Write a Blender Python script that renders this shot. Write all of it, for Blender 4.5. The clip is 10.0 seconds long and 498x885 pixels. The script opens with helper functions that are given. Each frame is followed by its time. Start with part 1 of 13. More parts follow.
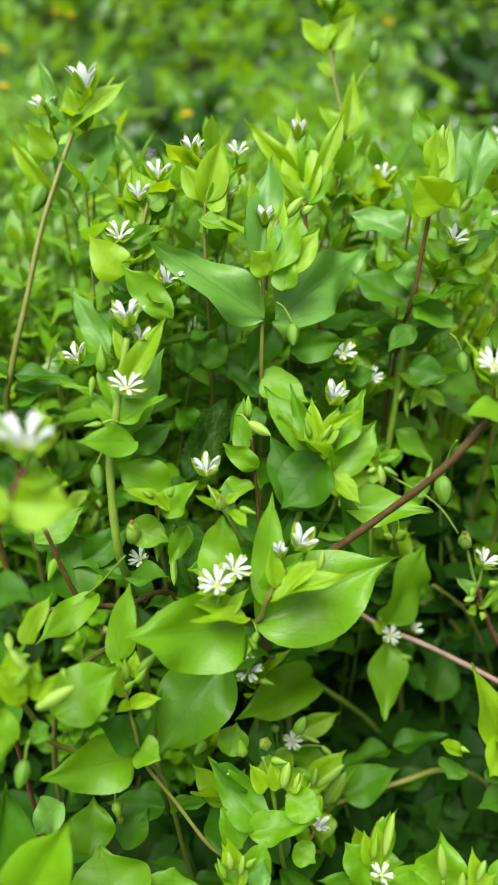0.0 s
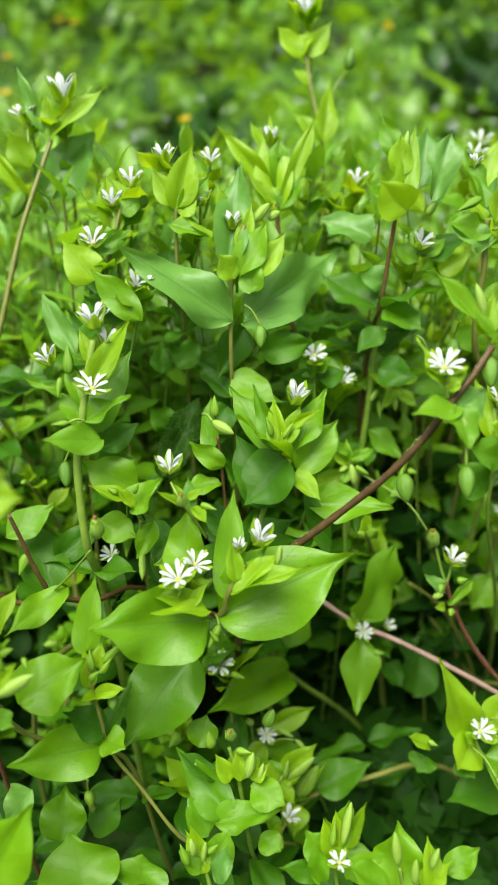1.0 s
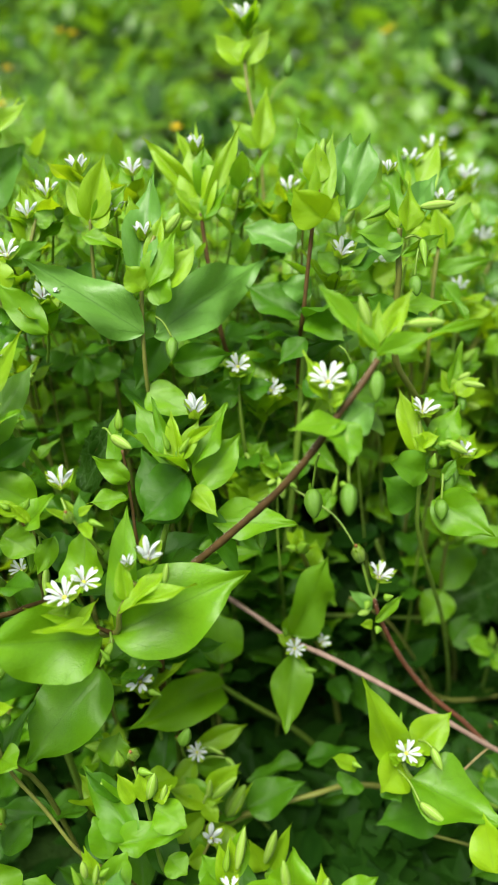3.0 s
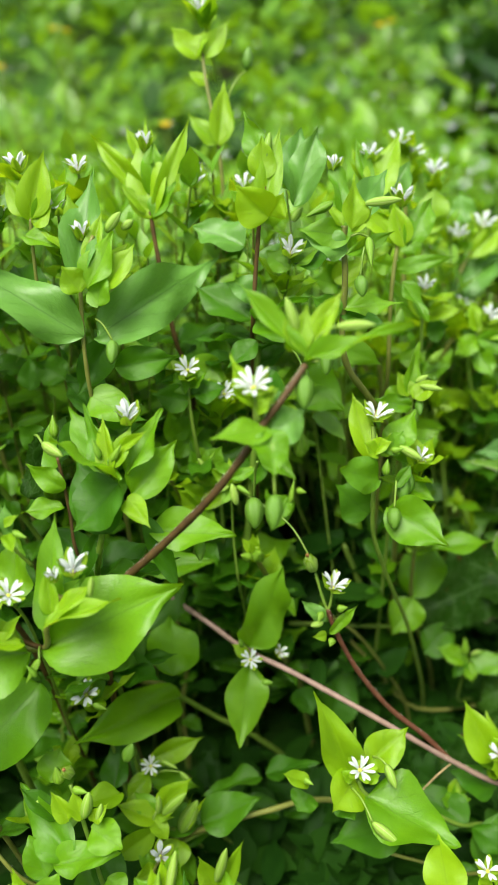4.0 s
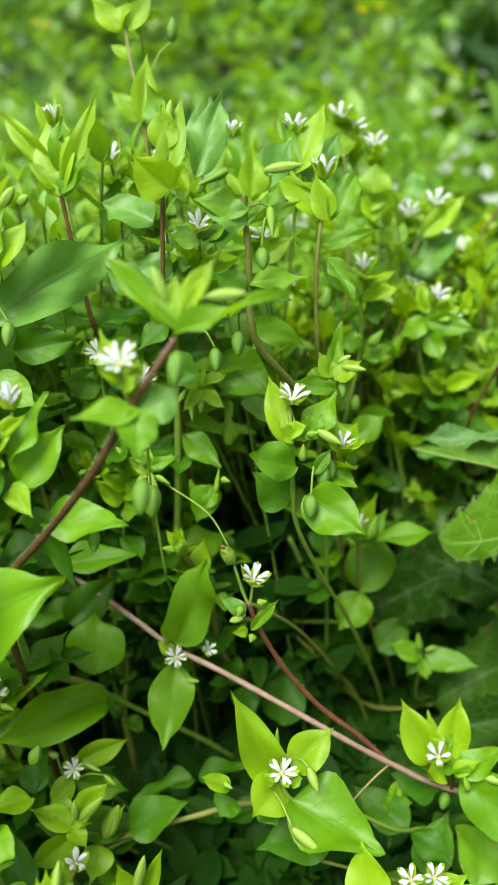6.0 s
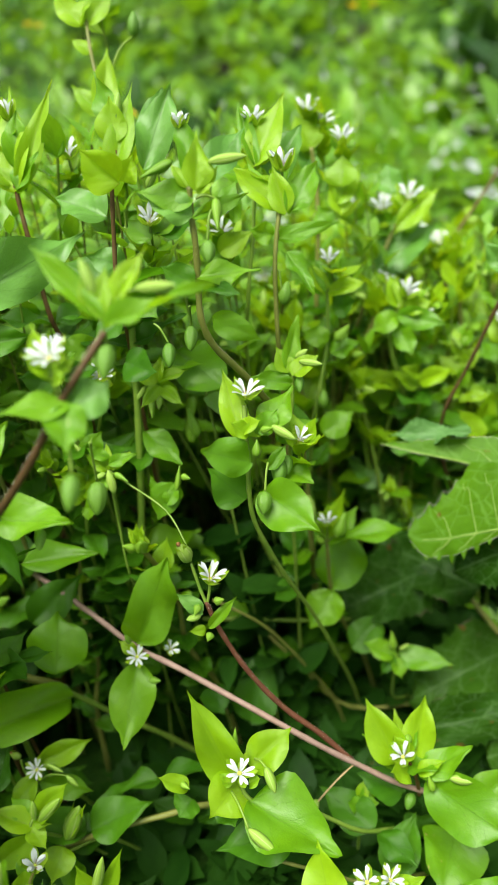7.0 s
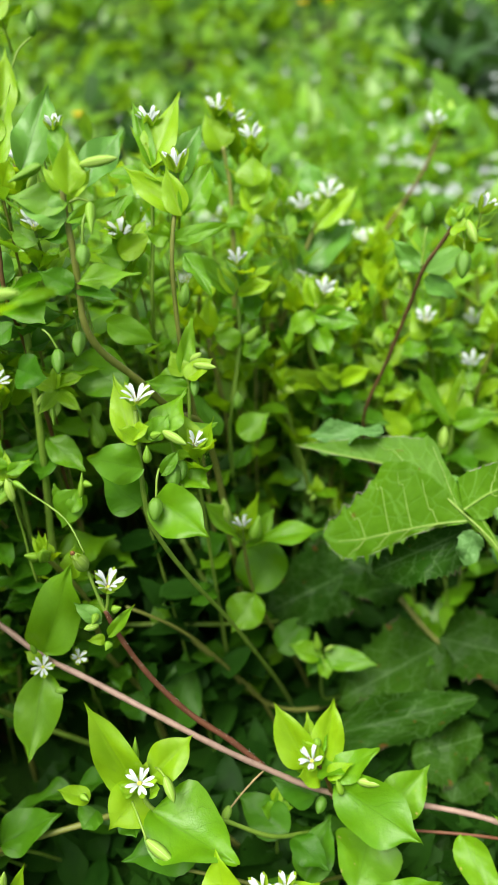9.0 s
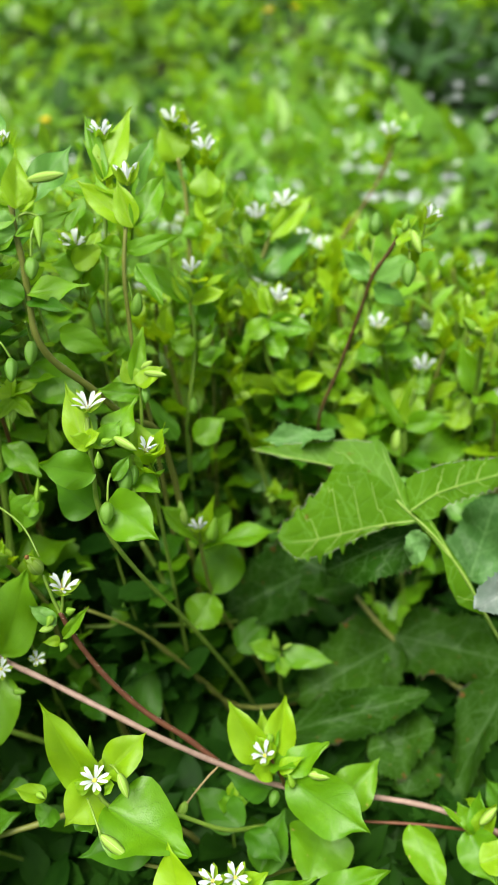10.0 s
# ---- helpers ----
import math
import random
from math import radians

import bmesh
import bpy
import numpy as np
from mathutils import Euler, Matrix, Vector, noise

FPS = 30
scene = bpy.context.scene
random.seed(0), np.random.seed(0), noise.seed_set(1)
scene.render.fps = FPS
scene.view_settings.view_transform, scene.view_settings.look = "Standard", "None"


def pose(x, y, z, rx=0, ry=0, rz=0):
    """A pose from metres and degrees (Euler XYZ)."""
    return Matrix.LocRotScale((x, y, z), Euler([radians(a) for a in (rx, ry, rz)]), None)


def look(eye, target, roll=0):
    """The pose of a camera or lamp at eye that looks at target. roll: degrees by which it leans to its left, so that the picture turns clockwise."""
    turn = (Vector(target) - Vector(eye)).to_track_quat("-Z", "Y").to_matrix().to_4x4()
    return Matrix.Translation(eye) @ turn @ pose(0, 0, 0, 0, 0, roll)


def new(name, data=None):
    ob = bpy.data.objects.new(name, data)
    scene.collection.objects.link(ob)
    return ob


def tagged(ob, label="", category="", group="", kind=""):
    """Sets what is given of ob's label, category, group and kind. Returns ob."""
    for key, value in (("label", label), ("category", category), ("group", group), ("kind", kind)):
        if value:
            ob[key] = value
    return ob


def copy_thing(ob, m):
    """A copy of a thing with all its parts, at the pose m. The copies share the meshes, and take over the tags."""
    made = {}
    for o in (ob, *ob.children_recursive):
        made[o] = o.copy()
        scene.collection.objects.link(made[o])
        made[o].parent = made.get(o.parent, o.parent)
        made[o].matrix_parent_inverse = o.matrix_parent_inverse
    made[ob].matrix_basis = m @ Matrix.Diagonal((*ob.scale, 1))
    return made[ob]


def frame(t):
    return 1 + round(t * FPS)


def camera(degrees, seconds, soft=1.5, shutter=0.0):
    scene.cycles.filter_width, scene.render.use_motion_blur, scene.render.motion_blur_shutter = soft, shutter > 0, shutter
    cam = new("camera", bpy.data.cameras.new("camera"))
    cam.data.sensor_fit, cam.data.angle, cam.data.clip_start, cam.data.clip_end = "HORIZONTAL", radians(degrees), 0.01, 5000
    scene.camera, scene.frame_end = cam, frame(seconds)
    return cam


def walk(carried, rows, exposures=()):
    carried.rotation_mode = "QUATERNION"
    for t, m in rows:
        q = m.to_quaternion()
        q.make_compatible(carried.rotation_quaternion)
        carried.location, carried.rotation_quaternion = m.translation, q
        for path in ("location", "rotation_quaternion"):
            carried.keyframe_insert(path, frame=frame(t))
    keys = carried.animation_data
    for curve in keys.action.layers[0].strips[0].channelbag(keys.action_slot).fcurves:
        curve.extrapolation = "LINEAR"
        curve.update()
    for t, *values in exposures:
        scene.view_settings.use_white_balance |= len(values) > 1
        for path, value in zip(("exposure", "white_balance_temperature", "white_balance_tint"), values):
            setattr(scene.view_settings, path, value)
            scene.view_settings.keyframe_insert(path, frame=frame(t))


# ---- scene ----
cam = camera(36.8, 10.0)
METRES, EYE, TILT, LEAN, TURN = 0.1, 0.19, -32.0, 0.0, 0.0
ROWS = [
    (0.0, 0.0, 0.0, 0.0, -0.0, 0.0, 0.0),
    (0.5, 0.0391, -0.0191, -0.0059, 0.42, 0.06, 0.02),
    (1.0, 0.0815, -0.0354, -0.0069, 0.92, 0.2, -0.01),
    (1.5, 0.1455, -0.0426, -0.0006, 1.46, 0.31, -0.03),
    (2.0, 0.193, -0.0402, 0.0017, 2.02, 0.48, -0.02),
    (2.5, 0.2404, -0.0281, 0.0045, 2.6, 0.61, -0.01),
    (4.0, 0.4229, 0.0538, 0.0255, 4.22, 0.41, 0.05),
    (4.5, 0.465, 0.0719, 0.0288, 4.52, 0.41, 0.2),
    (5.0, 0.5048, 0.1006, 0.0199, 4.89, 0.36, 0.37),
    (5.5, 0.5579, 0.1226, 0.0084, 5.1, 0.34, 0.57),
    (7.0, 0.7021, 0.1706, -0.0091, 6.19, 0.38, 1.22),
    (7.5, 0.7508, 0.1683, -0.0135, 6.18, 0.31, 1.49),
    (8.0, 0.7677, 0.1792, -0.0158, 6.07, 0.23, 1.83),
    (8.5, 0.8137, 0.1938, -0.0136, 5.64, 0.24, 2.12),
    (9.0, 0.8622, 0.2024, -0.0013, 5.06, 0.15, 2.39),
    (9.5, 0.897, 0.1778, -0.0011, 4.24, 0.23, 2.64),
    (10.0, 0.9189, 0.1627, 0.0019, 3.41, 0.21, 2.87),
]
walk(cam, [(t, pose(0, 0, EYE, TILT, LEAN, TURN) @ pose(METRES * x, METRES * y, METRES * z, 90 + pitch, roll, yaw)) for t, x, y, z, yaw, pitch, roll in ROWS],
     [(0.0, 1.40), (5.5, 1.43), (7.5, 1.51), (10.0, 1.49)])
# a close macro lens: a wide-open aperture, focus fixed a hand's width away
cam.data.dof.use_dof = True
cam.data.dof.focus_distance = 0.131
cam.data.dof.aperture_fstop = 22.5

# ---- light: a bright overcast sky, with a broad soft sun behind thin cloud ----
SUN_ELEVATION, SUN_AZIMUTH = radians(69), radians(-148)
world = bpy.data.worlds.new("overcast_sky")
scene.world = world
world.use_nodes = True
wn = world.node_tree.nodes
sky = wn.new("ShaderNodeTexSky")
sky.sky_type = "NISHITA"
sky.sun_disc = False
sky.sun_elevation, sky.sun_rotation = SUN_ELEVATION, SUN_AZIMUTH
sky.dust_density = 4.0
wn["Background"].inputs["Strength"].default_value = 0.063
cloud = wn.new("ShaderNodeMix")
cloud.data_type = "RGBA"
cloud.inputs[0].default_value = 0.8
cloud.inputs[7].default_value = (5.4, 5.5, 5.5, 1)
world.node_tree.links.new(sky.outputs[0], cloud.inputs[6])
world.node_tree.links.new(cloud.outputs[2], wn["Background"].inputs["Color"])
sun = new("sun", bpy.data.lights.new("sun", "SUN"))
sun.data.energy, sun.data.angle, sun.data.color = 3.7, radians(38), (1.0, 0.96, 0.88)
sun.matrix_world = look((0, 0, 0), (-math.sin(SUN_AZIMUTH) * math.cos(SUN_ELEVATION),
                                    -math.cos(SUN_AZIMUTH) * math.cos(SUN_ELEVATION), -math.sin(SUN_ELEVATION)))


# ---- materials ----
def nodes_of(name):
    m = bpy.data.materials.new(name)
    m.use_nodes = True
    nt = m.node_tree
    return m, nt, nt.nodes, nt.links, nt.nodes["Principled BSDF"]


def math_node(n, l, op, a, b=None):
    m = n.new("ShaderNodeMath")
    m.operation = op
    for i, v in enumerate((a, b)):
        if v is None:
            continue
        if isinstance(v, (int, float)):
            m.inputs[i].default_value = v
        else:
            l.new(v, m.inputs[i])
    return m.outputs[0]


def mix_colour(n, l, fac, a, b, blend="MIX"):
    m = n.new("ShaderNodeMix")
    m.data_type, m.blend_type = "RGBA", blend
    for s, v in ((m.inputs[0], fac), (m.inputs[6], a), (m.inputs[7], b)):
        if isinstance(v, (int, float)):
            s.default_value = v
        elif isinstance(v, tuple):
            s.default_value = (*v, 1)
        else:
            l.new(v, s)
    return m.outputs[2]


def leaf_material(name, dark, light, glow, rough=0.42, through_share=0.35, veins=5.0, vein_tint=0.24, island=False, edge=None, spots=None, pale_veins=False, relief=0.07, patches=None, gloss=0.4):
    """A living leaf: mottled green, paler veins with relief, light shining through."""
    m, nt, n, l, bsdf = nodes_of(name)
    uv = n.new("ShaderNodeUVMap")
    uv.uv_map = "leaf"
    sep = n.new("ShaderNodeSeparateXYZ")
    l.new(uv.outputs[0], sep.inputs[0])
    across = math_node(n, l, "ABSOLUTE", math_node(n, l, "SUBTRACT", sep.outputs[0], 0.5))
    mid = math_node(n, l, "LESS_THAN", across, 0.011)
    sweep = math_node(n, l, "SUBTRACT", sep.outputs[1], math_node(n, l, "MULTIPLY", across, 0.75))
    wob = n.new("ShaderNodeTexNoise")
    wob.inputs["Scale"].default_value = 5.0
    l.new(uv.outputs[0], wob.inputs["Vector"])
    sweep = math_node(n, l, "ADD", sweep, math_node(n, l, "MULTIPLY", wob.outputs[0], 0.22))
    saw = math_node(n, l, "FRACT", math_node(n, l, "MULTIPLY", sweep, veins))
    side = math_node(n, l, "LESS_THAN", math_node(n, l, "ABSOLUTE", math_node(n, l, "SUBTRACT", saw, 0.5)), 0.03 if pale_veins else 0.022)
    side = math_node(n, l, "MULTIPLY", side, 0.9 if pale_veins else 0.5)
    vein = math_node(n, l, "MAXIMUM", mid, side)
    if pale_veins:
        net = n.new("ShaderNodeTexVoronoi")
        net.feature = "DISTANCE_TO_EDGE"
        net.inputs["Scale"].default_value = 9.0
        bent = n.new("ShaderNodeMix")
        bent.data_type = "RGBA"
        bent.inputs[0].default_value = 0.06
        l.new(uv.outputs[0], bent.inputs[6])
        l.new(wob.outputs[1], bent.inputs[7])
        l.new(bent.outputs[2], net.inputs["Vector"])
        mesh_vein = math_node(n, l, "MULTIPLY", math_node(n, l, "LESS_THAN", net.outputs[0], 0.022), 0.75)
        vein = math_node(n, l, "MAXIMUM", mid, math_node(n, l, "MAXIMUM", mesh_vein, side))
    geo = n.new("ShaderNodeTexCoord")
    blotch = n.new("ShaderNodeTexNoise")
    blotch.inputs["Scale"].default_value = 3.0
    blotch.inputs["Detail"].default_value = 4.0
    l.new(uv.outputs[0], blotch.inputs["Vector"])
    if island:
        g = n.new("ShaderNodeNewGeometry")
        rnd = g.outputs["Random Per Island"]
    else:
        g = n.new("ShaderNodeObjectInfo")
        rnd = g.outputs["Random"]
    fac = math_node(n, l, "ADD", math_node(n, l, "MULTIPLY", rnd, 0.65), math_node(n, l, "MULTIPLY", math_node(n, l, "SUBTRACT", blotch.outputs[0], 0.3), 0.8))
    fac_n = n.new("ShaderNodeClamp")
    l.new(fac, fac_n.inputs[0])
    colour = mix_colour(n, l, fac_n.outputs[0], dark, light)
    fleck = n.new("ShaderNodeTexNoise")
    fleck.inputs["Scale"].default_value = 38.0
    l.new(uv.outputs[0], fleck.inputs["Vector"])
    fr = n.new("ShaderNodeMapRange")
    l.new(fleck.outputs[0], fr.inputs[0])
    fr.inputs[1].default_value, fr.inputs[2].default_value = 0.3, 0.7
    fr.inputs[3].default_value, fr.inputs[4].default_value = 0.90, 1.09
    tone = n.new("ShaderNodeVectorMath")
    tone.operation = "SCALE"
    l.new(colour, tone.inputs[0])
    l.new(fr.outputs[0], tone.inputs["Scale"])
    colour = tone.outputs[0]
    if patches:
        wide = n.new("ShaderNodeTexNoise")
        wide.inputs["Scale"].default_value = 5.0
        l.new(geo.outputs["Object"], wide.inputs["Vector"])
        wr = n.new("ShaderNodeMapRange")
        l.new(wide.outputs[0], wr.inputs[0])
        wr.inputs[1].default_value, wr.inputs[2].default_value = 0.42, 0.62
        colour = mix_colour(n, l, math_node(n, l, "MULTIPLY", wr.outputs[0], 0.7), colour, patches)
    pale = tuple(min(1.0, c * 1.5 + 0.03) for c in light) if pale_veins else tuple(c * 0.45 for c in dark)
    colour = mix_colour(n, l, math_node(n, l, "MULTIPLY", vein, vein_tint), colour, pale)
    if edge:
        rim = math_node(n, l, "GREATER_THAN", across, 0.47)
        colour = mix_colour(n, l, math_node(n, l, "MULTIPLY", rim, 0.7), colour, edge)
    if spots:
        sp = n.new("ShaderNodeTexNoise")
        sp.inputs["Scale"].default_value = 9.0
        l.new(uv.outputs[0], sp.inputs["Vector"])
        hot = math_node(n, l, "GREATER_THAN", sp.outputs[0], 0.70)
        colour = mix_colour(n, l, math_node(n, l, "MULTIPLY", hot, 0.8), colour, spots)
    l.new(colour, bsdf.inputs["Base Color"])
    grain = n.new("ShaderNodeTexNoise")
    grain.inputs["Scale"].default_value = 55.0
    grain.inputs["Detail"].default_value = 3.0
    l.new(uv.outputs[0], grain.inputs["Vector"])
    r = n.new("ShaderNodeMapRange")
    l.new(grain.outputs[0], r.inputs[0])
    r.inputs[3].default_value, r.inputs[4].default_value = rough - 0.1, rough + 0.08
    l.new(r.outputs[0], bsdf.inputs["Roughness"])
    bsdf.inputs["Specular IOR Level"].default_value = gloss
    height = math_node(n, l, "SUBTRACT", math_node(n, l, "MULTIPLY", grain.outputs[0], 0.15 if pale_veins else 0.2), math_node(n, l, "MULTIPLY", vein, 0.8))
    pucker = math_node(n, l, "SINE", math_node(n, l, "MULTIPLY", saw, 3.1416))
    height = math_node(n, l, "ADD", height, math_node(n, l, "MULTIPLY", pucker, relief))
    height = math_node(n, l, "ADD", height, math_node(n, l, "MULTIPLY", blotch.outputs[0], 0.6))
    if pale_veins:
        swell = n.new("ShaderNodeMapRange")
        l.new(net.outputs[0], swell.inputs[0])
        swell.inputs[2].default_value = 0.35
        height = math_node(n, l, "ADD", height, math_node(n, l, "MULTIPLY", swell.outputs[0], 0.45))
    bump = n.new("ShaderNodeBump")
    bump.inputs["Strength"].default_value = 0.6 if pale_veins else 0.75
    bump.inputs["Distance"].default_value = 0.0004
    l.new(height, bump.inputs["Height"])
    l.new(bump.outputs[0], bsdf.inputs["Normal"])
    tr = n.new("ShaderNodeBsdfTranslucent")
    tcol = mix_colour(n, l, fac_n.outputs[0], tuple(c * 0.7 for c in glow), glow)
    l.new(tcol, tr.inputs["Color"])
    l.new(bump.outputs[0], tr.inputs["Normal"])
    mix = n.new("ShaderNodeMixShader")
    mix.inputs[0].default_value = through_share
    l.new(bsdf.outputs[0], mix.inputs[1])
    l.new(tr.outputs[0], mix.inputs[2])
    l.new(mix.outputs[0], n["Material Output"].inputs["Surface"])
    return m


def plain_material(name, a, b, rough=0.5, scale=900.0, through_share=0.0, bump_by=0.3, stripes=None):
    """A mottled surface of two colours with fine relief."""
    m, nt, n, l, bsdf = nodes_of(name)
    co = n.new("ShaderNodeTexCoord")
    no = n.new("ShaderNodeTexNoise")
    no.inputs["Scale"].default_value = scale
    no.inputs["Detail"].default_value = 4.0
    l.new(co.outputs["Object"], no.inputs["Vector"])
    info = n.new("ShaderNodeObjectInfo")
    fac = n.new("ShaderNodeClamp")
    l.new(math_node(n, l, "ADD", math_node(n, l, "MULTIPLY", math_node(n, l, "SUBTRACT", no.outputs[0], 0.25), 1.4),
                    math_node(n, l, "MULTIPLY", math_node(n, l, "SUBTRACT", info.outputs["Random"], 0.5), 0.4)), fac.inputs[0])
    colour = mix_colour(n, l, fac.outputs[0], a, b)
    if stripes:
        turn = n.new("ShaderNodeTexGradient")
        turn.gradient_type = "RADIAL"
        l.new(co.outputs["Object"], turn.inputs["Vector"])
        saw = math_node(n, l, "FRACT", math_node(n, l, "MULTIPLY", turn.outputs[1], 5.0))
        band = math_node(n, l, "GREATER_THAN", math_node(n, l, "ABSOLUTE", math_node(n, l, "SUBTRACT", saw, 0.5)), 0.43)
        colour = mix_colour(n, l, math_node(n, l, "MULTIPLY", band, 0.3), colour, stripes)
    l.new(colour, bsdf.inputs["Base Color"])
    bsdf.inputs["Roughness"].default_value = rough
    bsdf.inputs["Specular IOR Level"].default_value = 0.3
    bump = n.new("ShaderNodeBump")
    bump.inputs["Strength"].default_value = bump_by
    bump.inputs["Distance"].default_value = 0.0003
    l.new(no.outputs[0], bump.inputs["Height"])
    l.new(bump.outputs[0], bsdf.inputs["Normal"])
    if through_share:
        tr = n.new("ShaderNodeBsdfTranslucent")
        l.new(colour, tr.inputs["Color"])
        mix = n.new("ShaderNodeMixShader")
        mix.inputs[0].default_value = through_share
        l.new(bsdf.outputs[0], mix.inputs[1])
        l.new(tr.outputs[0], mix.inputs[2])
        l.new(mix.outputs[0], n["Material Output"].inputs["Surface"])
    return m


YOUNG = leaf_material("young_leaf", (0.145, 0.31, 0.004), (0.25, 0.44, 0.006), (0.45, 0.67, 0.006), through_share=0.45)
FRESH = leaf_material("fresh_leaf", (0.070, 0.215, 0.003), (0.15, 0.33, 0.005), (0.31, 0.58, 0.006), through_share=0.42)
SPOTTED = leaf_material("spotted_leaf", (0.070, 0.215, 0.003), (0.15, 0.33, 0.005), (0.31, 0.58, 0.006), through_share=0.42, spots=(0.42, 0.33, 0.10))
# darker green of older leaves, with shade inside the stand put in too
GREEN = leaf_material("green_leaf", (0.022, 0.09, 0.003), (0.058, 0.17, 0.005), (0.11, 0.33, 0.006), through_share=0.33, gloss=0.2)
BLUE = leaf_material("blue_green_leaf", (0.062, 0.19, 0.020), (0.135, 0.30, 0.045), (0.19, 0.43, 0.02), rough=0.4, through_share=0.33, vein_tint=0.4)
# mature dark green, lowered further to put in shade from growth above
THISTLE = leaf_material("sow_thistle_leaf", (0.008, 0.035, 0.002), (0.026, 0.073, 0.005), (0.05, 0.14, 0.006), rough=0.42, through_share=0.2, veins=4.0, vein_tint=0.55, edge=(0.09, 0.05, 0.05), spots=(0.10, 0.04, 0.012), pale_veins=True, relief=0.3, gloss=0.07)
CARPET = leaf_material("carpet_leaf", (0.045, 0.17, 0.004), (0.18, 0.39, 0.008), (0.30, 0.60, 0.010), rough=0.34, through_share=0.38, island=True, gloss=0.7)
LOBE = leaf_material("sow_thistle_lobe", (0.022, 0.080, 0.003), (0.062, 0.155, 0.005), (0.21, 0.38, 0.006), rough=0.45, through_share=0.3, veins=4.0, vein_tint=0.42, edge=(0.14, 0.09, 0.08), spots=(0.10, 0.04, 0.012), pale_veins=True, relief=0.3, gloss=0.07)
PURPLE = leaf_material("purple_leaf_edge", (0.08, 0.13, 0.09), (0.22, 0.23, 0.23), (0.2, 0.24, 0.2), rough=0.4, through_share=0.2, veins=8.0)
BLUE_THISTLE = leaf_material("pale_thistle_leaf", (0.045, 0.14, 0.028), (0.12, 0.25, 0.07), (0.15, 0.36, 0.03), rough=0.42, through_share=0.3, veins=4.0, vein_tint=0.55, pale_veins=True, relief=0.2, gloss=0.2)
# own dark green, with the shade near the soil put into the colour too
DARK = leaf_material("shade_darkened_thistle_leaf", (0.006, 0.029, 0.002), (0.021, 0.062, 0.004), (0.045, 0.12, 0.005), rough=0.5, through_share=0.2, veins=4.0, vein_tint=0.55, edge=(0.07, 0.04, 0.05), spots=(0.10, 0.04, 0.012), pale_veins=True, relief=0.3, gloss=0.06)
MEADOW = leaf_material("meadow_leaf", (0.022, 0.085, 0.004), (0.19, 0.39, 0.018), (0.29, 0.56, 0.010), rough=0.4, through_share=0.33, island=True, patches=(0.06, 0.17, 0.015))
TIPS = leaf_material("young_tip_leaf", (0.085, 0.26, 0.014), (0.23, 0.44, 0.026), (0.40, 0.64, 0.02), rough=0.36, through_share=0.4, island=True, gloss=0.5)
# near-black green: shade in the gaps between plants is put into the colour
SHADE_TINTED = leaf_material("shade_tinted_leaf", (0.007, 0.032, 0.003), (0.020, 0.068, 0.006), (0.04, 0.12, 0.006), through_share=0.25, island=True, gloss=0.06)
BROAD = leaf_material("dark_broad_leaf", (0.006, 0.028, 0.004), (0.032, 0.095, 0.014), (0.05, 0.15, 0.010), through_share=0.25, island=True, gloss=0.3)
PETAL = plain_material("white_petal", (0.50, 0.55, 0.56), (0.66, 0.70, 0.71), 0.55, 400, 0.38, 0.15)
SEPAL = plain_material("sepal_green", (0.21, 0.39, 0.010), (0.37, 0.53, 0.025), 0.5, 700, 0.45)
CENTRE = plain_material("flower_centre", (0.30, 0.42, 0.04), (0.55, 0.55, 0.08), 0.5, 1500)
ANTHER = plain_material("anther", (0.20, 0.07, 0.05), (0.35, 0.14, 0.09), 0.6, 2500)
BUD = plain_material("bud_green", (0.09, 0.22, 0.008), (0.19, 0.34, 0.02), 0.42, 600, 0.15, stripes=(0.34, 0.46, 0.14))
PALE_BUD = plain_material("pale_bud", (0.15, 0.30, 0.02), (0.31, 0.45, 0.08), 0.42, 600, 0.2, stripes=(0.50, 0.58, 0.30))
CAPSULE = plain_material("seed_capsule", (0.055, 0.15, 0.012), (0.13, 0.26, 0.025), 0.35, 700, 0.1)
RED_STEM = plain_material("red_brown_stem", (0.045, 0.025, 0.007), (0.115, 0.068, 0.018), 0.6, 500)
PINK_STEM = plain_material("pink_stem", (0.17, 0.112, 0.085), (0.31, 0.215, 0.175), 0.6, 450)
RUSSET_STEM = plain_material("russet_stem", (0.075, 0.026, 0.012), (0.14, 0.058, 0.027), 0.6, 450)
GREEN_STEM = plain_material("green_stem", (0.10, 0.19, 0.02), (0.20, 0.30, 0.04), 0.42, 450, 0.1)
OLIVE_STEM = plain_material("olive_stem", (0.10, 0.12, 0.02), (0.17, 0.18, 0.04), 0.42, 450)
HAIR = plain_material("stem_hair", (0.6, 0.6, 0.5), (0.75, 0.75, 0.68), 0.5, 300, 0.3)
DEAD = plain_material("withered_petal", (0.14, 0.06, 0.015), (0.30, 0.16, 0.05), 0.7, 1500)
PALE_RIB = plain_material("pale_midrib", (0.14, 0.26, 0.03), (0.24, 0.34, 0.07), 0.45, 500, 0.2)
STRAW = plain_material("dry_straw", (0.30, 0.21, 0.10), (0.45, 0.34, 0.18), 0.7, 600)
MARGIN = plain_material("purplish_leaf_margin", (0.22, 0.19, 0.15), (0.42, 0.40, 0.34), 0.5, 900)
YELLOW = plain_material("yellow_petal", (0.75, 0.55, 0.01), (0.85, 0.66, 0.02), 0.5, 300, 0.25)


# ---- mesh builders ----
def smooth(me):
    me.polygons.foreach_set("use_smooth", [True] * len(me.polygons))
    return me


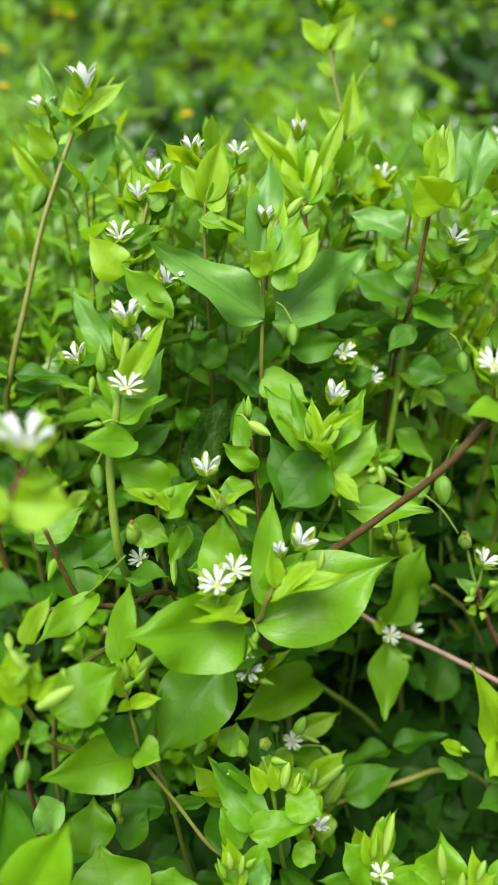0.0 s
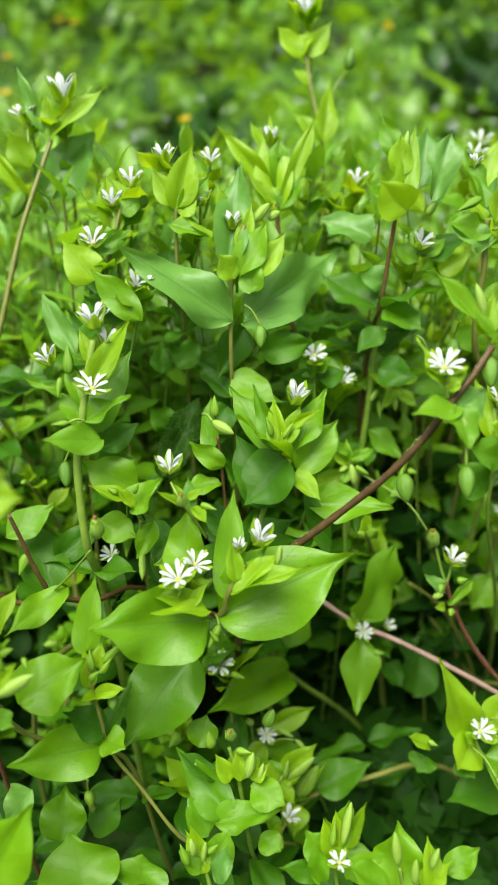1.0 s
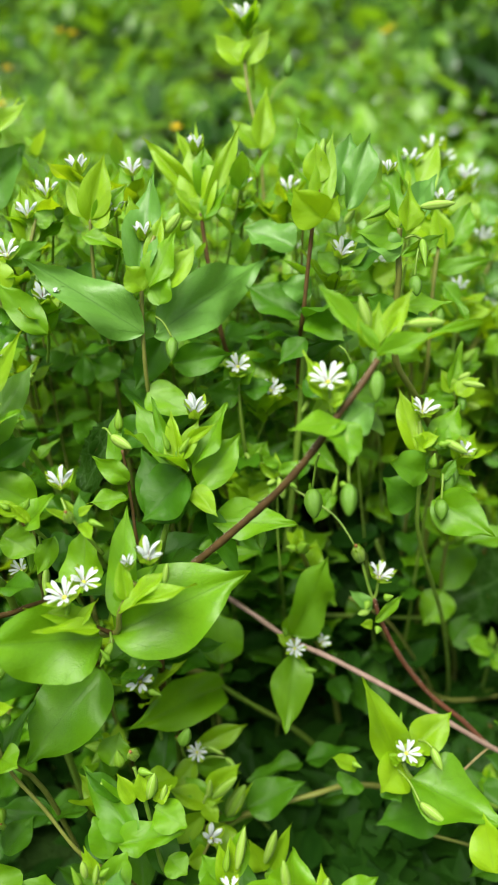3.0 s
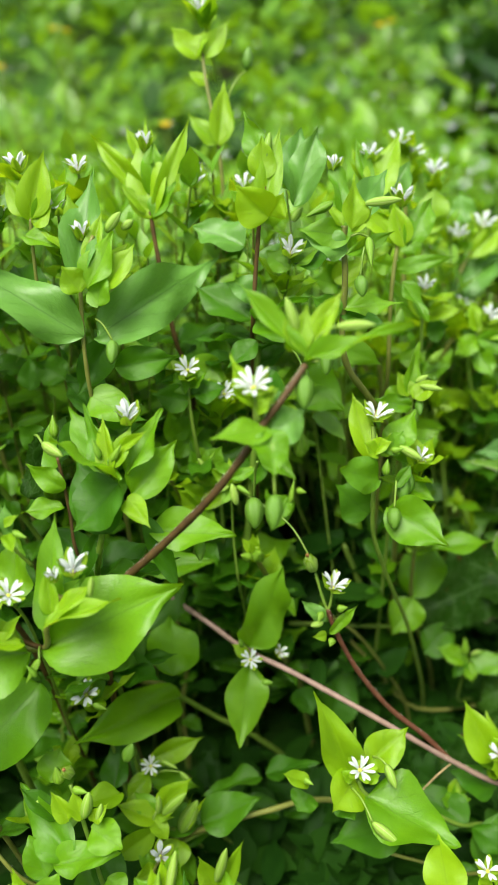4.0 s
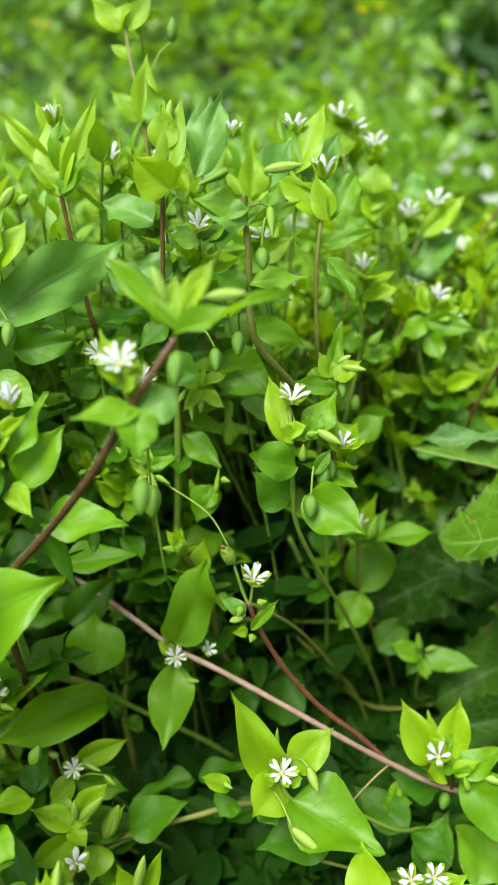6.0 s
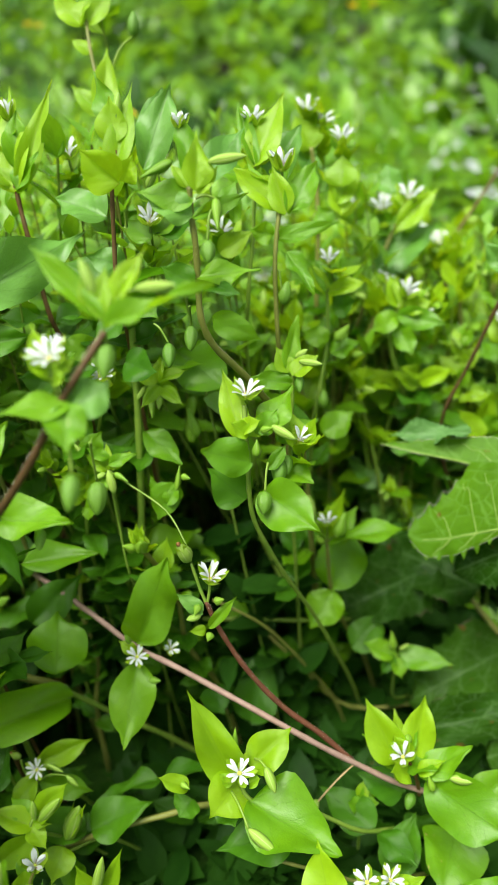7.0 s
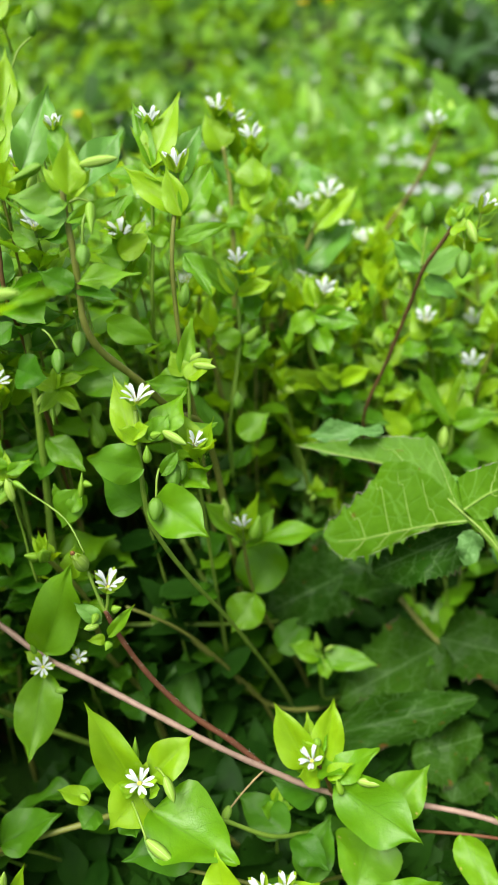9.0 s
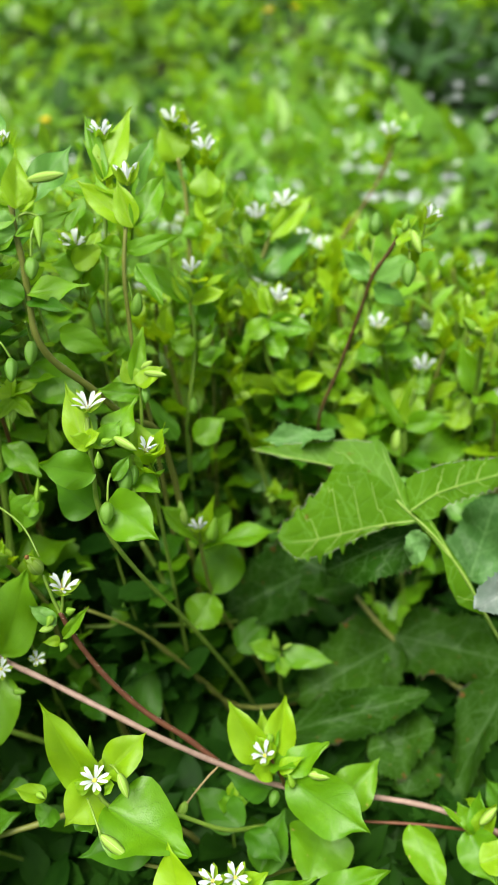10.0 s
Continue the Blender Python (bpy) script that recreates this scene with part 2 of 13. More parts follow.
def grid_mesh(name, pts, uvs, rows, cols, mat):
    faces = [(i * cols + j, i * cols + j + 1, (i + 1) * cols + j + 1, (i + 1) * cols + j) for i in range(rows - 1) for j in range(cols - 1)]
    me = bpy.data.meshes.new(name)
    me.from_pydata([tuple(p) for p in pts], [], faces)
    lay = me.uv_layers.new(name="leaf")
    idx = np.empty(len(me.loops), dtype=np.int32)
    me.loops.foreach_get("vertex_index", idx)
    lay.data.foreach_set("uv", np.asarray(uvs, dtype=np.float32)[idx].ravel())
    me.materials.append(mat)
    return smooth(me)


def leaf_grid(rng, rows=13, cols=9, fold=0.25, bend=0.3, wave=0.03, twist=0.0, a=0.5, b=0.9, teeth=0, depth=0.0, lobes=0):
    """A blade along +y, 1 long and 1 wide, facing +z: points and texture places."""
    peak = (a / (a + b)) ** a * (b / (a + b)) ** b
    ph = rng.uniform(0, 6.28, 4)
    pts, uvs = [], []
    for i in range(rows):
        u = i / (rows - 1) if teeth else 0.5 - 0.5 * math.cos(math.pi * i / (rows - 1))
        w = 0.5 * (max(u, 0) ** a) * ((1 - u) ** b) / peak
        if u > 0.76 and not teeth:
            w *= 1 - 0.4 * math.sin(math.pi * (u - 0.76) / 0.24)
        if lobes:
            w *= 1.0 - 0.3 * depth * (0.5 + 0.5 * math.cos(u * lobes * 6.283)) * min(1, u * 3)
        w = max(w, 0.004 if u < 0.5 else 0.0)
        th = bend * u * u
        yc = u - bend * bend * u ** 3 * 0.3
        zc = -bend * u * u * 0.55
        tw = twist * u
        for j in range(cols):
            s = 2 * j / (cols - 1) - 1
            x = s * w
            if teeth and abs(s) > 0.99:
                tooth = 1.0 * rng.uniform(0.5, 1.5) if i % 2 and rng.rand() < 0.62 else -0.15
                x *= 1 + depth * tooth * 0.3
            z = abs(s) * w * fold * (1.0 - 0.4 * u) * 2 * 0.5 - s * s * w * fold * 0.4
            z += wave * math.sin(u * 9 + ph[0] + s * 1.3) * abs(s) * (0.3 + w) * 1.6
            z += 0.006 * math.sin(u * 26 - abs(s) * 5 + ph[2]) * (1 - s * s) * (w * 2)
            yy = yc + 0.02 * s * math.sin(u * 5 + ph[1])
            pts.append((x * math.cos(tw) - z * math.sin(tw), yy, zc + z * math.cos(tw) + x * math.sin(tw) * 0.6))
            uvs.append((0.5 + 0.5 * s * (0.2 + 0.8 * min(1, w * 2)), u))
    return pts, uvs


def leaf_set(mat, name, count, seed, young=False, rows=17, cols=11):
    out = []
    for k in range(count):
        rng = np.random.RandomState(seed + k)
        p, uv = leaf_grid(rng, fold=rng.uniform(0.35, 0.8) if young else rng.uniform(0.15, 0.7), bend=rng.uniform(-0.2, 0.24), wave=rng.uniform(0.03, 0.08) if young else rng.uniform(0.05, 0.13),
                          twist=rng.uniform(-0.3, 0.3), a=rng.uniform(0.52, 0.7), b=rng.uniform(1.05, 1.35) if young else rng.uniform(0.88, 1.16), rows=rows, cols=cols)
        out.append(grid_mesh(name, p, uv, rows, cols, mat))
    return out


LEAVES = {"y": leaf_set(YOUNG, "young_leaf", 8, 10, True), "f": leaf_set(FRESH, "fresh_leaf", 8, 30),
          "g": leaf_set(GREEN, "green_leaf", 8, 50), "b": leaf_set(BLUE, "blue_green_leaf", 6, 70), "s": leaf_set(SPOTTED, "spotted_leaf", 4, 90)}


def toothed_set(mat, name, seed):
    """Leaves with a jagged toothed edge and shallow lobes."""
    out = []
    for k in range(4):
        r = np.random.RandomState(seed + k)
        pts, uv = leaf_grid(r, rows=45, cols=9, fold=r.uniform(0.2, 0.5), bend=r.uniform(0.0, 0.35), wave=0.16, twist=r.uniform(-0.3, 0.3), a=0.42, b=0.62, teeth=1, depth=0.4, lobes=2)
        out.append(grid_mesh(name, pts, uv, 45, 9, mat))
    return out


THISTLE_LEAVES = toothed_set(THISTLE, "toothed_leaf", 200)
BLUE_TOOTHED = toothed_set(BLUE_THISTLE, "pale_toothed_leaf", 280)
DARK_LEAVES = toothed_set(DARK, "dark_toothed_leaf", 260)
PURPLE_LEAVES = toothed_set(PURPLE, "purple_leaf", 240)


def tube_data(path, radii, sides=8):
    """A round tube along smooth points: verts and faces."""
    verts, faces = [], []
    up = Vector((0.3, 0.2, 1)).normalized()
    n = len(path)
    for i in range(n):
        d = (path[min(i + 1, n - 1)] - path[max(i - 1, 0)]).normalized()
        side = d.cross(up)
        if side.length < 1e-4:
            side = d.cross(Vector((1, 0, 0)))
        side.normalize()
        up = side.cross(d).normalized()
        for k in range(sides):
            a = 6.28318 * k / sides
            verts.append(path[i] + (side * math.cos(a) + up * math.sin(a)) * radii[i])
    for i in range(n - 1):
        for k in range(sides):
            faces.append((i * sides + k, i * sides + (k + 1) % sides, (i + 1) * sides + (k + 1) % sides, (i + 1) * sides + k))
    c0, c1 = len(verts), len(verts) + 1
    verts += [path[0], path[-1]]
    for k in range(sides):
        faces.append((c0, (k + 1) % sides, k))
        faces.append((c1, (n - 1) * sides + k, (n - 1) * sides + (k + 1) % sides))
    return verts, faces


def spline(pts, step=5):
    """A smooth way through the points."""
    pts = [Vector(p) for p in pts]
    if len(pts) < 3:
        return [pts[0].lerp(pts[-1], k / 4) for k in range(5)]
    out = []
    for i in range(len(pts) - 1):
        p0, p1, p2, p3 = pts[max(i - 1, 0)], pts[i], pts[i + 1], pts[min(i + 2, len(pts) - 1)]
        for k in range(step):
            t = k / step
            out.append(0.5 * (2 * p1 + (p2 - p0) * t + (2 * p0 - 5 * p1 + 4 * p2 - p3) * t * t + (3 * p1 - p0 - 3 * p2 + p3) * t ** 3))
    return out + [pts[-1]]


def mesh_from(name, verts, faces, mat):
    me = bpy.data.meshes.new(name)
    me.from_pydata([tuple(v) for v in verts], [], faces)
    me.materials.append(mat)
    return smooth(me)


def lathe(name, profile, mat, sides=10, ridges=0, ridge=0.06):
    """A body of turned profile (z, r), with shallow ridges."""
    verts, faces = [], []
    for z, r in profile:
        for k in range(sides):
            a = 6.28318 * k / sides
            rr = r * (1 + ridge * math.cos(a * ridges)) if ridges else r
            verts.append((rr * math.cos(a), rr * math.sin(a), z))
    n = len(profile)
    for i in range(n - 1):
        for k in range(sides):
            faces.append((i * sides + k, i * sides + (k + 1) % sides, (i + 1) * sides + (k + 1) % sides, (i + 1) * sides + k))
    faces.append(tuple(range(sides - 1, -1, -1)))
    faces.append(tuple((n - 1) * sides + k for k in range(sides)))
    return mesh_from(name, verts, faces, mat)


def lobed_petal(seed, half=0.106):
    """One white petal, cleft nearly to its base into two narrow lobes; 1 long along +y."""
    rng = np.random.RandomState(seed)
    verts, faces, uv = [], [], []
    for side in (-1, 1):
        base = len(verts)
        ang = side * rng.uniform(0.25, 0.33)
        bow = rng.uniform(0.05, 0.2)
        for i in range(9):
            u = i / 8
            w = half * (0.3 + 0.7 * math.sin(min(1, u * 1.15) * 1.57)) * (1 if u < 0.76 else math.sqrt(max(0.03, 1 - ((u - 0.76) / 0.24) ** 2)))
            for s in (-1, 0, 1):
                x, y, z = s * w, 0.12 + 0.88 * u, bow * math.sin(u * 2.6) + 0.025 * s * s
                verts.append((x * math.cos(ang) + y * math.sin(ang), y * math.cos(ang) - x * math.sin(ang), z))
        for i in range(8):
            for j in range(2):
                a = base + i * 3 + j
                faces.append((a, a + 1, a + 4, a + 3))
    return mesh_from("petal", verts, faces, PETAL)


PETALS = [lobed_petal(k) for k in range(5)]
SLIM_PETALS = [lobed_petal(20 + k, 0.104) for k in range(5)]


def sepal_mesh(seed):
    rng = np.random.RandomState(seed)
    p, uv = leaf_grid(rng, rows=7, cols=5, fold=-0.5, bend=-0.25, wave=0.01, a=0.4, b=0.6)
    return grid_mesh("sepal", p, uv, 7, 5, SEPAL)


SEPALS = [sepal_mesh(k) for k in range(3)]
OVARY = lathe("ovary", [(-0.12, 0.05), (-0.08, 0.14), (0.0, 0.19), (0.1, 0.19), (0.2, 0.14), (0.26, 0.05)], CENTRE, 10)
BUDS = {"b": lathe("bud", [(0, 0.07), (0.04, 0.17), (0.15, 0.26), (0.32, 0.30), (0.5, 0.25), (0.68, 0.17), (0.84, 0.10), (1, 0.015)], BUD, 15, 5, 0.13),
        "p": lathe("pale_bud", [(0, 0.05), (0.06, 0.12), (0.25, 0.20), (0.5, 0.22), (0.75, 0.17), (0.92, 0.08), (1, 0.015)], PALE_BUD, 15, 5, 0.12),
        "c": lathe("capsule", [(0, 0.08), (0.06, 0.22), (0.25, 0.36), (0.5, 0.38), (0.75, 0.28), (0.9, 0.17), (1.0, 0.06)], CAPSULE, 18, 6, 0.09)}


def stamen_mesh():
    """One stamen that leans out from the flower's middle: a thin thread with a reddish tip."""
    bm = bmesh.new()
    foot, head = Vector((0.08, 0, 0.1)), Vector((0.22, 0, 0.42))
    bmesh.ops.create_icosphere(bm, subdivisions=1, radius=0.036, matrix=Matrix.Translation(head))
    vs, fs = tube_data([foot, head], [0.015, 0.012], 4)
    bv = [bm.verts.new(p) for p in vs]
    for f in fs:
        bm.faces.new([bv[i] for i in f])
    me = bpy.data.meshes.new("stamen")
    bm.to_mesh(me)
    bm.free()
    me.materials.append(ANTHER)
    return smooth(me)


STAMEN = stamen_mesh()


# ---- parts of a plant; places in millimetres ----
MM = 0.001
PICK = random.Random(7)


def put(name, me, parent, m, label=""):
    """One mesh as a part of a thing or of a part, at a pose given in the world."""
    ob = new(name, me)
    ob.parent = parent
    up = Matrix.Identity(4)
    chain = parent
    while chain is not None:
        up = chain.matrix_basis @ up
        chain = chain.parent
    ob.matrix_basis = up.inverted() @ m
    if label:
        ob["label"] = label
    return ob


def plant(base, label, category="chickweed", group="", name="chickweed"):
    ob = new(name)
    ob.empty_display_size = 0.005
    ob.matrix_basis = Matrix.Translation(Vector(base) * MM)
    return tagged(ob, label, category, group)


def stem(p, pts, r0, r1, mat, hairs=0, name="stem", label=""):
    """A tapering stem through the points, r0 thick at the first and r1 at the last."""
    o = p.matrix_basis.translation
    way = [q * MM - o for q in spline(pts)]
    n = len(way)
    radii = [MM * (r0 + (r1 - r0) * i / (n - 1)) * (1 + 0.07 * math.sin(i * 1.7)) for i in range(n)]
    ob = put(name, mesh_from(name, *tube_data(way, radii, 8), mat), p, Matrix.Translation(o), label)
    if hairs:
        rng = random.Random(len(pts) + hairs)
        verts, faces = [], []
        for k in range(hairs):
            f = rng.random() * (n - 1.001)
            i = int(f)
            c = way[i].lerp(way[i + 1], f - i)
            d = (way[i + 1] - way[i]).normalized()
            side = Vector((rng.gauss(0, 0.35), rng.gauss(0, 0.35), 1.0))
            side = (side - d * side.dot(d)).normalized()
            tip = c + side * (radii[i] + MM * rng.uniform(0.12, 0.42)) + d * MM * rng.uniform(-0.2, 0.3)
            w = d * 0.016 * MM
            root = c + side * radii[i] * 0.9
            s2 = d.cross(side) * 0.016 * MM
            b0 = len(verts)
            verts += [root + w, root - w * 0.5 + s2, root - w * 0.5 - s2, tip]
            faces += [(b0, b0 + 1, b0 + 3), (b0 + 1, b0 + 2, b0 + 3), (b0 + 2, b0, b0 + 3)]
        put("hairs", mesh_from("hairs", verts, faces, HAIR), ob, Matrix.Translation(o), "fine white hairs")
    return ob


def blade_pose(base, tip, normal, width, roll=Matrix.Identity(4)):
    b, t, nz = Vector(base) * MM, Vector(tip) * MM, Vector(normal)
    y = t - b
    length = y.length
    y = y / length
    x = y.cross(nz)
    if x.length < 1e-4:
        x = y.cross(Vector((0.3, 1, 0.2)))
    x.normalize()
    z = x.cross(y)
    m = Matrix((x, y, z)).transposed().to_4x4() @ roll @ Matrix.Diagonal((width * MM, length, (length + width * MM) * 0.5, 1))
    return Matrix.Translation(b) @ m


def leaf(p, base, tip, width, normal, tone="f", shape=None):
    k = PICK.randrange(100) if shape is None else shape
    kind = LEAVES[tone]
    roll = pose(0, 0, 0, 0, PICK.uniform(-24, 24), 0)
    return put("leaf", kind[k % len(kind)], p, blade_pose(base, tip, normal, width, roll))


def flower(p, c, face, size, spread=60, turn=0.0):
    """A chickweed flower: five cleft petals over five sepals. size: across in mm; spread: degrees that the petals open from the axis."""
    c = Vector(c)
    q = Vector(face).to_track_quat("Z", "Y").to_matrix().to_4x4()
    s = 0.94 * size * 0.5 / max(0.55, math.sin(radians(spread)))
    m = Matrix.Translation(c * MM) @ q @ pose(0, 0, 0, 0, 0, turn)
    core = put("flower", OVARY, p, m @ Matrix.Scale(s * MM * 0.75, 4), "small white star-shaped flower")
    for a in (25, 140, 260):
        put("stamen", STAMEN, core, m @ pose(0, 0, 0, 0, 0, a) @ Matrix.Scale(s * MM * 0.8, 4))
    for k in range(5):
        a = 72 * k
        tilt = 90 - spread + PICK.uniform(-7, 7)
        put("petal", (SLIM_PETALS if spread < 52 else PETALS)[k], core, m @ pose(0, 0, 0, 0, 0, a) @ pose(0, 0, 0, tilt) @ Matrix.Scale(s * MM * PICK.uniform(0.92, 1.05), 4))
        put("sepal", SEPALS[k % 3], core, m @ pose(0, 0, -s * 0.06 * MM, 0, 0, a + 36) @ pose(0, 0, 0, tilt - 4) @ Matrix.Diagonal((s * MM * 0.46, s * MM * 1.16, s * MM * 0.8, 1)))
    return core


def bud(p, a, b, fat=1.0, kind="b", stalk=None):
    """A bud or capsule from a (its foot) to b (its tip), with a stalk from the point given."""
    a, b = Vector(a), Vector(b)
    d = b - a
    q = d.to_track_quat("Z", "Y").to_matrix().to_4x4()
    size = d.length * MM
    fat = max(0.66, fat * 1.25) if kind == "c" else fat
    name = {"b": "bud", "p": "bud", "c": "seed_capsule"}[kind]
    ob = put(name, BUDS[kind], p, Matrix.Translation(a * MM) @ q @ Matrix.Diagonal((size * fat, size * fat, size, 1)))
    if stalk is not None:
        st = Vector(stalk)
        mid = (st + a) * 0.5 + Vector((0, 0, 0.18 * (st - a).length))
        stem(p, [st, mid, a], 0.22, 0.2, GREEN_STEM, name="stalk")
    return ob


def withered(p, c, face, size):
    """A withered flower: brown petals shrivelled inside a green cup of sepals."""
    q = Vector(face).to_track_quat("Z", "Y").to_matrix().to_4x4()
    m = Matrix.Translation(Vector(c) * MM) @ q
    core = put("withered_flower", BUDS["p"], p, m @ Matrix.Diagonal((size * MM * 1.25, size * MM * 1.25, size * MM * 1.05, 1)), "withered flower closed in its green cup")
    put("petal", WITHERED, core, m @ Matrix.Translation((0, 0, size * MM * 0.62)) @ Matrix.Scale(size * MM * 0.5, 4), "shrivelled brown petals")
    for k in range(5):
        put("sepal", SEPALS[k % 3], core, m @ pose(0, 0, 0, 0, 0, 72 * k) @ pose(0, 0, 0, 79) @ Matrix.Diagonal((size * MM * 0.34, size * MM * 1.08, size * MM * 0.5, 1)))
    return core


WITHERED = lathe("withered_core", [(0, 0.06), (0.2, 0.13), (0.5, 0.16), (0.75, 0.12), (1.0, 0.17), (1.12, 0.05)], DEAD, 9, 4, 0.25)


def toothed(p, base, tip, width, normal, kind):
    return put("leaf", kind[PICK.randrange(4)], p, blade_pose(base, tip, normal, width), "purplish curled leaf edge" if kind is PURPLE_LEAVES else "")


def thistle_blade(rib, above, below, up, down, rng, free=(0.0, 0.0), teeth=0.9, rows=64, half=6):
    """One blade of a sow-thistle leaf along its vein (millimetres): half-widths above and below it at shares of its length, the ways in which
    the two halves spread, spiny teeth where the edge is free. Gives points, texture places, rows and columns."""
    way = spline(rib, 8)
    n = len(way)
    us = np.cumsum([0] + [(way[i + 1] - way[i]).length for i in range(n - 1)])
    total, us = us[-1], us / us[-1]
    up, down = Vector(up).normalized(), Vector(down).normalized()
    ph = rng.uniform(0, 6.28, 3)
    pts, uvs = [], []
    for i in range(rows):
        u = i / (rows - 1)
        f = np.interp(u, us, np.arange(n))
        k = min(int(f), n - 2)
        c = way[k].lerp(way[k + 1], f - k)
        t = (way[min(k + 2, n - 1)] - way[max(k - 1, 0)]).normalized()
        for j in range(-half, half + 1):
            s = j / half
            shares, widths = above if s > 0 else below
            side = up if s > 0 else down
            w = float(np.interp(u, shares, widths)) * abs(s)
            nz = t.cross(side).normalized() * (-1 if s > 0 else 1)
            if abs(j) == half and u > free[0 if s > 0 else 1]:
                w += teeth * (rng.uniform(0.3, 1.0) if i % 4 == 1 else -0.15) * min(1.0, w / 3)
            lift = 0.35 * math.sin(u * 23 + ph[0] + s) * abs(s) + 0.3 * math.sin(w * 0.9 + u * 31 + ph[1]) * abs(s) ** 2 - 0.05 * w * abs(s)
            pts.append(c + side * w + nz * lift)
            uvs.append((0.5 + math.copysign(w, s) / 44, u * total / 46))
    return pts, uvs, rows, 2 * half + 1


def vein_part(blade, line, r0, r1, o, name, mat):
    way = spline(line, 3)
    n = len(way)
    put(name, mesh_from(name, *tube_data([q * MM - o for q in way], [MM * (r0 + (r1 - r0) * k / (n - 1)) for k in range(n)], 6), mat), blade, Matrix.Translation(o))


def lobed_leaf(p, blades, seed=4):
    """A large sow-thistle leaf: an end blade and two side lobes in one sheet, with raised pale veins and a purplish spiny margin."""
    o = p.matrix_basis.translation
    rng = np.random.RandomState(seed)
    verts, uvs, faces, lines = [], [], [], []
    for b in blades:
        pts, uv, rows, cols = thistle_blade(*b[:5], rng, *b[5:])
        off = len(verts)
        verts += [q * MM - o for q in pts]
        uvs += uv
        faces += [(off + i * cols + j, off + i * cols + j + 1, off + (i + 1) * cols + j + 1, off + (i + 1) * cols + j) for i in range(rows - 1) for j in range(cols - 1)]
        mid = cols // 2
        lines.append((pts, rows, cols, mid, b[5]))
    me = mesh_from("lobed_leaf", verts, faces, LOBE)
    lay = me.uv_layers.new(name="leaf")
    idx = np.empty(len(me.loops), dtype=np.int32)
    me.loops.foreach_get("vertex_index", idx)
    lay.data.foreach_set("uv", np.asarray(uvs, dtype=np.float32)[idx].ravel())
    blade = put("leaf", me, p, Matrix.Translation(o), "large toothed leaf with pale veins and purple edge")
    proud = Vector((-0.05, -0.5, 0.6)) * 0.12
    for m, (pts, rows, cols, mid, free) in enumerate(lines):
        vein_part(blade, [pts[i * cols + mid] + proud for i in range(0, rows, 7)], 0.42 if m == 0 else 0.22, 0.1, o, "midrib", PALE_RIB)
        vein_part(blade, [pts[i * cols + cols - 1] for i in range(3 + int(free[0] * rows), rows, 2)], 0.045, 0.035, o, "margin", MARGIN)
        vein_part(blade, [pts[i * cols] for i in range(3 + int(free[1] * rows), rows, 2)], 0.04, 0.03, o, "margin", MARGIN)
        for share, reach in ((0.22, 0.8), (0.38, 0.9), (0.54, 0.9), (0.7, 0.85)):
            for side in (-1, 1):
                i0 = int(share * rows)
                line = [pts[min(rows - 1, i0 + int(1.1 * k)) * cols + mid + side * round(mid * reach * k / 6)] + proud * 0.6 for k in range(7)]
                if (line[-1] - line[0]).length > 3:
                    vein_part(blade, line, 0.15, 0.06, o, "side_vein", PALE_RIB)
    return blade


# ---- ground ----
def ground_height(x, y):
    far = max(0.0, math.hypot(x, y) - 0.6)
    bank = 0.22 * max(0.0, min(1.5, y - 1.1))
    return bank + 0.004 * noise.noise((x * 30, y * 30, 0)) + 0.03 * min(1, far) * noise.noise((x * 1.5, y * 1.5, 3)) - 0.004


def make_ground():
    m, nt, n, l, bsdf = nodes_of("damp_soil")
    co = n.new("ShaderNodeTexCoord")
    big, fine = n.new("ShaderNodeTexNoise"), n.new("ShaderNodeTexNoise")
    big.inputs["Scale"].default_value, fine.inputs["Scale"].default_value = 6.0, 220.0
    fine.inputs["Detail"].default_value = 6.0
    for t in (big, fine):
        l.new(co.outputs["Object"], t.inputs["Vector"])
    earth = mix_colour(n, l, fine.outputs[0], (0.005, 0.0045, 0.003), (0.015, 0.012, 0.007))
    moss = mix_colour(n, l, fine.outputs[0], (0.010, 0.035, 0.004), (0.03, 0.085, 0.008))
    r = n.new("ShaderNodeMapRange")
    r.inputs[1].default_value, r.inputs[2].default_value = 0.30, 0.5
    l.new(big.outputs[0], r.inputs[0])
    l.new(mix_colour(n, l, r.outputs[0], earth, moss), bsdf.inputs["Base Color"])
    bsdf.inputs["Roughness"].default_value = 0.9
    bsdf.inputs["Specular IOR Level"].default_value = 0.1
    b = n.new("ShaderNodeBump")
    b.inputs["Distance"].default_value = 0.003
    l.new(fine.outputs[0], b.inputs["Height"])
    l.new(b.outputs[0], bsdf.inputs["Normal"])
    xs = [math.copysign(abs(k / 24) ** 3.2 * 400, k) + k * 0.012 for k in range(-24, 25)]
    pts = [(x, y + 0.15, ground_height(x, y + 0.15)) for y in xs for x in xs]
    c = len(xs)
    faces = [(i * c + j, i * c + j + 1, (i + 1) * c + j + 1, (i + 1) * c + j) for i in range(c - 1) for j in range(c - 1)]
    g = new("ground", mesh_from("ground", pts, faces, m))
    return tagged(g, "dark damp soil with moss under the weeds", "ground", kind="structure")


make_ground()


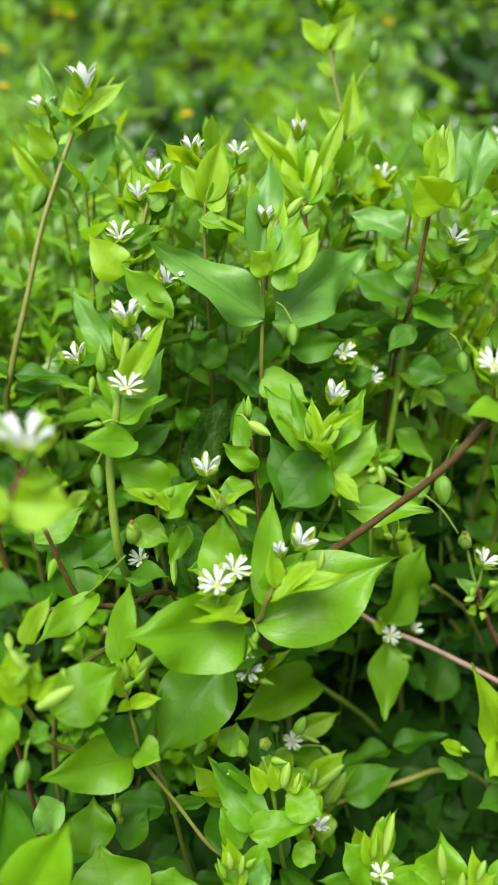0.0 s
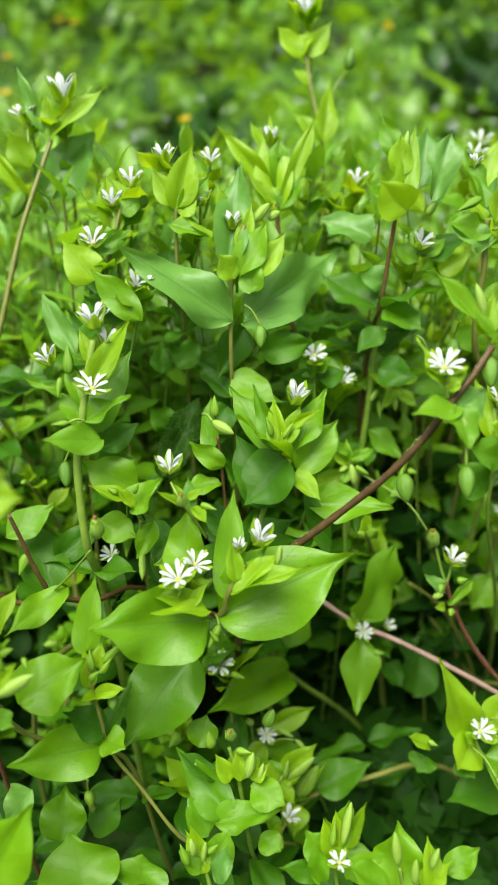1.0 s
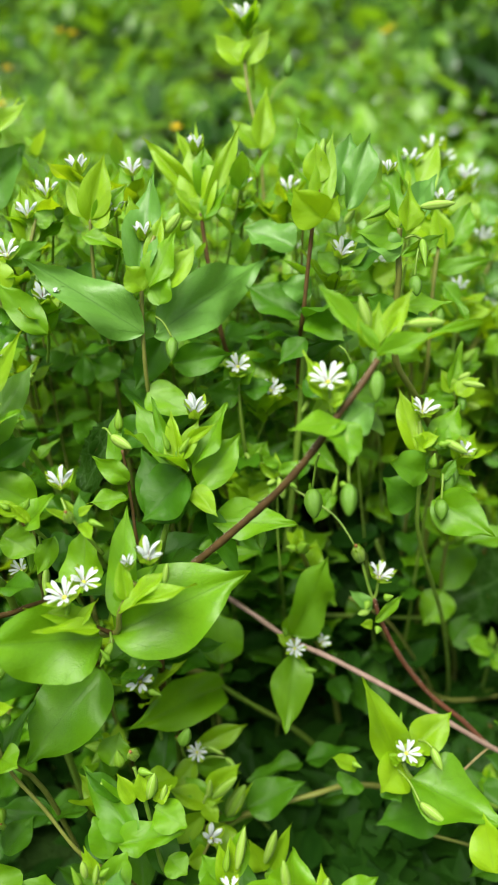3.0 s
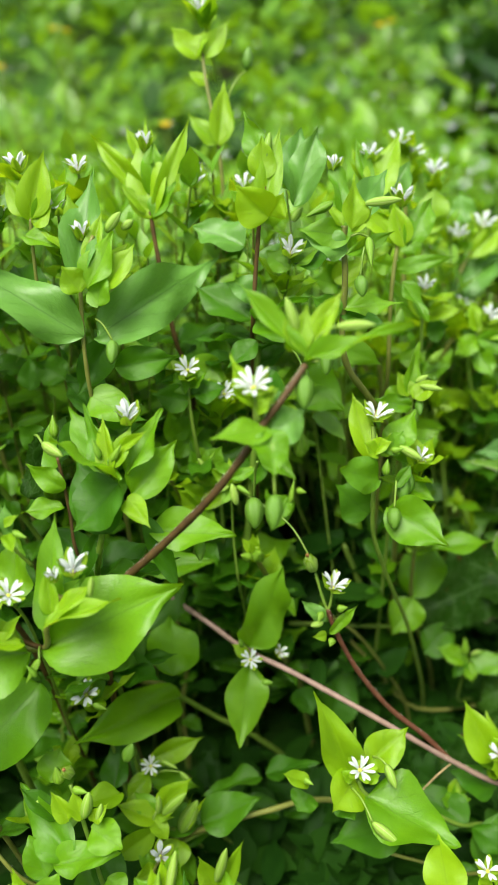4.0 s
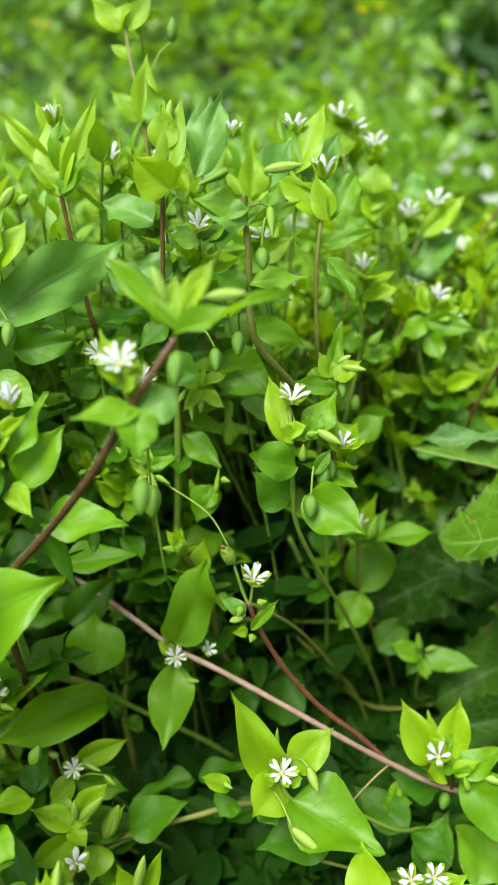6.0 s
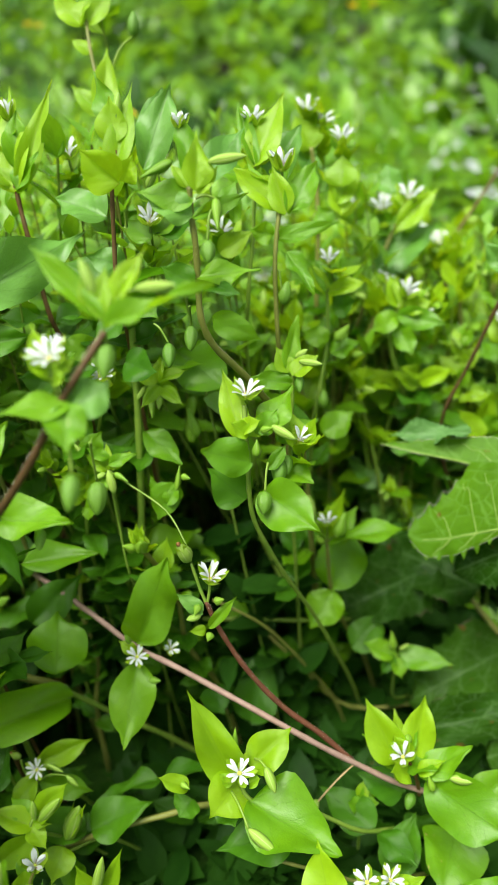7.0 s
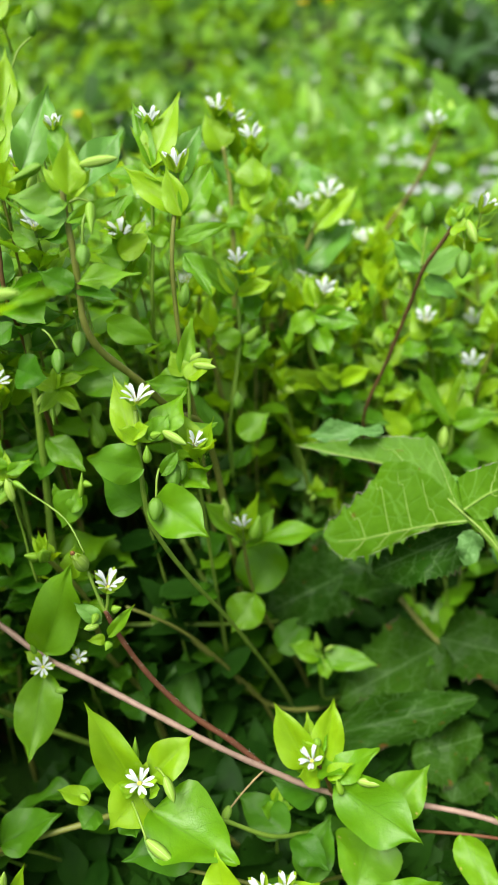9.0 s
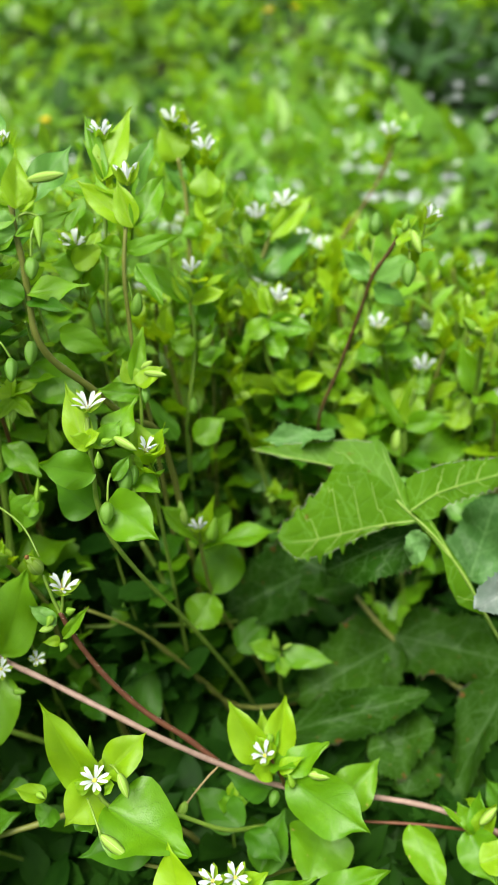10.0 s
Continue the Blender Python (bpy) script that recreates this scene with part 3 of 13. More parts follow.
# ---- a typical chickweed shoot, grown by rule ----
def shoot(seed, height, pairs, blooms, leaf_len, tone_low="g", tone_top="y"):
    """A shoot in millimetres at the origin, with leaf pairs set crosswise and a tuft of leaves, buds and flowers on top."""
    rng = random.Random(seed)
    p = plant((0, 0, 0), "leafy green chickweed shoot with small white flowers", "chickweed", "chickweed shoots in the stand", "chickweed_shoot")
    lean = Vector((rng.uniform(-0.3, 0.3), rng.uniform(-0.25, 0.15), 0))
    pts = [Vector((0, 0, -4))]
    for k in range(1, 6):
        f = k / 5
        pts.append(Vector((lean.x * height * f * f + rng.uniform(-1.5, 1.5), lean.y * height * f * f + rng.uniform(-1.5, 1.5), height * f)))
    stem(p, pts, 0.75, 0.5, rng.choice([GREEN_STEM, OLIVE_STEM, RED_STEM]))
    way = spline(pts)
    az = rng.uniform(0, 360)
    for k in range(pairs):
        f = 0.35 + 0.65 * (k + 0.5) / pairs
        c = way[min(len(way) - 1, int(f * (len(way) - 1)))]
        top = k >= pairs - 2
        size = leaf_len * (1.0 - 0.35 * (k / pairs)) * rng.uniform(0.85, 1.15)
        az += 90 + rng.uniform(-20, 20)
        for side in (0, 180):
            a = radians(az + side)
            el = radians(rng.uniform(35, 65) if top else rng.uniform(-5, 35))
            d = Vector((math.cos(a) * math.cos(el), math.sin(a) * math.cos(el), math.sin(el)))
            nrm = Vector((-math.cos(a) * math.sin(el), -math.sin(a) * math.sin(el), math.cos(el)))
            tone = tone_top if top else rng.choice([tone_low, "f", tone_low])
            leaf(p, c + d * 0.6, c + d * size, size * rng.uniform(0.5, 0.66), nrm, tone, rng.randrange(50))
    tip = way[-1]
    for k in range(5):
        a = radians(rng.uniform(0, 360))
        el = radians(rng.uniform(45, 80))
        d = Vector((math.cos(a) * math.cos(el), math.sin(a) * math.cos(el), math.sin(el)))
        nrm = Vector((-d.x, -d.y, 0.6))
        size = leaf_len * rng.uniform(0.35, 0.6)
        leaf(p, tip, tip + d * size, size * 0.45, nrm, tone_top, rng.randrange(50))
    for k in range(2):
        a = radians(rng.uniform(0, 360))
        q = tip + Vector((math.cos(a) * 1.2, math.sin(a) * 1.2, rng.uniform(0, 2)))
        bud(p, q, q + Vector((math.cos(a), math.sin(a), rng.uniform(-0.6, 1.2))).normalized() * rng.uniform(3, 4.5), 1.0, rng.choice("bbp"))
    for k in range(blooms):
        a = radians(rng.uniform(0, 360))
        q = tip + Vector((math.cos(a) * 2.5, math.sin(a) * 2.5, rng.uniform(3, 6)))
        stem(p, [tip, (tip + q) * 0.5, q], 0.25, 0.25, GREEN_STEM, name="stalk")
        flower(p, q, (math.cos(a) * 0.5, math.sin(a) * 0.5 - 0.3, 1), rng.uniform(5.5, 7), rng.choice([35, 50, 62]), rng.uniform(0, 72))
    return p


def stand_height(x, y):
    """Height of the stand's crown in metres: a mound that falls towards the camera and to the east."""
    edge = 0.108 + 1.5 * max(0.0, min(0.05, x - 0.045))
    front = max(0.0, min(1.0, (y - edge) / (0.042 if x < 0.06 else 0.028)))
    crown = max(0.088, 0.130 - 0.45 * max(0.0, x - 0.045))
    crown -= 0.25 * max(0.0, min(0.12, y - 0.19))
    return 0.03 + (crown - 0.01) * front ** 0.8


TEMPLATES = []
for k, tall in enumerate((40, 40, 52, 52, 66, 66, 82, 82, 98, 98, 112, 112)):
    # most lower pairs take GREEN, whose colour also carries shade inside the stand
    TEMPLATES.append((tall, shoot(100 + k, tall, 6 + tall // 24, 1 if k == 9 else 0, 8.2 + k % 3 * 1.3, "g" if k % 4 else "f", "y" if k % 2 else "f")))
rng = random.Random(5)
used = set()
placed = 0
while placed < 92:
    x, y = rng.uniform(-0.085, 0.22), 0.118 + 0.16 * rng.random() ** 1.2
    h = stand_height(x, y) * rng.uniform(0.72, 0.92)
    if h < 0.045 or x > 0.078 or (x > 0.012 and y < 0.14) or (x > 0.05 and y < 0.17):
        continue
    tall, src = min(TEMPLATES, key=lambda q: abs(q[0] - h * 900 + rng.uniform(-9, 9)))
    m = Matrix.Translation((x, y, 0.0)) @ pose(0, 0, 0, rng.uniform(-9, 9), rng.uniform(-9, 9), rng.uniform(0, 360)) @ Matrix.Scale(h * 900 / tall, 4)
    if src.name not in used:
        used.add(src.name)
        src.matrix_basis = m
    else:
        copy_thing(src, m @ Matrix.Scale(1 / src.scale[0], 4))
    placed += 1
for k, (tall, src) in enumerate(TEMPLATES):
    if src.name not in used:
        src.matrix_basis = pose(-0.11 - 0.02 * k, 0.24, 0)


# ---- slender shoots on the low shoulder of the stand ----
def slender_shoot(seed, tall, bloom):
    """A thin upright shoot in millimetres at the origin: bare below, small pointed leaf pairs and a leafy tip."""
    rng = random.Random(seed)
    p = plant((0, 0, 0), "slender chickweed shoot with small pointed leaves at its tip", "chickweed", "slender chickweed shoots", "chickweed_shoot")
    lean = rng.uniform(-0.25, 0.25)
    pts = [Vector((lean * tall * (k / 4) ** 2, rng.uniform(-1.5, 1.5), -3 + (tall + 3) * k / 4)) for k in range(5)]
    stem(p, pts, 0.6, 0.42, rng.choice([GREEN_STEM, GREEN_STEM, OLIVE_STEM]))
    way = spline(pts)
    az = rng.uniform(0, 6.28)
    for f, size, low, high in ((0.5, 12, 0.0, 0.5), (0.68, 11, 0.1, 0.7), (0.84, 10, 0.4, 1.0), (0.96, 8.5, 0.8, 1.25), (1.0, 6.5, 0.9, 1.35)):
        c = way[min(len(way) - 1, int(f * (len(way) - 1)))]
        az += 1.57 + rng.uniform(-0.3, 0.3)
        for side in (0, 3.14):
            a, el = az + side + rng.uniform(-0.2, 0.2), rng.uniform(low, high)
            d = Vector((math.cos(a) * math.cos(el), math.sin(a) * math.cos(el), math.sin(el)))
            nrm = Vector((-math.cos(a) * math.sin(el), -math.sin(a) * math.sin(el), math.cos(el)))
            ln = size * rng.uniform(0.8, 1.2)
            leaf(p, c + d * 0.5, c + d * ln, ln * rng.uniform(0.4, 0.55), nrm, "y" if f > 0.9 else rng.choice("yyfb" if f > 0.8 else "yfb"), rng.randrange(50))
    tip = way[-1]
    for k in range(2):
        a = rng.uniform(0, 6.28)
        q = tip + Vector((math.cos(a) * 1.2, math.sin(a) * 1.2, 1))
        bud(p, q, q + Vector((math.cos(a), math.sin(a), rng.uniform(-0.3, 1.5))).normalized() * 3.4, 0.9, rng.choice("bbp"))
    if bloom:
        q = tip + Vector((1.2, -1, 4))
        stem(p, [tip, (tip + q) * 0.5, q], 0.25, 0.22, GREEN_STEM, name="stalk")
        flower(p, q, (rng.uniform(-0.3, 0.3), -0.35, 1), 4.4, rng.choice([36, 46, 58]), rng.uniform(0, 72))
    return p


SLENDER = [slender_shoot(300 + k, 70, k == 3) for k in range(6)]
rng = random.Random(15)
placed = 0
while placed < 90:
    x, y = (rng.uniform(0.06, 0.20), rng.uniform(0.176, 0.275)) if placed > 14 else (rng.uniform(0.062, 0.105), rng.uniform(0.185, 0.205))
    h = stand_height(x, y) * rng.uniform(0.95, 1.14) * (1 if placed > 14 else 0.75)
    h = min(h, 0.112)
    if h < 0.06 or (placed > 14 and y < 0.196):
        continue
    k = placed % 6 if placed < 6 or placed > 14 else (0, 2, 5)[placed % 3]
    m = Matrix.Translation((x, y, 0.0)) @ pose(0, 0, 0, rng.uniform(-10, 10), rng.uniform(-10, 10), rng.uniform(0, 360)) @ Matrix.Scale(h * 950 / 70, 4)
    if placed < 6:
        SLENDER[k].matrix_basis = m
    else:
        copy_thing(SLENDER[k], m @ Matrix.Scale(1 / SLENDER[k].scale[0], 4))
    placed += 1


# ---- the carpet of weeds that runs on behind ----
def flat_leaf(rows=6):
    pts, uvs = leaf_grid(np.random.RandomState(3), rows=rows, cols=3, fold=0.35, bend=0.25, wave=0.0)
    f = [(i * 3 + j, i * 3 + j + 1, (i + 1) * 3 + j + 1, (i + 1) * 3 + j) for i in range(rows - 1) for j in range(2)]
    return np.array(pts), np.array(uvs), np.array(f)


def in_dark_patch(x, y):
    """The uneven patch of dark broad-leaved weeds in the meadow."""
    return ((x - 0.39) / 0.2) ** 2 + ((y - 0.92) / 0.3) ** 2 + 0.5 * noise.noise((x * 9, y * 9, 7)) < 1


def clumps(x, y):
    """How thickly the weeds grow at a place: tufts a hand's width apart, with gaps between."""
    return max(0.0, 0.5 + 0.32 * noise.noise((x * 11, y * 7, 2.0)) + 0.42 * noise.noise((x * 27, y * 15, 6.0)))


def carpet(name, label, category, count, seed, mat, area, size, tall, per, density, around=False):
    """Many small leafy tufts as one sheet of growth; area: nearest and farthest reach and half-width share."""
    r = np.random.RandomState(seed)
    lp, lu, lf = flat_leaf(6 if area[0] < 0.2 else 4)
    V, U, F = [], [], []
    off = 0
    for k in range(count):
        f = r.rand()
        y = area[0] * (area[1] / area[0]) ** (f ** density)
        x = r.uniform(area[2], area[3]) * (y + 0.12) + area[4]
        if around:
            a = r.uniform(0, 6.283)
            x, y = 0.05 + y * math.sin(a), y * math.cos(a)
            if y > 0.1 and abs(x - 0.03) < 0.72 * (y + 0.12):
                continue
        clump = clumps(x, y) if y > 0.3 else 0.7
        if r.rand() > (1.5 * clump ** 2.2 if y > 0.5 else 0.12 + 1.35 * clump ** 1.3):
            continue
        h = tall * r.uniform(0.55, 1.0) * (0.45 + 0.8 * clump) + ground_height(x, y)
        if mat is SHADE_TINTED and tall > 0.012 and 0.062 < x < 0.2 and 0.08 < y < 0.21:
            continue
        if mat is MEADOW and 0.6 < y < 0.95 and -0.14 < (x - 0.03) / (y + 0.12) < -0.05:
            continue
        if (mat is MEADOW and in_dark_patch(x, y)) or (name == "dark_broadleaf_patch" and not in_dark_patch(x, y)):
            continue
        s0 = size * (1 + 0.6 * min(1.5, y * 0.5))
        for j in range(per):
            a, el = r.uniform(0, 6.283), r.uniform(-0.1, 1.2)
            d = np.array([np.cos(a) * np.cos(el), np.sin(a) * np.cos(el), np.sin(el)])
            side = np.array([-np.sin(a), np.cos(a), 0])
            nz = np.cross(side, d) * -1
            ln = s0 * r.uniform(0.6, 1.2)
            w = ln * r.uniform(0.4, 0.62)
            base = np.array([x, y, h * (0.35 + 0.65 * j / per)]) + r.normal(0, s0 * 0.35, 3) * [1, 1, 0.3]
            V.append(base + lp[:, :1] * w * side + lp[:, 1:2] * ln * d + lp[:, 2:3] * ln * nz)
            U.append(lu)
            F.append(lf + off)
            off += len(lp)
    V, U, F = np.concatenate(V), np.concatenate(U), np.concatenate(F)
    me = bpy.data.meshes.new(name)
    me.vertices.add(len(V))
    me.vertices.foreach_set("co", V.astype(np.float32).ravel())
    me.loops.add(F.size)
    me.loops.foreach_set("vertex_index", F.astype(np.int32).ravel())
    me.polygons.add(len(F))
    me.polygons.foreach_set("loop_start", np.arange(0, F.size, 4, dtype=np.int32))
    me.update(calc_edges=True)
    lay = me.uv_layers.new(name="leaf")
    lay.data.foreach_set("uv", U[F.ravel()].astype(np.float32).ravel())
    me.materials.append(mat)
    smooth(me)
    return tagged(new(name, me), label, category, kind="stuff")


carpet("weed_carpet", "carpet of small bright green chickweed leaves", "weeds", 2200, 1, MEADOW, (0.42, 2.6, -0.75, 0.8, 0.03), 0.0125, 0.095, 11, 0.95)
# two leaf sheets tinted dark to stand for shade inside the stand
carpet("shaded_undergrowth", "low leaves with the shade painted into their dark green", "undergrowth", 520, 2, SHADE_TINTED, (0.05, 0.4, -0.6, 0.75, 0.03), 0.013, 0.020, 7, 1.0)
carpet("shaded_leaves", "leaves inside the stand, the shade there painted into their green", "undergrowth", 480, 3, SHADE_TINTED, (0.14, 0.24, -0.5, 0.75, 0.03), 0.012, 0.085, 9, 1.0)



def shoot_field(name, label, count, seed, leaf_mat, area, length, height, nodes, keep, fine=6):
    """Many upright chickweed shoots as one sheet of growth: thin stems with crosswise leaf pairs that close to a pointed tuft at the tip.
    area: nearest and farthest reach, and the two sides as shares of it; height and keep tell by place how tall a shoot is and whether one grows."""
    r = np.random.RandomState(seed)
    lp, lu, lf = flat_leaf(fine)
    V, U, F, slots = [], [], [], []
    off = 0
    for k in range(count):
        y = area[0] * (area[1] / area[0]) ** r.rand()
        x = r.uniform(area[2], area[3]) * (y + 0.12) + 0.03
        h = height(x, y) * r.uniform(0.72, 1.06)
        if not keep(x, y, r.rand()) or h < 0.03:
            continue
        g = ground_height(x, y)
        lean = r.normal(0, 0.16, 2)
        root, top = np.array([x - lean[0] * h, y - lean[1] * h, g]), np.array([x, y, g + h])
        scale = length * r.uniform(0.75, 1.25)
        w = 0.0004 * scale / 0.011
        side = np.array([w, 0, 0]), np.array([-0.5 * w, 0.87 * w, 0]), np.array([-0.5 * w, -0.87 * w, 0])
        V.append(np.array([root + q for q in side] + [top + 0.7 * q for q in side]))
        U.append(np.full((6, 2), 0.3))
        F.append(np.array([(0, 1, 4, 3), (1, 2, 5, 4), (2, 0, 3, 5)]) + off)
        slots.append(np.full(3, r.choice([1, 1, 2])))
        off += 6
        az = r.uniform(0, 6.283)
        for m in range(nodes):
            f = m / max(1, nodes - 1)
            c = root + (top - root) * (1.0 - (1 - f) ** 1.15 * min(0.8, nodes * 0.0095 / h))
            az += 1.571 + r.uniform(-0.35, 0.35)
            for turn in (0, 3.1416):
                a = az + turn + r.uniform(-0.3, 0.3)
                el = 0.05 + 1.15 * f ** 1.3 + r.uniform(-0.25, 0.35)
                d = np.array([np.cos(a) * np.cos(el), np.sin(a) * np.cos(el), np.sin(el)])
                s2 = np.array([-np.sin(a), np.cos(a), 0])
                nz = -np.cross(s2, d)
                ln = scale * (1.12 - 0.42 * f) * r.uniform(0.75, 1.2)
                V.append(c + lp[:, :1] * ln * r.uniform(0.38, 0.56) * s2 + lp[:, 1:2] * ln * d + lp[:, 2:3] * ln * nz)
                U.append(lu)
                F.append(lf + off)
                slots.append(np.zeros(len(lf), dtype=int))
                off += len(lp)
    V, U, F = np.concatenate(V), np.concatenate(U), np.concatenate(F)
    me = bpy.data.meshes.new(name)
    me.vertices.add(len(V))
    me.vertices.foreach_set("co", V.astype(np.float32).ravel())
    me.loops.add(F.size)
    me.loops.foreach_set("vertex_index", F.astype(np.int32).ravel())
    me.polygons.add(len(F))
    me.polygons.foreach_set("loop_start", np.arange(0, F.size, 4, dtype=np.int32))
    for m in (leaf_mat, GREEN_STEM, OLIVE_STEM):
        me.materials.append(m)
    me.polygons.foreach_set("material_index", np.concatenate(slots).astype(np.int32))
    me.update(calc_edges=True)
    lay = me.uv_layers.new(name="leaf")
    lay.data.foreach_set("uv", U[F.ravel()].astype(np.float32).ravel())
    smooth(me)
    return tagged(new(name, me), label, "chickweed", kind="stuff")


def field_height(x, y):
    """The crown of the chickweed that runs on behind the stand, in low swells."""
    return 0.094 + 0.034 * noise.noise((x * 13, y * 9, 4.0))


shoot_field("dense_chickweed", "dense upright chickweed shoots with small pointed leaves behind the edge", 620, 8, CARPET, (0.15, 0.34, -0.55, 0.75), 0.0108, stand_height, 5,
            lambda x, y, q: stand_height(x, y) > 0.06 and y < 0.33 and (y > 0.19 or x < 0.05))
shoot_field("young_tips", "bright yellow-green chickweed tips crowding the crown", 560, 21, TIPS, (0.17, 0.36, -0.5, 0.75), 0.0098, lambda x, y: stand_height(x, y) * 1.04, 4,
            lambda x, y, q: stand_height(x, y) > 0.075 and (y > 0.2 or x < 0.05))
shoot_field("chickweed_field", "sheet of bright green chickweed shoots running on behind the stand", 2000, 23, CARPET, (0.30, 1.0, -0.62, 0.75), 0.0185, field_height, 3,
            lambda x, y, q: q < 0.55 + 1.7 * noise.noise((x * 7, y * 5, 9.0)) and not in_dark_patch(x, y), 4)

# low sheets coloured dark, standing for shade close to the soil
carpet("low_shade_leaves", "low leaves under the sow-thistle, shade painted into their green", "undergrowth", 420, 31, SHADE_TINTED, (0.12, 0.25, 0.1, 0.75, 0.03), 0.013, 0.011, 6, 1.0)
carpet("low_litter_leaves", "low leaves at the edge, painted dark for shade on the soil", "undergrowth", 260, 14, SHADE_TINTED, (0.05, 0.15, 0.1, 0.75, 0.03), 0.014, 0.010, 6, 1.0)


def meadow_flowers():
    """Far white chickweed stars scattered over the carpet."""
    r = np.random.RandomState(9)
    verts, faces = [], []
    for k in range(760):
        y = 0.27 * 6.0 ** (r.rand() ** 0.85)
        x = r.uniform(-0.7, 0.8) * (y + 0.12) + 0.03
        clump = clumps(x, y) if y > 0.3 else 0.7
        if x < 0.0 and r.rand() < 0.6:
            continue
        c = Vector((x, y, 0.106 * (0.5 + 0.8 * clump) + ground_height(x, y)))
        t = Vector((r.normal(0, 0.4), r.normal(-0.3, 0.4), 1)).to_track_quat("Z", "Y").to_matrix()
        s = r.uniform(0.003, 0.0043)
        for j in range(10):
            a = 0.628 * j + r.uniform(-0.1, 0.1)
            b0 = len(verts)
            for ang, rad, up in ((a, 0.1, 0.0), (a - 0.14, 0.65, 0.4), (a, 1.0, 0.6), (a + 0.14, 0.65, 0.4)):
                verts.append(c + t @ Vector((math.cos(ang) * rad * s, math.sin(ang) * rad * s, up * s)))
            faces.append((b0, b0 + 1, b0 + 2, b0 + 3))
    tagged(new("meadow_flowers", mesh_from("meadow_flowers", verts, faces, PETAL)), "small white chickweed flowers scattered over the carpet", "flowers", kind="stuff")


meadow_flowers()
carpet("dark_broadleaf_patch", "dark broad-leaved weeds far behind the chickweed", "weeds", 560, 4, BROAD, (0.5, 1.4, 0.08, 0.62, 0.03), 0.036, 0.175, 9, 1.0)
# same shade-tinted leaves, for a dark gap in the meadow
carpet("dark_weed_clump", "dark leafy weed clump in the meadow behind", "weeds", 90, 41, SHADE_TINTED, (0.6, 0.95, -0.15, -0.045, 0.03), 0.026, 0.1, 9, 1.0)
carpet("far_weed_carpet", "bright green weeds of the meadow behind the stand", "weeds", 2300, 16, MEADOW, (0.5, 2.9, -0.72, 0.72, 0.03), 0.036, 0.10, 7, 0.9)
carpet("surrounding_weeds", "low green weeds all round the chickweed stand", "weeds", 5500, 12, MEADOW, (0.17, 3.0, -1, 1, 0.0), 0.022, 0.06, 7, 0.8, True)
carpet("tall_meadow_weeds", "tall blurred green weeds on the bank behind", "weeds", 700, 6, MEADOW, (1.5, 3.4, -0.7, 0.7, 0.03), 0.05, 0.14, 10, 1.0)


def yellow_flower(x, y, z):
    p = new("yellow_flower")
    p.matrix_basis = Matrix.Translation((x, y, ground_height(x, y)))
    tagged(p, "small yellow meadow flower on a thin green stalk", "flower", "yellow flowers in the meadow")
    o = Vector((x, y, z)) / MM
    stem(p, [(x / MM, y / MM, 0), (x / MM + 3, y / MM, z / MM * 0.5), o], 0.8, 0.7, GREEN_STEM, name="stalk")
    for k in range(7):
        ob = put("petal", SEPALS[k % 3], p, Matrix.Translation(o * MM) @ pose(0, 0, 0, 0, 0, 51 * k) @ pose(0, 0, 0, 25) @ Matrix.Scale(0.0038, 4))
        ob.data = YELLOW_PETAL


YELLOW_PETAL = SEPALS[0].copy()
YELLOW_PETAL.materials[0] = YELLOW


# ---- the plants at the edge of the stand ----

# lower leaf pairs in tone g carry age and shade in their colour
p = plant((-47.6, 134.6, 0), "tall chickweed shoot with pale blue-green leaves and half-open flowers", "chickweed", "flowering chickweed stems", "chickweed")
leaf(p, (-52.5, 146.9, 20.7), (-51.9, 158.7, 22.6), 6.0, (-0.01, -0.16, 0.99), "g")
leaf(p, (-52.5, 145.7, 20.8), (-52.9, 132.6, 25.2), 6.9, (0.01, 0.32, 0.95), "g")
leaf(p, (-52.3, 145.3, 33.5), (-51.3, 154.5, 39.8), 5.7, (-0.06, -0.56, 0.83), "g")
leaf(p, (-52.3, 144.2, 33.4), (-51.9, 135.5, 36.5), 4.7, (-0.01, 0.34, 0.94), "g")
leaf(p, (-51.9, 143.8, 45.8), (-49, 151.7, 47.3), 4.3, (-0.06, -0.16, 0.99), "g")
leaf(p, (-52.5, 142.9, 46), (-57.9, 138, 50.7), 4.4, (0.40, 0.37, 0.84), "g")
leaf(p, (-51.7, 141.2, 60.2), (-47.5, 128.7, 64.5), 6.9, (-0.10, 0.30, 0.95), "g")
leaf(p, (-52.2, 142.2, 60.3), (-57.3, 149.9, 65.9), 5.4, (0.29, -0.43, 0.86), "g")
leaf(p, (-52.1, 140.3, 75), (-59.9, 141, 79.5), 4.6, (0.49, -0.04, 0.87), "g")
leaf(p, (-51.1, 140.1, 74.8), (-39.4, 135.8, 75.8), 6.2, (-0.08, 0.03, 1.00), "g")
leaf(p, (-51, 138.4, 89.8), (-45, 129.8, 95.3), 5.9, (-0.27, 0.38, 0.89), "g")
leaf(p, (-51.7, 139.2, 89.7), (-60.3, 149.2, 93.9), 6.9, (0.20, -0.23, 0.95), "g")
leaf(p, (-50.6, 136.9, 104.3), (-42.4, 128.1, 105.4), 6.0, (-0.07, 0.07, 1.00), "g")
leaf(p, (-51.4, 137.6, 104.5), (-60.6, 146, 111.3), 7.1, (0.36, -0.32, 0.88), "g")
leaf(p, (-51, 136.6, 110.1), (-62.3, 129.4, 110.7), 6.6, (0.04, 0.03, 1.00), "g")
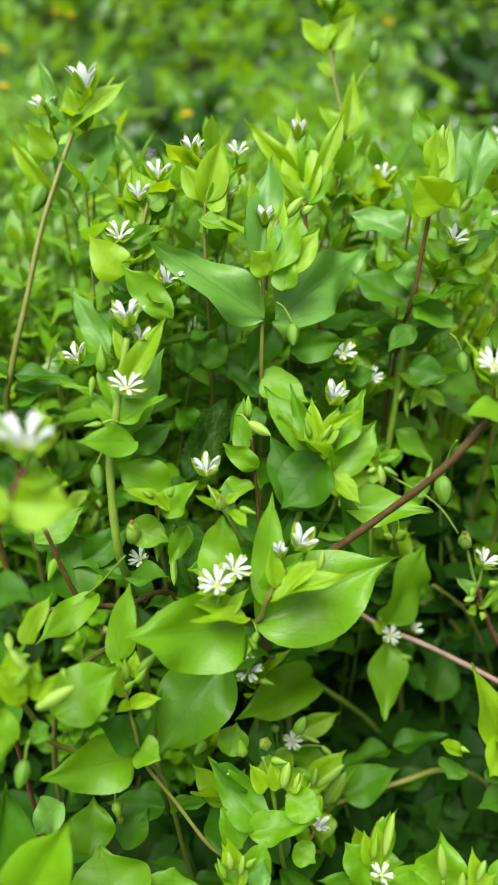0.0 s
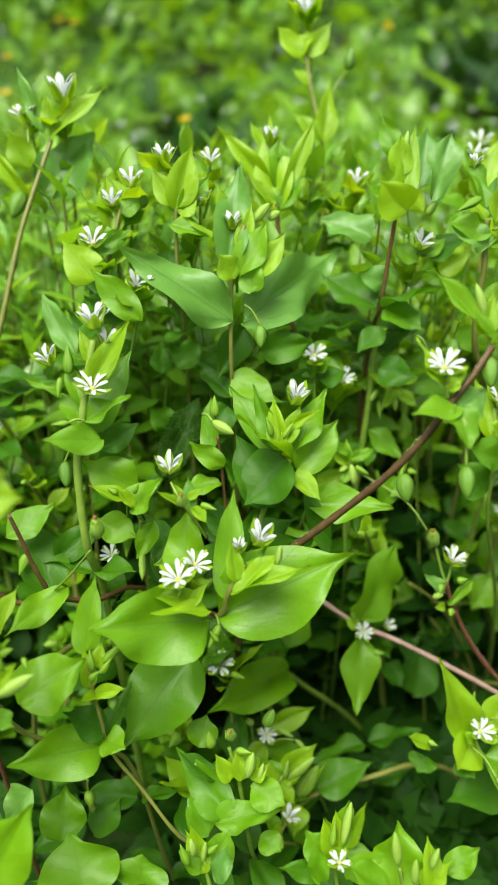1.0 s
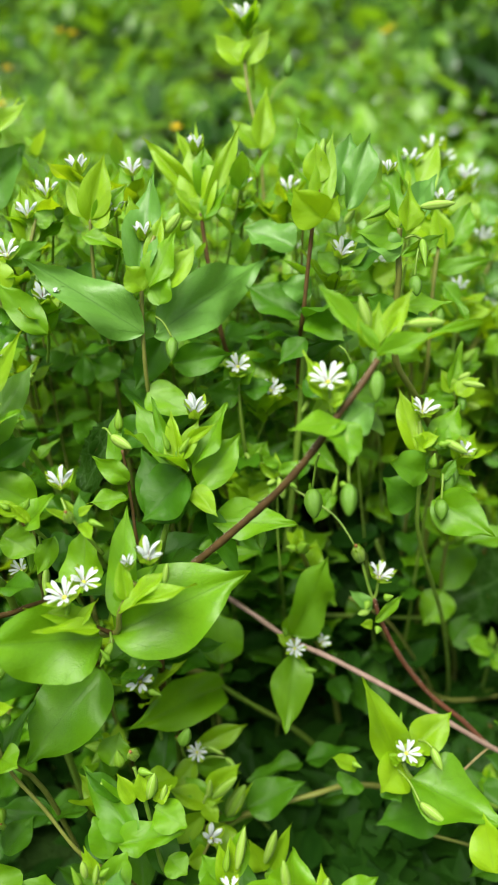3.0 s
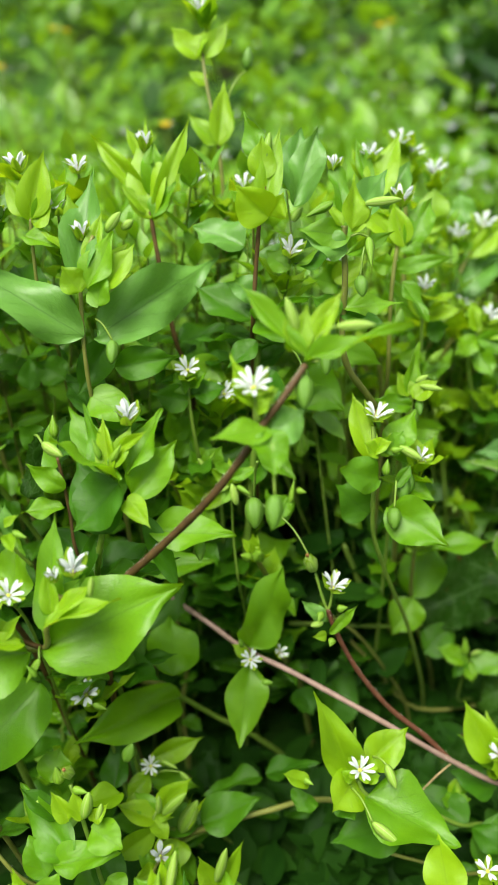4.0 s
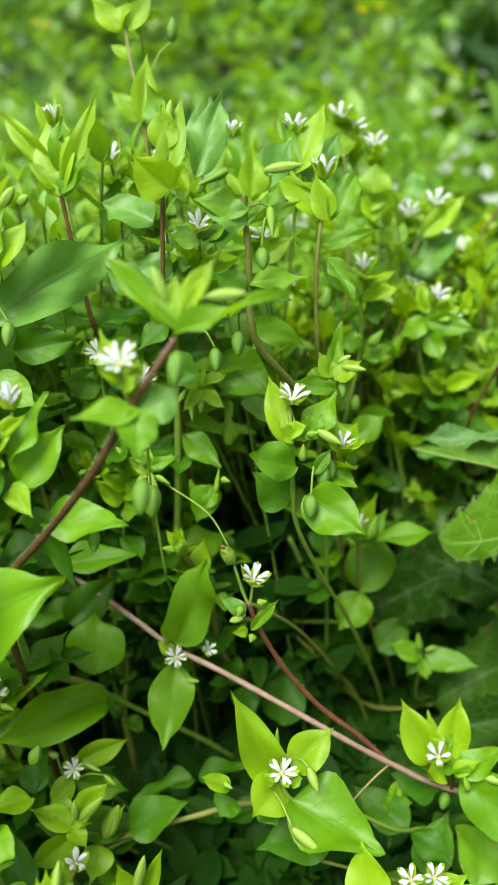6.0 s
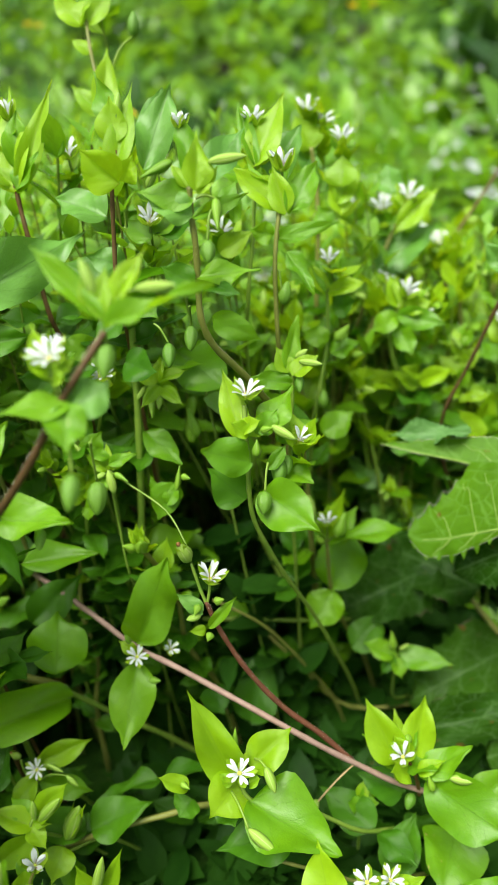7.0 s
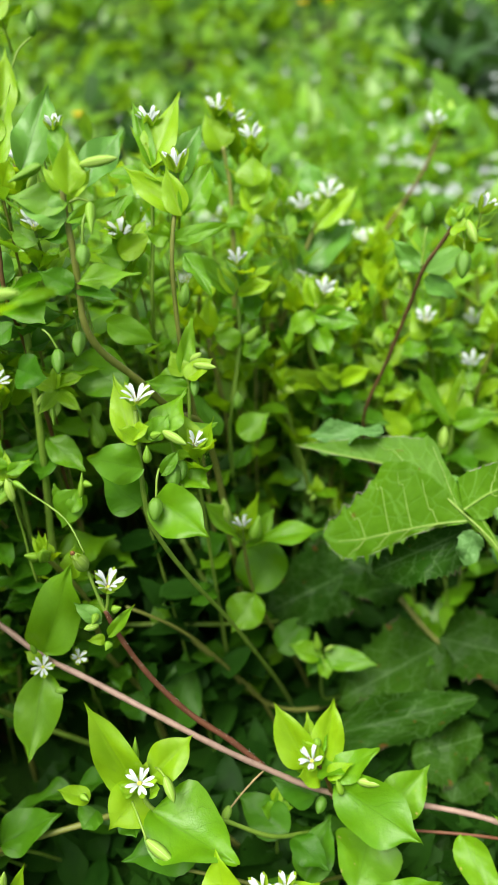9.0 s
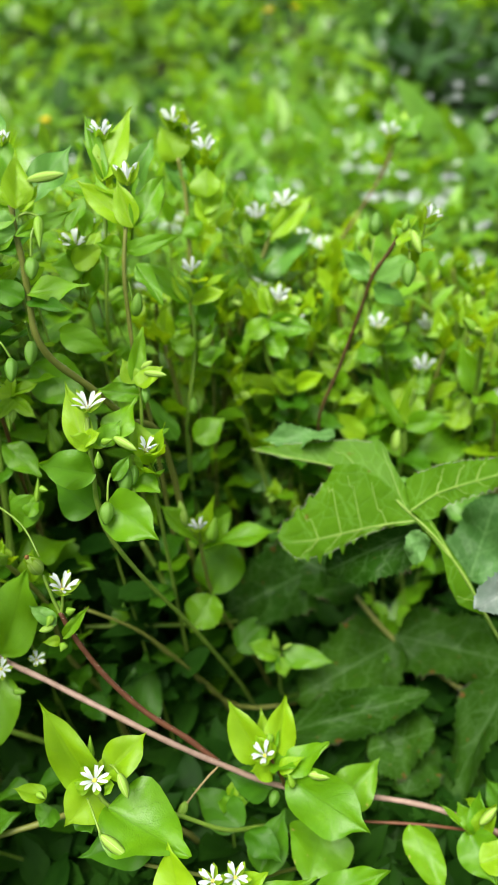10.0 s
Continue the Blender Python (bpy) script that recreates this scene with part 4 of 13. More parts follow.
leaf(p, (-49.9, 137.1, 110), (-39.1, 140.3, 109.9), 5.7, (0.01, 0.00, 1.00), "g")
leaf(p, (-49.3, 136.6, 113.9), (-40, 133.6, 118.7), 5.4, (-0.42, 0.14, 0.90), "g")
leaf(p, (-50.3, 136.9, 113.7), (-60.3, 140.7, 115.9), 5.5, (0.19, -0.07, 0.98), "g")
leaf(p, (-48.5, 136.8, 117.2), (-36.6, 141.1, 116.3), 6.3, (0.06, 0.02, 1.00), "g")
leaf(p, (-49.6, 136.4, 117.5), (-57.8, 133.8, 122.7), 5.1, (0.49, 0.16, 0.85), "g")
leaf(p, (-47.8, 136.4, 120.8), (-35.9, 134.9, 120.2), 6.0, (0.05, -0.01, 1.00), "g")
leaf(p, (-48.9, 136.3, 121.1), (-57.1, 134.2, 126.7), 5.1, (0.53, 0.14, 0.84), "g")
stem(p, [(-52.8, 149, -2), (-52.1, 143, 48.2), (-51, 137, 107.2), (-48.3, 136.4, 121.5), (-45.1, 142.8, 133.6), (-42, 152.2, 146.8), (-38.5, 161, 157.1), (-36.6, 165.5, 162.3)], 0.72, 0.5, OLIVE_STEM, hairs=60)
flower(p, (-33.6, 168.7, 169.4), (0.03, -0.17, 0.99), 7.2, 35, 47)
stem(p, [(-35.7, 169.4, 155.4), (-34.1, 169, 162.4), (-33.6, 168.8, 169)], 0.3, 0.25, GREEN_STEM, name="stalk")
leaf(p, (-34.7, 169.1, 162.1), (-32, 165, 171.9), 5.5, (-0.50, 0.75, 0.44), "y")
leaf(p, (-34.3, 168.9, 164.6), (-27.9, 174.6, 171.2), 5.4, (-0.46, -0.40, 0.79), "y")
leaf(p, (-34.6, 169, 162.5), (-35.5, 173, 170.6), 4.5, (0.18, -0.87, 0.45), "f")
leaf(p, (-34.9, 169.1, 161.1), (-38.8, 169.2, 168.8), 4.3, (0.89, -0.03, 0.45), "y")
leaf(p, (-34.4, 169, 163.8), (-38.1, 161.8, 166.8), 4.3, (0.16, 0.31, 0.94), "y")
flower(p, (-41.9, 168.7, 165.6), (-0.17, -0.26, 0.95), 5.8, 39, 43)
stem(p, [(-42.1, 171.8, 151.8), (-41.4, 170.3, 158.7), (-41.8, 168.8, 165.2)], 0.3, 0.25, GREEN_STEM, name="stalk")
leaf(p, (-41.9, 169.3, 162.8), (-38, 174.8, 167.6), 4.1, (-0.34, -0.47, 0.82), "f")
leaf(p, (-42.1, 170.9, 155.7), (-44.5, 173.9, 161.1), 3.3, (0.51, -0.62, 0.59), "f")
leaf(p, (-42, 170.5, 157.7), (-49.6, 171.8, 163.5), 4.8, (0.59, -0.10, 0.80), "f")
leaf(p, (-42, 170.4, 158.3), (-43.6, 164.1, 163.1), 4.0, (0.15, 0.58, 0.80), "f")
leaf(p, (-42, 169.5, 162), (-38.7, 167.3, 167.8), 3.5, (-0.68, 0.47, 0.56), "f")
leaf(p, (-38.1, 166.3, 163.6), (-43.1, 170.5, 176), 3.2, (0.20, -0.81, 0.55), "b")
leaf(p, (-36.7, 164.8, 163.2), (-24.2, 168.3, 172.6), 4.8, (0.15, -0.82, 0.56), "y")
leaf(p, (-36.1, 165.6, 164.4), (-37, 168.5, 171), 3.9, (0.18, -0.81, 0.56), "y")
leaf(p, (-39.7, 162.3, 151.7), (-28.8, 173.6, 162.1), 11.5, (0.17, -0.83, 0.53), "b")
leaf(p, (-40.7, 160.3, 157.8), (-44.2, 161.5, 165.4), 5.9, (0.21, -0.79, 0.58), "y")
leaf(p, (-40.2, 157.4, 151.3), (-49, 160.1, 163.2), 3.7, (0.22, -0.77, 0.60), "y")
leaf(p, (-41, 159, 151.9), (-45.9, 154.1, 153.6), 3.5, (0.21, -0.76, 0.62), "f")
leaf(p, (-35.8, 166.4, 163.8), (-31.9, 171.8, 170.6), 3.5, (0.16, -0.81, 0.56), "y")
bud(p, (-41.9, 157.6, 153.6), (-43.9, 153.8, 149.2), 0.57, "c")
stem(p, [(-38.5, 160.4, 156.1), (-40.8, 163.5, 161), (-41.6, 166.7, 164.3)], 0.27, 0.22, GREEN_STEM)

p = plant((-21.6, 96, 0), "chickweed stem with three open white flowers and broad leaves", "chickweed", "flowering chickweed stems", "chickweed")
leaf(p, (-21.3, 109.3, 24), (-28.4, 99.7, 27), 6.1, (0.15, 0.20, 0.97), "g")
leaf(p, (-20.6, 110.3, 23.9), (-14.1, 120.7, 25.5), 6.2, (-0.07, -0.11, 0.99), "g")
leaf(p, (-21.6, 103.4, 71.3), (-31.9, 94.8, 75.7), 7.0, (0.24, 0.20, 0.95), "g")
leaf(p, (-20.8, 104.3, 71.1), (-14.2, 115.7, 71.9), 6.6, (-0.03, -0.05, 1.00), "g")
leaf(p, (-21.1, 98.3, 100.9), (-13.3, 94, 104.9), 4.9, (-0.36, 0.20, 0.91), "g")
leaf(p, (-22.1, 98.7, 100.7), (-34.9, 101.4, 101.9), 6.6, (0.09, -0.02, 1.00), "g")
stem(p, [(-20.9, 113.3, -2), (-21, 107.3, 41), (-21.2, 101.3, 91.1), (-21.8, 96.7, 107), (-22.2, 97.8, 116.3), (-22.3, 100.3, 124), (-21.2, 103, 130.3), (-20.1, 105.9, 136.8), (-19.2, 108.7, 141.4)], 0.82, 0.61, GREEN_STEM, hairs=160)
leaf(p, (-21.4, 104.1, 126.4), (-14.2, 115.6, 137.3), 7.0, (0.12, -0.77, 0.63), "f")
leaf(p, (-20.1, 104.5, 134.6), (-12.7, 109.9, 145.1), 4.1, (0.10, -0.68, 0.73), "y")
leaf(p, (-22.4, 108.5, 139), (-28.4, 114.8, 147.3), 4.1, (0.16, -0.69, 0.70), "b")
leaf(p, (-18, 101, 127.1), (-25.9, 95.2, 130.9), 5.2, (0.16, -0.73, 0.67), "f")
leaf(p, (-20.6, 102.6, 129.7), (-12.6, 102.2, 134.6), 4.6, (0.10, -0.64, 0.76), "f")
leaf(p, (-19, 102.7, 124.1), (-12.7, 106.8, 127), 4.5, (0.09, -0.62, 0.78), "g")
leaf(p, (-19.9, 103.3, 121.3), (-13.7, 105.3, 120.7), 3.8, (0.10, -0.60, 0.79), "g")
leaf(p, (-25, 105.7, 132.7), (-31.1, 106.6, 136), 1.4, (0.17, -0.65, 0.74), "f")
leaf(p, (-20.7, 102.1, 128.8), (-25.2, 107.2, 133.2), 4.5, (0.14, -0.64, 0.76), "f")
leaf(p, (-21.2, 104, 131.8), (-24.1, 108.7, 137.5), 3.1, (0.14, -0.65, 0.74), "f")
leaf(p, (-19.5, 106.9, 138.3), (-21.5, 109.9, 143.2), 2.7, (0.13, -0.68, 0.72), "y")
leaf(p, (-17.9, 106.9, 138.3), (-15.8, 108.3, 142.5), 2.3, (0.11, -0.68, 0.72), "y")
flower(p, (-19.1, 103.6, 135), (0.11, -0.22, 0.97), 6.4, 60, 45)
flower(p, (-19, 109.9, 143.2), (0.01, -0.07, 1.00), 5.5, 37, 9)
flower(p, (-17.4, 109.3, 140.3), (0.35, -0.21, 0.91), 3.9, 37, 25)
flower(p, (-28.8, 114.9, 134.2), (-0.27, -0.21, 0.94), 4.8, 39, 26)
bud(p, (-23.2, 105.8, 136.7), (-23.2, 107.5, 141.2), 0.63, "b")
bud(p, (-22.9, 100.8, 130.5), (-25.6, 99.7, 130.7), 0.60, "b", (-20.6, 101.8, 130.2))
bud(p, (-24.8, 106.4, 135.8), (-25, 103.8, 133.4), 0.52, "b")
bud(p, (-24.6, 100.8, 122.9), (-24, 97.7, 120), 0.49, "c", (-22.7, 101.2, 125.6))

p = plant((-38.3, 88.2, 0), "chickweed shoot close by with an open flower and broad yellow-green leaf", "chickweed", "flowering chickweed stems", "chickweed")
leaf(p, (-41.4, 87.9, 30), (-29.6, 94.1, 31.6), 6.6, (-0.11, -0.06, 0.99), "g")
leaf(p, (-42.4, 87.5, 30.3), (-51.2, 85.1, 35.3), 5.2, (0.47, 0.12, 0.88), "g")
leaf(p, (-39.8, 81, 89.1), (-37.1, 70.1, 93), 6.0, (-0.08, 0.32, 0.94), "g")
leaf(p, (-40.2, 82.1, 89), (-45.7, 93.9, 92.5), 6.7, (0.11, -0.24, 0.97), "g")
leaf(p, (-36.2, 73.6, 122.4), (-47.8, 75.3, 123.6), 5.9, (0.10, -0.01, 0.99), "g")
leaf(p, (-35.1, 73.2, 122.5), (-26.9, 68.7, 124.3), 4.8, (-0.16, 0.09, 0.98), "g")
stem(p, [(-42.7, 91.2, -2), (-41.3, 85.2, 51.3), (-39, 79.2, 113.9), (-33.4, 69.7, 127.9), (-27.9, 66.3, 137.6), (-25.1, 64, 143.3), (-23.3, 64.7, 146.4)], 0.49, 0.33, RUSSET_STEM)
flower(p, (-23.1, 65.6, 147.9), (0.03, -0.10, 0.99), 6.7, 45, 0)
leaf(p, (-25.1, 63.6, 142.8), (-18.3, 64.3, 141.9), 6.0, (0.18, -0.52, 0.84), "y")
leaf(p, (-24.8, 62.5, 142.9), (-28.7, 60.9, 144.1), 5.2, (0.24, -0.55, 0.80), "y")
leaf(p, (-24.2, 64.1, 145.4), (-20, 65.7, 144.2), 3.0, (0.20, -0.58, 0.79), "y")

p = plant((-33.8, 91.9, 0), "sprawling red-brown chickweed stem with broad green leaves", "chickweed", "flowering chickweed stems", "chickweed")
leaf(p, (-9.5, 116.2, 22.5), (-20.3, 115.6, 26.3), 5.7, (0.33, 0.02, 0.94), "g")
leaf(p, (-8.4, 116.2, 22.6), (2.1, 115.1, 29.7), 6.3, (-0.55, 0.06, 0.83), "g")
leaf(p, (-11.5, 110.4, 66.9), (0, 112.4, 72.3), 6.4, (-0.41, -0.07, 0.91), "g")
leaf(p, (-12.6, 110, 66.9), (-24.3, 103.9, 70.7), 6.8, (0.25, 0.13, 0.96), "g")
leaf(p, (-18.5, 100.8, 91.8), (-12.5, 96.1, 96.8), 4.6, (-0.43, 0.33, 0.84), "g")
leaf(p, (-19.2, 101.6, 91.4), (-26, 112.9, 90.4), 6.6, (-0.04, 0.06, 1.00), "g")
stem(p, [(-7.6, 119.9, -2), (-9.8, 113.9, 38.5), (-13.5, 107.9, 85.5), (-22.5, 96.6, 95.5), (-28.4, 93.1, 99.4), (-33.8, 91.9, 99.4), (-37.8, 90.7, 105), (-38.8, 90.8, 112.7), (-38.5, 89.8, 122.3)], 0.60, 0.42, RED_STEM, hairs=160)
stem(p, [(-29.1, 93.3, 101.5), (-30.5, 93.1, 106.9), (-31.6, 93.1, 112.5), (-32.7, 92.9, 117.8)], 0.44, 0.33, RED_STEM, hairs=60)
leaf(p, (-28.6, 94.3, 99.4), (-33.2, 103.7, 108.8), 8.8, (0.19, -0.59, 0.78), "g")
leaf(p, (-25.6, 93.4, 101.6), (-33.7, 83.2, 100.4), 5.2, (0.16, -0.48, 0.86), "f")
leaf(p, (-33.5, 79, 105), (-29.8, 83.1, 111.6), 3.9, (0.19, -0.48, 0.86), "y")
leaf(p, (-28.8, 99.8, 102.5), (-20.8, 106.1, 106.9), 5.5, (0.13, -0.54, 0.83), "g")
leaf(p, (-36.2, 98, 109), (-28.1, 102.6, 112.7), 5.7, (0.18, -0.55, 0.82), "f")
bud(p, (-32.4, 96.5, 106.6), (-33.6, 93.7, 104.1), 0.71, "b")
stem(p, [(-28.6, 92.7, 100.6), (-23.8, 90.7, 106.8), (-19.2, 89.1, 113.6)], 0.22, 0.16, GREEN_STEM)

p = plant((-29.2, 69.9, 0), "low chickweed shoot with pale buds and broad bright leaves", "chickweed", "flowering chickweed stems", "chickweed")
leaf(p, (-13.1, 90.1, 18.7), (-22.6, 91.1, 24.1), 5.5, (0.49, -0.05, 0.87), "g")
leaf(p, (-12.1, 90, 18.5), (-3.4, 88.2, 20.7), 4.6, (-0.23, 0.05, 0.97), "g")
leaf(p, (-15.9, 84.1, 55.4), (-27.3, 85.7, 54.4), 5.8, (-0.09, 0.01, 1.00), "g")
leaf(p, (-14.8, 83.9, 55.8), (-7.2, 82, 60.4), 4.6, (-0.50, 0.13, 0.86), "g")
leaf(p, (-20.8, 76.9, 79), (-14.7, 88.1, 82.7), 6.6, (-0.13, -0.24, 0.96), "g")
leaf(p, (-21.6, 76.1, 78.9), (-29.5, 71.6, 79.4), 4.6, (0.05, 0.03, 1.00), "g")
stem(p, [(-11.5, 93.7, -2), (-13.4, 87.7, 32), (-16.5, 81.7, 71.1), (-27.1, 76.9, 82), (-31.5, 74.9, 88.3), (-31.5, 70.9, 99.2), (-31.2, 67.9, 106.2), (-31.4, 67.9, 111.8)], 0.5, 0.37, OLIVE_STEM, hairs=60)
leaf(p, (-29.2, 73.3, 96), (-19.4, 77.9, 101.4), 9.3, (0.18, -0.55, 0.82), "f")
leaf(p, (-31, 66.2, 107.2), (-31.9, 68.8, 115.1), 4.1, (0.20, -0.43, 0.88), "y")
leaf(p, (-30.2, 67, 108.5), (-27.4, 68.4, 114.5), 3.0, (0.19, -0.44, 0.88), "y")
leaf(p, (-32.2, 66.3, 99.9), (-37.8, 64.6, 104.6), 6.9, (0.21, -0.39, 0.90), "f")
leaf(p, (-31.4, 69.7, 97.8), (-28.1, 67.6, 98.2), 3.2, (0.17, -0.40, 0.90), "f")
leaf(p, (-29.6, 66.5, 109.6), (-33, 66.9, 114), 3.0, (0.20, -0.43, 0.88), "y")
leaf(p, (-28.5, 65.9, 108.7), (-25.2, 67, 112.3), 2.1, (0.17, -0.43, 0.89), "y")
bud(p, (-28.1, 65.3, 107.7), (-22.8, 66.2, 111), 0.66, "p")
bud(p, (-28.6, 66.5, 113.4), (-30.8, 67.4, 116.7), 0.73, "p")
bud(p, (-27.1, 66.4, 111.4), (-27.9, 66.9, 114), 0.59, "b")
bud(p, (-31.7, 66.1, 95.8), (-32.3, 63.3, 93.1), 0.61, "c", (-31.1, 67.6, 98.2))
bud(p, (-30.1, 65.5, 111.9), (-28, 66.4, 115.1), 0.46, "b")
bud(p, (-31.8, 73, 118.1), (-32.6, 73, 120.1), 0.88, "b")
bud(p, (-25.2, 69.5, 110.6), (-24.4, 68, 110.1), 0.77, "b")

p = plant((-33.9, 60.2, 0), "large rounded chickweed leaves low at the front", "chickweed", "flowering chickweed stems", "chickweed")
leaf(p, (-15.8, 75.6, 33.5), (-9.8, 67.6, 34.2), 5.1, (-0.04, 0.05, 1.00), "g")
leaf(p, (-16.7, 76.4, 33.5), (-29, 82.8, 33.3), 6.9, (-0.01, 0.00, 1.00), "g")
leaf(p, (-21.1, 68, 51.4), (-33.8, 68.5, 53.7), 6.5, (0.18, -0.01, 0.98), "g")
leaf(p, (-19.9, 67.9, 51.5), (-9.3, 65.4, 55.3), 5.7, (-0.32, 0.08, 0.95), "g")
stem(p, [(-13.3, 85.7, -2), (-14.7, 79.7, 19.3), (-17.1, 73.7, 42.9), (-22.7, 64.2, 56.9), (-29.6, 60, 69), (-34.7, 58.9, 72.9)], 0.44, 0.32, OLIVE_STEM)
leaf(p, (-32.9, 54.9, 77.8), (-24.3, 59.3, 92.5), 9.8, (0.20, -0.40, 0.89), "f")
leaf(p, (-38.8, 59.5, 70.1), (-37.1, 69.3, 85.8), 11.2, (0.20, -0.35, 0.92), "g")
leaf(p, (-22.4, 64.7, 55.8), (-25.2, 72, 63.7), 14.4, (0.13, -0.37, 0.92), "f")
leaf(p, (-28, 73.5, 58.6), (-27.9, 80, 65.2), 8.4, (0.13, -0.37, 0.92), "f")
leaf(p, (-23.5, 77.5, 53.7), (-18.9, 83.8, 56.1), 6.9, (0.09, -0.34, 0.94), "g")
leaf(p, (-13.8, 67.8, 53.3), (-12.8, 71.2, 58.7), 10.8, (0.06, -0.31, 0.95), "f")
leaf(p, (-30.5, 72.4, 75.7), (-35.1, 69.5, 71), 6.4, (0.16, -0.34, 0.93), "b")
bud(p, (-24.6, 81.9, 60.7), (-23.6, 79.4, 58.6), 1.03, "b", (-24.2, 81.8, 64.3))
withered(p, (-23.7, 80, 57.6), (0.09, -0.32, 0.94), 2.5)

p = plant((9.4, 96, 0), "chickweed shoot with a large pair of glossy leaves and white flowers", "chickweed", "flowering chickweed stems", "chickweed")
stem(p, [(-48, 112, -2), (-44, 106, 40), (-36, 99, 72), (-22, 92, 92), (-9, 88.5, 99.5), (0.8, 87.9, 100.5), (2.8, 86.9, 106.3), (5.6, 87.9, 111.8)], 0.62, 0.44, OLIVE_STEM, hairs=60)
stem(p, [(0.8, 87.9, 100.5), (-2.3, 86.6, 104), (-4.9, 85.8, 108.4)], 0.43, 0.33, RED_STEM)
leaf(p, (1, 88, 100.5), (23.4, 92.7, 109.9), 15.1, (-0.08, -0.58, 0.81), "f")
leaf(p, (-0.8, 86.2, 101.5), (-17.7, 78, 107.2), 13.0, (0.07, -0.58, 0.81), "f")
leaf(p, (-4.5, 92.2, 105.5), (-4.6, 98.8, 114.1), 7.5, (0.03, -0.58, 0.81), "f")
leaf(p, (2.8, 87.4, 105.3), (3.6, 96.1, 121.1), 5.7, (-0.02, -0.58, 0.81), "f")
leaf(p, (-1, 85.1, 105.5), (-11, 83.5, 110.3), 3.6, (0.03, -0.39, 0.92), "y")
leaf(p, (-0.1, 84, 105.5), (-8.8, 79.4, 109.5), 3.4, (0.02, -0.30, 0.95), "y")
leaf(p, (3.4, 84.7, 108.6), (16.1, 84.7, 114.2), 3.8, (-0.05, -0.40, 0.92), "y")
leaf(p, (5.1, 85.3, 109.5), (11.5, 87.5, 114.9), 3.5, (-0.05, -0.52, 0.85), "y")
leaf(p, (4.3, 86.5, 109.5), (3.4, 90.2, 115.5), 3.0, (-0.02, -0.53, 0.85), "y")
leaf(p, (6, 86.5, 109.5), (9.2, 90.3, 113.7), 3.0, (-0.05, -0.53, 0.85), "f")
leaf(p, (-3.6, 84.2, 105.8), (-0.1, 85.8, 110.2), 2.6, (0.01, -0.50, 0.86), "y")
leaf(p, (-5.3, 84.9, 106.9), (-8, 88.7, 111.1), 2.6, (0.04, -0.51, 0.86), "y")
flower(p, (-4.8, 85, 110.9), (-0.15, -0.22, 0.96), 6.4, 58, 55)
flower(p, (-2.5, 87.8, 111.6), (0.31, -0.23, 0.92), 5.0, 52, 23)
flower(p, (7.7, 88.9, 115.2), (0.24, -0.12, 0.96), 5.0, 37, 2)
flower(p, (4.7, 89.1, 113.6), (-0.01, -0.12, 0.99), 2.9, 27, 12)
bud(p, (1.3, 84.9, 101.4), (-0.4, 82.2, 98.9), 0.51, "b", (0.6, 87.3, 101.4))
bud(p, (-4.9, 84.4, 108), (-4, 85, 110.9), 0.44, "b")
bud(p, (10.7, 86.4, 113.1), (11.2, 87.2, 116.3), 0.71, "p")
bud(p, (1.2, 82.8, 99.8), (-0.1, 83, 102.1), 0.61, "b")

p = plant((3.2, 93.7, 0), "drooping chickweed flower beside a smooth oval leaf", "chickweed", "flowering chickweed stems", "chickweed")
leaf(p, (37.2, 116.1, 12.4), (47.7, 117.7, 17.6), 5.9, (-0.44, -0.07, 0.90), "g")
leaf(p, (36.1, 116.1, 12.3), (24.5, 119.2, 15), 6.1, (0.21, -0.06, 0.98), "g")
leaf(p, (32.5, 109.8, 37.3), (19.6, 105.2, 36.4), 6.8, (-0.07, -0.02, 1.00), "g")
leaf(p, (33.6, 110, 37.6), (45.9, 109.8, 41.9), 6.5, (-0.33, 0.00, 0.94), "g")
stem(p, [(1.7, 112, -2), (1.7, 108, 30), (1.7, 104.5, 58.7)], 0.4, 0.3, GREEN_STEM)
stem(p, [(-30, 110, 76), (-20, 111, 72), (-11, 113, 68.1), (-1.6, 116, 63.8), (10.1, 120, 54.4), (11.5, 120.8, 52)], 0.8, 0.95, OLIVE_STEM, hairs=60)
flower(p, (-0.1, 102.2, 72.3), (0.00, -0.47, 0.88), 6.2, 57, 26)
stem(p, [(1.7, 104.5, 58.7), (1.4, 103.3, 65.5), (-0.1, 102.4, 72)], 0.3, 0.25, GREEN_STEM, name="stalk")
leaf(p, (0.6, 103.1, 66.7), (9, 107.1, 73.2), 5.7, (-0.52, -0.24, 0.82), "y")
leaf(p, (0.5, 102.9, 68.1), (-0.9, 109.7, 76.9), 5.6, (0.16, -0.77, 0.62), "f")
leaf(p, (0.6, 103.1, 66.7), (-5.2, 100.5, 74.6), 5.1, (0.70, 0.32, 0.63), "y")
leaf(p, (1, 103.6, 64), (1.7, 98.3, 71.1), 4.4, (-0.10, 0.79, 0.60), "y")
leaf(p, (0.3, 102.7, 69.3), (4.7, 98.1, 72.2), 3.5, (-0.29, 0.30, 0.91), "y")
leaf(p, (-4.7, 94.5, 84.5), (-16.7, 80, 76.5), 13.4, (0.07, -0.54, 0.84), "f")
leaf(p, (-1.2, 103, 75.5), (-3.4, 99.6, 72), 3.3, (0.01, -0.45, 0.89), "f")

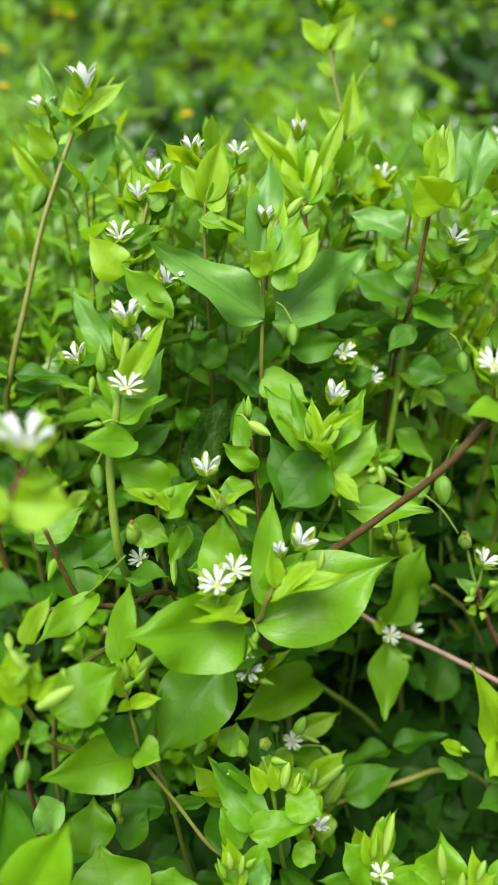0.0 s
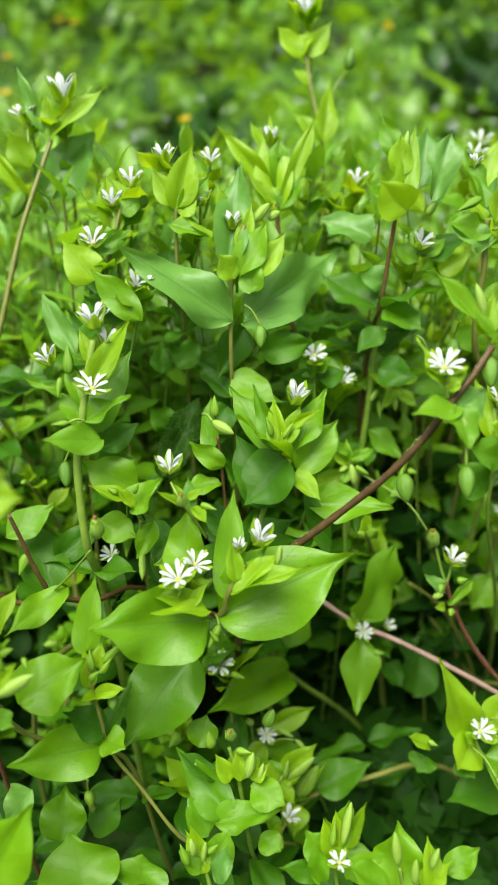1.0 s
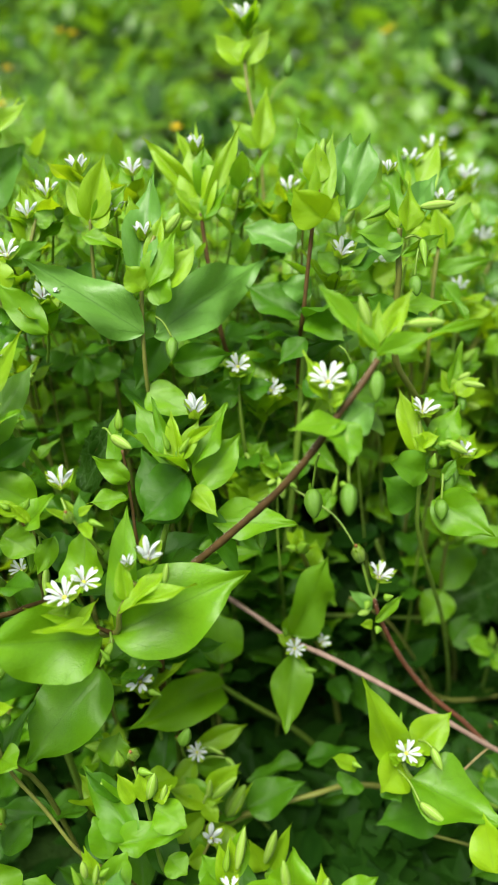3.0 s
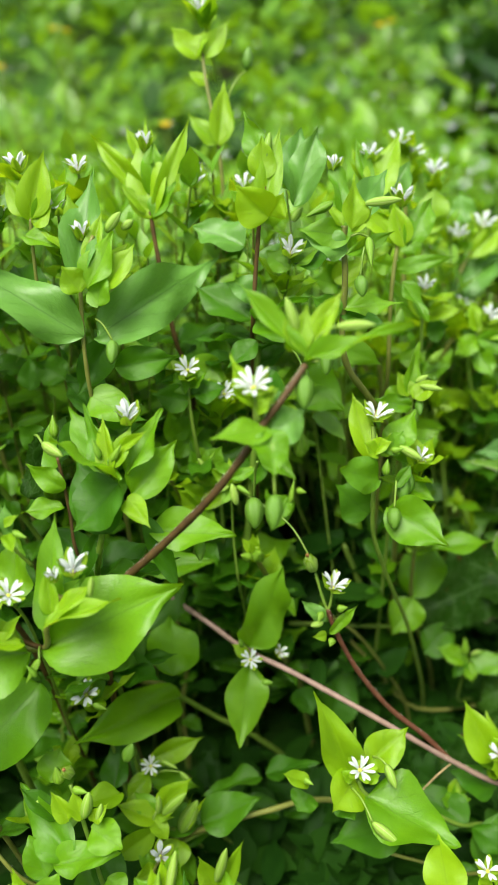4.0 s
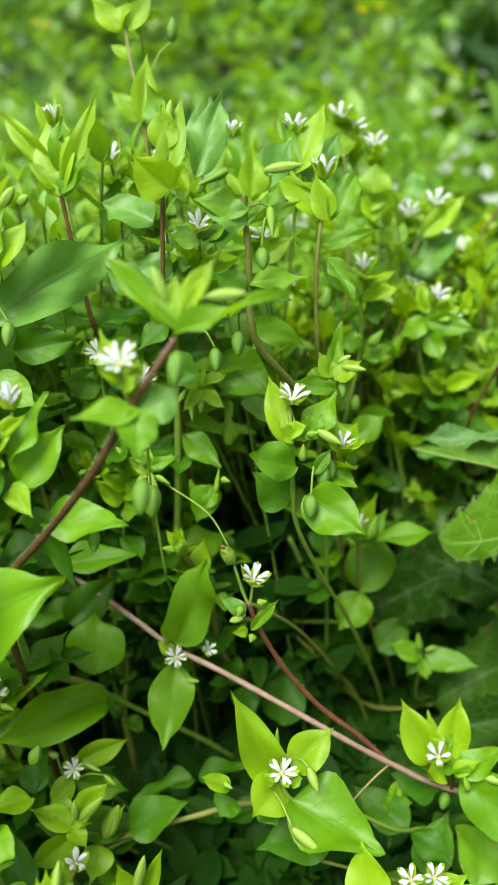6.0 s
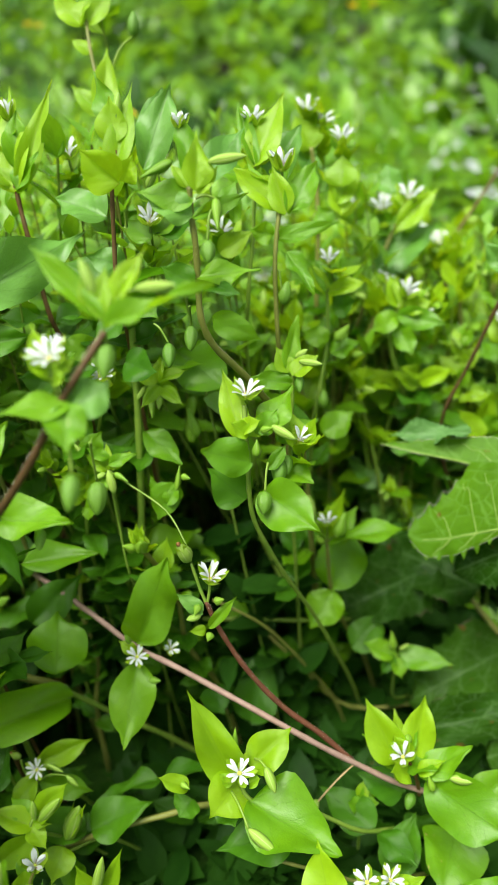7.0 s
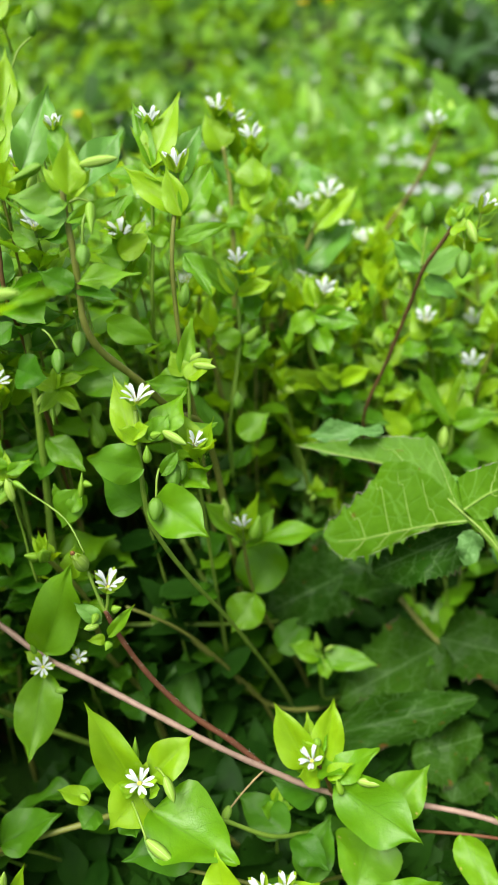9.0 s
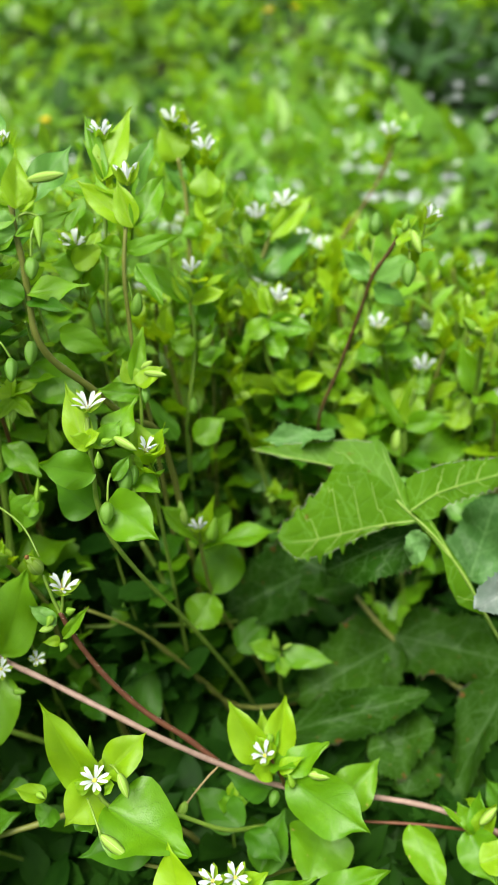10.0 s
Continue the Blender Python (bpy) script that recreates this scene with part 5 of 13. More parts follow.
p = plant((-7, 73.6, 0), "chickweed shoot with a tuft of buds and a rounded leaf pair", "chickweed", "flowering chickweed stems", "chickweed")
leaf(p, (1, 78.8, 36.6), (3.5, 71.7, 40.6), 4.3, (-0.16, 0.45, 0.88), "g")
leaf(p, (0.7, 79.9, 36.4), (-1.8, 91.9, 39.4), 6.2, (0.05, -0.23, 0.97), "g")
leaf(p, (-4.1, 75.5, 54.8), (-5.4, 89.8, 54.3), 7.1, (-0.00, 0.04, 1.00), "g")
leaf(p, (-3.9, 74.3, 55), (-1.5, 65.1, 57.6), 4.9, (-0.07, 0.26, 0.96), "g")
stem(p, [(3.9, 88.9, -2), (2.4, 82.9, 20.9), (-0.3, 76.9, 46.5), (-6.5, 73.5, 60.4), (-12.6, 76, 70.1), (-17.4, 77.1, 79.4), (-18.4, 77.5, 87.6), (-19.2, 78.6, 93), (-19.9, 80.7, 98.4)], 0.39, 0.28, OLIVE_STEM, hairs=40)
leaf(p, (-20.6, 81.8, 98.2), (-18.8, 87.7, 109.6), 5.1, (0.13, -0.55, 0.82), "f")
leaf(p, (-18.6, 77.1, 81.2), (-31.9, 69.5, 86.1), 8.9, (0.16, -0.46, 0.87), "f")
leaf(p, (-18, 77.6, 83.9), (-24.5, 77.3, 89.2), 6.0, (0.12, -0.43, 0.89), "g")
leaf(p, (-18, 76.8, 82.7), (-14, 74.2, 84.2), 5.5, (0.08, -0.39, 0.92), "f")
leaf(p, (-18.8, 78.3, 92.7), (-13.3, 76.7, 95.7), 2.5, (0.09, -0.43, 0.90), "y")
leaf(p, (-18.3, 78.1, 92.3), (-20.3, 74.9, 94.7), 2.3, (0.11, -0.42, 0.90), "y")
leaf(p, (-19.7, 78.8, 93.4), (-20.4, 81.6, 99.9), 2.7, (0.11, -0.44, 0.89), "y")
leaf(p, (-18.3, 80.4, 96.1), (-17.9, 82.8, 99.8), 2.3, (0.10, -0.45, 0.89), "y")
bud(p, (-17.3, 80.2, 97.6), (-13.7, 81.4, 101.4), 0.48, "b")
bud(p, (-19.1, 79.5, 96.5), (-19.3, 80.7, 100.3), 0.51, "b")
bud(p, (-17.7, 79.3, 96.1), (-15.7, 80, 99.1), 0.53, "b")
bud(p, (-16.1, 78.8, 91.5), (-15.9, 76.9, 90.4), 0.83, "c")
bud(p, (-19.3, 78.1, 96), (-17.4, 78.2, 98.1), 0.64, "b")

p = plant((7.3, 102.9, 0), "chickweed shoot with a half-open flower over a fan of leaves", "chickweed", "flowering chickweed stems", "chickweed")
leaf(p, (2.1, 116.1, 24), (-9.1, 115, 27.3), 5.8, (0.28, 0.03, 0.96), "g")
leaf(p, (3.2, 116.5, 23.8), (10.7, 121.2, 24), 4.5, (-0.02, -0.01, 1.00), "g")
leaf(p, (4.3, 110.2, 71.2), (16.6, 111.2, 73.9), 6.3, (-0.22, -0.02, 0.98), "g")
leaf(p, (3.2, 110.1, 71.1), (-8.4, 107.1, 72), 6.0, (0.07, 0.02, 1.00), "g")
leaf(p, (6.6, 104.4, 100.8), (14.9, 101.3, 106.6), 5.3, (-0.51, 0.19, 0.84), "g")
leaf(p, (5.7, 104.8, 100.7), (-4.1, 110.8, 107.8), 6.7, (0.45, -0.27, 0.85), "g")
stem(p, [(2.2, 119.8, -2), (3, 113.8, 41), (4.3, 107.8, 91.1), (7.3, 102.4, 106.7), (9.5, 102.8, 114.9), (11.2, 104.7, 121.7), (12.8, 106.6, 126.6)], 0.62, 0.47, GREEN_STEM, hairs=60)
leaf(p, (11.3, 105.4, 121), (2.6, 114.5, 129.7), 5.0, (-0.04, -0.64, 0.77), "f")
leaf(p, (10.7, 104.4, 123), (6.9, 110.3, 132.5), 3.6, (-0.05, -0.64, 0.77), "f")
leaf(p, (13, 102.9, 122.6), (4.2, 99.2, 132.6), 6.6, (0.45, 0.1, 0.88), "f", 3)
leaf(p, (12.6, 103, 122), (5.6, 99.6, 114.6), 10.5, (-0.25, -0.75, 0.6), "g", 2)
leaf(p, (13.9, 104.1, 122.6), (19.5, 110.7, 131.3), 5.4, (-0.10, -0.63, 0.77), "f")
leaf(p, (14.2, 104.1, 118.9), (21.6, 108.9, 126.5), 6.8, (-0.10, -0.61, 0.78), "f")
leaf(p, (10.3, 101.6, 112.9), (3.7, 111.6, 121.3), 9.0, (-0.05, -0.71, 0.70), "g")
leaf(p, (15.7, 105, 110.9), (31.2, 101.5, 112.7), 7.0, (-0.12, -0.52, 0.84), "f")
leaf(p, (13.9, 102.2, 119.6), (18.3, 97.4, 117.5), 3.9, (-0.09, -0.58, 0.81), "y")
leaf(p, (11.5, 103.5, 123.6), (10.3, 108.3, 131.3), 3.7, (-0.07, -0.63, 0.77), "y")
leaf(p, (12.3, 103.2, 124.9), (14.8, 107.7, 130.2), 3.1, (-0.08, -0.63, 0.77), "y")
leaf(p, (12.4, 105.5, 126.7), (18, 104.6, 130.9), 2.0, (-0.09, -0.63, 0.77), "y")
leaf(p, (12.1, 105.9, 125.4), (9.6, 107, 129.1), 1.9, (-0.06, -0.63, 0.77), "y")
leaf(p, (7.7, 104.2, 111.5), (3.8, 99, 103.1), 2.9, (-0.03, -0.55, 0.83), "g")
flower(p, (13.9, 108.6, 129.8), (0.19, -0.10, 0.98), 4.7, 31, 11)
bud(p, (-0.1, 106.9, 127.1), (3.6, 104.9, 125.8), 0.91, "p", (-2, 109.3, 127.2))
bud(p, (10, 103.9, 126.1), (9, 104.7, 129.3), 0.54, "b")
bud(p, (11.9, 103.7, 125.7), (13.6, 104.3, 128.5), 0.55, "b")

p = plant((-0.1, 93.2, 0), "chickweed shoot with a side-on flower and a withered bloom", "chickweed", "flowering chickweed stems", "chickweed")
leaf(p, (4, 118.1, 23.3), (14.9, 115.2, 26.8), 5.9, (-0.28, 0.08, 0.96), "g")
leaf(p, (2.9, 118.3, 23.4), (-5.8, 117.9, 26.9), 4.8, (0.37, 0.02, 0.93), "g")
leaf(p, (2.5, 112.5, 69.3), (-8, 116.8, 69.4), 5.7, (0.01, -0.01, 1.00), "g")
leaf(p, (3.5, 112, 69.5), (14, 104.2, 74.8), 7.0, (-0.31, 0.22, 0.93), "g")
leaf(p, (1.9, 107.7, 98.1), (-7.5, 98.8, 98.1), 6.4, (-0.00, -0.00, 1.00), "g")
leaf(p, (2.9, 108.3, 98.3), (15.7, 112.6, 101.9), 7.0, (-0.24, -0.08, 0.97), "g")
stem(p, [(3.6, 121.9, -2), (3.3, 115.9, 39.9), (2.9, 109.9, 88.8), (1.9, 106.9, 104.4), (1.4, 108.5, 110.8), (0.9, 110, 117), (0.4, 110.7, 121.9)], 0.36, 0.28, RED_STEM)
stem(p, [(-1, 94.9, 111.6), (-2.8, 93.4, 116.8), (-4.9, 93.5, 120.7), (-6.4, 95.7, 122.3)], 0.29, 0.22, GREEN_STEM)
flower(p, (-6.7, 97.4, 123.2), (0.00, -0.06, 1.00), 4.5, 37, 42)
withered(p, (-4.3, 92.1, 120.4), (0.02, -0.45, 0.90), 3.1)
leaf(p, (-3.2, 93.9, 117.6), (-3.6, 96.2, 123.2), 2.3, (0.02, -0.58, 0.81), "b")
leaf(p, (-4.9, 93.8, 119.3), (-8.3, 92.5, 123), 1.6, (0.04, -0.58, 0.81), "y")
leaf(p, (-2.7, 92.8, 119.6), (-0.1, 88.2, 119.8), 2.2, (0.01, -0.57, 0.82), "y")
leaf(p, (-3.6, 94.3, 120.1), (-1, 94.4, 122.1), 1.6, (0.01, -0.58, 0.81), "y")
leaf(p, (-4.5, 94.8, 119.1), (-6.3, 95.7, 122.3), 1.9, (0.03, -0.58, 0.81), "y")
bud(p, (-1.4, 92.2, 120.5), (1.2, 90.9, 120.4), 0.61, "b")
bud(p, (-0.1, 112.5, 124.8), (-0.1, 113.7, 128.6), 0.67, "b")
leaf(p, (1.4, 108.7, 116.7), (-4.4, 108.5, 122.1), 3.9, (0.01, -0.61, 0.79), "f")
leaf(p, (0.9, 107.9, 113.6), (-6, 105.8, 114), 4.0, (0.01, -0.59, 0.81), "f")
leaf(p, (-1.1, 110.3, 119.2), (-1.1, 115.5, 127.6), 4.0, (0.01, -0.64, 0.77), "f")

p = plant((-10.9, 99, 0), "chickweed cluster with a spent flower and hanging buds", "chickweed", "flowering chickweed stems", "chickweed")
leaf(p, (-9.4, 115.4, 22), (-2.5, 106.5, 27.4), 6.2, (-0.26, 0.34, 0.90), "g")
leaf(p, (-10.1, 116.2, 22), (-18.6, 123.7, 25.7), 6.0, (0.23, -0.21, 0.95), "g")
leaf(p, (-9.5, 109.9, 65.3), (0.4, 111.1, 66.5), 5.1, (-0.11, -0.01, 0.99), "g")
leaf(p, (-10.6, 109.8, 65.3), (-22.4, 108.9, 65.8), 5.9, (0.04, 0.00, 1.00), "g")
leaf(p, (-10.8, 104.4, 93.5), (-10, 113.9, 98.8), 5.5, (-0.04, -0.48, 0.88), "g")
leaf(p, (-10.8, 103.3, 93.5), (-10.4, 94.4, 97.1), 4.8, (-0.02, 0.38, 0.92), "g")
stem(p, [(-9.5, 119.4, -2), (-9.8, 113.4, 37.6), (-10.2, 107.4, 83.7), (-11.2, 101.5, 99.6), (-11.9, 101.6, 107.3), (-13, 97.3, 115.5), (-13.7, 97.2, 119)], 0.39, 0.28, GREEN_STEM)
leaf(p, (-13.1, 101.6, 116.7), (-21.7, 101.6, 122.4), 7.5, (0.12, -0.70, 0.70), "f")
leaf(p, (-13.6, 96.5, 116.1), (-7.9, 96.8, 122.3), 5.2, (0.06, -0.58, 0.81), "f")
leaf(p, (-12.7, 101.6, 105.4), (-6.8, 102.4, 106.7), 7.7, (0.06, -0.66, 0.75), "g")
leaf(p, (-14, 95.9, 118.9), (-19.5, 94.6, 122.5), 2.8, (0.10, -0.58, 0.81), "y")
leaf(p, (-12.8, 96, 117.1), (-15.7, 96, 121), 2.2, (0.09, -0.58, 0.81), "y")
leaf(p, (-10.5, 99.5, 111.5), (-13.4, 96, 105.8), 3.8, (0.07, -0.54, 0.84), "f")
leaf(p, (-20.4, 101.1, 110.2), (-13.6, 99.5, 107.8), 5.8, (0.09, -0.55, 0.83), "f")
withered(p, (-17.5, 88.6, 116.6), (0.02, -0.12, 0.99), 4.1)
bud(p, (-15.9, 102.9, 107.5), (-15.9, 99.2, 103.5), 0.61, "b", (-13.8, 97.5, 117.7))
bud(p, (-13.1, 99.8, 104.4), (-12.9, 96.3, 100.7), 0.59, "p", (-12.4, 97.9, 112.7))
flower(p, (-19.6, 104, 99.8), (-0.25, -0.36, 0.90), 4.1, 52, 46)
bud(p, (-15.2, 95.5, 120.2), (-16.7, 95.2, 121.6), 0.80, "b")
bud(p, (-12.6, 95.5, 120.2), (-11.6, 95.7, 122.3), 0.70, "b")
leaf(p, (-4.9, 97.5, 104.5), (-10.5, 95.5, 105), 3.8, (0.04, -0.53, 0.85), "f")

p = plant((-10.9, 123.2, 0), "dark toothed weed leaf in the shade", "weed", "", "toothed_weed")
toothed(p, (-12, 123.2, 104.2), (-4.4, 131.9, 118.1), 7.5, (0.04, -0.66, 0.75), THISTLE_LEAVES)
leaf(p, (-10.6, 132.9, 110.2), (-15, 132.8, 115.7), 5.7, (0.06, -0.64, 0.77), "g")
leaf(p, (-4.6, 135.8, 124.3), (-10.9, 137.6, 127.2), 6.5, (0.04, -0.68, 0.73), "g")
leaf(p, (-12.7, 136.4, 121.5), (-12.7, 140.1, 127.3), 4.7, (0.06, -0.68, 0.73), "g")

p = plant((3.9, 76.4, 0), "low chickweed tuft with a withered flower and pale buds", "chickweed", "flowering chickweed stems", "chickweed")
leaf(p, (7.4, 84.5, 26.7), (1.5, 79, 29.7), 4.3, (0.26, 0.24, 0.94), "g")
leaf(p, (8.2, 85.3, 26.5), (18, 95.4, 25.8), 7.0, (0.03, 0.04, 1.00), "g")
leaf(p, (7, 79, 43.5), (12.8, 66.4, 42.6), 6.9, (0.03, -0.06, 1.00), "g")
leaf(p, (6.5, 80, 43.8), (1.3, 91.1, 48.3), 6.5, (0.15, -0.31, 0.94), "g")
stem(p, [(8.5, 94.5, -2), (8.1, 88.5, 15.3), (7.6, 82.5, 34), (6.2, 77.5, 49.9), (5, 78.5, 60.9), (3.9, 80, 68.9), (2.4, 82, 74)], 0.49, 0.37, GREEN_STEM)
withered(p, (2.8, 82.3, 76.4), (-0.01, -0.43, 0.90), 3.9)
leaf(p, (6.9, 91.5, 57.4), (-0.4, 85.2, 61.7), 5.2, (0.31, 0.27, 0.91), "y")
stem(p, [(-5.6, 86.9, 45.9), (-4.1, 85.3, 52.8), (-3.8, 83.8, 59.4)], 0.3, 0.25, GREEN_STEM, name="stalk")
leaf(p, (-4.8, 85.6, 51.6), (-0.2, 83.8, 56.7), 3.5, (-0.66, 0.26, 0.71), "f")
leaf(p, (-4.9, 85.6, 51.4), (-0.6, 91.2, 57.3), 4.6, (-0.39, -0.51, 0.76), "f")
leaf(p, (-4.3, 84.6, 55.6), (-11.3, 89, 61.9), 5.2, (0.51, -0.32, 0.80), "y")
leaf(p, (-4.3, 84.5, 56.1), (-10.6, 81.3, 64.8), 5.6, (0.69, 0.35, 0.63), "y")
leaf(p, (-4.6, 85.1, 53.8), (-3.6, 80.9, 62.7), 4.9, (-0.21, 0.87, 0.44), "y")
leaf(p, (2.9, 75.2, 63.1), (-7.2, 83.9, 71.3), 7.0, (0.01, -0.37, 0.93), "f")
leaf(p, (6.3, 77.6, 68.9), (12.5, 74.1, 68.9), 6.0, (-0.04, -0.36, 0.93), "f")
leaf(p, (-0.1, 79.4, 68), (-7.1, 82.1, 72.3), 4.0, (0.02, -0.38, 0.93), "g")
leaf(p, (-0.1, 74.1, 63.2), (11.5, 74.5, 67.6), 5.8, (-0.03, -0.34, 0.94), "f")
leaf(p, (2.8, 77.6, 70.8), (-0.1, 79.6, 75.8), 3.3, (-0.01, -0.38, 0.93), "y")
leaf(p, (4.8, 77.6, 70.8), (3.8, 79.8, 76.2), 2.9, (-0.02, -0.38, 0.93), "y")
leaf(p, (6.7, 77.6, 70.8), (9.6, 78.6, 74.2), 2.5, (-0.04, -0.37, 0.93), "y")
leaf(p, (-1.1, 73, 61.6), (-5, 77.3, 66.4), 5.9, (0.01, -0.34, 0.94), "f")
leaf(p, (-3.7, 86.4, 67.8), (-2.2, 91, 71.4), 6.3, (0.01, -0.40, 0.91), "f")
leaf(p, (8, 75.3, 57.6), (11.8, 72.6, 57.1), 5.0, (-0.04, -0.33, 0.94), "f")
bud(p, (5.7, 77.3, 72.1), (6.8, 79, 76.7), 0.90, "p")
bud(p, (3.8, 79.8, 76.2), (6.6, 78.9, 76.6), 0.80, "b")
bud(p, (7.7, 77.6, 70.8), (8.6, 78.6, 74.2), 0.75, "p")
bud(p, (-3.1, 81.9, 70.1), (-4.6, 80.5, 69.7), 1.65, "p")
bud(p, (-1.1, 85.1, 69.6), (-1.6, 86.1, 73), 0.96, "b")
bud(p, (9.1, 91.8, 67), (10.6, 92.8, 70.6), 0.62, "c")

# in the next five shoots the light young tone offsets shade on the leaves
p = plant((15, 112, 0), "low chickweed shoot with one small flower and two buds beside it", "chickweed", "flowering chickweed stems", "chickweed")
stem(p, [(16, 122, -2), (14, 116, 16), (11.5, 110, 32), (7.6, 104.5, 40.4), (8.8, 105, 45.1)], 0.45, 0.32, GREEN_STEM)
flower(p, (9.4, 104.6, 47.2), (0.1, -0.45, 0.88), 4.6, 56, 20)
withered(p, (6.1, 105.5, 49.8), (-0.3, -0.3, 0.9), 2.8)
stem(p, [(7.8, 104.8, 41.5), (6.4, 105, 45.3), (6, 105.5, 49.1)], 0.25, 0.22, GREEN_STEM, name="stalk")
bud(p, (12.1, 104.4, 49.4), (15.4, 103.6, 48.1), 0.6, "p", (8.3, 104.8, 42.9))
bud(p, (15.9, 103.6, 47), (18.2, 102.6, 44.9), 0.8, "p", (8.2, 104.8, 42.3))
leaf(p, (9.2, 106.5, 47), (20.8, 110, 51), 5.2, (0.15, -0.5, 0.85), "y")
leaf(p, (9.1, 104, 45), (4.3, 100, 41.2), 5.0, (0.15, -0.5, 0.85), "y")
leaf(p, (8.7, 105, 42.8), (18.5, 107, 36.7), 5.4, (0.15, -0.5, 0.85), "f")

p = plant((17, 104, 0), "yellow-green chickweed tip with a pair of fat buds", "chickweed", "flowering chickweed stems", "chickweed")
stem(p, [(20, 112, -2), (18.5, 106, 14), (16.5, 99, 32), (12.2, 93, 45.6), (12.8, 94, 48.4)], 0.42, 0.32, GREEN_STEM)
leaf(p, (12.2, 94.5, 46.8), (20.2, 97, 55.1), 5.2, (0.15, -0.5, 0.85), "y")
bud(p, (13.2, 93, 48.9), (13.7, 93.5, 53.9), 0.6, "p")
bud(p, (14, 93, 48.6), (19.2, 93.6, 55), 0.55, "p")
leaf(p, (11.9, 92.6, 47.3), (15.6, 90, 44.3), 4.0, (0.15, -0.5, 0.85), "y")
leaf(p, (12.7, 93, 47.8), (16.4, 92.4, 48.5), 1.8, (0.15, -0.5, 0.85), "y")
leaf(p, (12.2, 93, 46.7), (4.3, 93, 51.4), 5.0, (0.15, -0.5, 0.85), "y")
leaf(p, (12.1, 92, 44.6), (2.8, 88.5, 38.4), 5.4, (0.15, -0.5, 0.85), "y")
leaf(p, (13, 93.4, 46.4), (8, 96, 51.2), 4.4, (0.15, -0.5, 0.85), "f")

p = plant((24, 106, 0), "chickweed stalk with a closing flower and a broad leaf", "chickweed", "flowering chickweed stems", "chickweed")
stem(p, [(26, 114, -2), (24.5, 108, 14), (21, 101, 30), (14.9, 95.2, 33.8), (16.5, 96, 38.1)], 0.4, 0.3, GREEN_STEM)
bud(p, (16.4, 96, 37.7), (20.4, 97, 47.3), 0.72, "p")
leaf(p, (17, 95.6, 38.8), (22.1, 96.6, 48.8), 1.5, (0.1, -0.85, 0.5), "y")
leaf(p, (16.2, 96.4, 37.4), (19.3, 97.6, 48.2), 1.4, (0.1, -0.85, 0.5), "y")
leaf(p, (15.5, 95, 36.6), (15.1, 88, 35.3), 6.4, (0.15, -0.5, 0.85), "y")
leaf(p, (15.1, 95.4, 35.1), (18.2, 92, 23.7), 5.0, (0.15, -0.5, 0.85), "f")

p = plant((17, 96, 0), "short chickweed shoot with a half-open flower at the front", "chickweed", "flowering chickweed stems", "chickweed")
stem(p, [(19, 104, -2), (17.5, 98, 14), (15.5, 91, 28), (11.9, 86.5, 36.9), (13.5, 87.4, 42.2)], 0.38, 0.3, OLIVE_STEM)
flower(p, (13.7, 87.5, 43), (0.25, -0.25, 0.93), 4.9, 30, 12)
leaf(p, (12.5, 87, 39), (8.6, 84, 40.5), 5.0, (0.15, -0.5, 0.85), "y")
leaf(p, (12.1, 87.4, 37.8), (9, 90, 42), 3.4, (0.15, -0.5, 0.85), "f")

p = plant((29, 92, 0), "upright pointed chickweed leaf pair at the front edge", "chickweed", "flowering chickweed stems", "chickweed")
stem(p, [(31, 100, -2), (29.5, 94, 14), (28, 88, 26), (24.8, 86, 33.9)], 0.38, 0.3, GREEN_STEM)
leaf(p, (25.8, 86.4, 35.2), (30.3, 89.5, 46), 3.6, (0.0, -0.6, 0.8), "y")
bud(p, (24.8, 86, 37.9), (27.1, 88, 46.2), 0.5, "p")
leaf(p, (24.3, 86, 34.9), (21.1, 88.4, 42.8), 4.4, (0.15, -0.5, 0.85), "y")
leaf(p, (24.8, 86, 33.9), (32.1, 85, 34.5), 5, (0.15, -0.5, 0.85), "f")

p = plant((20.2, 65.6, 0), "young chickweed tips with pale buds at the front edge", "chickweed", "flowering chickweed stems", "chickweed")
leaf(p, (24, 70.5, 31.6), (24.3, 62.6, 35.9), 4.6, (-0.02, 0.47, 0.88), "g")
leaf(p, (23.9, 71.7, 31.3), (24, 80.7, 31), 4.6, (0.00, 0.03, 1.00), "g")
leaf(p, (22.7, 65.7, 49.6), (25.7, 56.7, 49.9), 4.8, (-0.01, 0.03, 1.00), "g")
leaf(p, (22.4, 66.9, 49.8), (20.9, 78.9, 55.2), 6.6, (0.05, -0.40, 0.91), "g")
stem(p, [(24.9, 80.7, -2), (24.4, 74.7, 18.1), (23.6, 68.7, 40.2), (21.8, 64.7, 55.8), (20.5, 66.2, 63.8), (20, 67.5, 69.7)], 0.44, 0.34, GREEN_STEM)
leaf(p, (20, 66, 67.4), (18.5, 68.9, 73.7), 3.6, (-0.09, -0.33, 0.94), "y")
leaf(p, (20.9, 66.5, 68.1), (22.7, 70.5, 76.4), 3.6, (-0.11, -0.33, 0.94), "f")
leaf(p, (19.5, 65.1, 65.8), (15.6, 69, 70.3), 5.5, (-0.08, -0.32, 0.94), "f")
leaf(p, (20.9, 66.5, 69.9), (20.4, 69, 75.9), 2.7, (-0.10, -0.33, 0.94), "y")
leaf(p, (22.5, 63.6, 65.3), (28.4, 64.9, 71.2), 4.5, (-0.12, -0.31, 0.94), "f")
leaf(p, (17.7, 62.1, 66.6), (17.2, 64.5, 74.3), 3.5, (-0.09, -0.31, 0.95), "f")
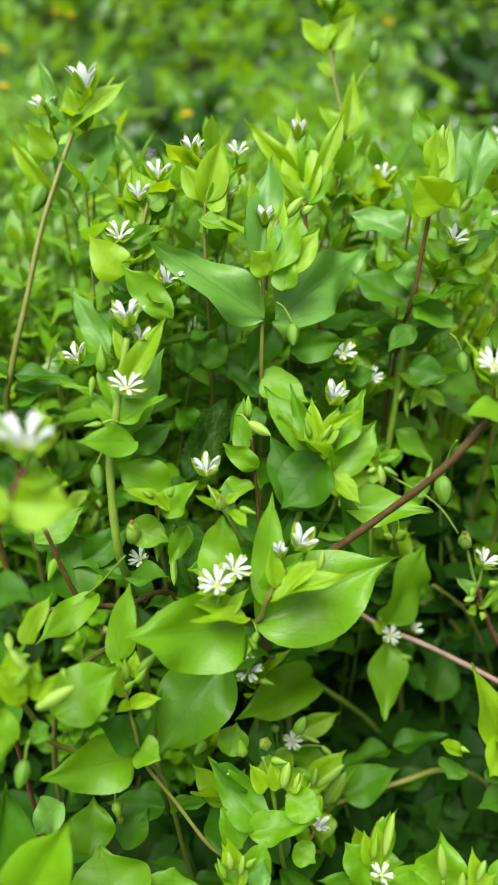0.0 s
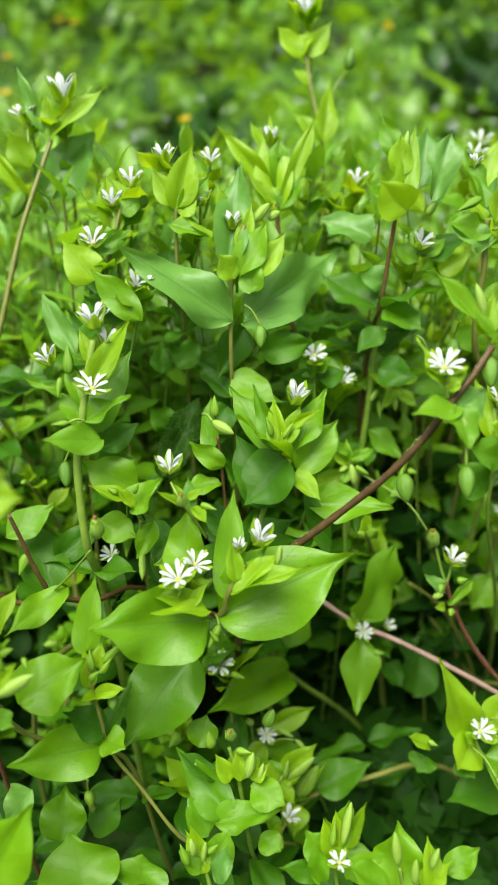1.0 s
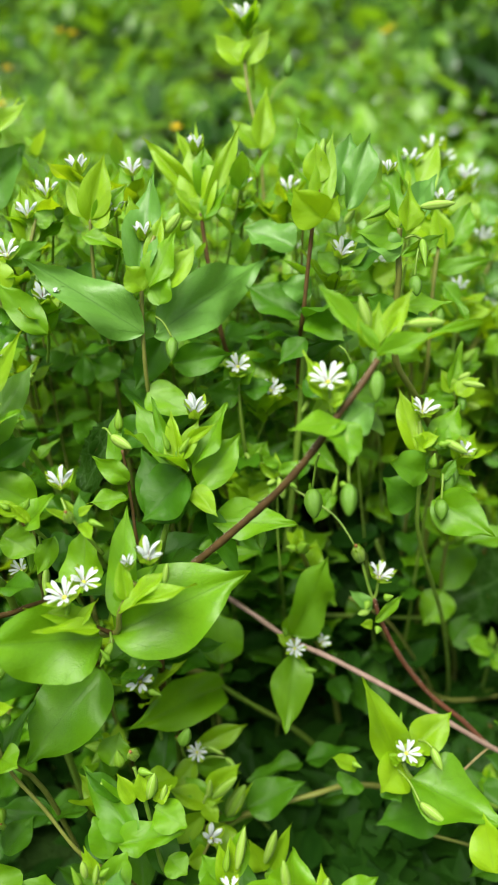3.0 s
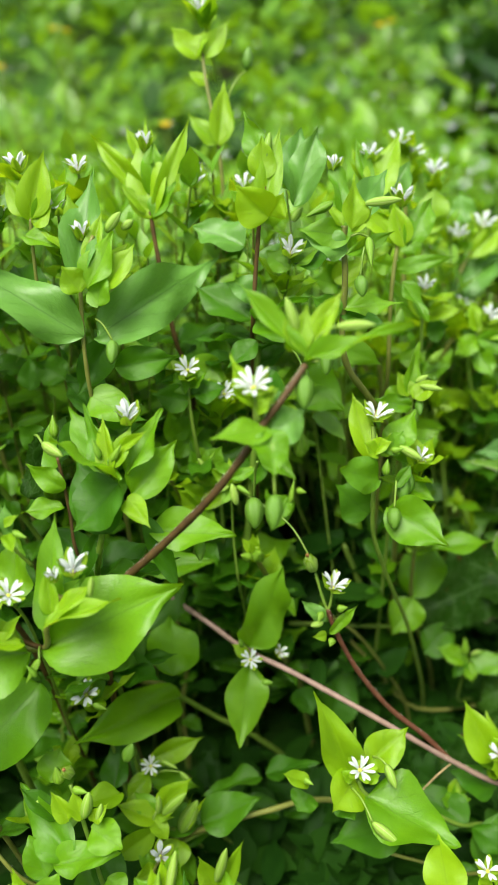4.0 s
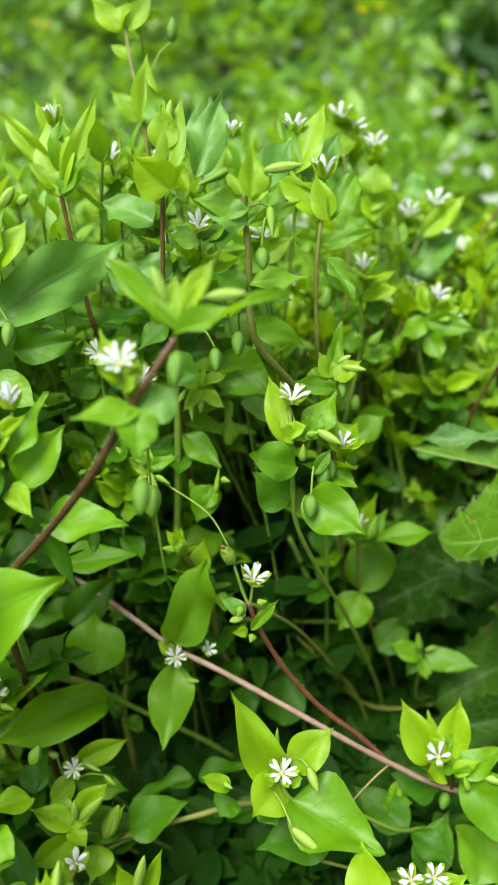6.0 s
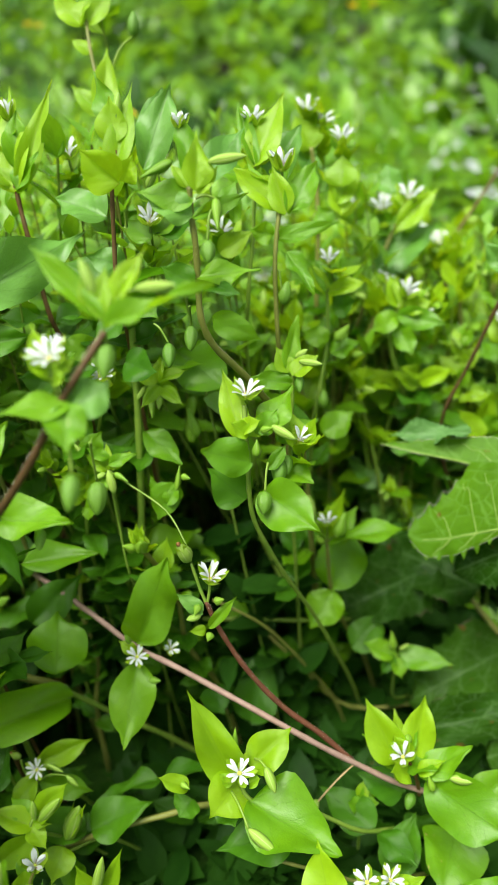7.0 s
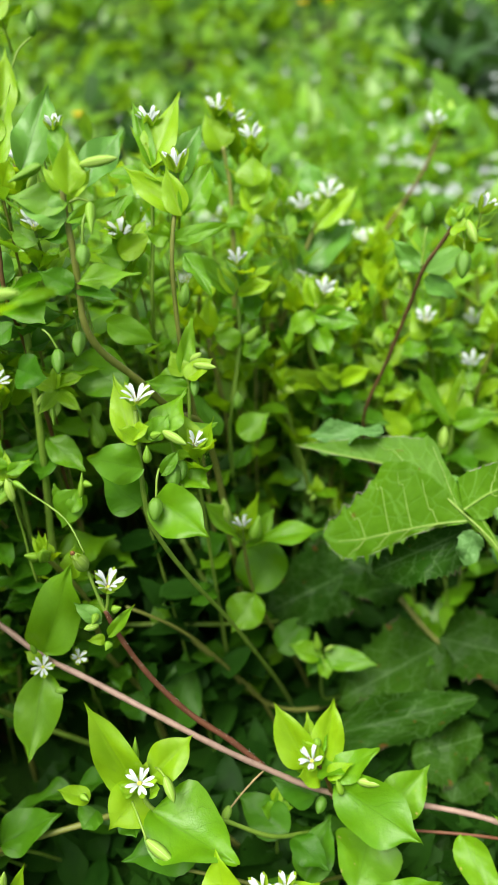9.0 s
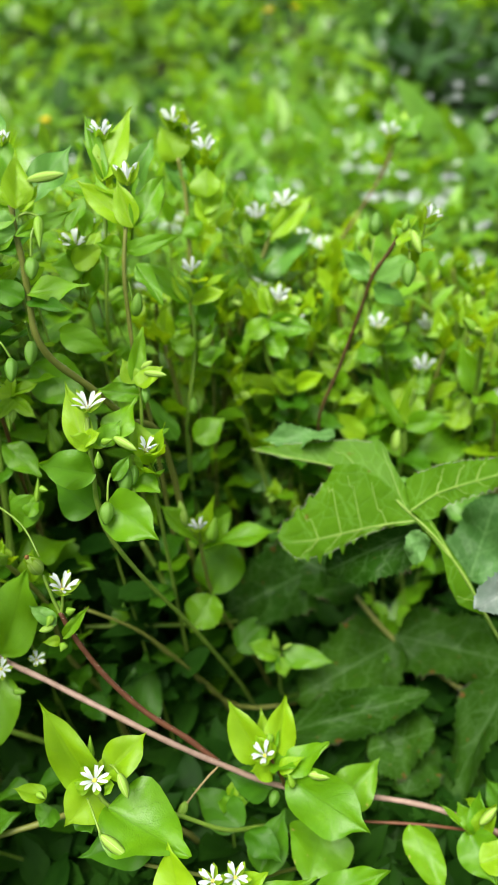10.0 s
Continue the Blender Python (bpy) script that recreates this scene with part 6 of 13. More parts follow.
leaf(p, (18.3, 65.1, 64), (10.8, 64.5, 66.8), 3.7, (-0.07, -0.31, 0.95), "g")
flower(p, (20.7, 63.3, 70.5), (-0.06, -0.18, 0.98), 3.9, 49, 21)
bud(p, (21.5, 66.1, 71.3), (22.8, 69.1, 78), 0.45, "p")
bud(p, (19.7, 65.9, 70.9), (20.2, 67.5, 75.3), 0.43, "b")

p = plant((31.1, 61.6, 0), "pointed chickweed leaf with a pale bud at the front edge", "chickweed", "flowering chickweed stems", "chickweed")
leaf(p, (36.3, 68.1, 33.5), (36.8, 57.3, 33.5), 6.6, (-0.00, 0.00, 1.00), "g")
leaf(p, (36.4, 69.3, 33.7), (38.6, 80.4, 36.8), 7.2, (-0.05, -0.26, 0.96), "g")
leaf(p, (34.4, 64, 52.6), (37.8, 71, 56.3), 5.3, (-0.19, -0.39, 0.90), "g")
leaf(p, (34.1, 63, 52.6), (32.6, 50.9, 59.7), 8.5, (0.06, 0.50, 0.87), "g")
stem(p, [(37.7, 78.3, -2), (37, 72.3, 19.3), (35.9, 66.3, 43), (33, 61.7, 58.5), (31.3, 62.6, 65.6), (30.6, 63.5, 68.9)], 0.43, 0.33, GREEN_STEM)
leaf(p, (30.9, 62.1, 64.8), (30.2, 67.3, 75.1), 8.9, (-0.19, -0.40, 0.90), "f")
bud(p, (29.6, 61.5, 73.4), (28.9, 63.7, 78.7), 0.55, "p")
leaf(p, (35.8, 60.5, 68), (34.7, 65.2, 75.4), 3.9, (-0.17, -0.31, 0.94), "y")
leaf(p, (34, 60.5, 68), (38.4, 63.1, 72.1), 4.4, (-0.17, -0.30, 0.94), "y")
bud(p, (34.7, 61.3, 73), (35.7, 62.4, 76.6), 0.76, "p")
leaf(p, (28.2, 61.1, 66.9), (21.6, 62.1, 72.3), 5.3, (-0.12, -0.30, 0.95), "f")
bud(p, (31.9, 59.4, 71.9), (32, 60.9, 76.1), 0.64, "p")
leaf(p, (38.2, 63, 68.1), (43.5, 65.4, 71.9), 4.5, (-0.19, -0.30, 0.93), "f")

p = plant((-1, 65.1, 0), "young chickweed tips with small yellow buds", "chickweed", "flowering chickweed stems", "chickweed")
leaf(p, (3.3, 70.4, 30.3), (-5.6, 78, 34), 6.1, (0.23, -0.20, 0.95), "g")
leaf(p, (4.2, 69.8, 30.4), (12.7, 65.7, 34.2), 5.2, (-0.33, 0.16, 0.93), "g")
leaf(p, (2.2, 64.9, 48.2), (9.8, 55.4, 52.2), 6.3, (-0.20, 0.25, 0.95), "g")
leaf(p, (1.6, 65.8, 48.3), (-2.6, 76.2, 53.5), 6.1, (0.16, -0.39, 0.91), "g")
stem(p, [(5, 79.7, -2), (4.3, 73.7, 17.4), (3.3, 67.7, 38.7), (0.9, 63.7, 54.2), (-0.8, 65.2, 62.2), (-1.5, 66.6, 66.3)], 0.44, 0.34, GREEN_STEM)
leaf(p, (-1, 65.1, 64), (-4.7, 69.6, 69.3), 3.7, (0.01, -0.32, 0.95), "y")
leaf(p, (-0.1, 65.6, 64.8), (2.7, 70.2, 68.3), 5.6, (-0.01, -0.39, 0.92), "f")
leaf(p, (0.8, 63.1, 64.5), (2.8, 66.5, 69.9), 3.6, (-0.01, -0.31, 0.95), "b")
leaf(p, (-1.9, 64.6, 65), (-5.6, 66.5, 68.1), 3.3, (0.02, -0.31, 0.95), "f")
leaf(p, (-1.5, 66, 67.4), (-3.7, 69, 72), 2.7, (0.01, -0.33, 0.94), "y")
bud(p, (-2.8, 65, 69.4), (-3.2, 65.8, 72.7), 0.81, "p")
bud(p, (-1.4, 64.5, 68.6), (-0.8, 65.6, 72.3), 0.64, "p")
bud(p, (-3.7, 64.2, 68.2), (-5, 65.4, 71.9), 0.50, "b")
bud(p, (-0.5, 65.2, 69.8), (1.2, 65.4, 71.9), 0.73, "b")

p = plant((2.2, 128.2, 0), "chickweed shoot with two large blue-green leaves and an upright tip", "chickweed", "flowering chickweed stems", "chickweed")
leaf(p, (1.8, 145.2, 20.2), (-7.5, 145.5, 22.3), 4.8, (0.22, -0.01, 0.98), "g")
leaf(p, (3, 145, 20.3), (15.1, 142.2, 26.6), 6.9, (-0.44, 0.10, 0.89), "g")
leaf(p, (2.9, 143.9, 32.5), (10.2, 148.7, 35.8), 4.8, (-0.30, -0.19, 0.94), "g")
leaf(p, (2.1, 143.2, 32.5), (-3.2, 136.9, 35.4), 4.4, (0.21, 0.25, 0.94), "g")
leaf(p, (2, 141.8, 44.7), (-4.1, 136.2, 46.8), 4.3, (0.18, 0.17, 0.97), "g")
leaf(p, (2.9, 142.5, 44.8), (11.7, 149, 50.9), 6.2, (-0.39, -0.29, 0.87), "g")
leaf(p, (2.8, 141, 58.7), (8.7, 146.1, 62.4), 4.3, (-0.33, -0.28, 0.90), "g")
leaf(p, (2, 140.3, 58.5), (-8.5, 132.4, 60.4), 6.6, (0.11, 0.08, 0.99), "g")
leaf(p, (2.8, 138.7, 73.1), (9.1, 130.6, 77.8), 5.7, (-0.26, 0.33, 0.91), "g")
leaf(p, (2, 139.5, 72.9), (-8.1, 148.1, 75.4), 6.7, (0.14, -0.12, 0.98), "g")
leaf(p, (2.7, 138.1, 87.4), (8.5, 147.2, 91.8), 5.8, (-0.20, -0.32, 0.93), "g")
leaf(p, (2, 137.2, 87.3), (-3.5, 131.1, 89.4), 4.3, (0.16, 0.18, 0.97), "g")
leaf(p, (2.4, 135.5, 101.5), (2.2, 121.8, 101.9), 6.8, (0.00, 0.03, 1.00), "g")
leaf(p, (2.5, 136.7, 101.8), (3.5, 146.4, 107.1), 5.6, (-0.05, -0.47, 0.88), "g")
leaf(p, (1.9, 134.2, 107.5), (-6.8, 130.1, 106.6), 4.8, (-0.09, -0.04, 1.00), "g")
leaf(p, (3, 134.7, 107.7), (11.6, 138.2, 109.8), 4.8, (-0.20, -0.08, 0.98), "g")
leaf(p, (3, 132.9, 111.7), (14.6, 135.1, 114.8), 6.1, (-0.25, -0.05, 0.97), "g")
leaf(p, (1.8, 132.8, 111.6), (-9.5, 133.9, 111.8), 5.7, (0.02, -0.00, 1.00), "g")
leaf(p, (2.7, 130.5, 115.6), (6.9, 123.1, 116.7), 4.3, (-0.06, 0.11, 0.99), "g")
leaf(p, (2.3, 131.6, 115.7), (-0.9, 141.7, 117.6), 5.4, (0.05, -0.17, 0.98), "g")
leaf(p, (3, 129.1, 119.6), (13.1, 125.5, 120.3), 5.4, (-0.06, 0.02, 1.00), "g")
leaf(p, (2, 129.7, 119.8), (-5, 136.7, 123.2), 5.2, (0.23, -0.23, 0.94), "g")
stem(p, [(2.4, 147.8, -2), (2.4, 141.8, 47), (2.4, 135.8, 104.4), (2.4, 129, 120.4), (2.4, 128.2, 130.7), (2.5, 129.9, 139.2), (3, 132.4, 147.1), (5.1, 135.8, 152.4)], 0.49, 0.36, OLIVE_STEM)
leaf(p, (2.9, 128.3, 136.5), (-17, 127.8, 150.9), 9.5, (0.19, -0.79, 0.58), "b")
leaf(p, (4.9, 129.3, 136), (25.9, 152.6, 143.5), 11.3, (0.05, -0.77, 0.63), "b")
leaf(p, (2, 132.3, 145), (4.3, 144.2, 162.5), 7.0, (0.13, -0.84, 0.52), "b")
leaf(p, (4.4, 129.9, 144.7), (9.3, 134.3, 153.5), 5.8, (0.10, -0.74, 0.66), "f")
leaf(p, (7.5, 130, 144.7), (12.7, 134.4, 151.5), 4.8, (0.08, -0.74, 0.66), "y")
leaf(p, (3.1, 129.6, 144.3), (0.2, 129.9, 149), 5.4, (0.10, -0.57, 0.81), "y")
leaf(p, (6.2, 128.3, 142), (6.9, 131.2, 148.5), 5.2, (0.10, -0.73, 0.68), "f")
leaf(p, (1.8, 136.7, 152.2), (-1.2, 134.9, 149.6), 3.2, (0.13, -0.75, 0.65), "f")
leaf(p, (4.5, 133, 148), (6.5, 139, 155.7), 3.6, (0.10, -0.76, 0.65), "y")
flower(p, (2.8, 136.4, 151.7), (0.02, -0.16, 0.99), 3.9, 31, 63)
stem(p, [(3.3, 140.1, 137.8), (3.7, 138.3, 144.8), (2.8, 136.5, 151.4)], 0.3, 0.25, GREEN_STEM, name="stalk")
leaf(p, (2.9, 137.1, 149.3), (0.1, 140.8, 158.7), 5.2, (0.53, -0.72, 0.45), "y")
leaf(p, (3, 137.8, 146.5), (-5.6, 140.1, 152.2), 5.3, (0.52, -0.14, 0.85), "y")
leaf(p, (3.2, 139, 142), (-0.8, 132, 145.4), 4.3, (0.19, 0.33, 0.92), "f")
leaf(p, (3.1, 138.8, 142.7), (6.2, 133.1, 145.2), 3.5, (-0.17, 0.32, 0.93), "y")
leaf(p, (3.1, 138.5, 144), (9.8, 142.6, 148.4), 4.5, (-0.41, -0.25, 0.88), "y")
bud(p, (6.9, 138.1, 152.3), (9.7, 139.2, 155.6), 0.95, "p")
bud(p, (8, 128.1, 135.7), (8.1, 125, 132.6), 0.52, "c", (5, 130, 139.1))
leaf(p, (7.6, 128.3, 130.3), (18.9, 132.5, 130.4), 6.4, (0.06, -0.73, 0.68), "g")
leaf(p, (2.3, 128.1, 124.6), (11.4, 123.5, 122.1), 7.7, (0.09, -0.70, 0.71), "f")
leaf(p, (1.3, 127.7, 118.5), (-3.6, 120.6, 114.9), 6.7, (0.13, -0.67, 0.73), "g")
leaf(p, (4.7, 136.1, 131.9), (-1, 130.6, 123.3), 6.8, (0.11, -0.68, 0.73), "g")
bud(p, (9.5, 139.5, 152.4), (11.7, 139.4, 154), 1.33, "p")

p = plant((12.5, 153.9, 0), "upright chickweed tips with narrow yellow-green leaves", "chickweed", "flowering chickweed stems", "chickweed")
leaf(p, (17.9, 164.4, 21.2), (11.5, 174.9, 23), 6.1, (0.08, -0.12, 0.99), "g")
leaf(p, (18.5, 163.4, 21.3), (24.3, 151.4, 25.8), 7.0, (-0.14, 0.29, 0.95), "g")
leaf(p, (18.6, 162.1, 34.1), (28.4, 156.5, 36.2), 5.7, (-0.16, 0.09, 0.98), "g")
leaf(p, (17.6, 162.7, 34.2), (5.8, 168.2, 39.3), 7.0, (0.33, -0.15, 0.93), "g")
leaf(p, (18.4, 160.5, 46.9), (28, 150.6, 49.3), 7.0, (-0.12, 0.12, 0.99), "g")
leaf(p, (17.6, 161.4, 46.9), (9.9, 168.9, 48.6), 5.5, (0.11, -0.11, 0.99), "g")
leaf(p, (17.2, 159.6, 61.5), (4.4, 162.6, 63.4), 6.6, (0.14, -0.03, 0.99), "g")
leaf(p, (18.4, 159.3, 61.6), (30.1, 156.7, 65.6), 6.3, (-0.31, 0.07, 0.95), "g")
leaf(p, (18.1, 157.6, 76.5), (28.8, 150.4, 76.8), 6.4, (-0.02, 0.01, 1.00), "g")
leaf(p, (17.1, 158.2, 76.7), (7.5, 164.4, 81.4), 6.1, (0.32, -0.20, 0.93), "g")
leaf(p, (17.3, 157, 91.8), (15.7, 169.7, 96.5), 6.8, (0.04, -0.34, 0.94), "g")
leaf(p, (17.3, 155.9, 91.9), (16.1, 144.9, 98.3), 6.4, (0.06, 0.50, 0.86), "g")
leaf(p, (17.8, 154.8, 106.7), (30.2, 150.6, 107.2), 6.6, (-0.03, 0.01, 1.00), "g")
leaf(p, (16.6, 155, 106.7), (5.7, 156.3, 108), 5.6, (0.12, -0.01, 0.99), "g")
leaf(p, (16.8, 154.5, 113.1), (18.4, 166.1, 120.8), 7.0, (-0.08, -0.55, 0.83), "g")
leaf(p, (16.6, 153.4, 112.7), (14.7, 143.9, 111.8), 4.9, (-0.02, -0.09, 1.00), "g")
leaf(p, (16.3, 153.7, 116.8), (18.3, 166.4, 119.3), 6.5, (-0.03, -0.19, 0.98), "g")
leaf(p, (16.1, 152.7, 117), (12.7, 141.8, 123.4), 6.5, (0.15, 0.47, 0.87), "g")
leaf(p, (16.1, 152.8, 120.8), (21.3, 158.9, 125), 4.6, (-0.30, -0.35, 0.89), "g")
leaf(p, (15.6, 151.8, 120.5), (12.2, 138.1, 120.1), 7.0, (-0.01, -0.03, 1.00), "g")
leaf(p, (15.8, 151.8, 124.5), (27.4, 158.4, 125.2), 6.6, (-0.05, -0.03, 1.00), "g")
leaf(p, (14.7, 151.4, 124.6), (3.2, 147.8, 127.5), 6.1, (0.23, 0.07, 0.97), "g")
stem(p, [(18.5, 166.6, -2), (18, 160.6, 49.4), (17.1, 154.6, 109.7), (15.1, 151.4, 125.2), (13.5, 153.6, 134.8), (11.9, 156.4, 145.2), (11.4, 157.5, 150.9)], 0.59, 0.45, RED_STEM)
leaf(p, (11.4, 156.7, 149.7), (9.9, 168.5, 167.3), 8.4, (0.06, -0.80, 0.60), "y")
leaf(p, (12, 156.6, 149.4), (19.4, 166.7, 167.3), 4.5, (0.04, -0.80, 0.60), "y")
leaf(p, (10.8, 157.4, 150.9), (5.7, 158.3, 156.6), 3.6, (0.08, -0.78, 0.62), "y")
leaf(p, (11.4, 159.3, 153.9), (12, 164.8, 162.9), 4.8, (0.06, -0.80, 0.60), "f")
leaf(p, (12.1, 155.9, 150.1), (16.9, 158.7, 156.3), 4.7, (0.05, -0.78, 0.62), "f")
leaf(p, (10.1, 160.3, 153.7), (-1.1, 165.4, 164.9), 4.1, (0.09, -0.80, 0.60), "y")
flower(p, (10.1, 165, 161.4), (0.01, -0.17, 0.99), 4.5, 27, 64)
stem(p, [(9.2, 167.9, 147.5), (10.3, 166.4, 154.4), (10.1, 165.1, 161)], 0.3, 0.25, GREEN_STEM, name="stalk")
leaf(p, (9.9, 165.7, 157.8), (5.9, 168.8, 165.8), 4.7, (0.68, -0.52, 0.52), "y")
leaf(p, (9.8, 166, 156.3), (3.6, 161.8, 159.1), 4.0, (0.29, 0.20, 0.94), "y")
leaf(p, (9.7, 166.2, 155.6), (12.1, 161.7, 160.2), 3.4, (-0.31, 0.60, 0.74), "f")
leaf(p, (9.7, 166.3, 155.3), (13.5, 166.9, 161), 3.4, (-0.82, -0.15, 0.56), "y")
leaf(p, (9.7, 166.4, 154.6), (10.2, 169.7, 162), 4.1, (-0.13, -0.90, 0.41), "y")

p = plant((23.2, 183.4, 0), "tallest chickweed stem, yellow-green against the blurred meadow", "chickweed", "flowering chickweed stems", "chickweed")
leaf(p, (24.6, 193.3, 23.6), (25.5, 202.1, 27.6), 4.8, (-0.04, -0.41, 0.91), "g")
leaf(p, (24.6, 192.3, 23.7), (26.9, 182.5, 30.4), 6.1, (-0.13, 0.54, 0.83), "g")
leaf(p, (24, 191.2, 37.8), (12.5, 189.2, 45.2), 6.9, (0.53, 0.09, 0.85), "g")
leaf(p, (25, 191.4, 37.7), (34.6, 193.5, 42.4), 5.4, (-0.42, -0.09, 0.90), "g")
leaf(p, (24.9, 189.5, 51.9), (31.4, 184.7, 56.9), 4.8, (-0.43, 0.31, 0.85), "g")
leaf(p, (24, 190.2, 51.6), (16, 198.3, 51.7), 5.7, (0.00, -0.00, 1.00), "g")
leaf(p, (24, 188, 68), (16.4, 182.8, 72.1), 5.1, (0.34, 0.23, 0.91), "g")
leaf(p, (24.9, 188.6, 67.8), (32.6, 193.8, 70), 4.8, (-0.19, -0.13, 0.97), "g")
leaf(p, (24.7, 187.2, 84.6), (30.9, 194.4, 90.3), 5.6, (-0.33, -0.39, 0.86), "g")
leaf(p, (24, 186.4, 84.6), (15.1, 179.2, 89.9), 6.3, (0.32, 0.27, 0.91), "g")
leaf(p, (24.9, 185.3, 101.1), (34.1, 186.2, 102.6), 4.8, (-0.16, -0.02, 0.99), "g")
leaf(p, (23.8, 185.2, 101.1), (9.9, 183.4, 104.4), 7.1, (0.23, 0.03, 0.97), "g")
leaf(p, (23.8, 184.2, 117.6), (15.1, 191.1, 118.8), 5.6, (0.08, -0.06, 1.00), "g")
leaf(p, (24.8, 183.4, 117.7), (32.3, 177.1, 118.7), 5.0, (-0.08, 0.07, 0.99), "g")
leaf(p, (24.8, 182.9, 124.2), (35.8, 181.1, 127.3), 5.8, (-0.26, 0.04, 0.96), "g")
leaf(p, (23.6, 182.8, 123.9), (10.2, 178.1, 122.5), 7.1, (-0.09, -0.03, 1.00), "g")
leaf(p, (23.6, 182.7, 128), (14.3, 189.5, 129.8), 5.8, (0.12, -0.09, 0.99), "g")
leaf(p, (24.4, 181.8, 127.8), (29.3, 172, 126.8), 5.5, (0.04, -0.08, 1.00), "g")
leaf(p, (24.3, 181.3, 132), (29.9, 173.1, 137), 5.6, (-0.25, 0.37, 0.89), "g")
leaf(p, (23.8, 182.2, 132), (20.2, 191.3, 136.9), 5.5, (0.17, -0.41, 0.90), "g")
leaf(p, (23.7, 181.6, 135.6), (19.8, 195.4, 134.5), 7.1, (-0.02, 0.07, 1.00), "g")
leaf(p, (24.3, 180.7, 135.9), (30.7, 174.6, 140.3), 5.0, (-0.32, 0.31, 0.89), "g")
stem(p, [(24.6, 195.5, -2), (24.5, 189.5, 54.4), (24.3, 183.5, 120.9), (23.9, 180.9, 136.4), (23.5, 184.4, 147.9), (22.5, 188.7, 158.8), (19.8, 195.6, 170.4), (18.8, 200.5, 178.6)], 0.54, 0.42, OLIVE_STEM)
flower(p, (19.3, 203.3, 183), (0.00, -0.17, 0.99), 7.1, 39, 34)
stem(p, [(20.7, 207.1, 169), (20.6, 205.2, 176), (19.3, 203.3, 182.6)], 0.3, 0.25, GREEN_STEM, name="stalk")
leaf(p, (20.4, 206.1, 172.6), (14.9, 208.1, 176.8), 3.6, (0.55, -0.20, 0.81), "y")
leaf(p, (19.6, 204.1, 180.1), (12.8, 201.8, 188.5), 5.5, (0.72, 0.24, 0.65), "y")
leaf(p, (19.5, 203.9, 180.7), (22, 198.2, 189.5), 5.4, (-0.32, 0.75, 0.58), "f")
leaf(p, (20.2, 205.7, 174), (25.5, 205.8, 179.1), 3.7, (-0.69, -0.01, 0.72), "f")
leaf(p, (19.7, 204.4, 179), (21.6, 207.6, 184.9), 3.5, (-0.43, -0.74, 0.53), "y")
leaf(p, (22.8, 186, 158.2), (24.3, 192.6, 170.9), 5.8, (0.00, -0.82, 0.57), "y")
leaf(p, (18.2, 198.4, 175.1), (11.5, 200.7, 181.4), 5.7, (0.04, -0.85, 0.52), "y")
leaf(p, (19.3, 198.4, 175.1), (25.5, 203.5, 182.8), 5.2, (0.01, -0.86, 0.52), "y")
leaf(p, (22.6, 187.3, 158.4), (15.9, 189.4, 164.5), 4.8, (0.02, -0.82, 0.58), "y")
leaf(p, (19.8, 195.3, 169.9), (15.8, 195.8, 173), 4.1, (0.03, -0.84, 0.54), "y")
leaf(p, (21.9, 189, 159.4), (26.6, 190.2, 164.8), 5.4, (-0.00, -0.82, 0.57), "f")
bud(p, (29.3, 197.3, 172.3), (29.7, 199, 177), 0.53, "c", (23.2, 190.8, 162.3))
leaf(p, (17.1, 198.4, 175.1), (19.8, 202, 180.9), 4.9, (0.02, -0.85, 0.52), "y")

p = plant((32.8, 141.2, 0), "chickweed shoot on a red stem with cupped yellow-green leaves", "chickweed", "flowering chickweed stems", "chickweed")
leaf(p, (30.4, 156.3, 23), (16.6, 157.8, 26), 8.6, (0.21, -0.02, 0.98), "g")
leaf(p, (31.6, 156.1, 22.9), (39.9, 154.1, 22.9), 5.4, (0.00, -0.00, 1.00), "f")
leaf(p, (31.4, 154.4, 37), (39, 147.5, 43.3), 7.4, (-0.39, 0.35, 0.85), "g")
leaf(p, (30.8, 155.3, 36.9), (26.5, 162.8, 39.7), 5.6, (0.16, -0.27, 0.95), "g")
leaf(p, (30.9, 153.8, 50.8), (28.6, 161.1, 55.4), 5.6, (0.16, -0.49, 0.86), "g")
leaf(p, (31.1, 152.7, 50.5), (30.3, 141.4, 49.6), 6.9, (-0.01, -0.08, 1.00), "g")
leaf(p, (30.7, 152, 66.4), (19.6, 157.2, 68.1), 7.5, (0.13, -0.06, 0.99), "f")
leaf(p, (31.7, 151.5, 66.4), (44.4, 145.5, 67.6), 8.5, (-0.08, 0.04, 1.00), "f")
leaf(p, (31.1, 150.8, 82.6), (27.9, 159.4, 83.5), 5.7, (0.03, -0.09, 1.00), "f")
leaf(p, (31.5, 149.8, 82.9), (35, 140.6, 88.6), 6.9, (-0.18, 0.47, 0.86), "g")
leaf(p, (31.4, 148.2, 98.8), (31.9, 136, 98.6), 7.4, (0.00, -0.02, 1.00), "g")
leaf(p, (31.4, 149.3, 99.1), (31.4, 156.8, 103), 5.2, (-0.00, -0.46, 0.89), "f")
leaf(p, (32.1, 147.2, 115.3), (46.1, 146.6, 118.1), 8.6, (-0.20, 0.01, 0.98), "f")
leaf(p, (30.9, 147.4, 115.3), (23, 149.9, 117.7), 5.4, (0.27, -0.08, 0.96), "g")
leaf(p, (31.1, 146, 121.6), (19, 149.6, 121.6), 7.7, (0.00, -0.00, 1.00), "g")
leaf(p, (32.3, 146, 121.8), (43.5, 148.3, 126.3), 7.5, (-0.36, -0.08, 0.93), "g")
leaf(p, (31.6, 144.9, 125.8), (25.4, 152.3, 129.2), 6.3, (0.21, -0.25, 0.94), "g")
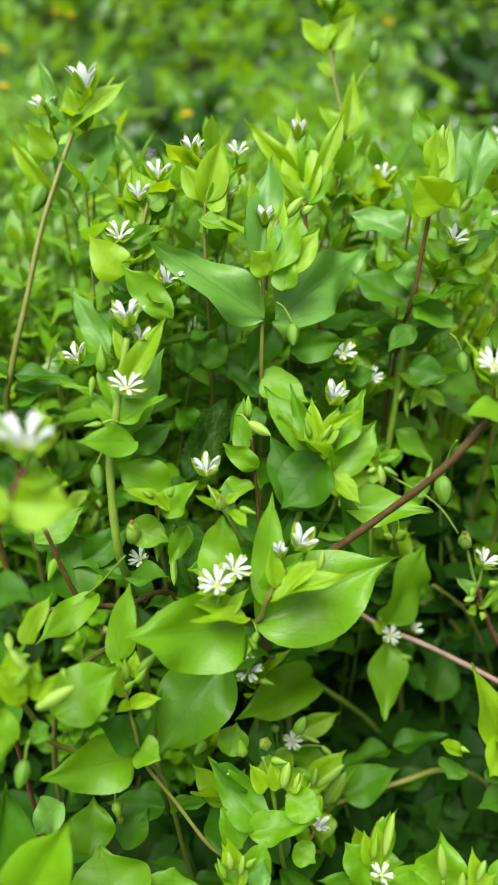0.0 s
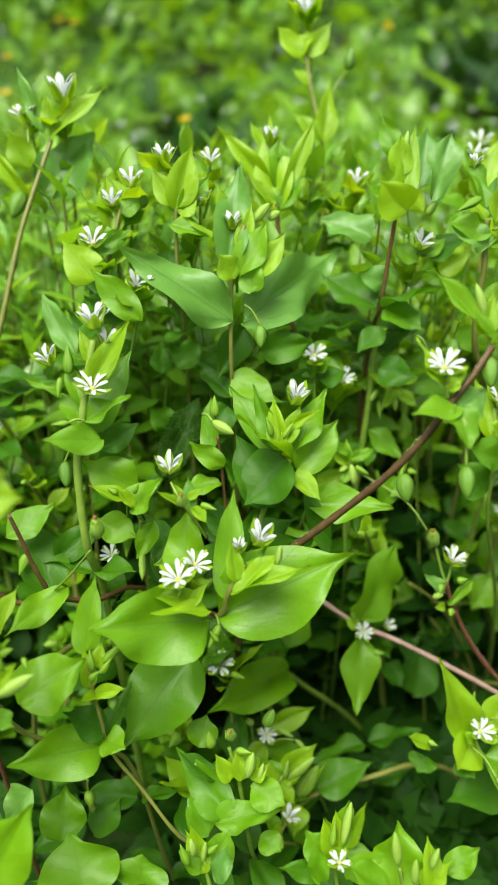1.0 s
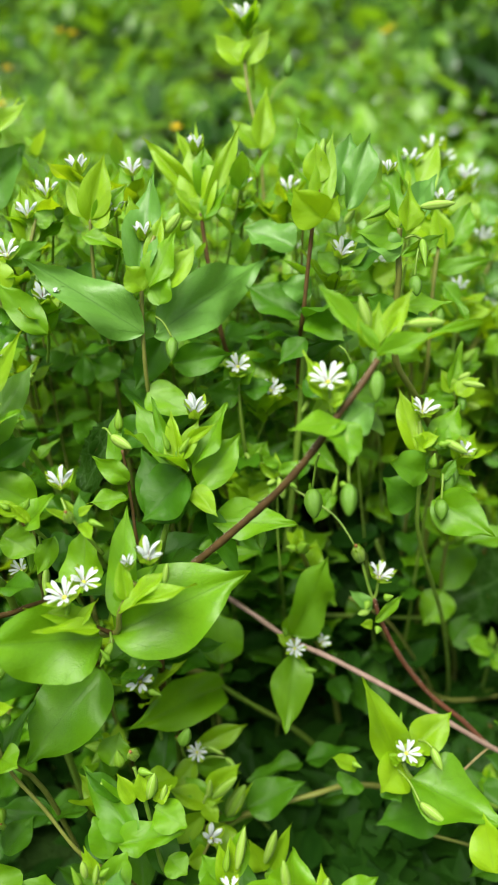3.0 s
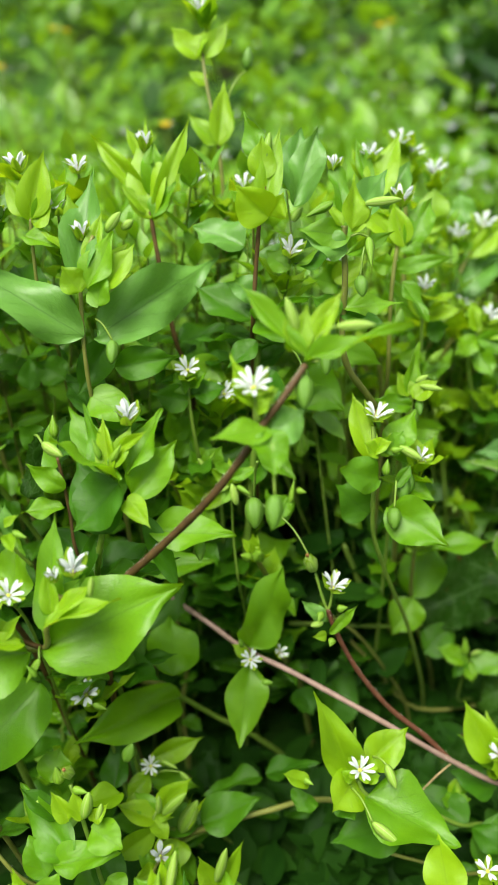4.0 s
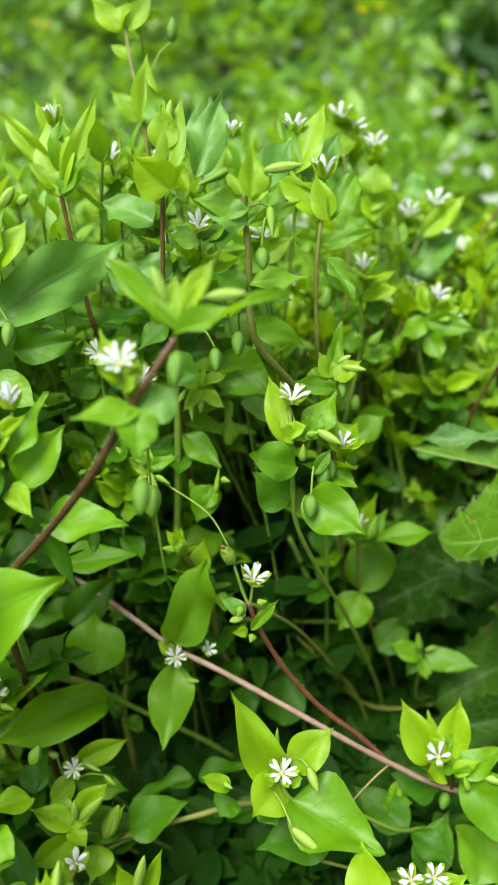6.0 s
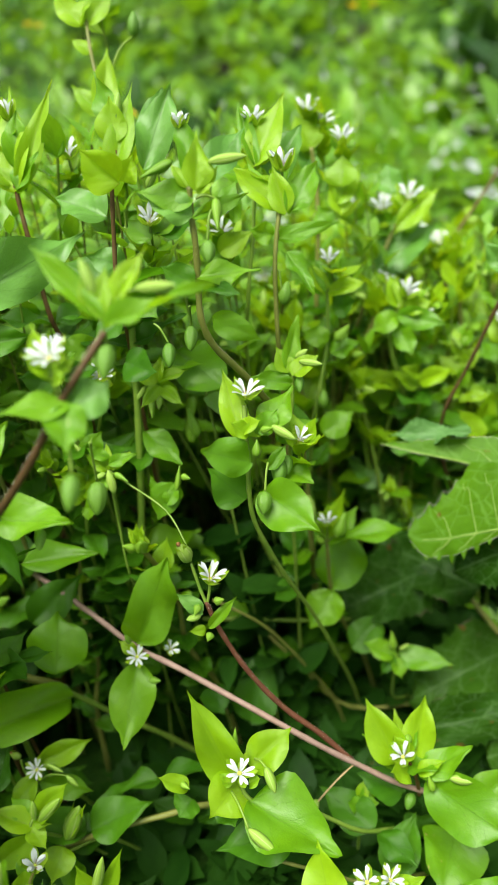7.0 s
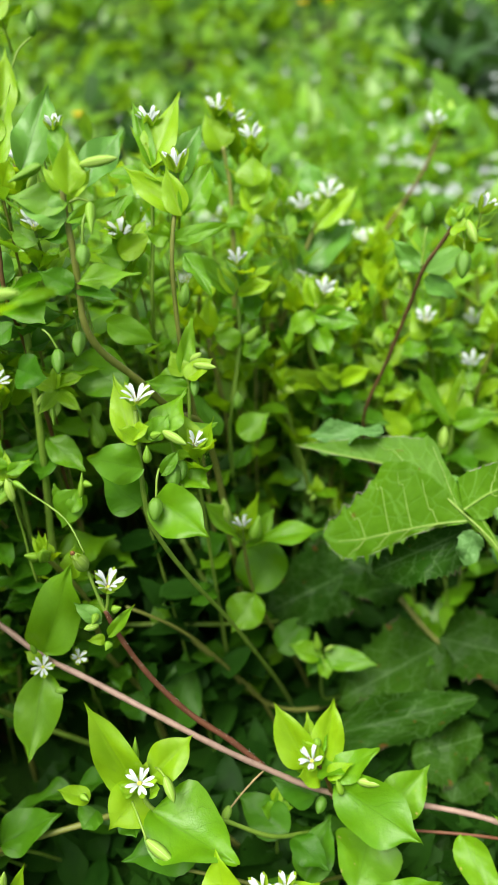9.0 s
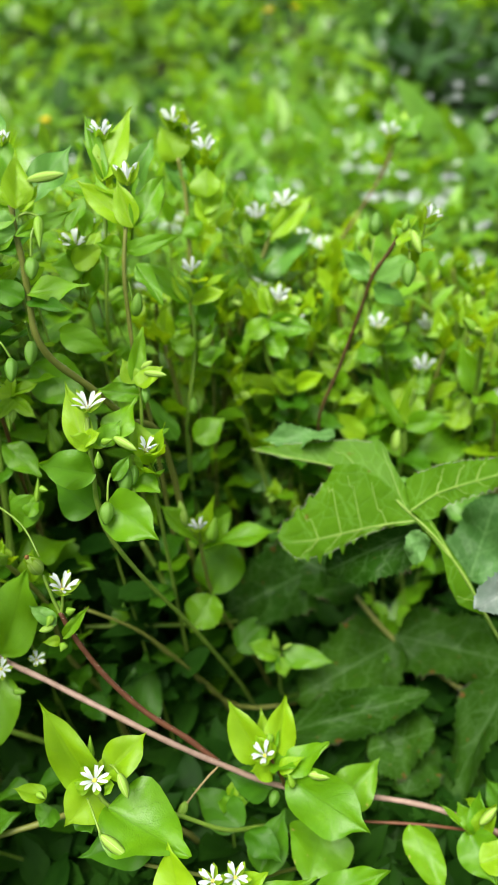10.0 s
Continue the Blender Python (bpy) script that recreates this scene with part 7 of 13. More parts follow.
leaf(p, (32.4, 144.2, 125.9), (39.1, 140.7, 130.1), 5.4, (-0.43, 0.23, 0.87), "g")
leaf(p, (31.6, 143, 129.5), (21, 141.5, 129.3), 6.6, (-0.02, -0.00, 1.00), "g")
leaf(p, (32.8, 143.2, 129.6), (42, 143.9, 129.5), 5.7, (0.01, 0.00, 1.00), "g")
leaf(p, (31.9, 142, 133.7), (20.1, 148, 138.2), 8.5, (0.28, -0.14, 0.95), "g")
leaf(p, (32.9, 141.5, 133.9), (43.4, 136.1, 141.9), 8.6, (-0.50, 0.26, 0.83), "g")
stem(p, [(30.9, 159, -2), (31.1, 153, 53.3), (31.5, 147, 118.4), (32.5, 141.4, 134.3), (33.2, 141.8, 142.5), (34.2, 143, 152.2), (35.2, 145.4, 157.9)], 0.49, 0.37, RED_STEM)
leaf(p, (34.9, 143.2, 154.3), (38.2, 151.6, 167.8), 5.0, (-0.07, -0.80, 0.60), "y")
leaf(p, (34.6, 148.7, 161.4), (31, 153.6, 169.8), 4.1, (-0.05, -0.81, 0.58), "f")
leaf(p, (35.9, 141.5, 153.4), (30.2, 141.4, 159.4), 8.1, (-0.06, -0.92, 0.39), "y")
leaf(p, (39.6, 151.2, 155.4), (41.8, 158.8, 165.8), 6.8, (-0.08, -0.80, 0.60), "b")
leaf(p, (34.7, 146, 158.9), (34.6, 149.1, 165.9), 5.4, (-0.06, -0.80, 0.60), "y")
leaf(p, (36.3, 142.7, 153.3), (38.7, 141.9, 157.6), 4.9, (-0.07, -0.78, 0.63), "y")
leaf(p, (33.7, 143.9, 153.6), (28.7, 143.9, 157.9), 2.8, (-0.04, -0.78, 0.63), "f")
bud(p, (35.2, 147.7, 161.6), (36.2, 149.5, 166.4), 0.71, "p")
leaf(p, (30.8, 148.5, 146.1), (20.4, 152.5, 149.7), 8.1, (-0.01, -0.76, 0.65), "b")
leaf(p, (39.7, 145.1, 143.6), (50.3, 149.3, 145.7), 8.0, (-0.10, -0.74, 0.66), "g")
leaf(p, (34.2, 143.9, 138.2), (27.8, 142, 141.3), 5.7, (-0.04, -0.73, 0.68), "b")
leaf(p, (33.6, 141.5, 134.3), (40.6, 135.7, 131.8), 7.9, (-0.07, -0.75, 0.66), "f")
leaf(p, (33.1, 140, 130), (27.5, 136, 126), 5.0, (-0.03, -0.6, 0.8), "g")
leaf(p, (32.7, 137.6, 122.2), (39.8, 133.1, 121.9), 6.9, (-0.06, -0.71, 0.70), "g")
bud(p, (40.2, 143.3, 152), (42, 143.7, 154.5), 1.06, "p")

p = plant((-8.5, 139.9, 0), "chickweed shoots at the crown with half-open flowers", "chickweed", "flowering chickweed stems", "chickweed")
leaf(p, (-7.5, 154.1, 24.3), (-0.4, 157.3, 28.9), 4.6, (-0.46, -0.21, 0.86), "g")
leaf(p, (-8.5, 153.6, 24.3), (-18.3, 149.7, 29), 5.8, (0.38, 0.15, 0.91), "g")
leaf(p, (-8.5, 152.1, 38.6), (-18.3, 147.9, 41.7), 5.6, (0.25, 0.11, 0.96), "g")
leaf(p, (-7.5, 152.6, 38.6), (4.3, 157.6, 40.8), 6.5, (-0.15, -0.07, 0.99), "g")
leaf(p, (-7.4, 150.7, 53), (6.4, 147.7, 53.3), 7.1, (-0.03, 0.01, 1.00), "g")
leaf(p, (-8.5, 151.1, 53.2), (-15.4, 155.3, 57.5), 4.7, (0.40, -0.24, 0.88), "g")
leaf(p, (-7.5, 149.2, 69.8), (0.3, 147.7, 74.2), 4.6, (-0.48, 0.09, 0.87), "g")
leaf(p, (-8.6, 149.6, 69.5), (-18.8, 153.2, 69.3), 5.4, (-0.01, 0.00, 1.00), "g")
leaf(p, (-8.3, 147.3, 86.8), (-11.4, 139.8, 90.6), 4.5, (0.16, 0.39, 0.91), "g")
leaf(p, (-7.9, 148.4, 86.6), (-3.7, 159.5, 88.1), 6.0, (-0.05, -0.12, 0.99), "g")
leaf(p, (-8.3, 146.9, 103.7), (-12.9, 156, 105.4), 5.2, (0.07, -0.14, 0.99), "g")
leaf(p, (-7.8, 145.9, 103.9), (-1.5, 136.2, 109.3), 6.3, (-0.23, 0.36, 0.90), "g")
leaf(p, (-7.6, 144.5, 120.7), (3.5, 135.7, 122.2), 7.1, (-0.08, 0.06, 0.99), "g")
leaf(p, (-8.4, 145.3, 120.8), (-12.9, 153.4, 123.9), 4.9, (0.15, -0.28, 0.95), "g")
leaf(p, (-8.3, 143.1, 127.4), (-11.1, 133.7, 129.4), 5.0, (0.06, 0.19, 0.98), "g")
leaf(p, (-8.1, 144.3, 127.4), (-6.1, 157.3, 131.1), 6.8, (-0.04, -0.27, 0.96), "g")
leaf(p, (-8.8, 142.6, 131.4), (-17, 141.4, 134.3), 4.5, (0.32, 0.05, 0.95), "g")
leaf(p, (-7.6, 142.8, 131.4), (1.8, 144.7, 134.7), 5.1, (-0.31, -0.07, 0.95), "g")
leaf(p, (-8, 141.2, 135.5), (-3.1, 133.8, 141.4), 5.3, (-0.31, 0.46, 0.83), "g")
leaf(p, (-8.5, 142.1, 135.3), (-11.8, 150.3, 137.5), 4.6, (0.09, -0.23, 0.97), "g")
leaf(p, (-7.8, 140.2, 139.2), (-0.2, 133.6, 140.8), 5.2, (-0.12, 0.10, 0.99), "g")
leaf(p, (-8.6, 141, 139.3), (-16.9, 151.8, 142.1), 6.9, (0.13, -0.16, 0.98), "g")
stem(p, [(-8, 156.5, -2), (-8, 150.5, 55.8), (-8.1, 144.5, 124.1), (-8.3, 140.3, 139.9), (-8.4, 141.5, 147.6), (-8.3, 143, 153.8)], 0.44, 0.34, OLIVE_STEM)
flower(p, (-10.5, 147.3, 161.2), (0.04, -0.16, 0.99), 5.1, 37, 71)
stem(p, [(-8.4, 150.1, 147.2), (-8.8, 148.7, 154.2), (-10.5, 147.4, 160.8)], 0.3, 0.25, GREEN_STEM, name="stalk")
leaf(p, (-9.1, 149.2, 151.9), (-3.2, 154.1, 157.6), 4.8, (-0.46, -0.39, 0.80), "y")
leaf(p, (-8.9, 149.4, 150.9), (-11, 154.7, 155.7), 3.7, (0.23, -0.60, 0.77), "f")
leaf(p, (-10, 148, 157.6), (-15.8, 143.8, 164.8), 5.1, (0.57, 0.41, 0.71), "y")
leaf(p, (-10, 147.9, 158.1), (-10.3, 143.5, 163.6), 3.6, (0.05, 0.78, 0.62), "y")
leaf(p, (-9.6, 148.5, 155.3), (-3.5, 144.7, 158.9), 4.0, (-0.38, 0.24, 0.90), "y")
leaf(p, (-8.3, 142.8, 153.6), (-5, 147.5, 164.9), 6.3, (0.16, -0.78, 0.61), "y")
leaf(p, (-8.9, 143.2, 154.3), (-12.7, 146.8, 160.5), 4.4, (0.18, -0.77, 0.62), "y")
leaf(p, (-7.8, 142.7, 153.3), (-1.6, 148.7, 158.8), 4.4, (0.15, -0.77, 0.62), "f")
leaf(p, (-9.4, 141.2, 151.1), (-1.9, 138.4, 149.6), 4.3, (0.16, -0.75, 0.65), "f")
leaf(p, (-11, 145.4, 158.1), (-6.9, 149.2, 162), 3.3, (0.17, -0.78, 0.60), "y")
leaf(p, (-7.8, 142.4, 152.9), (-3.7, 143.5, 156.3), 5.0, (0.16, -0.76, 0.63), "y")

p = plant((-20.6, 139.5, 0), "chickweed shoots at the crown with small white flowers", "chickweed", "flowering chickweed stems", "chickweed")
leaf(p, (-28.5, 155.3, 23.6), (-24.2, 147.9, 23.3), 4.3, (0.02, -0.04, 1.00), "g")
leaf(p, (-29, 156.3, 23.8), (-34.2, 169.2, 27.2), 7.1, (0.09, -0.22, 0.97), "g")
leaf(p, (-28.6, 154.9, 38), (-29.5, 165.5, 40.8), 5.5, (0.02, -0.25, 0.97), "g")
leaf(p, (-28.3, 153.8, 37.9), (-24.2, 144.6, 39), 5.1, (-0.04, 0.10, 0.99), "g")
leaf(p, (-27.8, 152.8, 52.1), (-16.7, 152.6, 51.6), 5.6, (0.04, -0.00, 1.00), "g")
leaf(p, (-28.9, 152.7, 52.1), (-37.3, 151.4, 51.6), 4.3, (-0.05, -0.01, 1.00), "g")
leaf(p, (-27.5, 151, 68.4), (-16.5, 145.4, 67.9), 6.1, (0.03, -0.02, 1.00), "g")
leaf(p, (-28.5, 151.6, 68.6), (-39.3, 159, 72.7), 6.8, (0.25, -0.17, 0.95), "g")
leaf(p, (-27.9, 149.2, 85.1), (-32, 138.5, 84.4), 5.7, (-0.02, -0.06, 1.00), "g")
leaf(p, (-27.4, 150.3, 85.3), (-22.4, 157.2, 88), 4.5, (-0.17, -0.24, 0.95), "g")
leaf(p, (-27, 147.9, 102.3), (-21.6, 140.5, 107.8), 5.4, (-0.31, 0.42, 0.86), "g")
leaf(p, (-27.7, 148.7, 102.2), (-34.9, 156.8, 106.3), 5.8, (0.24, -0.26, 0.93), "g")
leaf(p, (-27.5, 146.6, 118.9), (-38.1, 142.6, 122.6), 5.9, (0.29, 0.11, 0.95), "g")
leaf(p, (-26.5, 147.1, 118.8), (-15.4, 153.6, 120.8), 6.5, (-0.13, -0.07, 0.99), "g")
leaf(p, (-25.8, 144.9, 125.2), (-19.5, 138.9, 125.6), 4.4, (-0.03, 0.03, 1.00), "g")
leaf(p, (-26.7, 145.7, 125.4), (-35, 152.4, 129.2), 5.7, (0.26, -0.21, 0.94), "g")
leaf(p, (-25.1, 144.3, 129.2), (-16.8, 155.1, 132.3), 7.0, (-0.13, -0.17, 0.98), "g")
leaf(p, (-25.7, 143.3, 129.1), (-30.1, 134.8, 129.6), 4.8, (0.02, 0.04, 1.00), "g")
leaf(p, (-24.8, 142.8, 133.3), (-28.3, 153, 139.4), 6.2, (0.16, -0.47, 0.87), "g")
leaf(p, (-24.5, 141.7, 133.1), (-22.2, 131.4, 135), 5.4, (-0.04, 0.18, 0.98), "g")
leaf(p, (-23.9, 141.4, 136.8), (-25.6, 155.4, 135.9), 7.1, (-0.01, 0.06, 1.00), "g")
leaf(p, (-23.8, 140.2, 136.9), (-24, 129.1, 137.5), 5.6, (0.00, 0.05, 1.00), "g")
stem(p, [(-29.1, 158.5, -2), (-28.3, 152.5, 54.9), (-26.9, 146.5, 122.1), (-23.6, 140.5, 137.6), (-20.9, 140.4, 147), (-19, 143.6, 153.8)], 0.45, 0.34, OLIVE_STEM)
flower(p, (-17.3, 147.8, 156.9), (0.07, -0.25, 0.97), 5.2, 42, 22)
stem(p, [(-19.5, 150.5, 143), (-17.8, 149.2, 149.9), (-17.4, 147.9, 156.5)], 0.3, 0.25, GREEN_STEM, name="stalk")
leaf(p, (-18.1, 148.8, 152.1), (-18, 154.9, 156.7), 3.8, (-0.01, -0.60, 0.80), "f")
leaf(p, (-18.2, 148.8, 151.7), (-23.5, 153, 158.4), 4.7, (0.56, -0.43, 0.71), "y")
leaf(p, (-18.4, 149.1, 150.3), (-25.4, 144.5, 153.9), 4.6, (0.33, 0.22, 0.92), "y")
leaf(p, (-18.1, 148.8, 152.2), (-14.2, 140.3, 158), 5.5, (-0.23, 0.49, 0.84), "y")
leaf(p, (-18.5, 149.2, 149.8), (-11.9, 149, 155.9), 4.5, (-0.68, 0.02, 0.73), "f")
flower(p, (-20.9, 144.7, 153.9), (0.07, -0.24, 0.97), 4.9, 42, 26)
stem(p, [(-21.3, 146.1, 140), (-20.5, 145.4, 146.9), (-21, 144.8, 153.5)], 0.3, 0.25, GREEN_STEM, name="stalk")
leaf(p, (-21.2, 145.7, 144.4), (-23, 140.4, 151.9), 4.7, (0.27, 0.76, 0.59), "f")
leaf(p, (-21.2, 145.6, 144.7), (-15.6, 139.8, 150.1), 4.8, (-0.38, 0.40, 0.83), "y")
leaf(p, (-21.1, 145.2, 148.7), (-14.9, 149.7, 151.8), 4.1, (-0.30, -0.22, 0.93), "f")
leaf(p, (-21.1, 145.5, 146), (-21.6, 150.8, 153.6), 4.6, (0.08, -0.81, 0.57), "f")
leaf(p, (-21, 145, 150.4), (-28.4, 141.8, 158.5), 5.7, (0.65, 0.28, 0.71), "f")
flower(p, (-24.2, 138.6, 148), (0.11, -0.33, 0.94), 6.0, 47, 60)
stem(p, [(-23.6, 143.3, 134.2), (-23.3, 140.9, 141.1), (-24.2, 138.7, 147.7)], 0.3, 0.25, GREEN_STEM, name="stalk")
leaf(p, (-23.9, 141.1, 140.8), (-28.3, 143.1, 147.8), 4.3, (0.74, -0.35, 0.57), "y")
leaf(p, (-23.9, 141, 140.9), (-28.7, 137.9, 148.2), 4.7, (0.66, 0.43, 0.62), "y")
leaf(p, (-23.9, 140.7, 141.7), (-20.8, 131.4, 146.8), 5.5, (-0.14, 0.44, 0.89), "f")
leaf(p, (-23.9, 140.5, 142.5), (-16.5, 140.9, 146.6), 4.3, (-0.48, -0.03, 0.87), "y")
leaf(p, (-23.8, 141.6, 139.1), (-23.8, 148.3, 146.5), 5.0, (0.01, -0.74, 0.67), "f")
flower(p, (-3.8, 145.6, 153.9), (0.05, -0.25, 0.97), 5.1, 42, 16)
stem(p, [(-5.9, 146.8, 140), (-4.2, 146.2, 147), (-3.8, 145.7, 153.6)], 0.3, 0.25, GREEN_STEM, name="stalk")
leaf(p, (-4.9, 146.2, 146.8), (-8.7, 143.7, 154.7), 4.5, (0.73, 0.47, 0.50), "y")
leaf(p, (-5, 146.3, 145.7), (-5.5, 141.5, 151.7), 3.8, (0.08, 0.78, 0.62), "y")
leaf(p, (-5, 146.3, 145.7), (1.4, 146.1, 151.5), 4.3, (-0.67, 0.02, 0.74), "f")
leaf(p, (-5.1, 146.3, 145.2), (0, 149.9, 151.7), 4.5, (-0.59, -0.42, 0.69), "y")
leaf(p, (-4.9, 146.2, 146.4), (-7.3, 152.8, 150.7), 4.1, (0.18, -0.50, 0.85), "y")
flower(p, (-2.4, 158, 158.8), (0.04, -0.26, 0.97), 4.9, 42, 53)
stem(p, [(-4.9, 161.6, 144.9), (-3, 159.8, 151.8), (-2.4, 158.1, 158.4)], 0.3, 0.25, GREEN_STEM, name="stalk")
leaf(p, (-3.8, 160, 151.1), (-5.6, 151.6, 158.6), 5.7, (0.14, 0.64, 0.75), "y")
leaf(p, (-3.5, 159.6, 152.6), (0.7, 156.9, 158.7), 3.9, (-0.65, 0.42, 0.63), "y")
leaf(p, (-3.4, 159.5, 153.1), (-1.4, 165.8, 158.7), 4.3, (-0.20, -0.62, 0.76), "f")
leaf(p, (-3.4, 159.5, 152.9), (-5.7, 163.1, 159.4), 3.9, (0.45, -0.70, 0.55), "f")
leaf(p, (-3.6, 159.8, 152), (-8.4, 156.3, 155), 3.3, (0.37, 0.27, 0.89), "y")
flower(p, (-14.6, 126.8, 143.3), (0.29, -0.22, 0.93), 5.2, 37, 46)
stem(p, [(-17.2, 130.5, 129.5), (-15.3, 128.7, 136.4), (-14.7, 126.9, 143)], 0.3, 0.25, GREEN_STEM, name="stalk")
leaf(p, (-15.9, 128.8, 136.1), (-20.8, 126.8, 144.7), 5.1, (0.79, 0.33, 0.52), "y")
leaf(p, (-16, 128.8, 135.9), (-17.4, 121.1, 144.1), 5.7, (0.13, 0.71, 0.70), "y")
leaf(p, (-15.8, 128.5, 137), (-13, 125.2, 146.2), 5.1, (-0.58, 0.69, 0.42), "f")
leaf(p, (-15.3, 127.8, 139.7), (-8.7, 131.3, 143.2), 4.1, (-0.38, -0.20, 0.90), "f")
leaf(p, (-15.2, 127.6, 140.3), (-15.8, 136.2, 144.6), 4.8, (0.03, -0.44, 0.90), "y")
leaf(p, (-23.5, 133, 142.8), (-29.2, 135.1, 150.4), 7.5, (0.30, -0.81, 0.50), "y")
leaf(p, (-20.9, 141.6, 148.9), (-22.6, 147.9, 159.3), 5.5, (0.23, -0.75, 0.62), "y")
leaf(p, (-19, 143, 152.9), (-14.6, 144.9, 155.6), 4.0, (0.21, -0.75, 0.63), "f")
leaf(p, (-24.2, 137.8, 146.7), (-17.1, 142.3, 149.7), 4.0, (0.23, -0.73, 0.65), "f")
leaf(p, (-13.5, 123, 138.8), (-22, 125.5, 147.6), 5.6, (0.23, -0.69, 0.68), "f")
leaf(p, (-20.1, 138.9, 146.3), (-25.6, 142.7, 153), 4.4, (0.24, -0.73, 0.64), "f")
bud(p, (-14.8, 144.7, 153.4), (-14.6, 145.2, 156.1), 0.67, "c")

p = plant((18.6, 134.9, 0), "chickweed leaves and white flower in the shadow under the crown", "chickweed", "flowering chickweed stems", "chickweed")
leaf(p, (21.8, 154.3, 17), (30, 161.5, 20.8), 5.7, (-0.25, -0.22, 0.94), "g")
leaf(p, (21, 153.7, 17.1), (12.6, 148.3, 23.9), 6.0, (0.47, 0.30, 0.83), "g")
leaf(p, (21.5, 153, 27.2), (24.8, 165.1, 26.5), 6.2, (0.01, 0.05, 1.00), "g")
leaf(p, (21, 152, 27.2), (13.9, 143, 26.3), 5.7, (-0.05, -0.06, 1.00), "g")
leaf(p, (21.5, 150.4, 37.6), (25.7, 141.7, 36.9), 4.9, (0.03, -0.06, 1.00), "g")
leaf(p, (20.9, 151.4, 37.8), (13, 160.6, 40.4), 6.1, (0.14, -0.16, 0.98), "g")
leaf(p, (20.8, 149.1, 49.5), (14.7, 143.2, 50), 4.3, (0.05, 0.05, 1.00), "g")
leaf(p, (21.7, 149.8, 49.6), (28.8, 155, 51.3), 4.6, (-0.15, -0.11, 0.98), "g")
leaf(p, (21.7, 147.8, 61.8), (30.3, 144.6, 65.3), 5.0, (-0.34, 0.12, 0.93), "g")
leaf(p, (20.6, 148.2, 61.5), (11, 152.3, 60.7), 5.2, (-0.07, 0.03, 1.00), "g")
leaf(p, (20.5, 146.6, 73.9), (7.6, 150.4, 78.8), 7.1, (0.33, -0.10, 0.94), "g")
leaf(p, (21.6, 146.4, 74), (31.9, 144.3, 78.6), 5.7, (-0.40, 0.08, 0.92), "g")
leaf(p, (20.7, 144.5, 85.9), (15, 134.9, 86.2), 5.6, (0.01, 0.02, 1.00), "g")
leaf(p, (21.4, 145.3, 86.2), (29.7, 151.1, 92.4), 5.9, (-0.43, -0.30, 0.85), "g")
leaf(p, (21.1, 143.8, 91.6), (27.9, 153, 92.9), 5.7, (-0.07, -0.09, 0.99), "g")
leaf(p, (20.5, 142.9, 91.8), (15.5, 137.2, 97), 4.6, (0.37, 0.42, 0.83), "g")
leaf(p, (21, 141.8, 95.7), (30.8, 148.6, 101), 6.5, (-0.33, -0.23, 0.91), "g")
leaf(p, (20, 141.4, 95.6), (11.9, 140.3, 97.5), 4.3, (0.23, 0.03, 0.97), "g")
leaf(p, (19.8, 139.7, 99.4), (9.4, 139.3, 98.5), 5.2, (-0.09, -0.00, 1.00), "g")
leaf(p, (21, 139.7, 99.6), (30.9, 139, 101.9), 5.2, (-0.23, 0.02, 0.97), "g")
leaf(p, (20.3, 137.5, 103.6), (22.5, 127.3, 106.8), 5.4, (-0.06, 0.28, 0.96), "g")
leaf(p, (20.2, 138.5, 103.8), (19.8, 146.5, 109), 4.8, (0.03, -0.54, 0.84), "g")
stem(p, [(21.5, 156.7, -2), (21.3, 150.7, 39.7), (20.9, 144.7, 88.3), (20.2, 137.7, 104.2), (19.4, 136.7, 116.1), (19, 138.6, 123.1)], 0.49, 0.37, GREEN_STEM)
flower(p, (19.2, 139.2, 124.1), (0.02, -0.56, 0.83), 5.4, 52, 58)
stem(p, [(17.1, 142.4, 110.6), (18.7, 140.8, 117.4), (19.2, 139.4, 123.8)], 0.3, 0.25, GREEN_STEM, name="stalk")
leaf(p, (18.8, 139.7, 121.8), (19.9, 133.3, 125), 3.7, (-0.07, 0.44, 0.90), "y")
leaf(p, (17.7, 141.5, 114.5), (20.4, 140.6, 120.4), 3.3, (-0.86, 0.28, 0.44), "f")
leaf(p, (18, 141, 116.7), (23.4, 148.2, 120.7), 4.9, (-0.24, -0.33, 0.91), "y")
leaf(p, (18, 141, 116.6), (13.2, 148.7, 123.2), 5.6, (0.31, -0.49, 0.81), "y")
leaf(p, (17.9, 141.1, 116.1), (11.3, 137.6, 120.8), 4.4, (0.47, 0.25, 0.85), "y")
flower(p, (25.7, 142.2, 117), (0.33, -0.43, 0.84), 5.4, 52, 65)
stem(p, [(22.3, 144.6, 103.4), (24.6, 143.4, 110.2), (25.6, 142.4, 116.6)], 0.3, 0.25, GREEN_STEM, name="stalk")
leaf(p, (24.4, 143.1, 111.7), (18.7, 144.3, 119.9), 5.0, (0.80, -0.16, 0.58), "f")
leaf(p, (23.7, 143.6, 108.8), (19.7, 138.5, 115.8), 4.8, (0.45, 0.58, 0.68), "y")
leaf(p, (24.1, 143.3, 110.5), (28.5, 137.7, 119), 5.5, (-0.47, 0.60, 0.64), "y")
leaf(p, (24.1, 143.4, 110.3), (28, 147.5, 116.2), 4.1, (-0.50, -0.52, 0.70), "y")
leaf(p, (25, 142.7, 114.2), (24.7, 147.2, 121.3), 4.2, (0.06, -0.84, 0.54), "y")
leaf(p, (19.2, 137, 118.6), (12.2, 135.6, 120.7), 5.9, (0.04, -0.66, 0.75), "g")
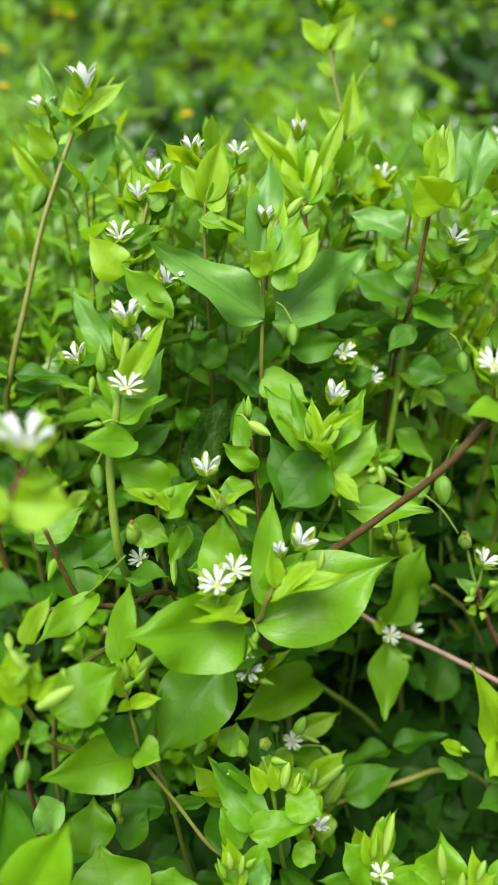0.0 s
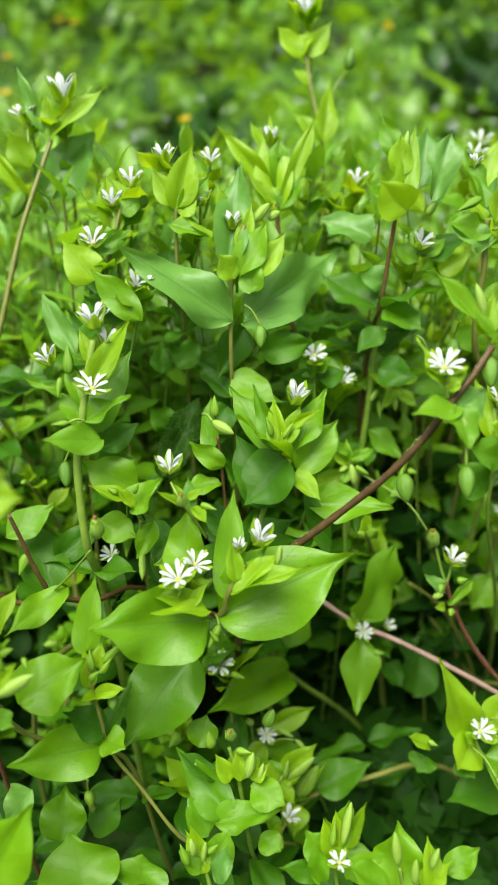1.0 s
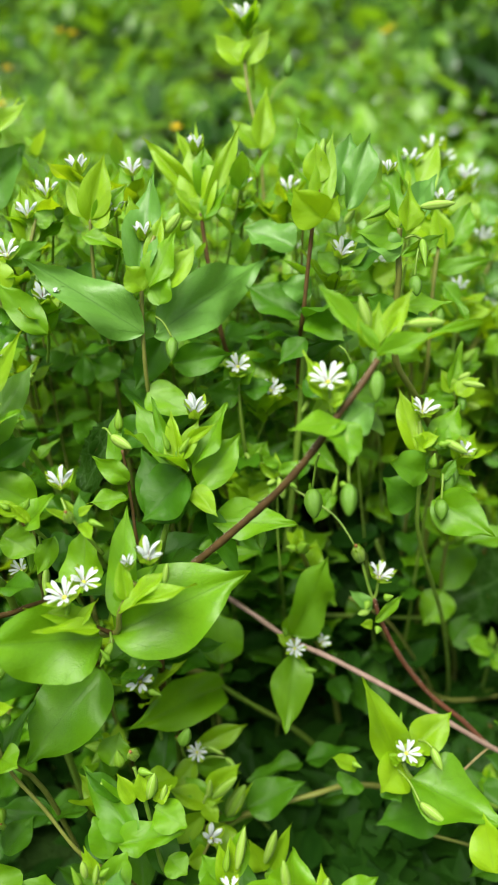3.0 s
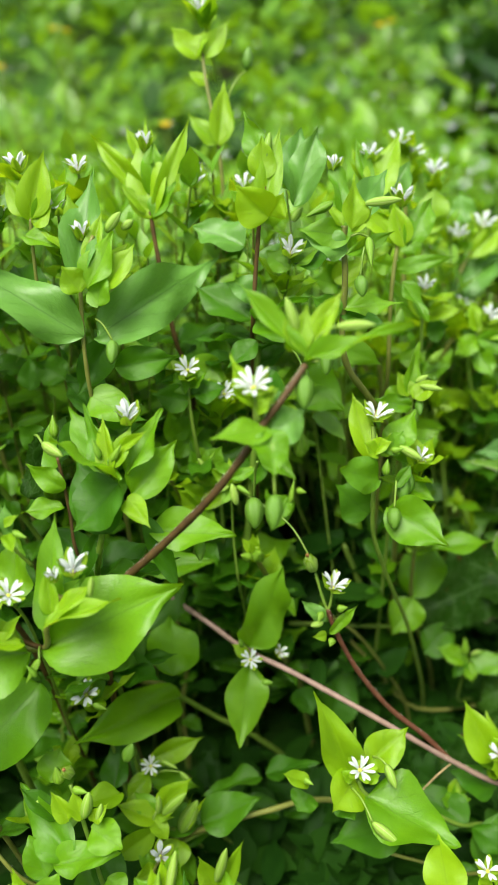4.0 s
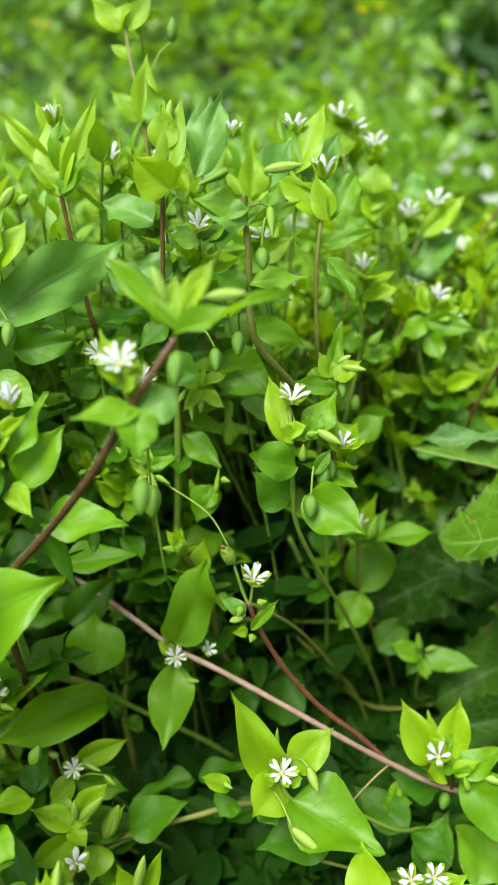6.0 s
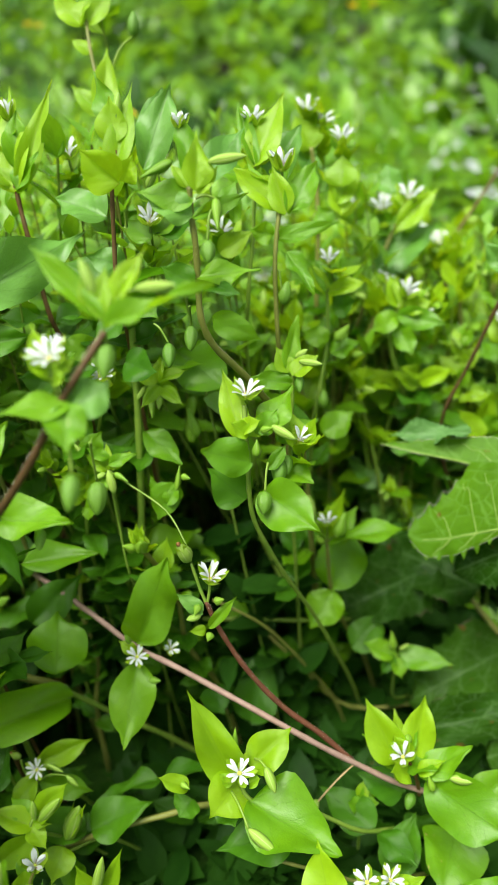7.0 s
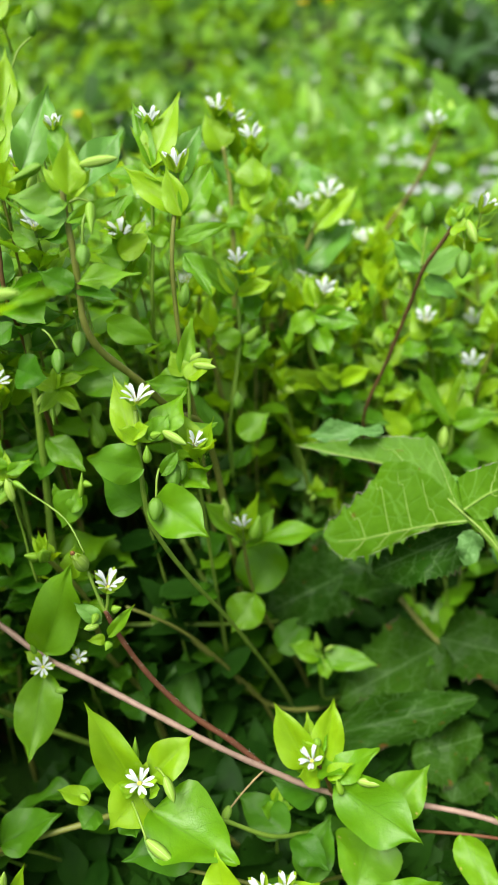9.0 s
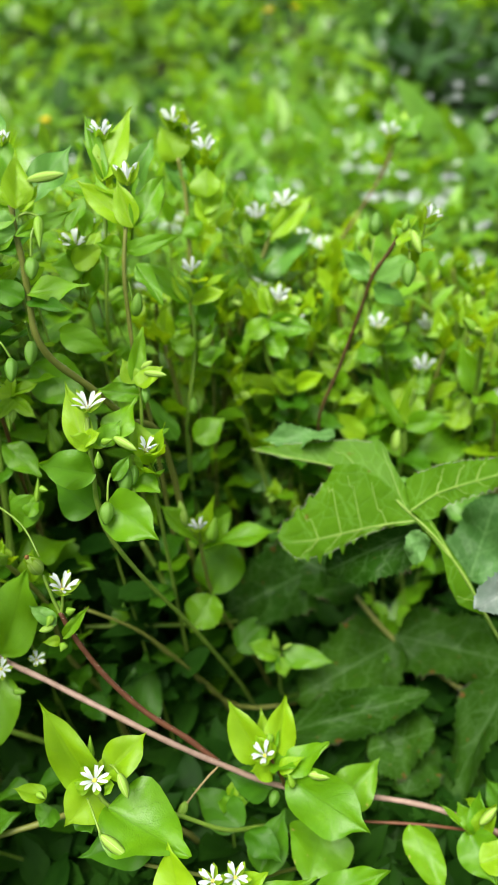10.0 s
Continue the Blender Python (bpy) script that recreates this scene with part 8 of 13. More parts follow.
leaf(p, (19.8, 137.6, 119.6), (26.3, 141.2, 119.1), 6.0, (0.00, -0.67, 0.75), "g")
leaf(p, (18.6, 136.7, 120.1), (16.9, 139.7, 125.2), 4.0, (0.03, -0.67, 0.74), "f")
leaf(p, (19.2, 137.3, 121.1), (22.7, 140.2, 123.6), 3.5, (0.01, -0.67, 0.74), "f")
flower(p, (19.2, 168.6, 153.1), (0.01, -0.26, 0.97), 5.8, 42, 0)
stem(p, [(17.8, 170.3, 139.2), (19.1, 169.4, 146.2), (19.2, 168.7, 152.7)], 0.3, 0.25, GREEN_STEM, name="stalk")
leaf(p, (18.7, 169.1, 148.8), (21.1, 175.2, 155.9), 4.9, (-0.27, -0.69, 0.67), "y")
leaf(p, (18.5, 169.3, 146.9), (12, 171.8, 152.4), 4.4, (0.58, -0.22, 0.78), "f")
leaf(p, (18.7, 169.2, 148.1), (13.2, 164.2, 152.2), 4.2, (0.36, 0.33, 0.87), "f")
leaf(p, (18.7, 169.2, 148.4), (20.6, 160.7, 151.7), 4.7, (-0.08, 0.35, 0.93), "f")
leaf(p, (18.5, 169.3, 147), (23.1, 168.7, 154.1), 4.2, (-0.83, 0.12, 0.54), "y")
flower(p, (29.6, 170.6, 151.6), (-0.01, -0.26, 0.97), 5.3, 42, 26)
stem(p, [(27.4, 173.8, 137.7), (29.1, 172.2, 144.7), (29.6, 170.7, 151.2)], 0.3, 0.25, GREEN_STEM, name="stalk")
leaf(p, (28.5, 172.1, 144.8), (33.5, 169.4, 154.3), 5.5, (-0.75, 0.41, 0.51), "y")
leaf(p, (28.6, 172, 145.4), (33.4, 175.6, 152.9), 4.8, (-0.63, -0.47, 0.62), "f")
leaf(p, (27.9, 172.9, 141.4), (26, 176, 148.3), 3.9, (0.47, -0.75, 0.46), "y")
leaf(p, (28.3, 172.4, 143.6), (19.4, 171.1, 150.5), 5.7, (0.61, 0.09, 0.79), "y")
leaf(p, (29.1, 171.3, 148.5), (26.9, 163.1, 155.1), 5.4, (0.15, 0.59, 0.79), "y")
flower(p, (39.5, 144, 145.6), (0.20, -0.33, 0.92), 5.6, 42, 16)
stem(p, [(37.3, 148.6, 131.8), (39, 146.3, 138.7), (39.5, 144.1, 145.2)], 0.3, 0.25, GREEN_STEM, name="stalk")
leaf(p, (38.6, 145.9, 139.9), (35.8, 153.4, 144.5), 4.6, (0.18, -0.47, 0.87), "y")
leaf(p, (38.2, 146.8, 137.2), (31.5, 148.1, 145.3), 5.3, (0.75, -0.14, 0.65), "y")
leaf(p, (38.2, 146.7, 137.3), (38.5, 143.1, 143.1), 3.4, (-0.08, 0.84, 0.54), "y")
leaf(p, (38.1, 146.9, 136.9), (43.2, 143.5, 141.4), 3.8, (-0.49, 0.32, 0.81), "f")
leaf(p, (37.9, 147.3, 135.7), (42.9, 153.3, 139.4), 4.3, (-0.27, -0.33, 0.90), "y")
leaf(p, (40.2, 143.9, 143.4), (45.4, 147.1, 146.4), 4.5, (-0.09, -0.74, 0.66), "f")
leaf(p, (39.6, 143.6, 143), (35.2, 146.1, 145.7), 5.0, (-0.07, -0.74, 0.66), "f")

p = plant((13.1, 97.1, 0), "arching hairy red-brown chickweed stem with open flower and hanging capsule", "chickweed", "flowering chickweed stems", "chickweed")
leaf(p, (1.2, 113.3, 24.9), (1.4, 121.4, 30), 4.8, (-0.02, -0.53, 0.85), "g")
leaf(p, (1.4, 112.2, 24.7), (5.6, 100.7, 26.1), 6.1, (-0.04, 0.11, 0.99), "g")
leaf(p, (4.2, 107.3, 73.5), (10.6, 115.4, 75.4), 5.2, (-0.11, -0.14, 0.98), "g")
leaf(p, (3.5, 106.4, 73.6), (-3.4, 99.9, 76.6), 5.0, (0.22, 0.21, 0.95), "g")
leaf(p, (10.2, 100.3, 101.8), (19.5, 110.3, 100.7), 6.8, (0.06, 0.06, 1.00), "g")
leaf(p, (9.4, 99.5, 101.9), (1.3, 92.9, 102.1), 5.2, (0.01, 0.01, 1.00), "g")
stem(p, [(-0, 116.4, -2), (1.9, 110.4, 42.3), (5.2, 104.4, 94.1), (12.9, 96.9, 107.1), (20, 95.5, 115.2), (28.1, 94, 125), (33.4, 94.2, 132.3), (36.7, 95.3, 137.3), (39.6, 96.6, 141), (42.5, 99.1, 144.5)], 0.75, 0.48, RED_STEM, hairs=420)
leaf(p, (42.1, 99.7, 145.6), (33.2, 103.5, 155), 3.3, (0.06, -0.66, 0.75), "f")
leaf(p, (42.5, 99.3, 144.9), (56.6, 99.4, 150.5), 2.4, (-0.02, -0.54, 0.84), "f")
leaf(p, (42.5, 99.9, 145.8), (47.7, 105.1, 153.6), 3.7, (0.01, -0.66, 0.75), "y")
leaf(p, (41.6, 99.9, 146.1), (42.7, 103.5, 151.7), 3.0, (0.03, -0.70, 0.71), "y")
leaf(p, (40.8, 99.9, 146.1), (39.7, 101.5, 150.8), 2.6, (0.05, -0.70, 0.71), "y")
leaf(p, (43.5, 100.3, 146.3), (46.5, 103.6, 151.4), 2.6, (0.01, -0.70, 0.71), "y")
bud(p, (41.4, 101.3, 148.4), (39.8, 102.8, 152.9), 0.70, "p", (42.2, 99.7, 145.6))
bud(p, (46.7, 101.1, 149.2), (51.9, 100.7, 149.6), 0.63, "p", (43.1, 100.2, 146.3))
bud(p, (42.4, 99.2, 142.8), (42.3, 95.9, 139.4), 0.46, "c", (42.5, 99, 144.4))
flower(p, (35.4, 97.3, 141.6), (-0.12, -0.28, 0.95), 6.2, 58, 16)
leaf(p, (35.5, 96.3, 139.2), (32, 102, 145.1), 4.8, (0.11, -0.78, 0.62), "y")
leaf(p, (37.6, 94.6, 136.9), (29.8, 90, 138.6), 4.6, (0.11, -0.5, 0.86), "f")
leaf(p, (37, 94, 137), (38.6, 88.3, 133.6), 5.4, (0.09, -0.76, 0.64), "f")
leaf(p, (37.6, 95, 135.8), (42.4, 98, 138.4), 6.2, (0.06, -0.79, 0.61), "b")
leaf(p, (35.4, 95.5, 139.9), (38.9, 97.2, 142), 2.3, (0.07, -0.65, 0.75), "y")
leaf(p, (35.8, 95.2, 139.2), (37.8, 95.4, 141.2), 2.3, (0.07, -0.65, 0.76), "y")
bud(p, (38.3, 88.6, 130.1), (38.2, 85.4, 126.8), 0.49, "c", (37.9, 93.7, 136.5))
stem(p, [(36.1, 95.5, 137.7), (35.6, 95.8, 140.2), (35.5, 96.9, 142.1)], 0.24, 0.19, GREEN_STEM)
leaf(p, (15.9, 104.1, 114.6), (21.2, 99.9, 101.2), 3.8, (0.16, -0.53, 0.83), "g")

p = plant((74, 108.3, 0), "long pink creeping stem with leaf pairs lying over the undergrowth", "chickweed", "flowering chickweed stems", "chickweed")
stem(p, [(155.4, 120.6, -2), (152.7, 114.6, 6.3), (148.2, 108.6, 14.1), (137.3, 104.2, 23), (124.9, 106.1, 28.5), (117, 108.4, 30), (106.5, 110.1, 31.1), (86.5, 108.4, 38.3), (74, 108.3, 46.4), (64.3, 108.2, 54.1), (53.4, 110.6, 60.1), (39.7, 115.4, 65), (29.6, 119.9, 66.6), (21.8, 124.2, 69.5), (13.3, 129.3, 71.9), (4.1, 135, 73.4)], 0.58, 0.59, PINK_STEM, hairs=160)
leaf(p, (30.4, 119, 68.5), (38.8, 124, 86), 10.5, (0.1, -0.92, 0.4), "f", 1)
leaf(p, (30.7, 117, 65.6), (28.7, 104.3, 55), 9.0, (0.22, -0.48, 0.85), "f")
flower(p, (30.8, 116.7, 67), (0.20, -0.47, 0.86), 4.8, 57, 71)
flower(p, (36.7, 120.1, 65.5), (0.51, -0.31, 0.80), 3.6, 47, 13)
bud(p, (33.1, 114.4, 62.8), (35.7, 113.9, 63.4), 1.07, "b")
bud(p, (29.1, 118.7, 68.7), (28.3, 119.4, 71.9), 0.61, "b")
leaf(p, (30.2, 117.9, 67.1), (26.8, 118.8, 69.3), 2.8, (0.20, -0.46, 0.87), "y")
leaf(p, (14.9, 112.9, 66), (12.8, 125, 71), 12.8, (0.32, -0.55, 0.78), "f")
leaf(p, (8.7, 124, 85.3), (23.3, 127.9, 84.7), 7.1, (0.30, -0.58, 0.76), "f")

p = plant((74, 108.3, 0), "russet side shoot with a white flower and a spent calyx", "chickweed", "flowering chickweed stems", "chickweed")
stem(p, [(73.5, 109, 45.8), (67.5, 110.1, 52.6), (60, 111.1, 59.6), (53.5, 112.3, 68.6), (48.9, 113.8, 77.7), (46.8, 114.9, 83.8)], 0.62, 0.46, RUSSET_STEM, hairs=120)
flower(p, (47.7, 116.4, 87.6), (0.3, 0.0, 0.95), 6.0, 48, 14)
withered(p, (44.1, 117.9, 91.1), (-0.24, -0.25, 0.94), 4.8)
bud(p, (48.7, 113.6, 85), (50.6, 113.2, 86), 1.17, "b")
bud(p, (47.8, 111.2, 79.5), (47.2, 109.6, 79), 1.44, "b")
bud(p, (45.9, 112.7, 82.3), (43.5, 111.4, 82.6), 1.18, "p")
bud(p, (45.7, 113.8, 84.1), (45, 111.9, 83.1), 1.06, "b")
leaf(p, (47.2, 112.5, 79.7), (52.8, 114.4, 85.6), 2.3, (0.12, -0.49, 0.86), "f")
leaf(p, (46.4, 113, 82.7), (41.9, 113.8, 86.9), 3.1, (0.15, -0.50, 0.85), "b")
leaf(p, (46.6, 112.1, 79.3), (43.9, 110.4, 80.8), 2.1, (0.15, -0.48, 0.87), "y")
stem(p, [(46.9, 114.8, 83.2), (45.8, 115.9, 86), (44.4, 117.6, 90.8)], 0.36, 0.3, GREEN_STEM, name="stalk")
stem(p, [(46.9, 114.8, 83.2), (47.4, 115.4, 85), (47.7, 116.3, 87.2)], 0.32, 0.26, GREEN_STEM, name="stalk")

p = plant((54.2, 140.5, 0), "chickweed shoot with thick curved stem, pale buds and blue-green leaves", "chickweed", "flowering chickweed stems", "chickweed")
leaf(p, (67, 162, 13.9), (75.6, 167.9, 16.9), 6.6, (-0.23, -0.16, 0.96), "f")
leaf(p, (66.1, 161.2, 13.7), (58, 153.8, 12.8), 6.8, (-0.06, -0.06, 1.00), "g")
leaf(p, (65.4, 158.8, 36.5), (56.8, 160.8, 38.6), 5.6, (0.23, -0.05, 0.97), "g")
leaf(p, (66.4, 158.4, 36.6), (74.3, 154.4, 41.4), 6.2, (-0.43, 0.22, 0.88), "g")
leaf(p, (65.4, 156.2, 61.6), (69.6, 167.7, 64.5), 7.6, (-0.08, -0.22, 0.97), "g")
leaf(p, (64.8, 155.2, 61.7), (58.5, 146.4, 64.8), 6.9, (0.16, 0.23, 0.96), "f")
stem(p, [(66.9, 163.8, -2), (65.8, 157.8, 43.1), (63.9, 151.8, 95.7), (59.5, 140.8, 109.7), (54.9, 135.8, 119.7), (50.7, 131.7, 127.4), (49.2, 130.4, 133.2), (49.2, 131.4, 138.8), (49.4, 131.9, 145.3), (49.1, 132.7, 150.5), (49.2, 133.6, 153.8)], 0.78, 0.49, OLIVE_STEM, hairs=240)
leaf(p, (49.6, 132.7, 152.2), (41.2, 130.7, 154.5), 5.3, (0.15, -0.61, 0.78), "f")
leaf(p, (40.3, 141.6, 155.2), (44.6, 151.6, 166.7), 6.3, (0.21, -0.84, 0.50), "b")
leaf(p, (49.1, 135.8, 155.4), (47.5, 141.9, 163.8), 3.6, (0.17, -0.80, 0.58), "f")
leaf(p, (50.3, 132.4, 153.5), (50.9, 136.3, 161.7), 4.9, (0.18, -0.90, 0.40), "y")
leaf(p, (50.2, 138, 153.1), (57.3, 146.9, 160.3), 5.8, (0.14, -0.84, 0.52), "b")
leaf(p, (49.5, 131.3, 149.9), (42.4, 131.3, 153.4), 5.3, (0.18, -0.72, 0.68), "b")
leaf(p, (50.3, 133.2, 152.9), (53.9, 134.8, 156.6), 2.7, (0.15, -0.78, 0.60), "y")
leaf(p, (48.8, 133.6, 153.8), (46.2, 135.5, 157.4), 2.7, (0.18, -0.78, 0.60), "y")
leaf(p, (49.1, 131, 139.9), (59.7, 131.8, 141), 4.3, (0.13, -0.73, 0.67), "f")
leaf(p, (48.9, 131.5, 139), (56.9, 127.2, 138), 3.3, (0.14, -0.72, 0.68), "g")
leaf(p, (48.6, 130.4, 139.2), (43.4, 130.5, 142.3), 4.6, (0.18, -0.72, 0.67), "g")
leaf(p, (49.5, 131, 149.6), (57.9, 137.9, 151.3), 2.7, (0.14, -0.77, 0.62), "f")
bud(p, (52.5, 133.9, 157.3), (58.5, 133.8, 157.9), 0.59, "p")
bud(p, (47, 132.4, 158), (42.4, 129.6, 156.4), 0.46, "b")
bud(p, (53.2, 133, 151.9), (53.6, 129.3, 147.9), 0.48, "b", (50.1, 132.7, 152.2))
bud(p, (51.8, 129.4, 146.4), (52.1, 126.7, 143.8), 0.61, "c", (52.5, 132, 150.5))
flower(p, (47.4, 141.4, 161.1), (0.04, -0.16, 0.99), 3.2, 31, 19)
bud(p, (46.5, 135, 129.9), (46.4, 131.9, 126.6), 0.55, "c", (47, 133.1, 134.3))
bud(p, (42, 135, 126.8), (42.3, 131.8, 123.6), 0.47, "c", (39.5, 136.6, 130))

p = plant((31, 143.3, 0), "chickweed stem with slender hanging buds in the stand", "chickweed", "flowering chickweed stems", "chickweed")
leaf(p, (26.8, 150.6, 23.4), (24.8, 142.3, 25.9), 5.5, (0.07, 0.27, 0.96), "g")
leaf(p, (27.1, 151.7, 23.3), (30.3, 160.1, 23.6), 5.6, (-0.01, -0.04, 1.00), "g")
leaf(p, (26.7, 147.7, 39.6), (17.3, 139.2, 40.2), 7.7, (0.04, 0.03, 1.00), "g")
leaf(p, (27.5, 148.5, 39.8), (35.3, 156.4, 46.2), 7.7, (-0.35, -0.35, 0.87), "f")
leaf(p, (27.3, 144.6, 56.6), (25.6, 132.4, 60.9), 7.9, (0.05, 0.32, 0.94), "g")
leaf(p, (27.4, 145.7, 56.7), (27.6, 156.7, 62.8), 7.7, (-0.01, -0.48, 0.88), "g")
leaf(p, (28.5, 142.3, 67.3), (36.7, 139.3, 70.1), 5.7, (-0.29, 0.11, 0.95), "f")
leaf(p, (27.4, 142.7, 67.2), (15.7, 145.4, 70.5), 7.5, (0.26, -0.06, 0.96), "g")
leaf(p, (28.3, 139.6, 75.1), (21.7, 129.5, 76.4), 7.4, (0.06, 0.09, 0.99), "g")
leaf(p, (29.1, 140.5, 75), (40.6, 148.1, 75.2), 8.3, (-0.01, -0.01, 1.00), "f")
stem(p, [(26.6, 156.2, -2), (26.9, 150.2, 27.7), (27.5, 144.2, 61.5), (28.8, 139.4, 77.4), (30.5, 140.9, 92.9), (32.1, 143.4, 111.8), (32.9, 145.5, 126.6), (33.5, 146.8, 136.3)], 0.91, 0.66, GREEN_STEM)
leaf(p, (23.5, 151.1, 19.4), (25.5, 141.3, 25.4), 7.1, (-0.10, 0.50, 0.86), "f")
leaf(p, (23.3, 152.1, 19.4), (20.3, 163.6, 24.9), 7.9, (0.11, -0.41, 0.91), "f")
leaf(p, (23.1, 149.1, 32.7), (17.5, 157.5, 34.5), 6.3, (0.09, -0.14, 0.99), "f")
leaf(p, (23.7, 148.2, 33), (29.8, 141.2, 38.9), 6.7, (-0.35, 0.41, 0.84), "g")
leaf(p, (23.9, 145.3, 46.6), (35.6, 140.1, 45.3), 7.8, (0.09, -0.04, 1.00), "f")
leaf(p, (22.8, 145.7, 46.8), (12.7, 148.1, 50.7), 6.8, (0.34, -0.08, 0.94), "g")
leaf(p, (23.6, 142.7, 56.7), (26.7, 133.1, 62.5), 7.1, (-0.16, 0.47, 0.87), "g")
leaf(p, (23.2, 143.7, 56.6), (19.4, 151.2, 61.1), 5.9, (0.21, -0.41, 0.89), "f")
leaf(p, (23.8, 141.4, 64.6), (33, 148.5, 70.5), 7.9, (-0.36, -0.28, 0.89), "f")
leaf(p, (22.9, 140.7, 64.3), (15.2, 134.4, 64.7), 6.1, (0.03, 0.03, 1.00), "g")
stem(p, [(23.4, 156.7, -2), (23.4, 150.7, 22.9), (23.4, 144.7, 50.8), (23.4, 140.4, 66.7), (23.4, 142.9, 84.2), (22.9, 145.2, 97.5)], 0.61, 0.45, GREEN_STEM)
leaf(p, (36.2, 147.3, 113.5), (28.8, 144.9, 115), 3.4, (0.21, -0.65, 0.73), "f")
leaf(p, (35.6, 146.6, 112.5), (40.9, 144.6, 112.1), 3.0, (0.18, -0.65, 0.74), "y")
bud(p, (37.4, 141.7, 113.8), (37.3, 138.9, 111.3), 0.83, "p")
leaf(p, (36.9, 142.7, 115.5), (43.2, 143.5, 117.3), 3.1, (0.18, -0.66, 0.73), "y")
leaf(p, (36.9, 142.5, 115.2), (31.2, 142.6, 118.5), 3.1, (0.21, -0.65, 0.73), "y")
leaf(p, (37.2, 142.3, 114.7), (34, 137.8, 112), 2.9, (0.20, -0.64, 0.74), "y")
leaf(p, (37.4, 142.3, 114.7), (42.4, 138.8, 111.9), 2.9, (0.18, -0.65, 0.74), "y")
leaf(p, (37, 142.5, 115.2), (37.8, 144.6, 120.3), 2.4, (0.19, -0.66, 0.72), "y")
bud(p, (33.9, 144.7, 113.6), (32.4, 142.2, 111.8), 0.82, "p")
bud(p, (34.4, 145.3, 110.7), (34.9, 142.1, 107.3), 0.49, "b")
bud(p, (41.4, 146.2, 99.2), (41.2, 149, 105.7), 0.64, "b")
bud(p, (28.4, 129.7, 98.1), (27.5, 131.1, 102.5), 0.80, "p")
bud(p, (33.8, 108.1, 115.6), (34.1, 104.6, 111.8), 0.62, "c", (34.8, 106.3, 124))
leaf(p, (27.5, 133.1, 103.8), (23.8, 132.2, 107), 2.6, (0.25, -0.59, 0.77), "f")
leaf(p, (27.4, 132.5, 102.9), (33, 134.1, 104.3), 2.6, (0.22, -0.59, 0.77), "f")
leaf(p, (37.9, 136.5, 95.8), (35.4, 132.1, 89.1), 6.9, (0.18, -0.57, 0.80), "f")
leaf(p, (40, 149.6, 118.5), (50.7, 145.4, 111.3), 10.2, (0.16, -0.71, 0.69), "f")
leaf(p, (24.5, 148.7, 122.1), (17.3, 142.8, 117.8), 7.9, (0.28, -0.69, 0.66), "f")
leaf(p, (32.5, 143.3, 104), (40.3, 138.5, 98.5), 5.8, (0.18, -0.61, 0.77), "f")
leaf(p, (49, 143.6, 127.8), (58.1, 143.9, 122.7), 5.3, (0.12, -0.70, 0.71), "f")
leaf(p, (37.2, 134.1, 91.9), (39.6, 136.7, 95.6), 3.2, (0.17, -0.58, 0.80), "f")
leaf(p, (35.5, 133.9, 92.1), (34, 136.8, 97.1), 2.8, (0.19, -0.58, 0.80), "f")
bud(p, (24.8, 103.6, 110.2), (25, 101, 107.8), 0.54, "c")

p = plant((28.3, 133.5, 0), "chickweed twigs with slender buds and tiny leaves", "chickweed", "flowering chickweed stems", "chickweed")
leaf(p, (28.2, 141.5, 23.4), (19.2, 138.8, 29.7), 5.7, (0.53, 0.16, 0.83), "g")
leaf(p, (29.2, 141.7, 23.2), (39.3, 143.1, 26.2), 5.3, (-0.28, -0.04, 0.96), "g")
leaf(p, (29, 139, 39.3), (37.9, 145.9, 39.6), 5.7, (-0.02, -0.02, 1.00), "g")
leaf(p, (28, 138.5, 39.5), (17.8, 136.2, 45.2), 5.9, (0.46, 0.10, 0.88), "g")
leaf(p, (27.8, 135.7, 56.2), (19.8, 136.9, 58.5), 4.3, (0.27, -0.04, 0.96), "g")
leaf(p, (28.9, 135.5, 56.4), (36.1, 133.1, 61.6), 4.7, (-0.54, 0.17, 0.83), "g")
leaf(p, (27.6, 133.2, 66.9), (18.5, 130.5, 71.5), 5.2, (0.42, 0.12, 0.90), "g")
leaf(p, (28.7, 133.4, 66.8), (40.9, 135.4, 69.3), 6.3, (-0.20, -0.03, 0.98), "g")
leaf(p, (27.2, 131.5, 74.5), (15.5, 135, 73.5), 6.1, (-0.08, 0.02, 1.00), "g")
leaf(p, (28.2, 131.1, 74.9), (36.5, 126.7, 80.5), 5.5, (-0.46, 0.24, 0.86), "g")
stem(p, [(28.8, 146.7, -2), (28.6, 140.7, 27.5), (28.4, 134.7, 61.1), (27.7, 130.7, 76.9), (27, 132.5, 87.6), (27.1, 132.3, 94.9), (26.7, 133.5, 100.9)], 0.28, 0.21, GREEN_STEM)
stem(p, [(27.1, 132.7, 101.4), (30.3, 131.8, 99.2), (38.9, 126.3, 96.3), (43.2, 120.9, 92.3)], 0.22, 0.17, GREEN_STEM)
leaf(p, (27.1, 132.7, 101.4), (22.6, 133.3, 105.1), 2.7, (0.25, -0.59, 0.77), "y")
leaf(p, (27.3, 133, 101.7), (31.6, 135.1, 104.3), 2.4, (0.22, -0.59, 0.77), "y")
leaf(p, (27.6, 132.5, 100.9), (25.4, 128.6, 98.9), 2.4, (0.24, -0.57, 0.79), "f")
leaf(p, (27.1, 133, 101.9), (26.7, 135.6, 106.1), 2.0, (0.24, -0.59, 0.77), "y")
bud(p, (28.5, 131.7, 101.4), (31.5, 130.2, 100.3), 0.57, "b")
bud(p, (26.8, 131.6, 101.5), (25, 130, 101.3), 1.11, "p")
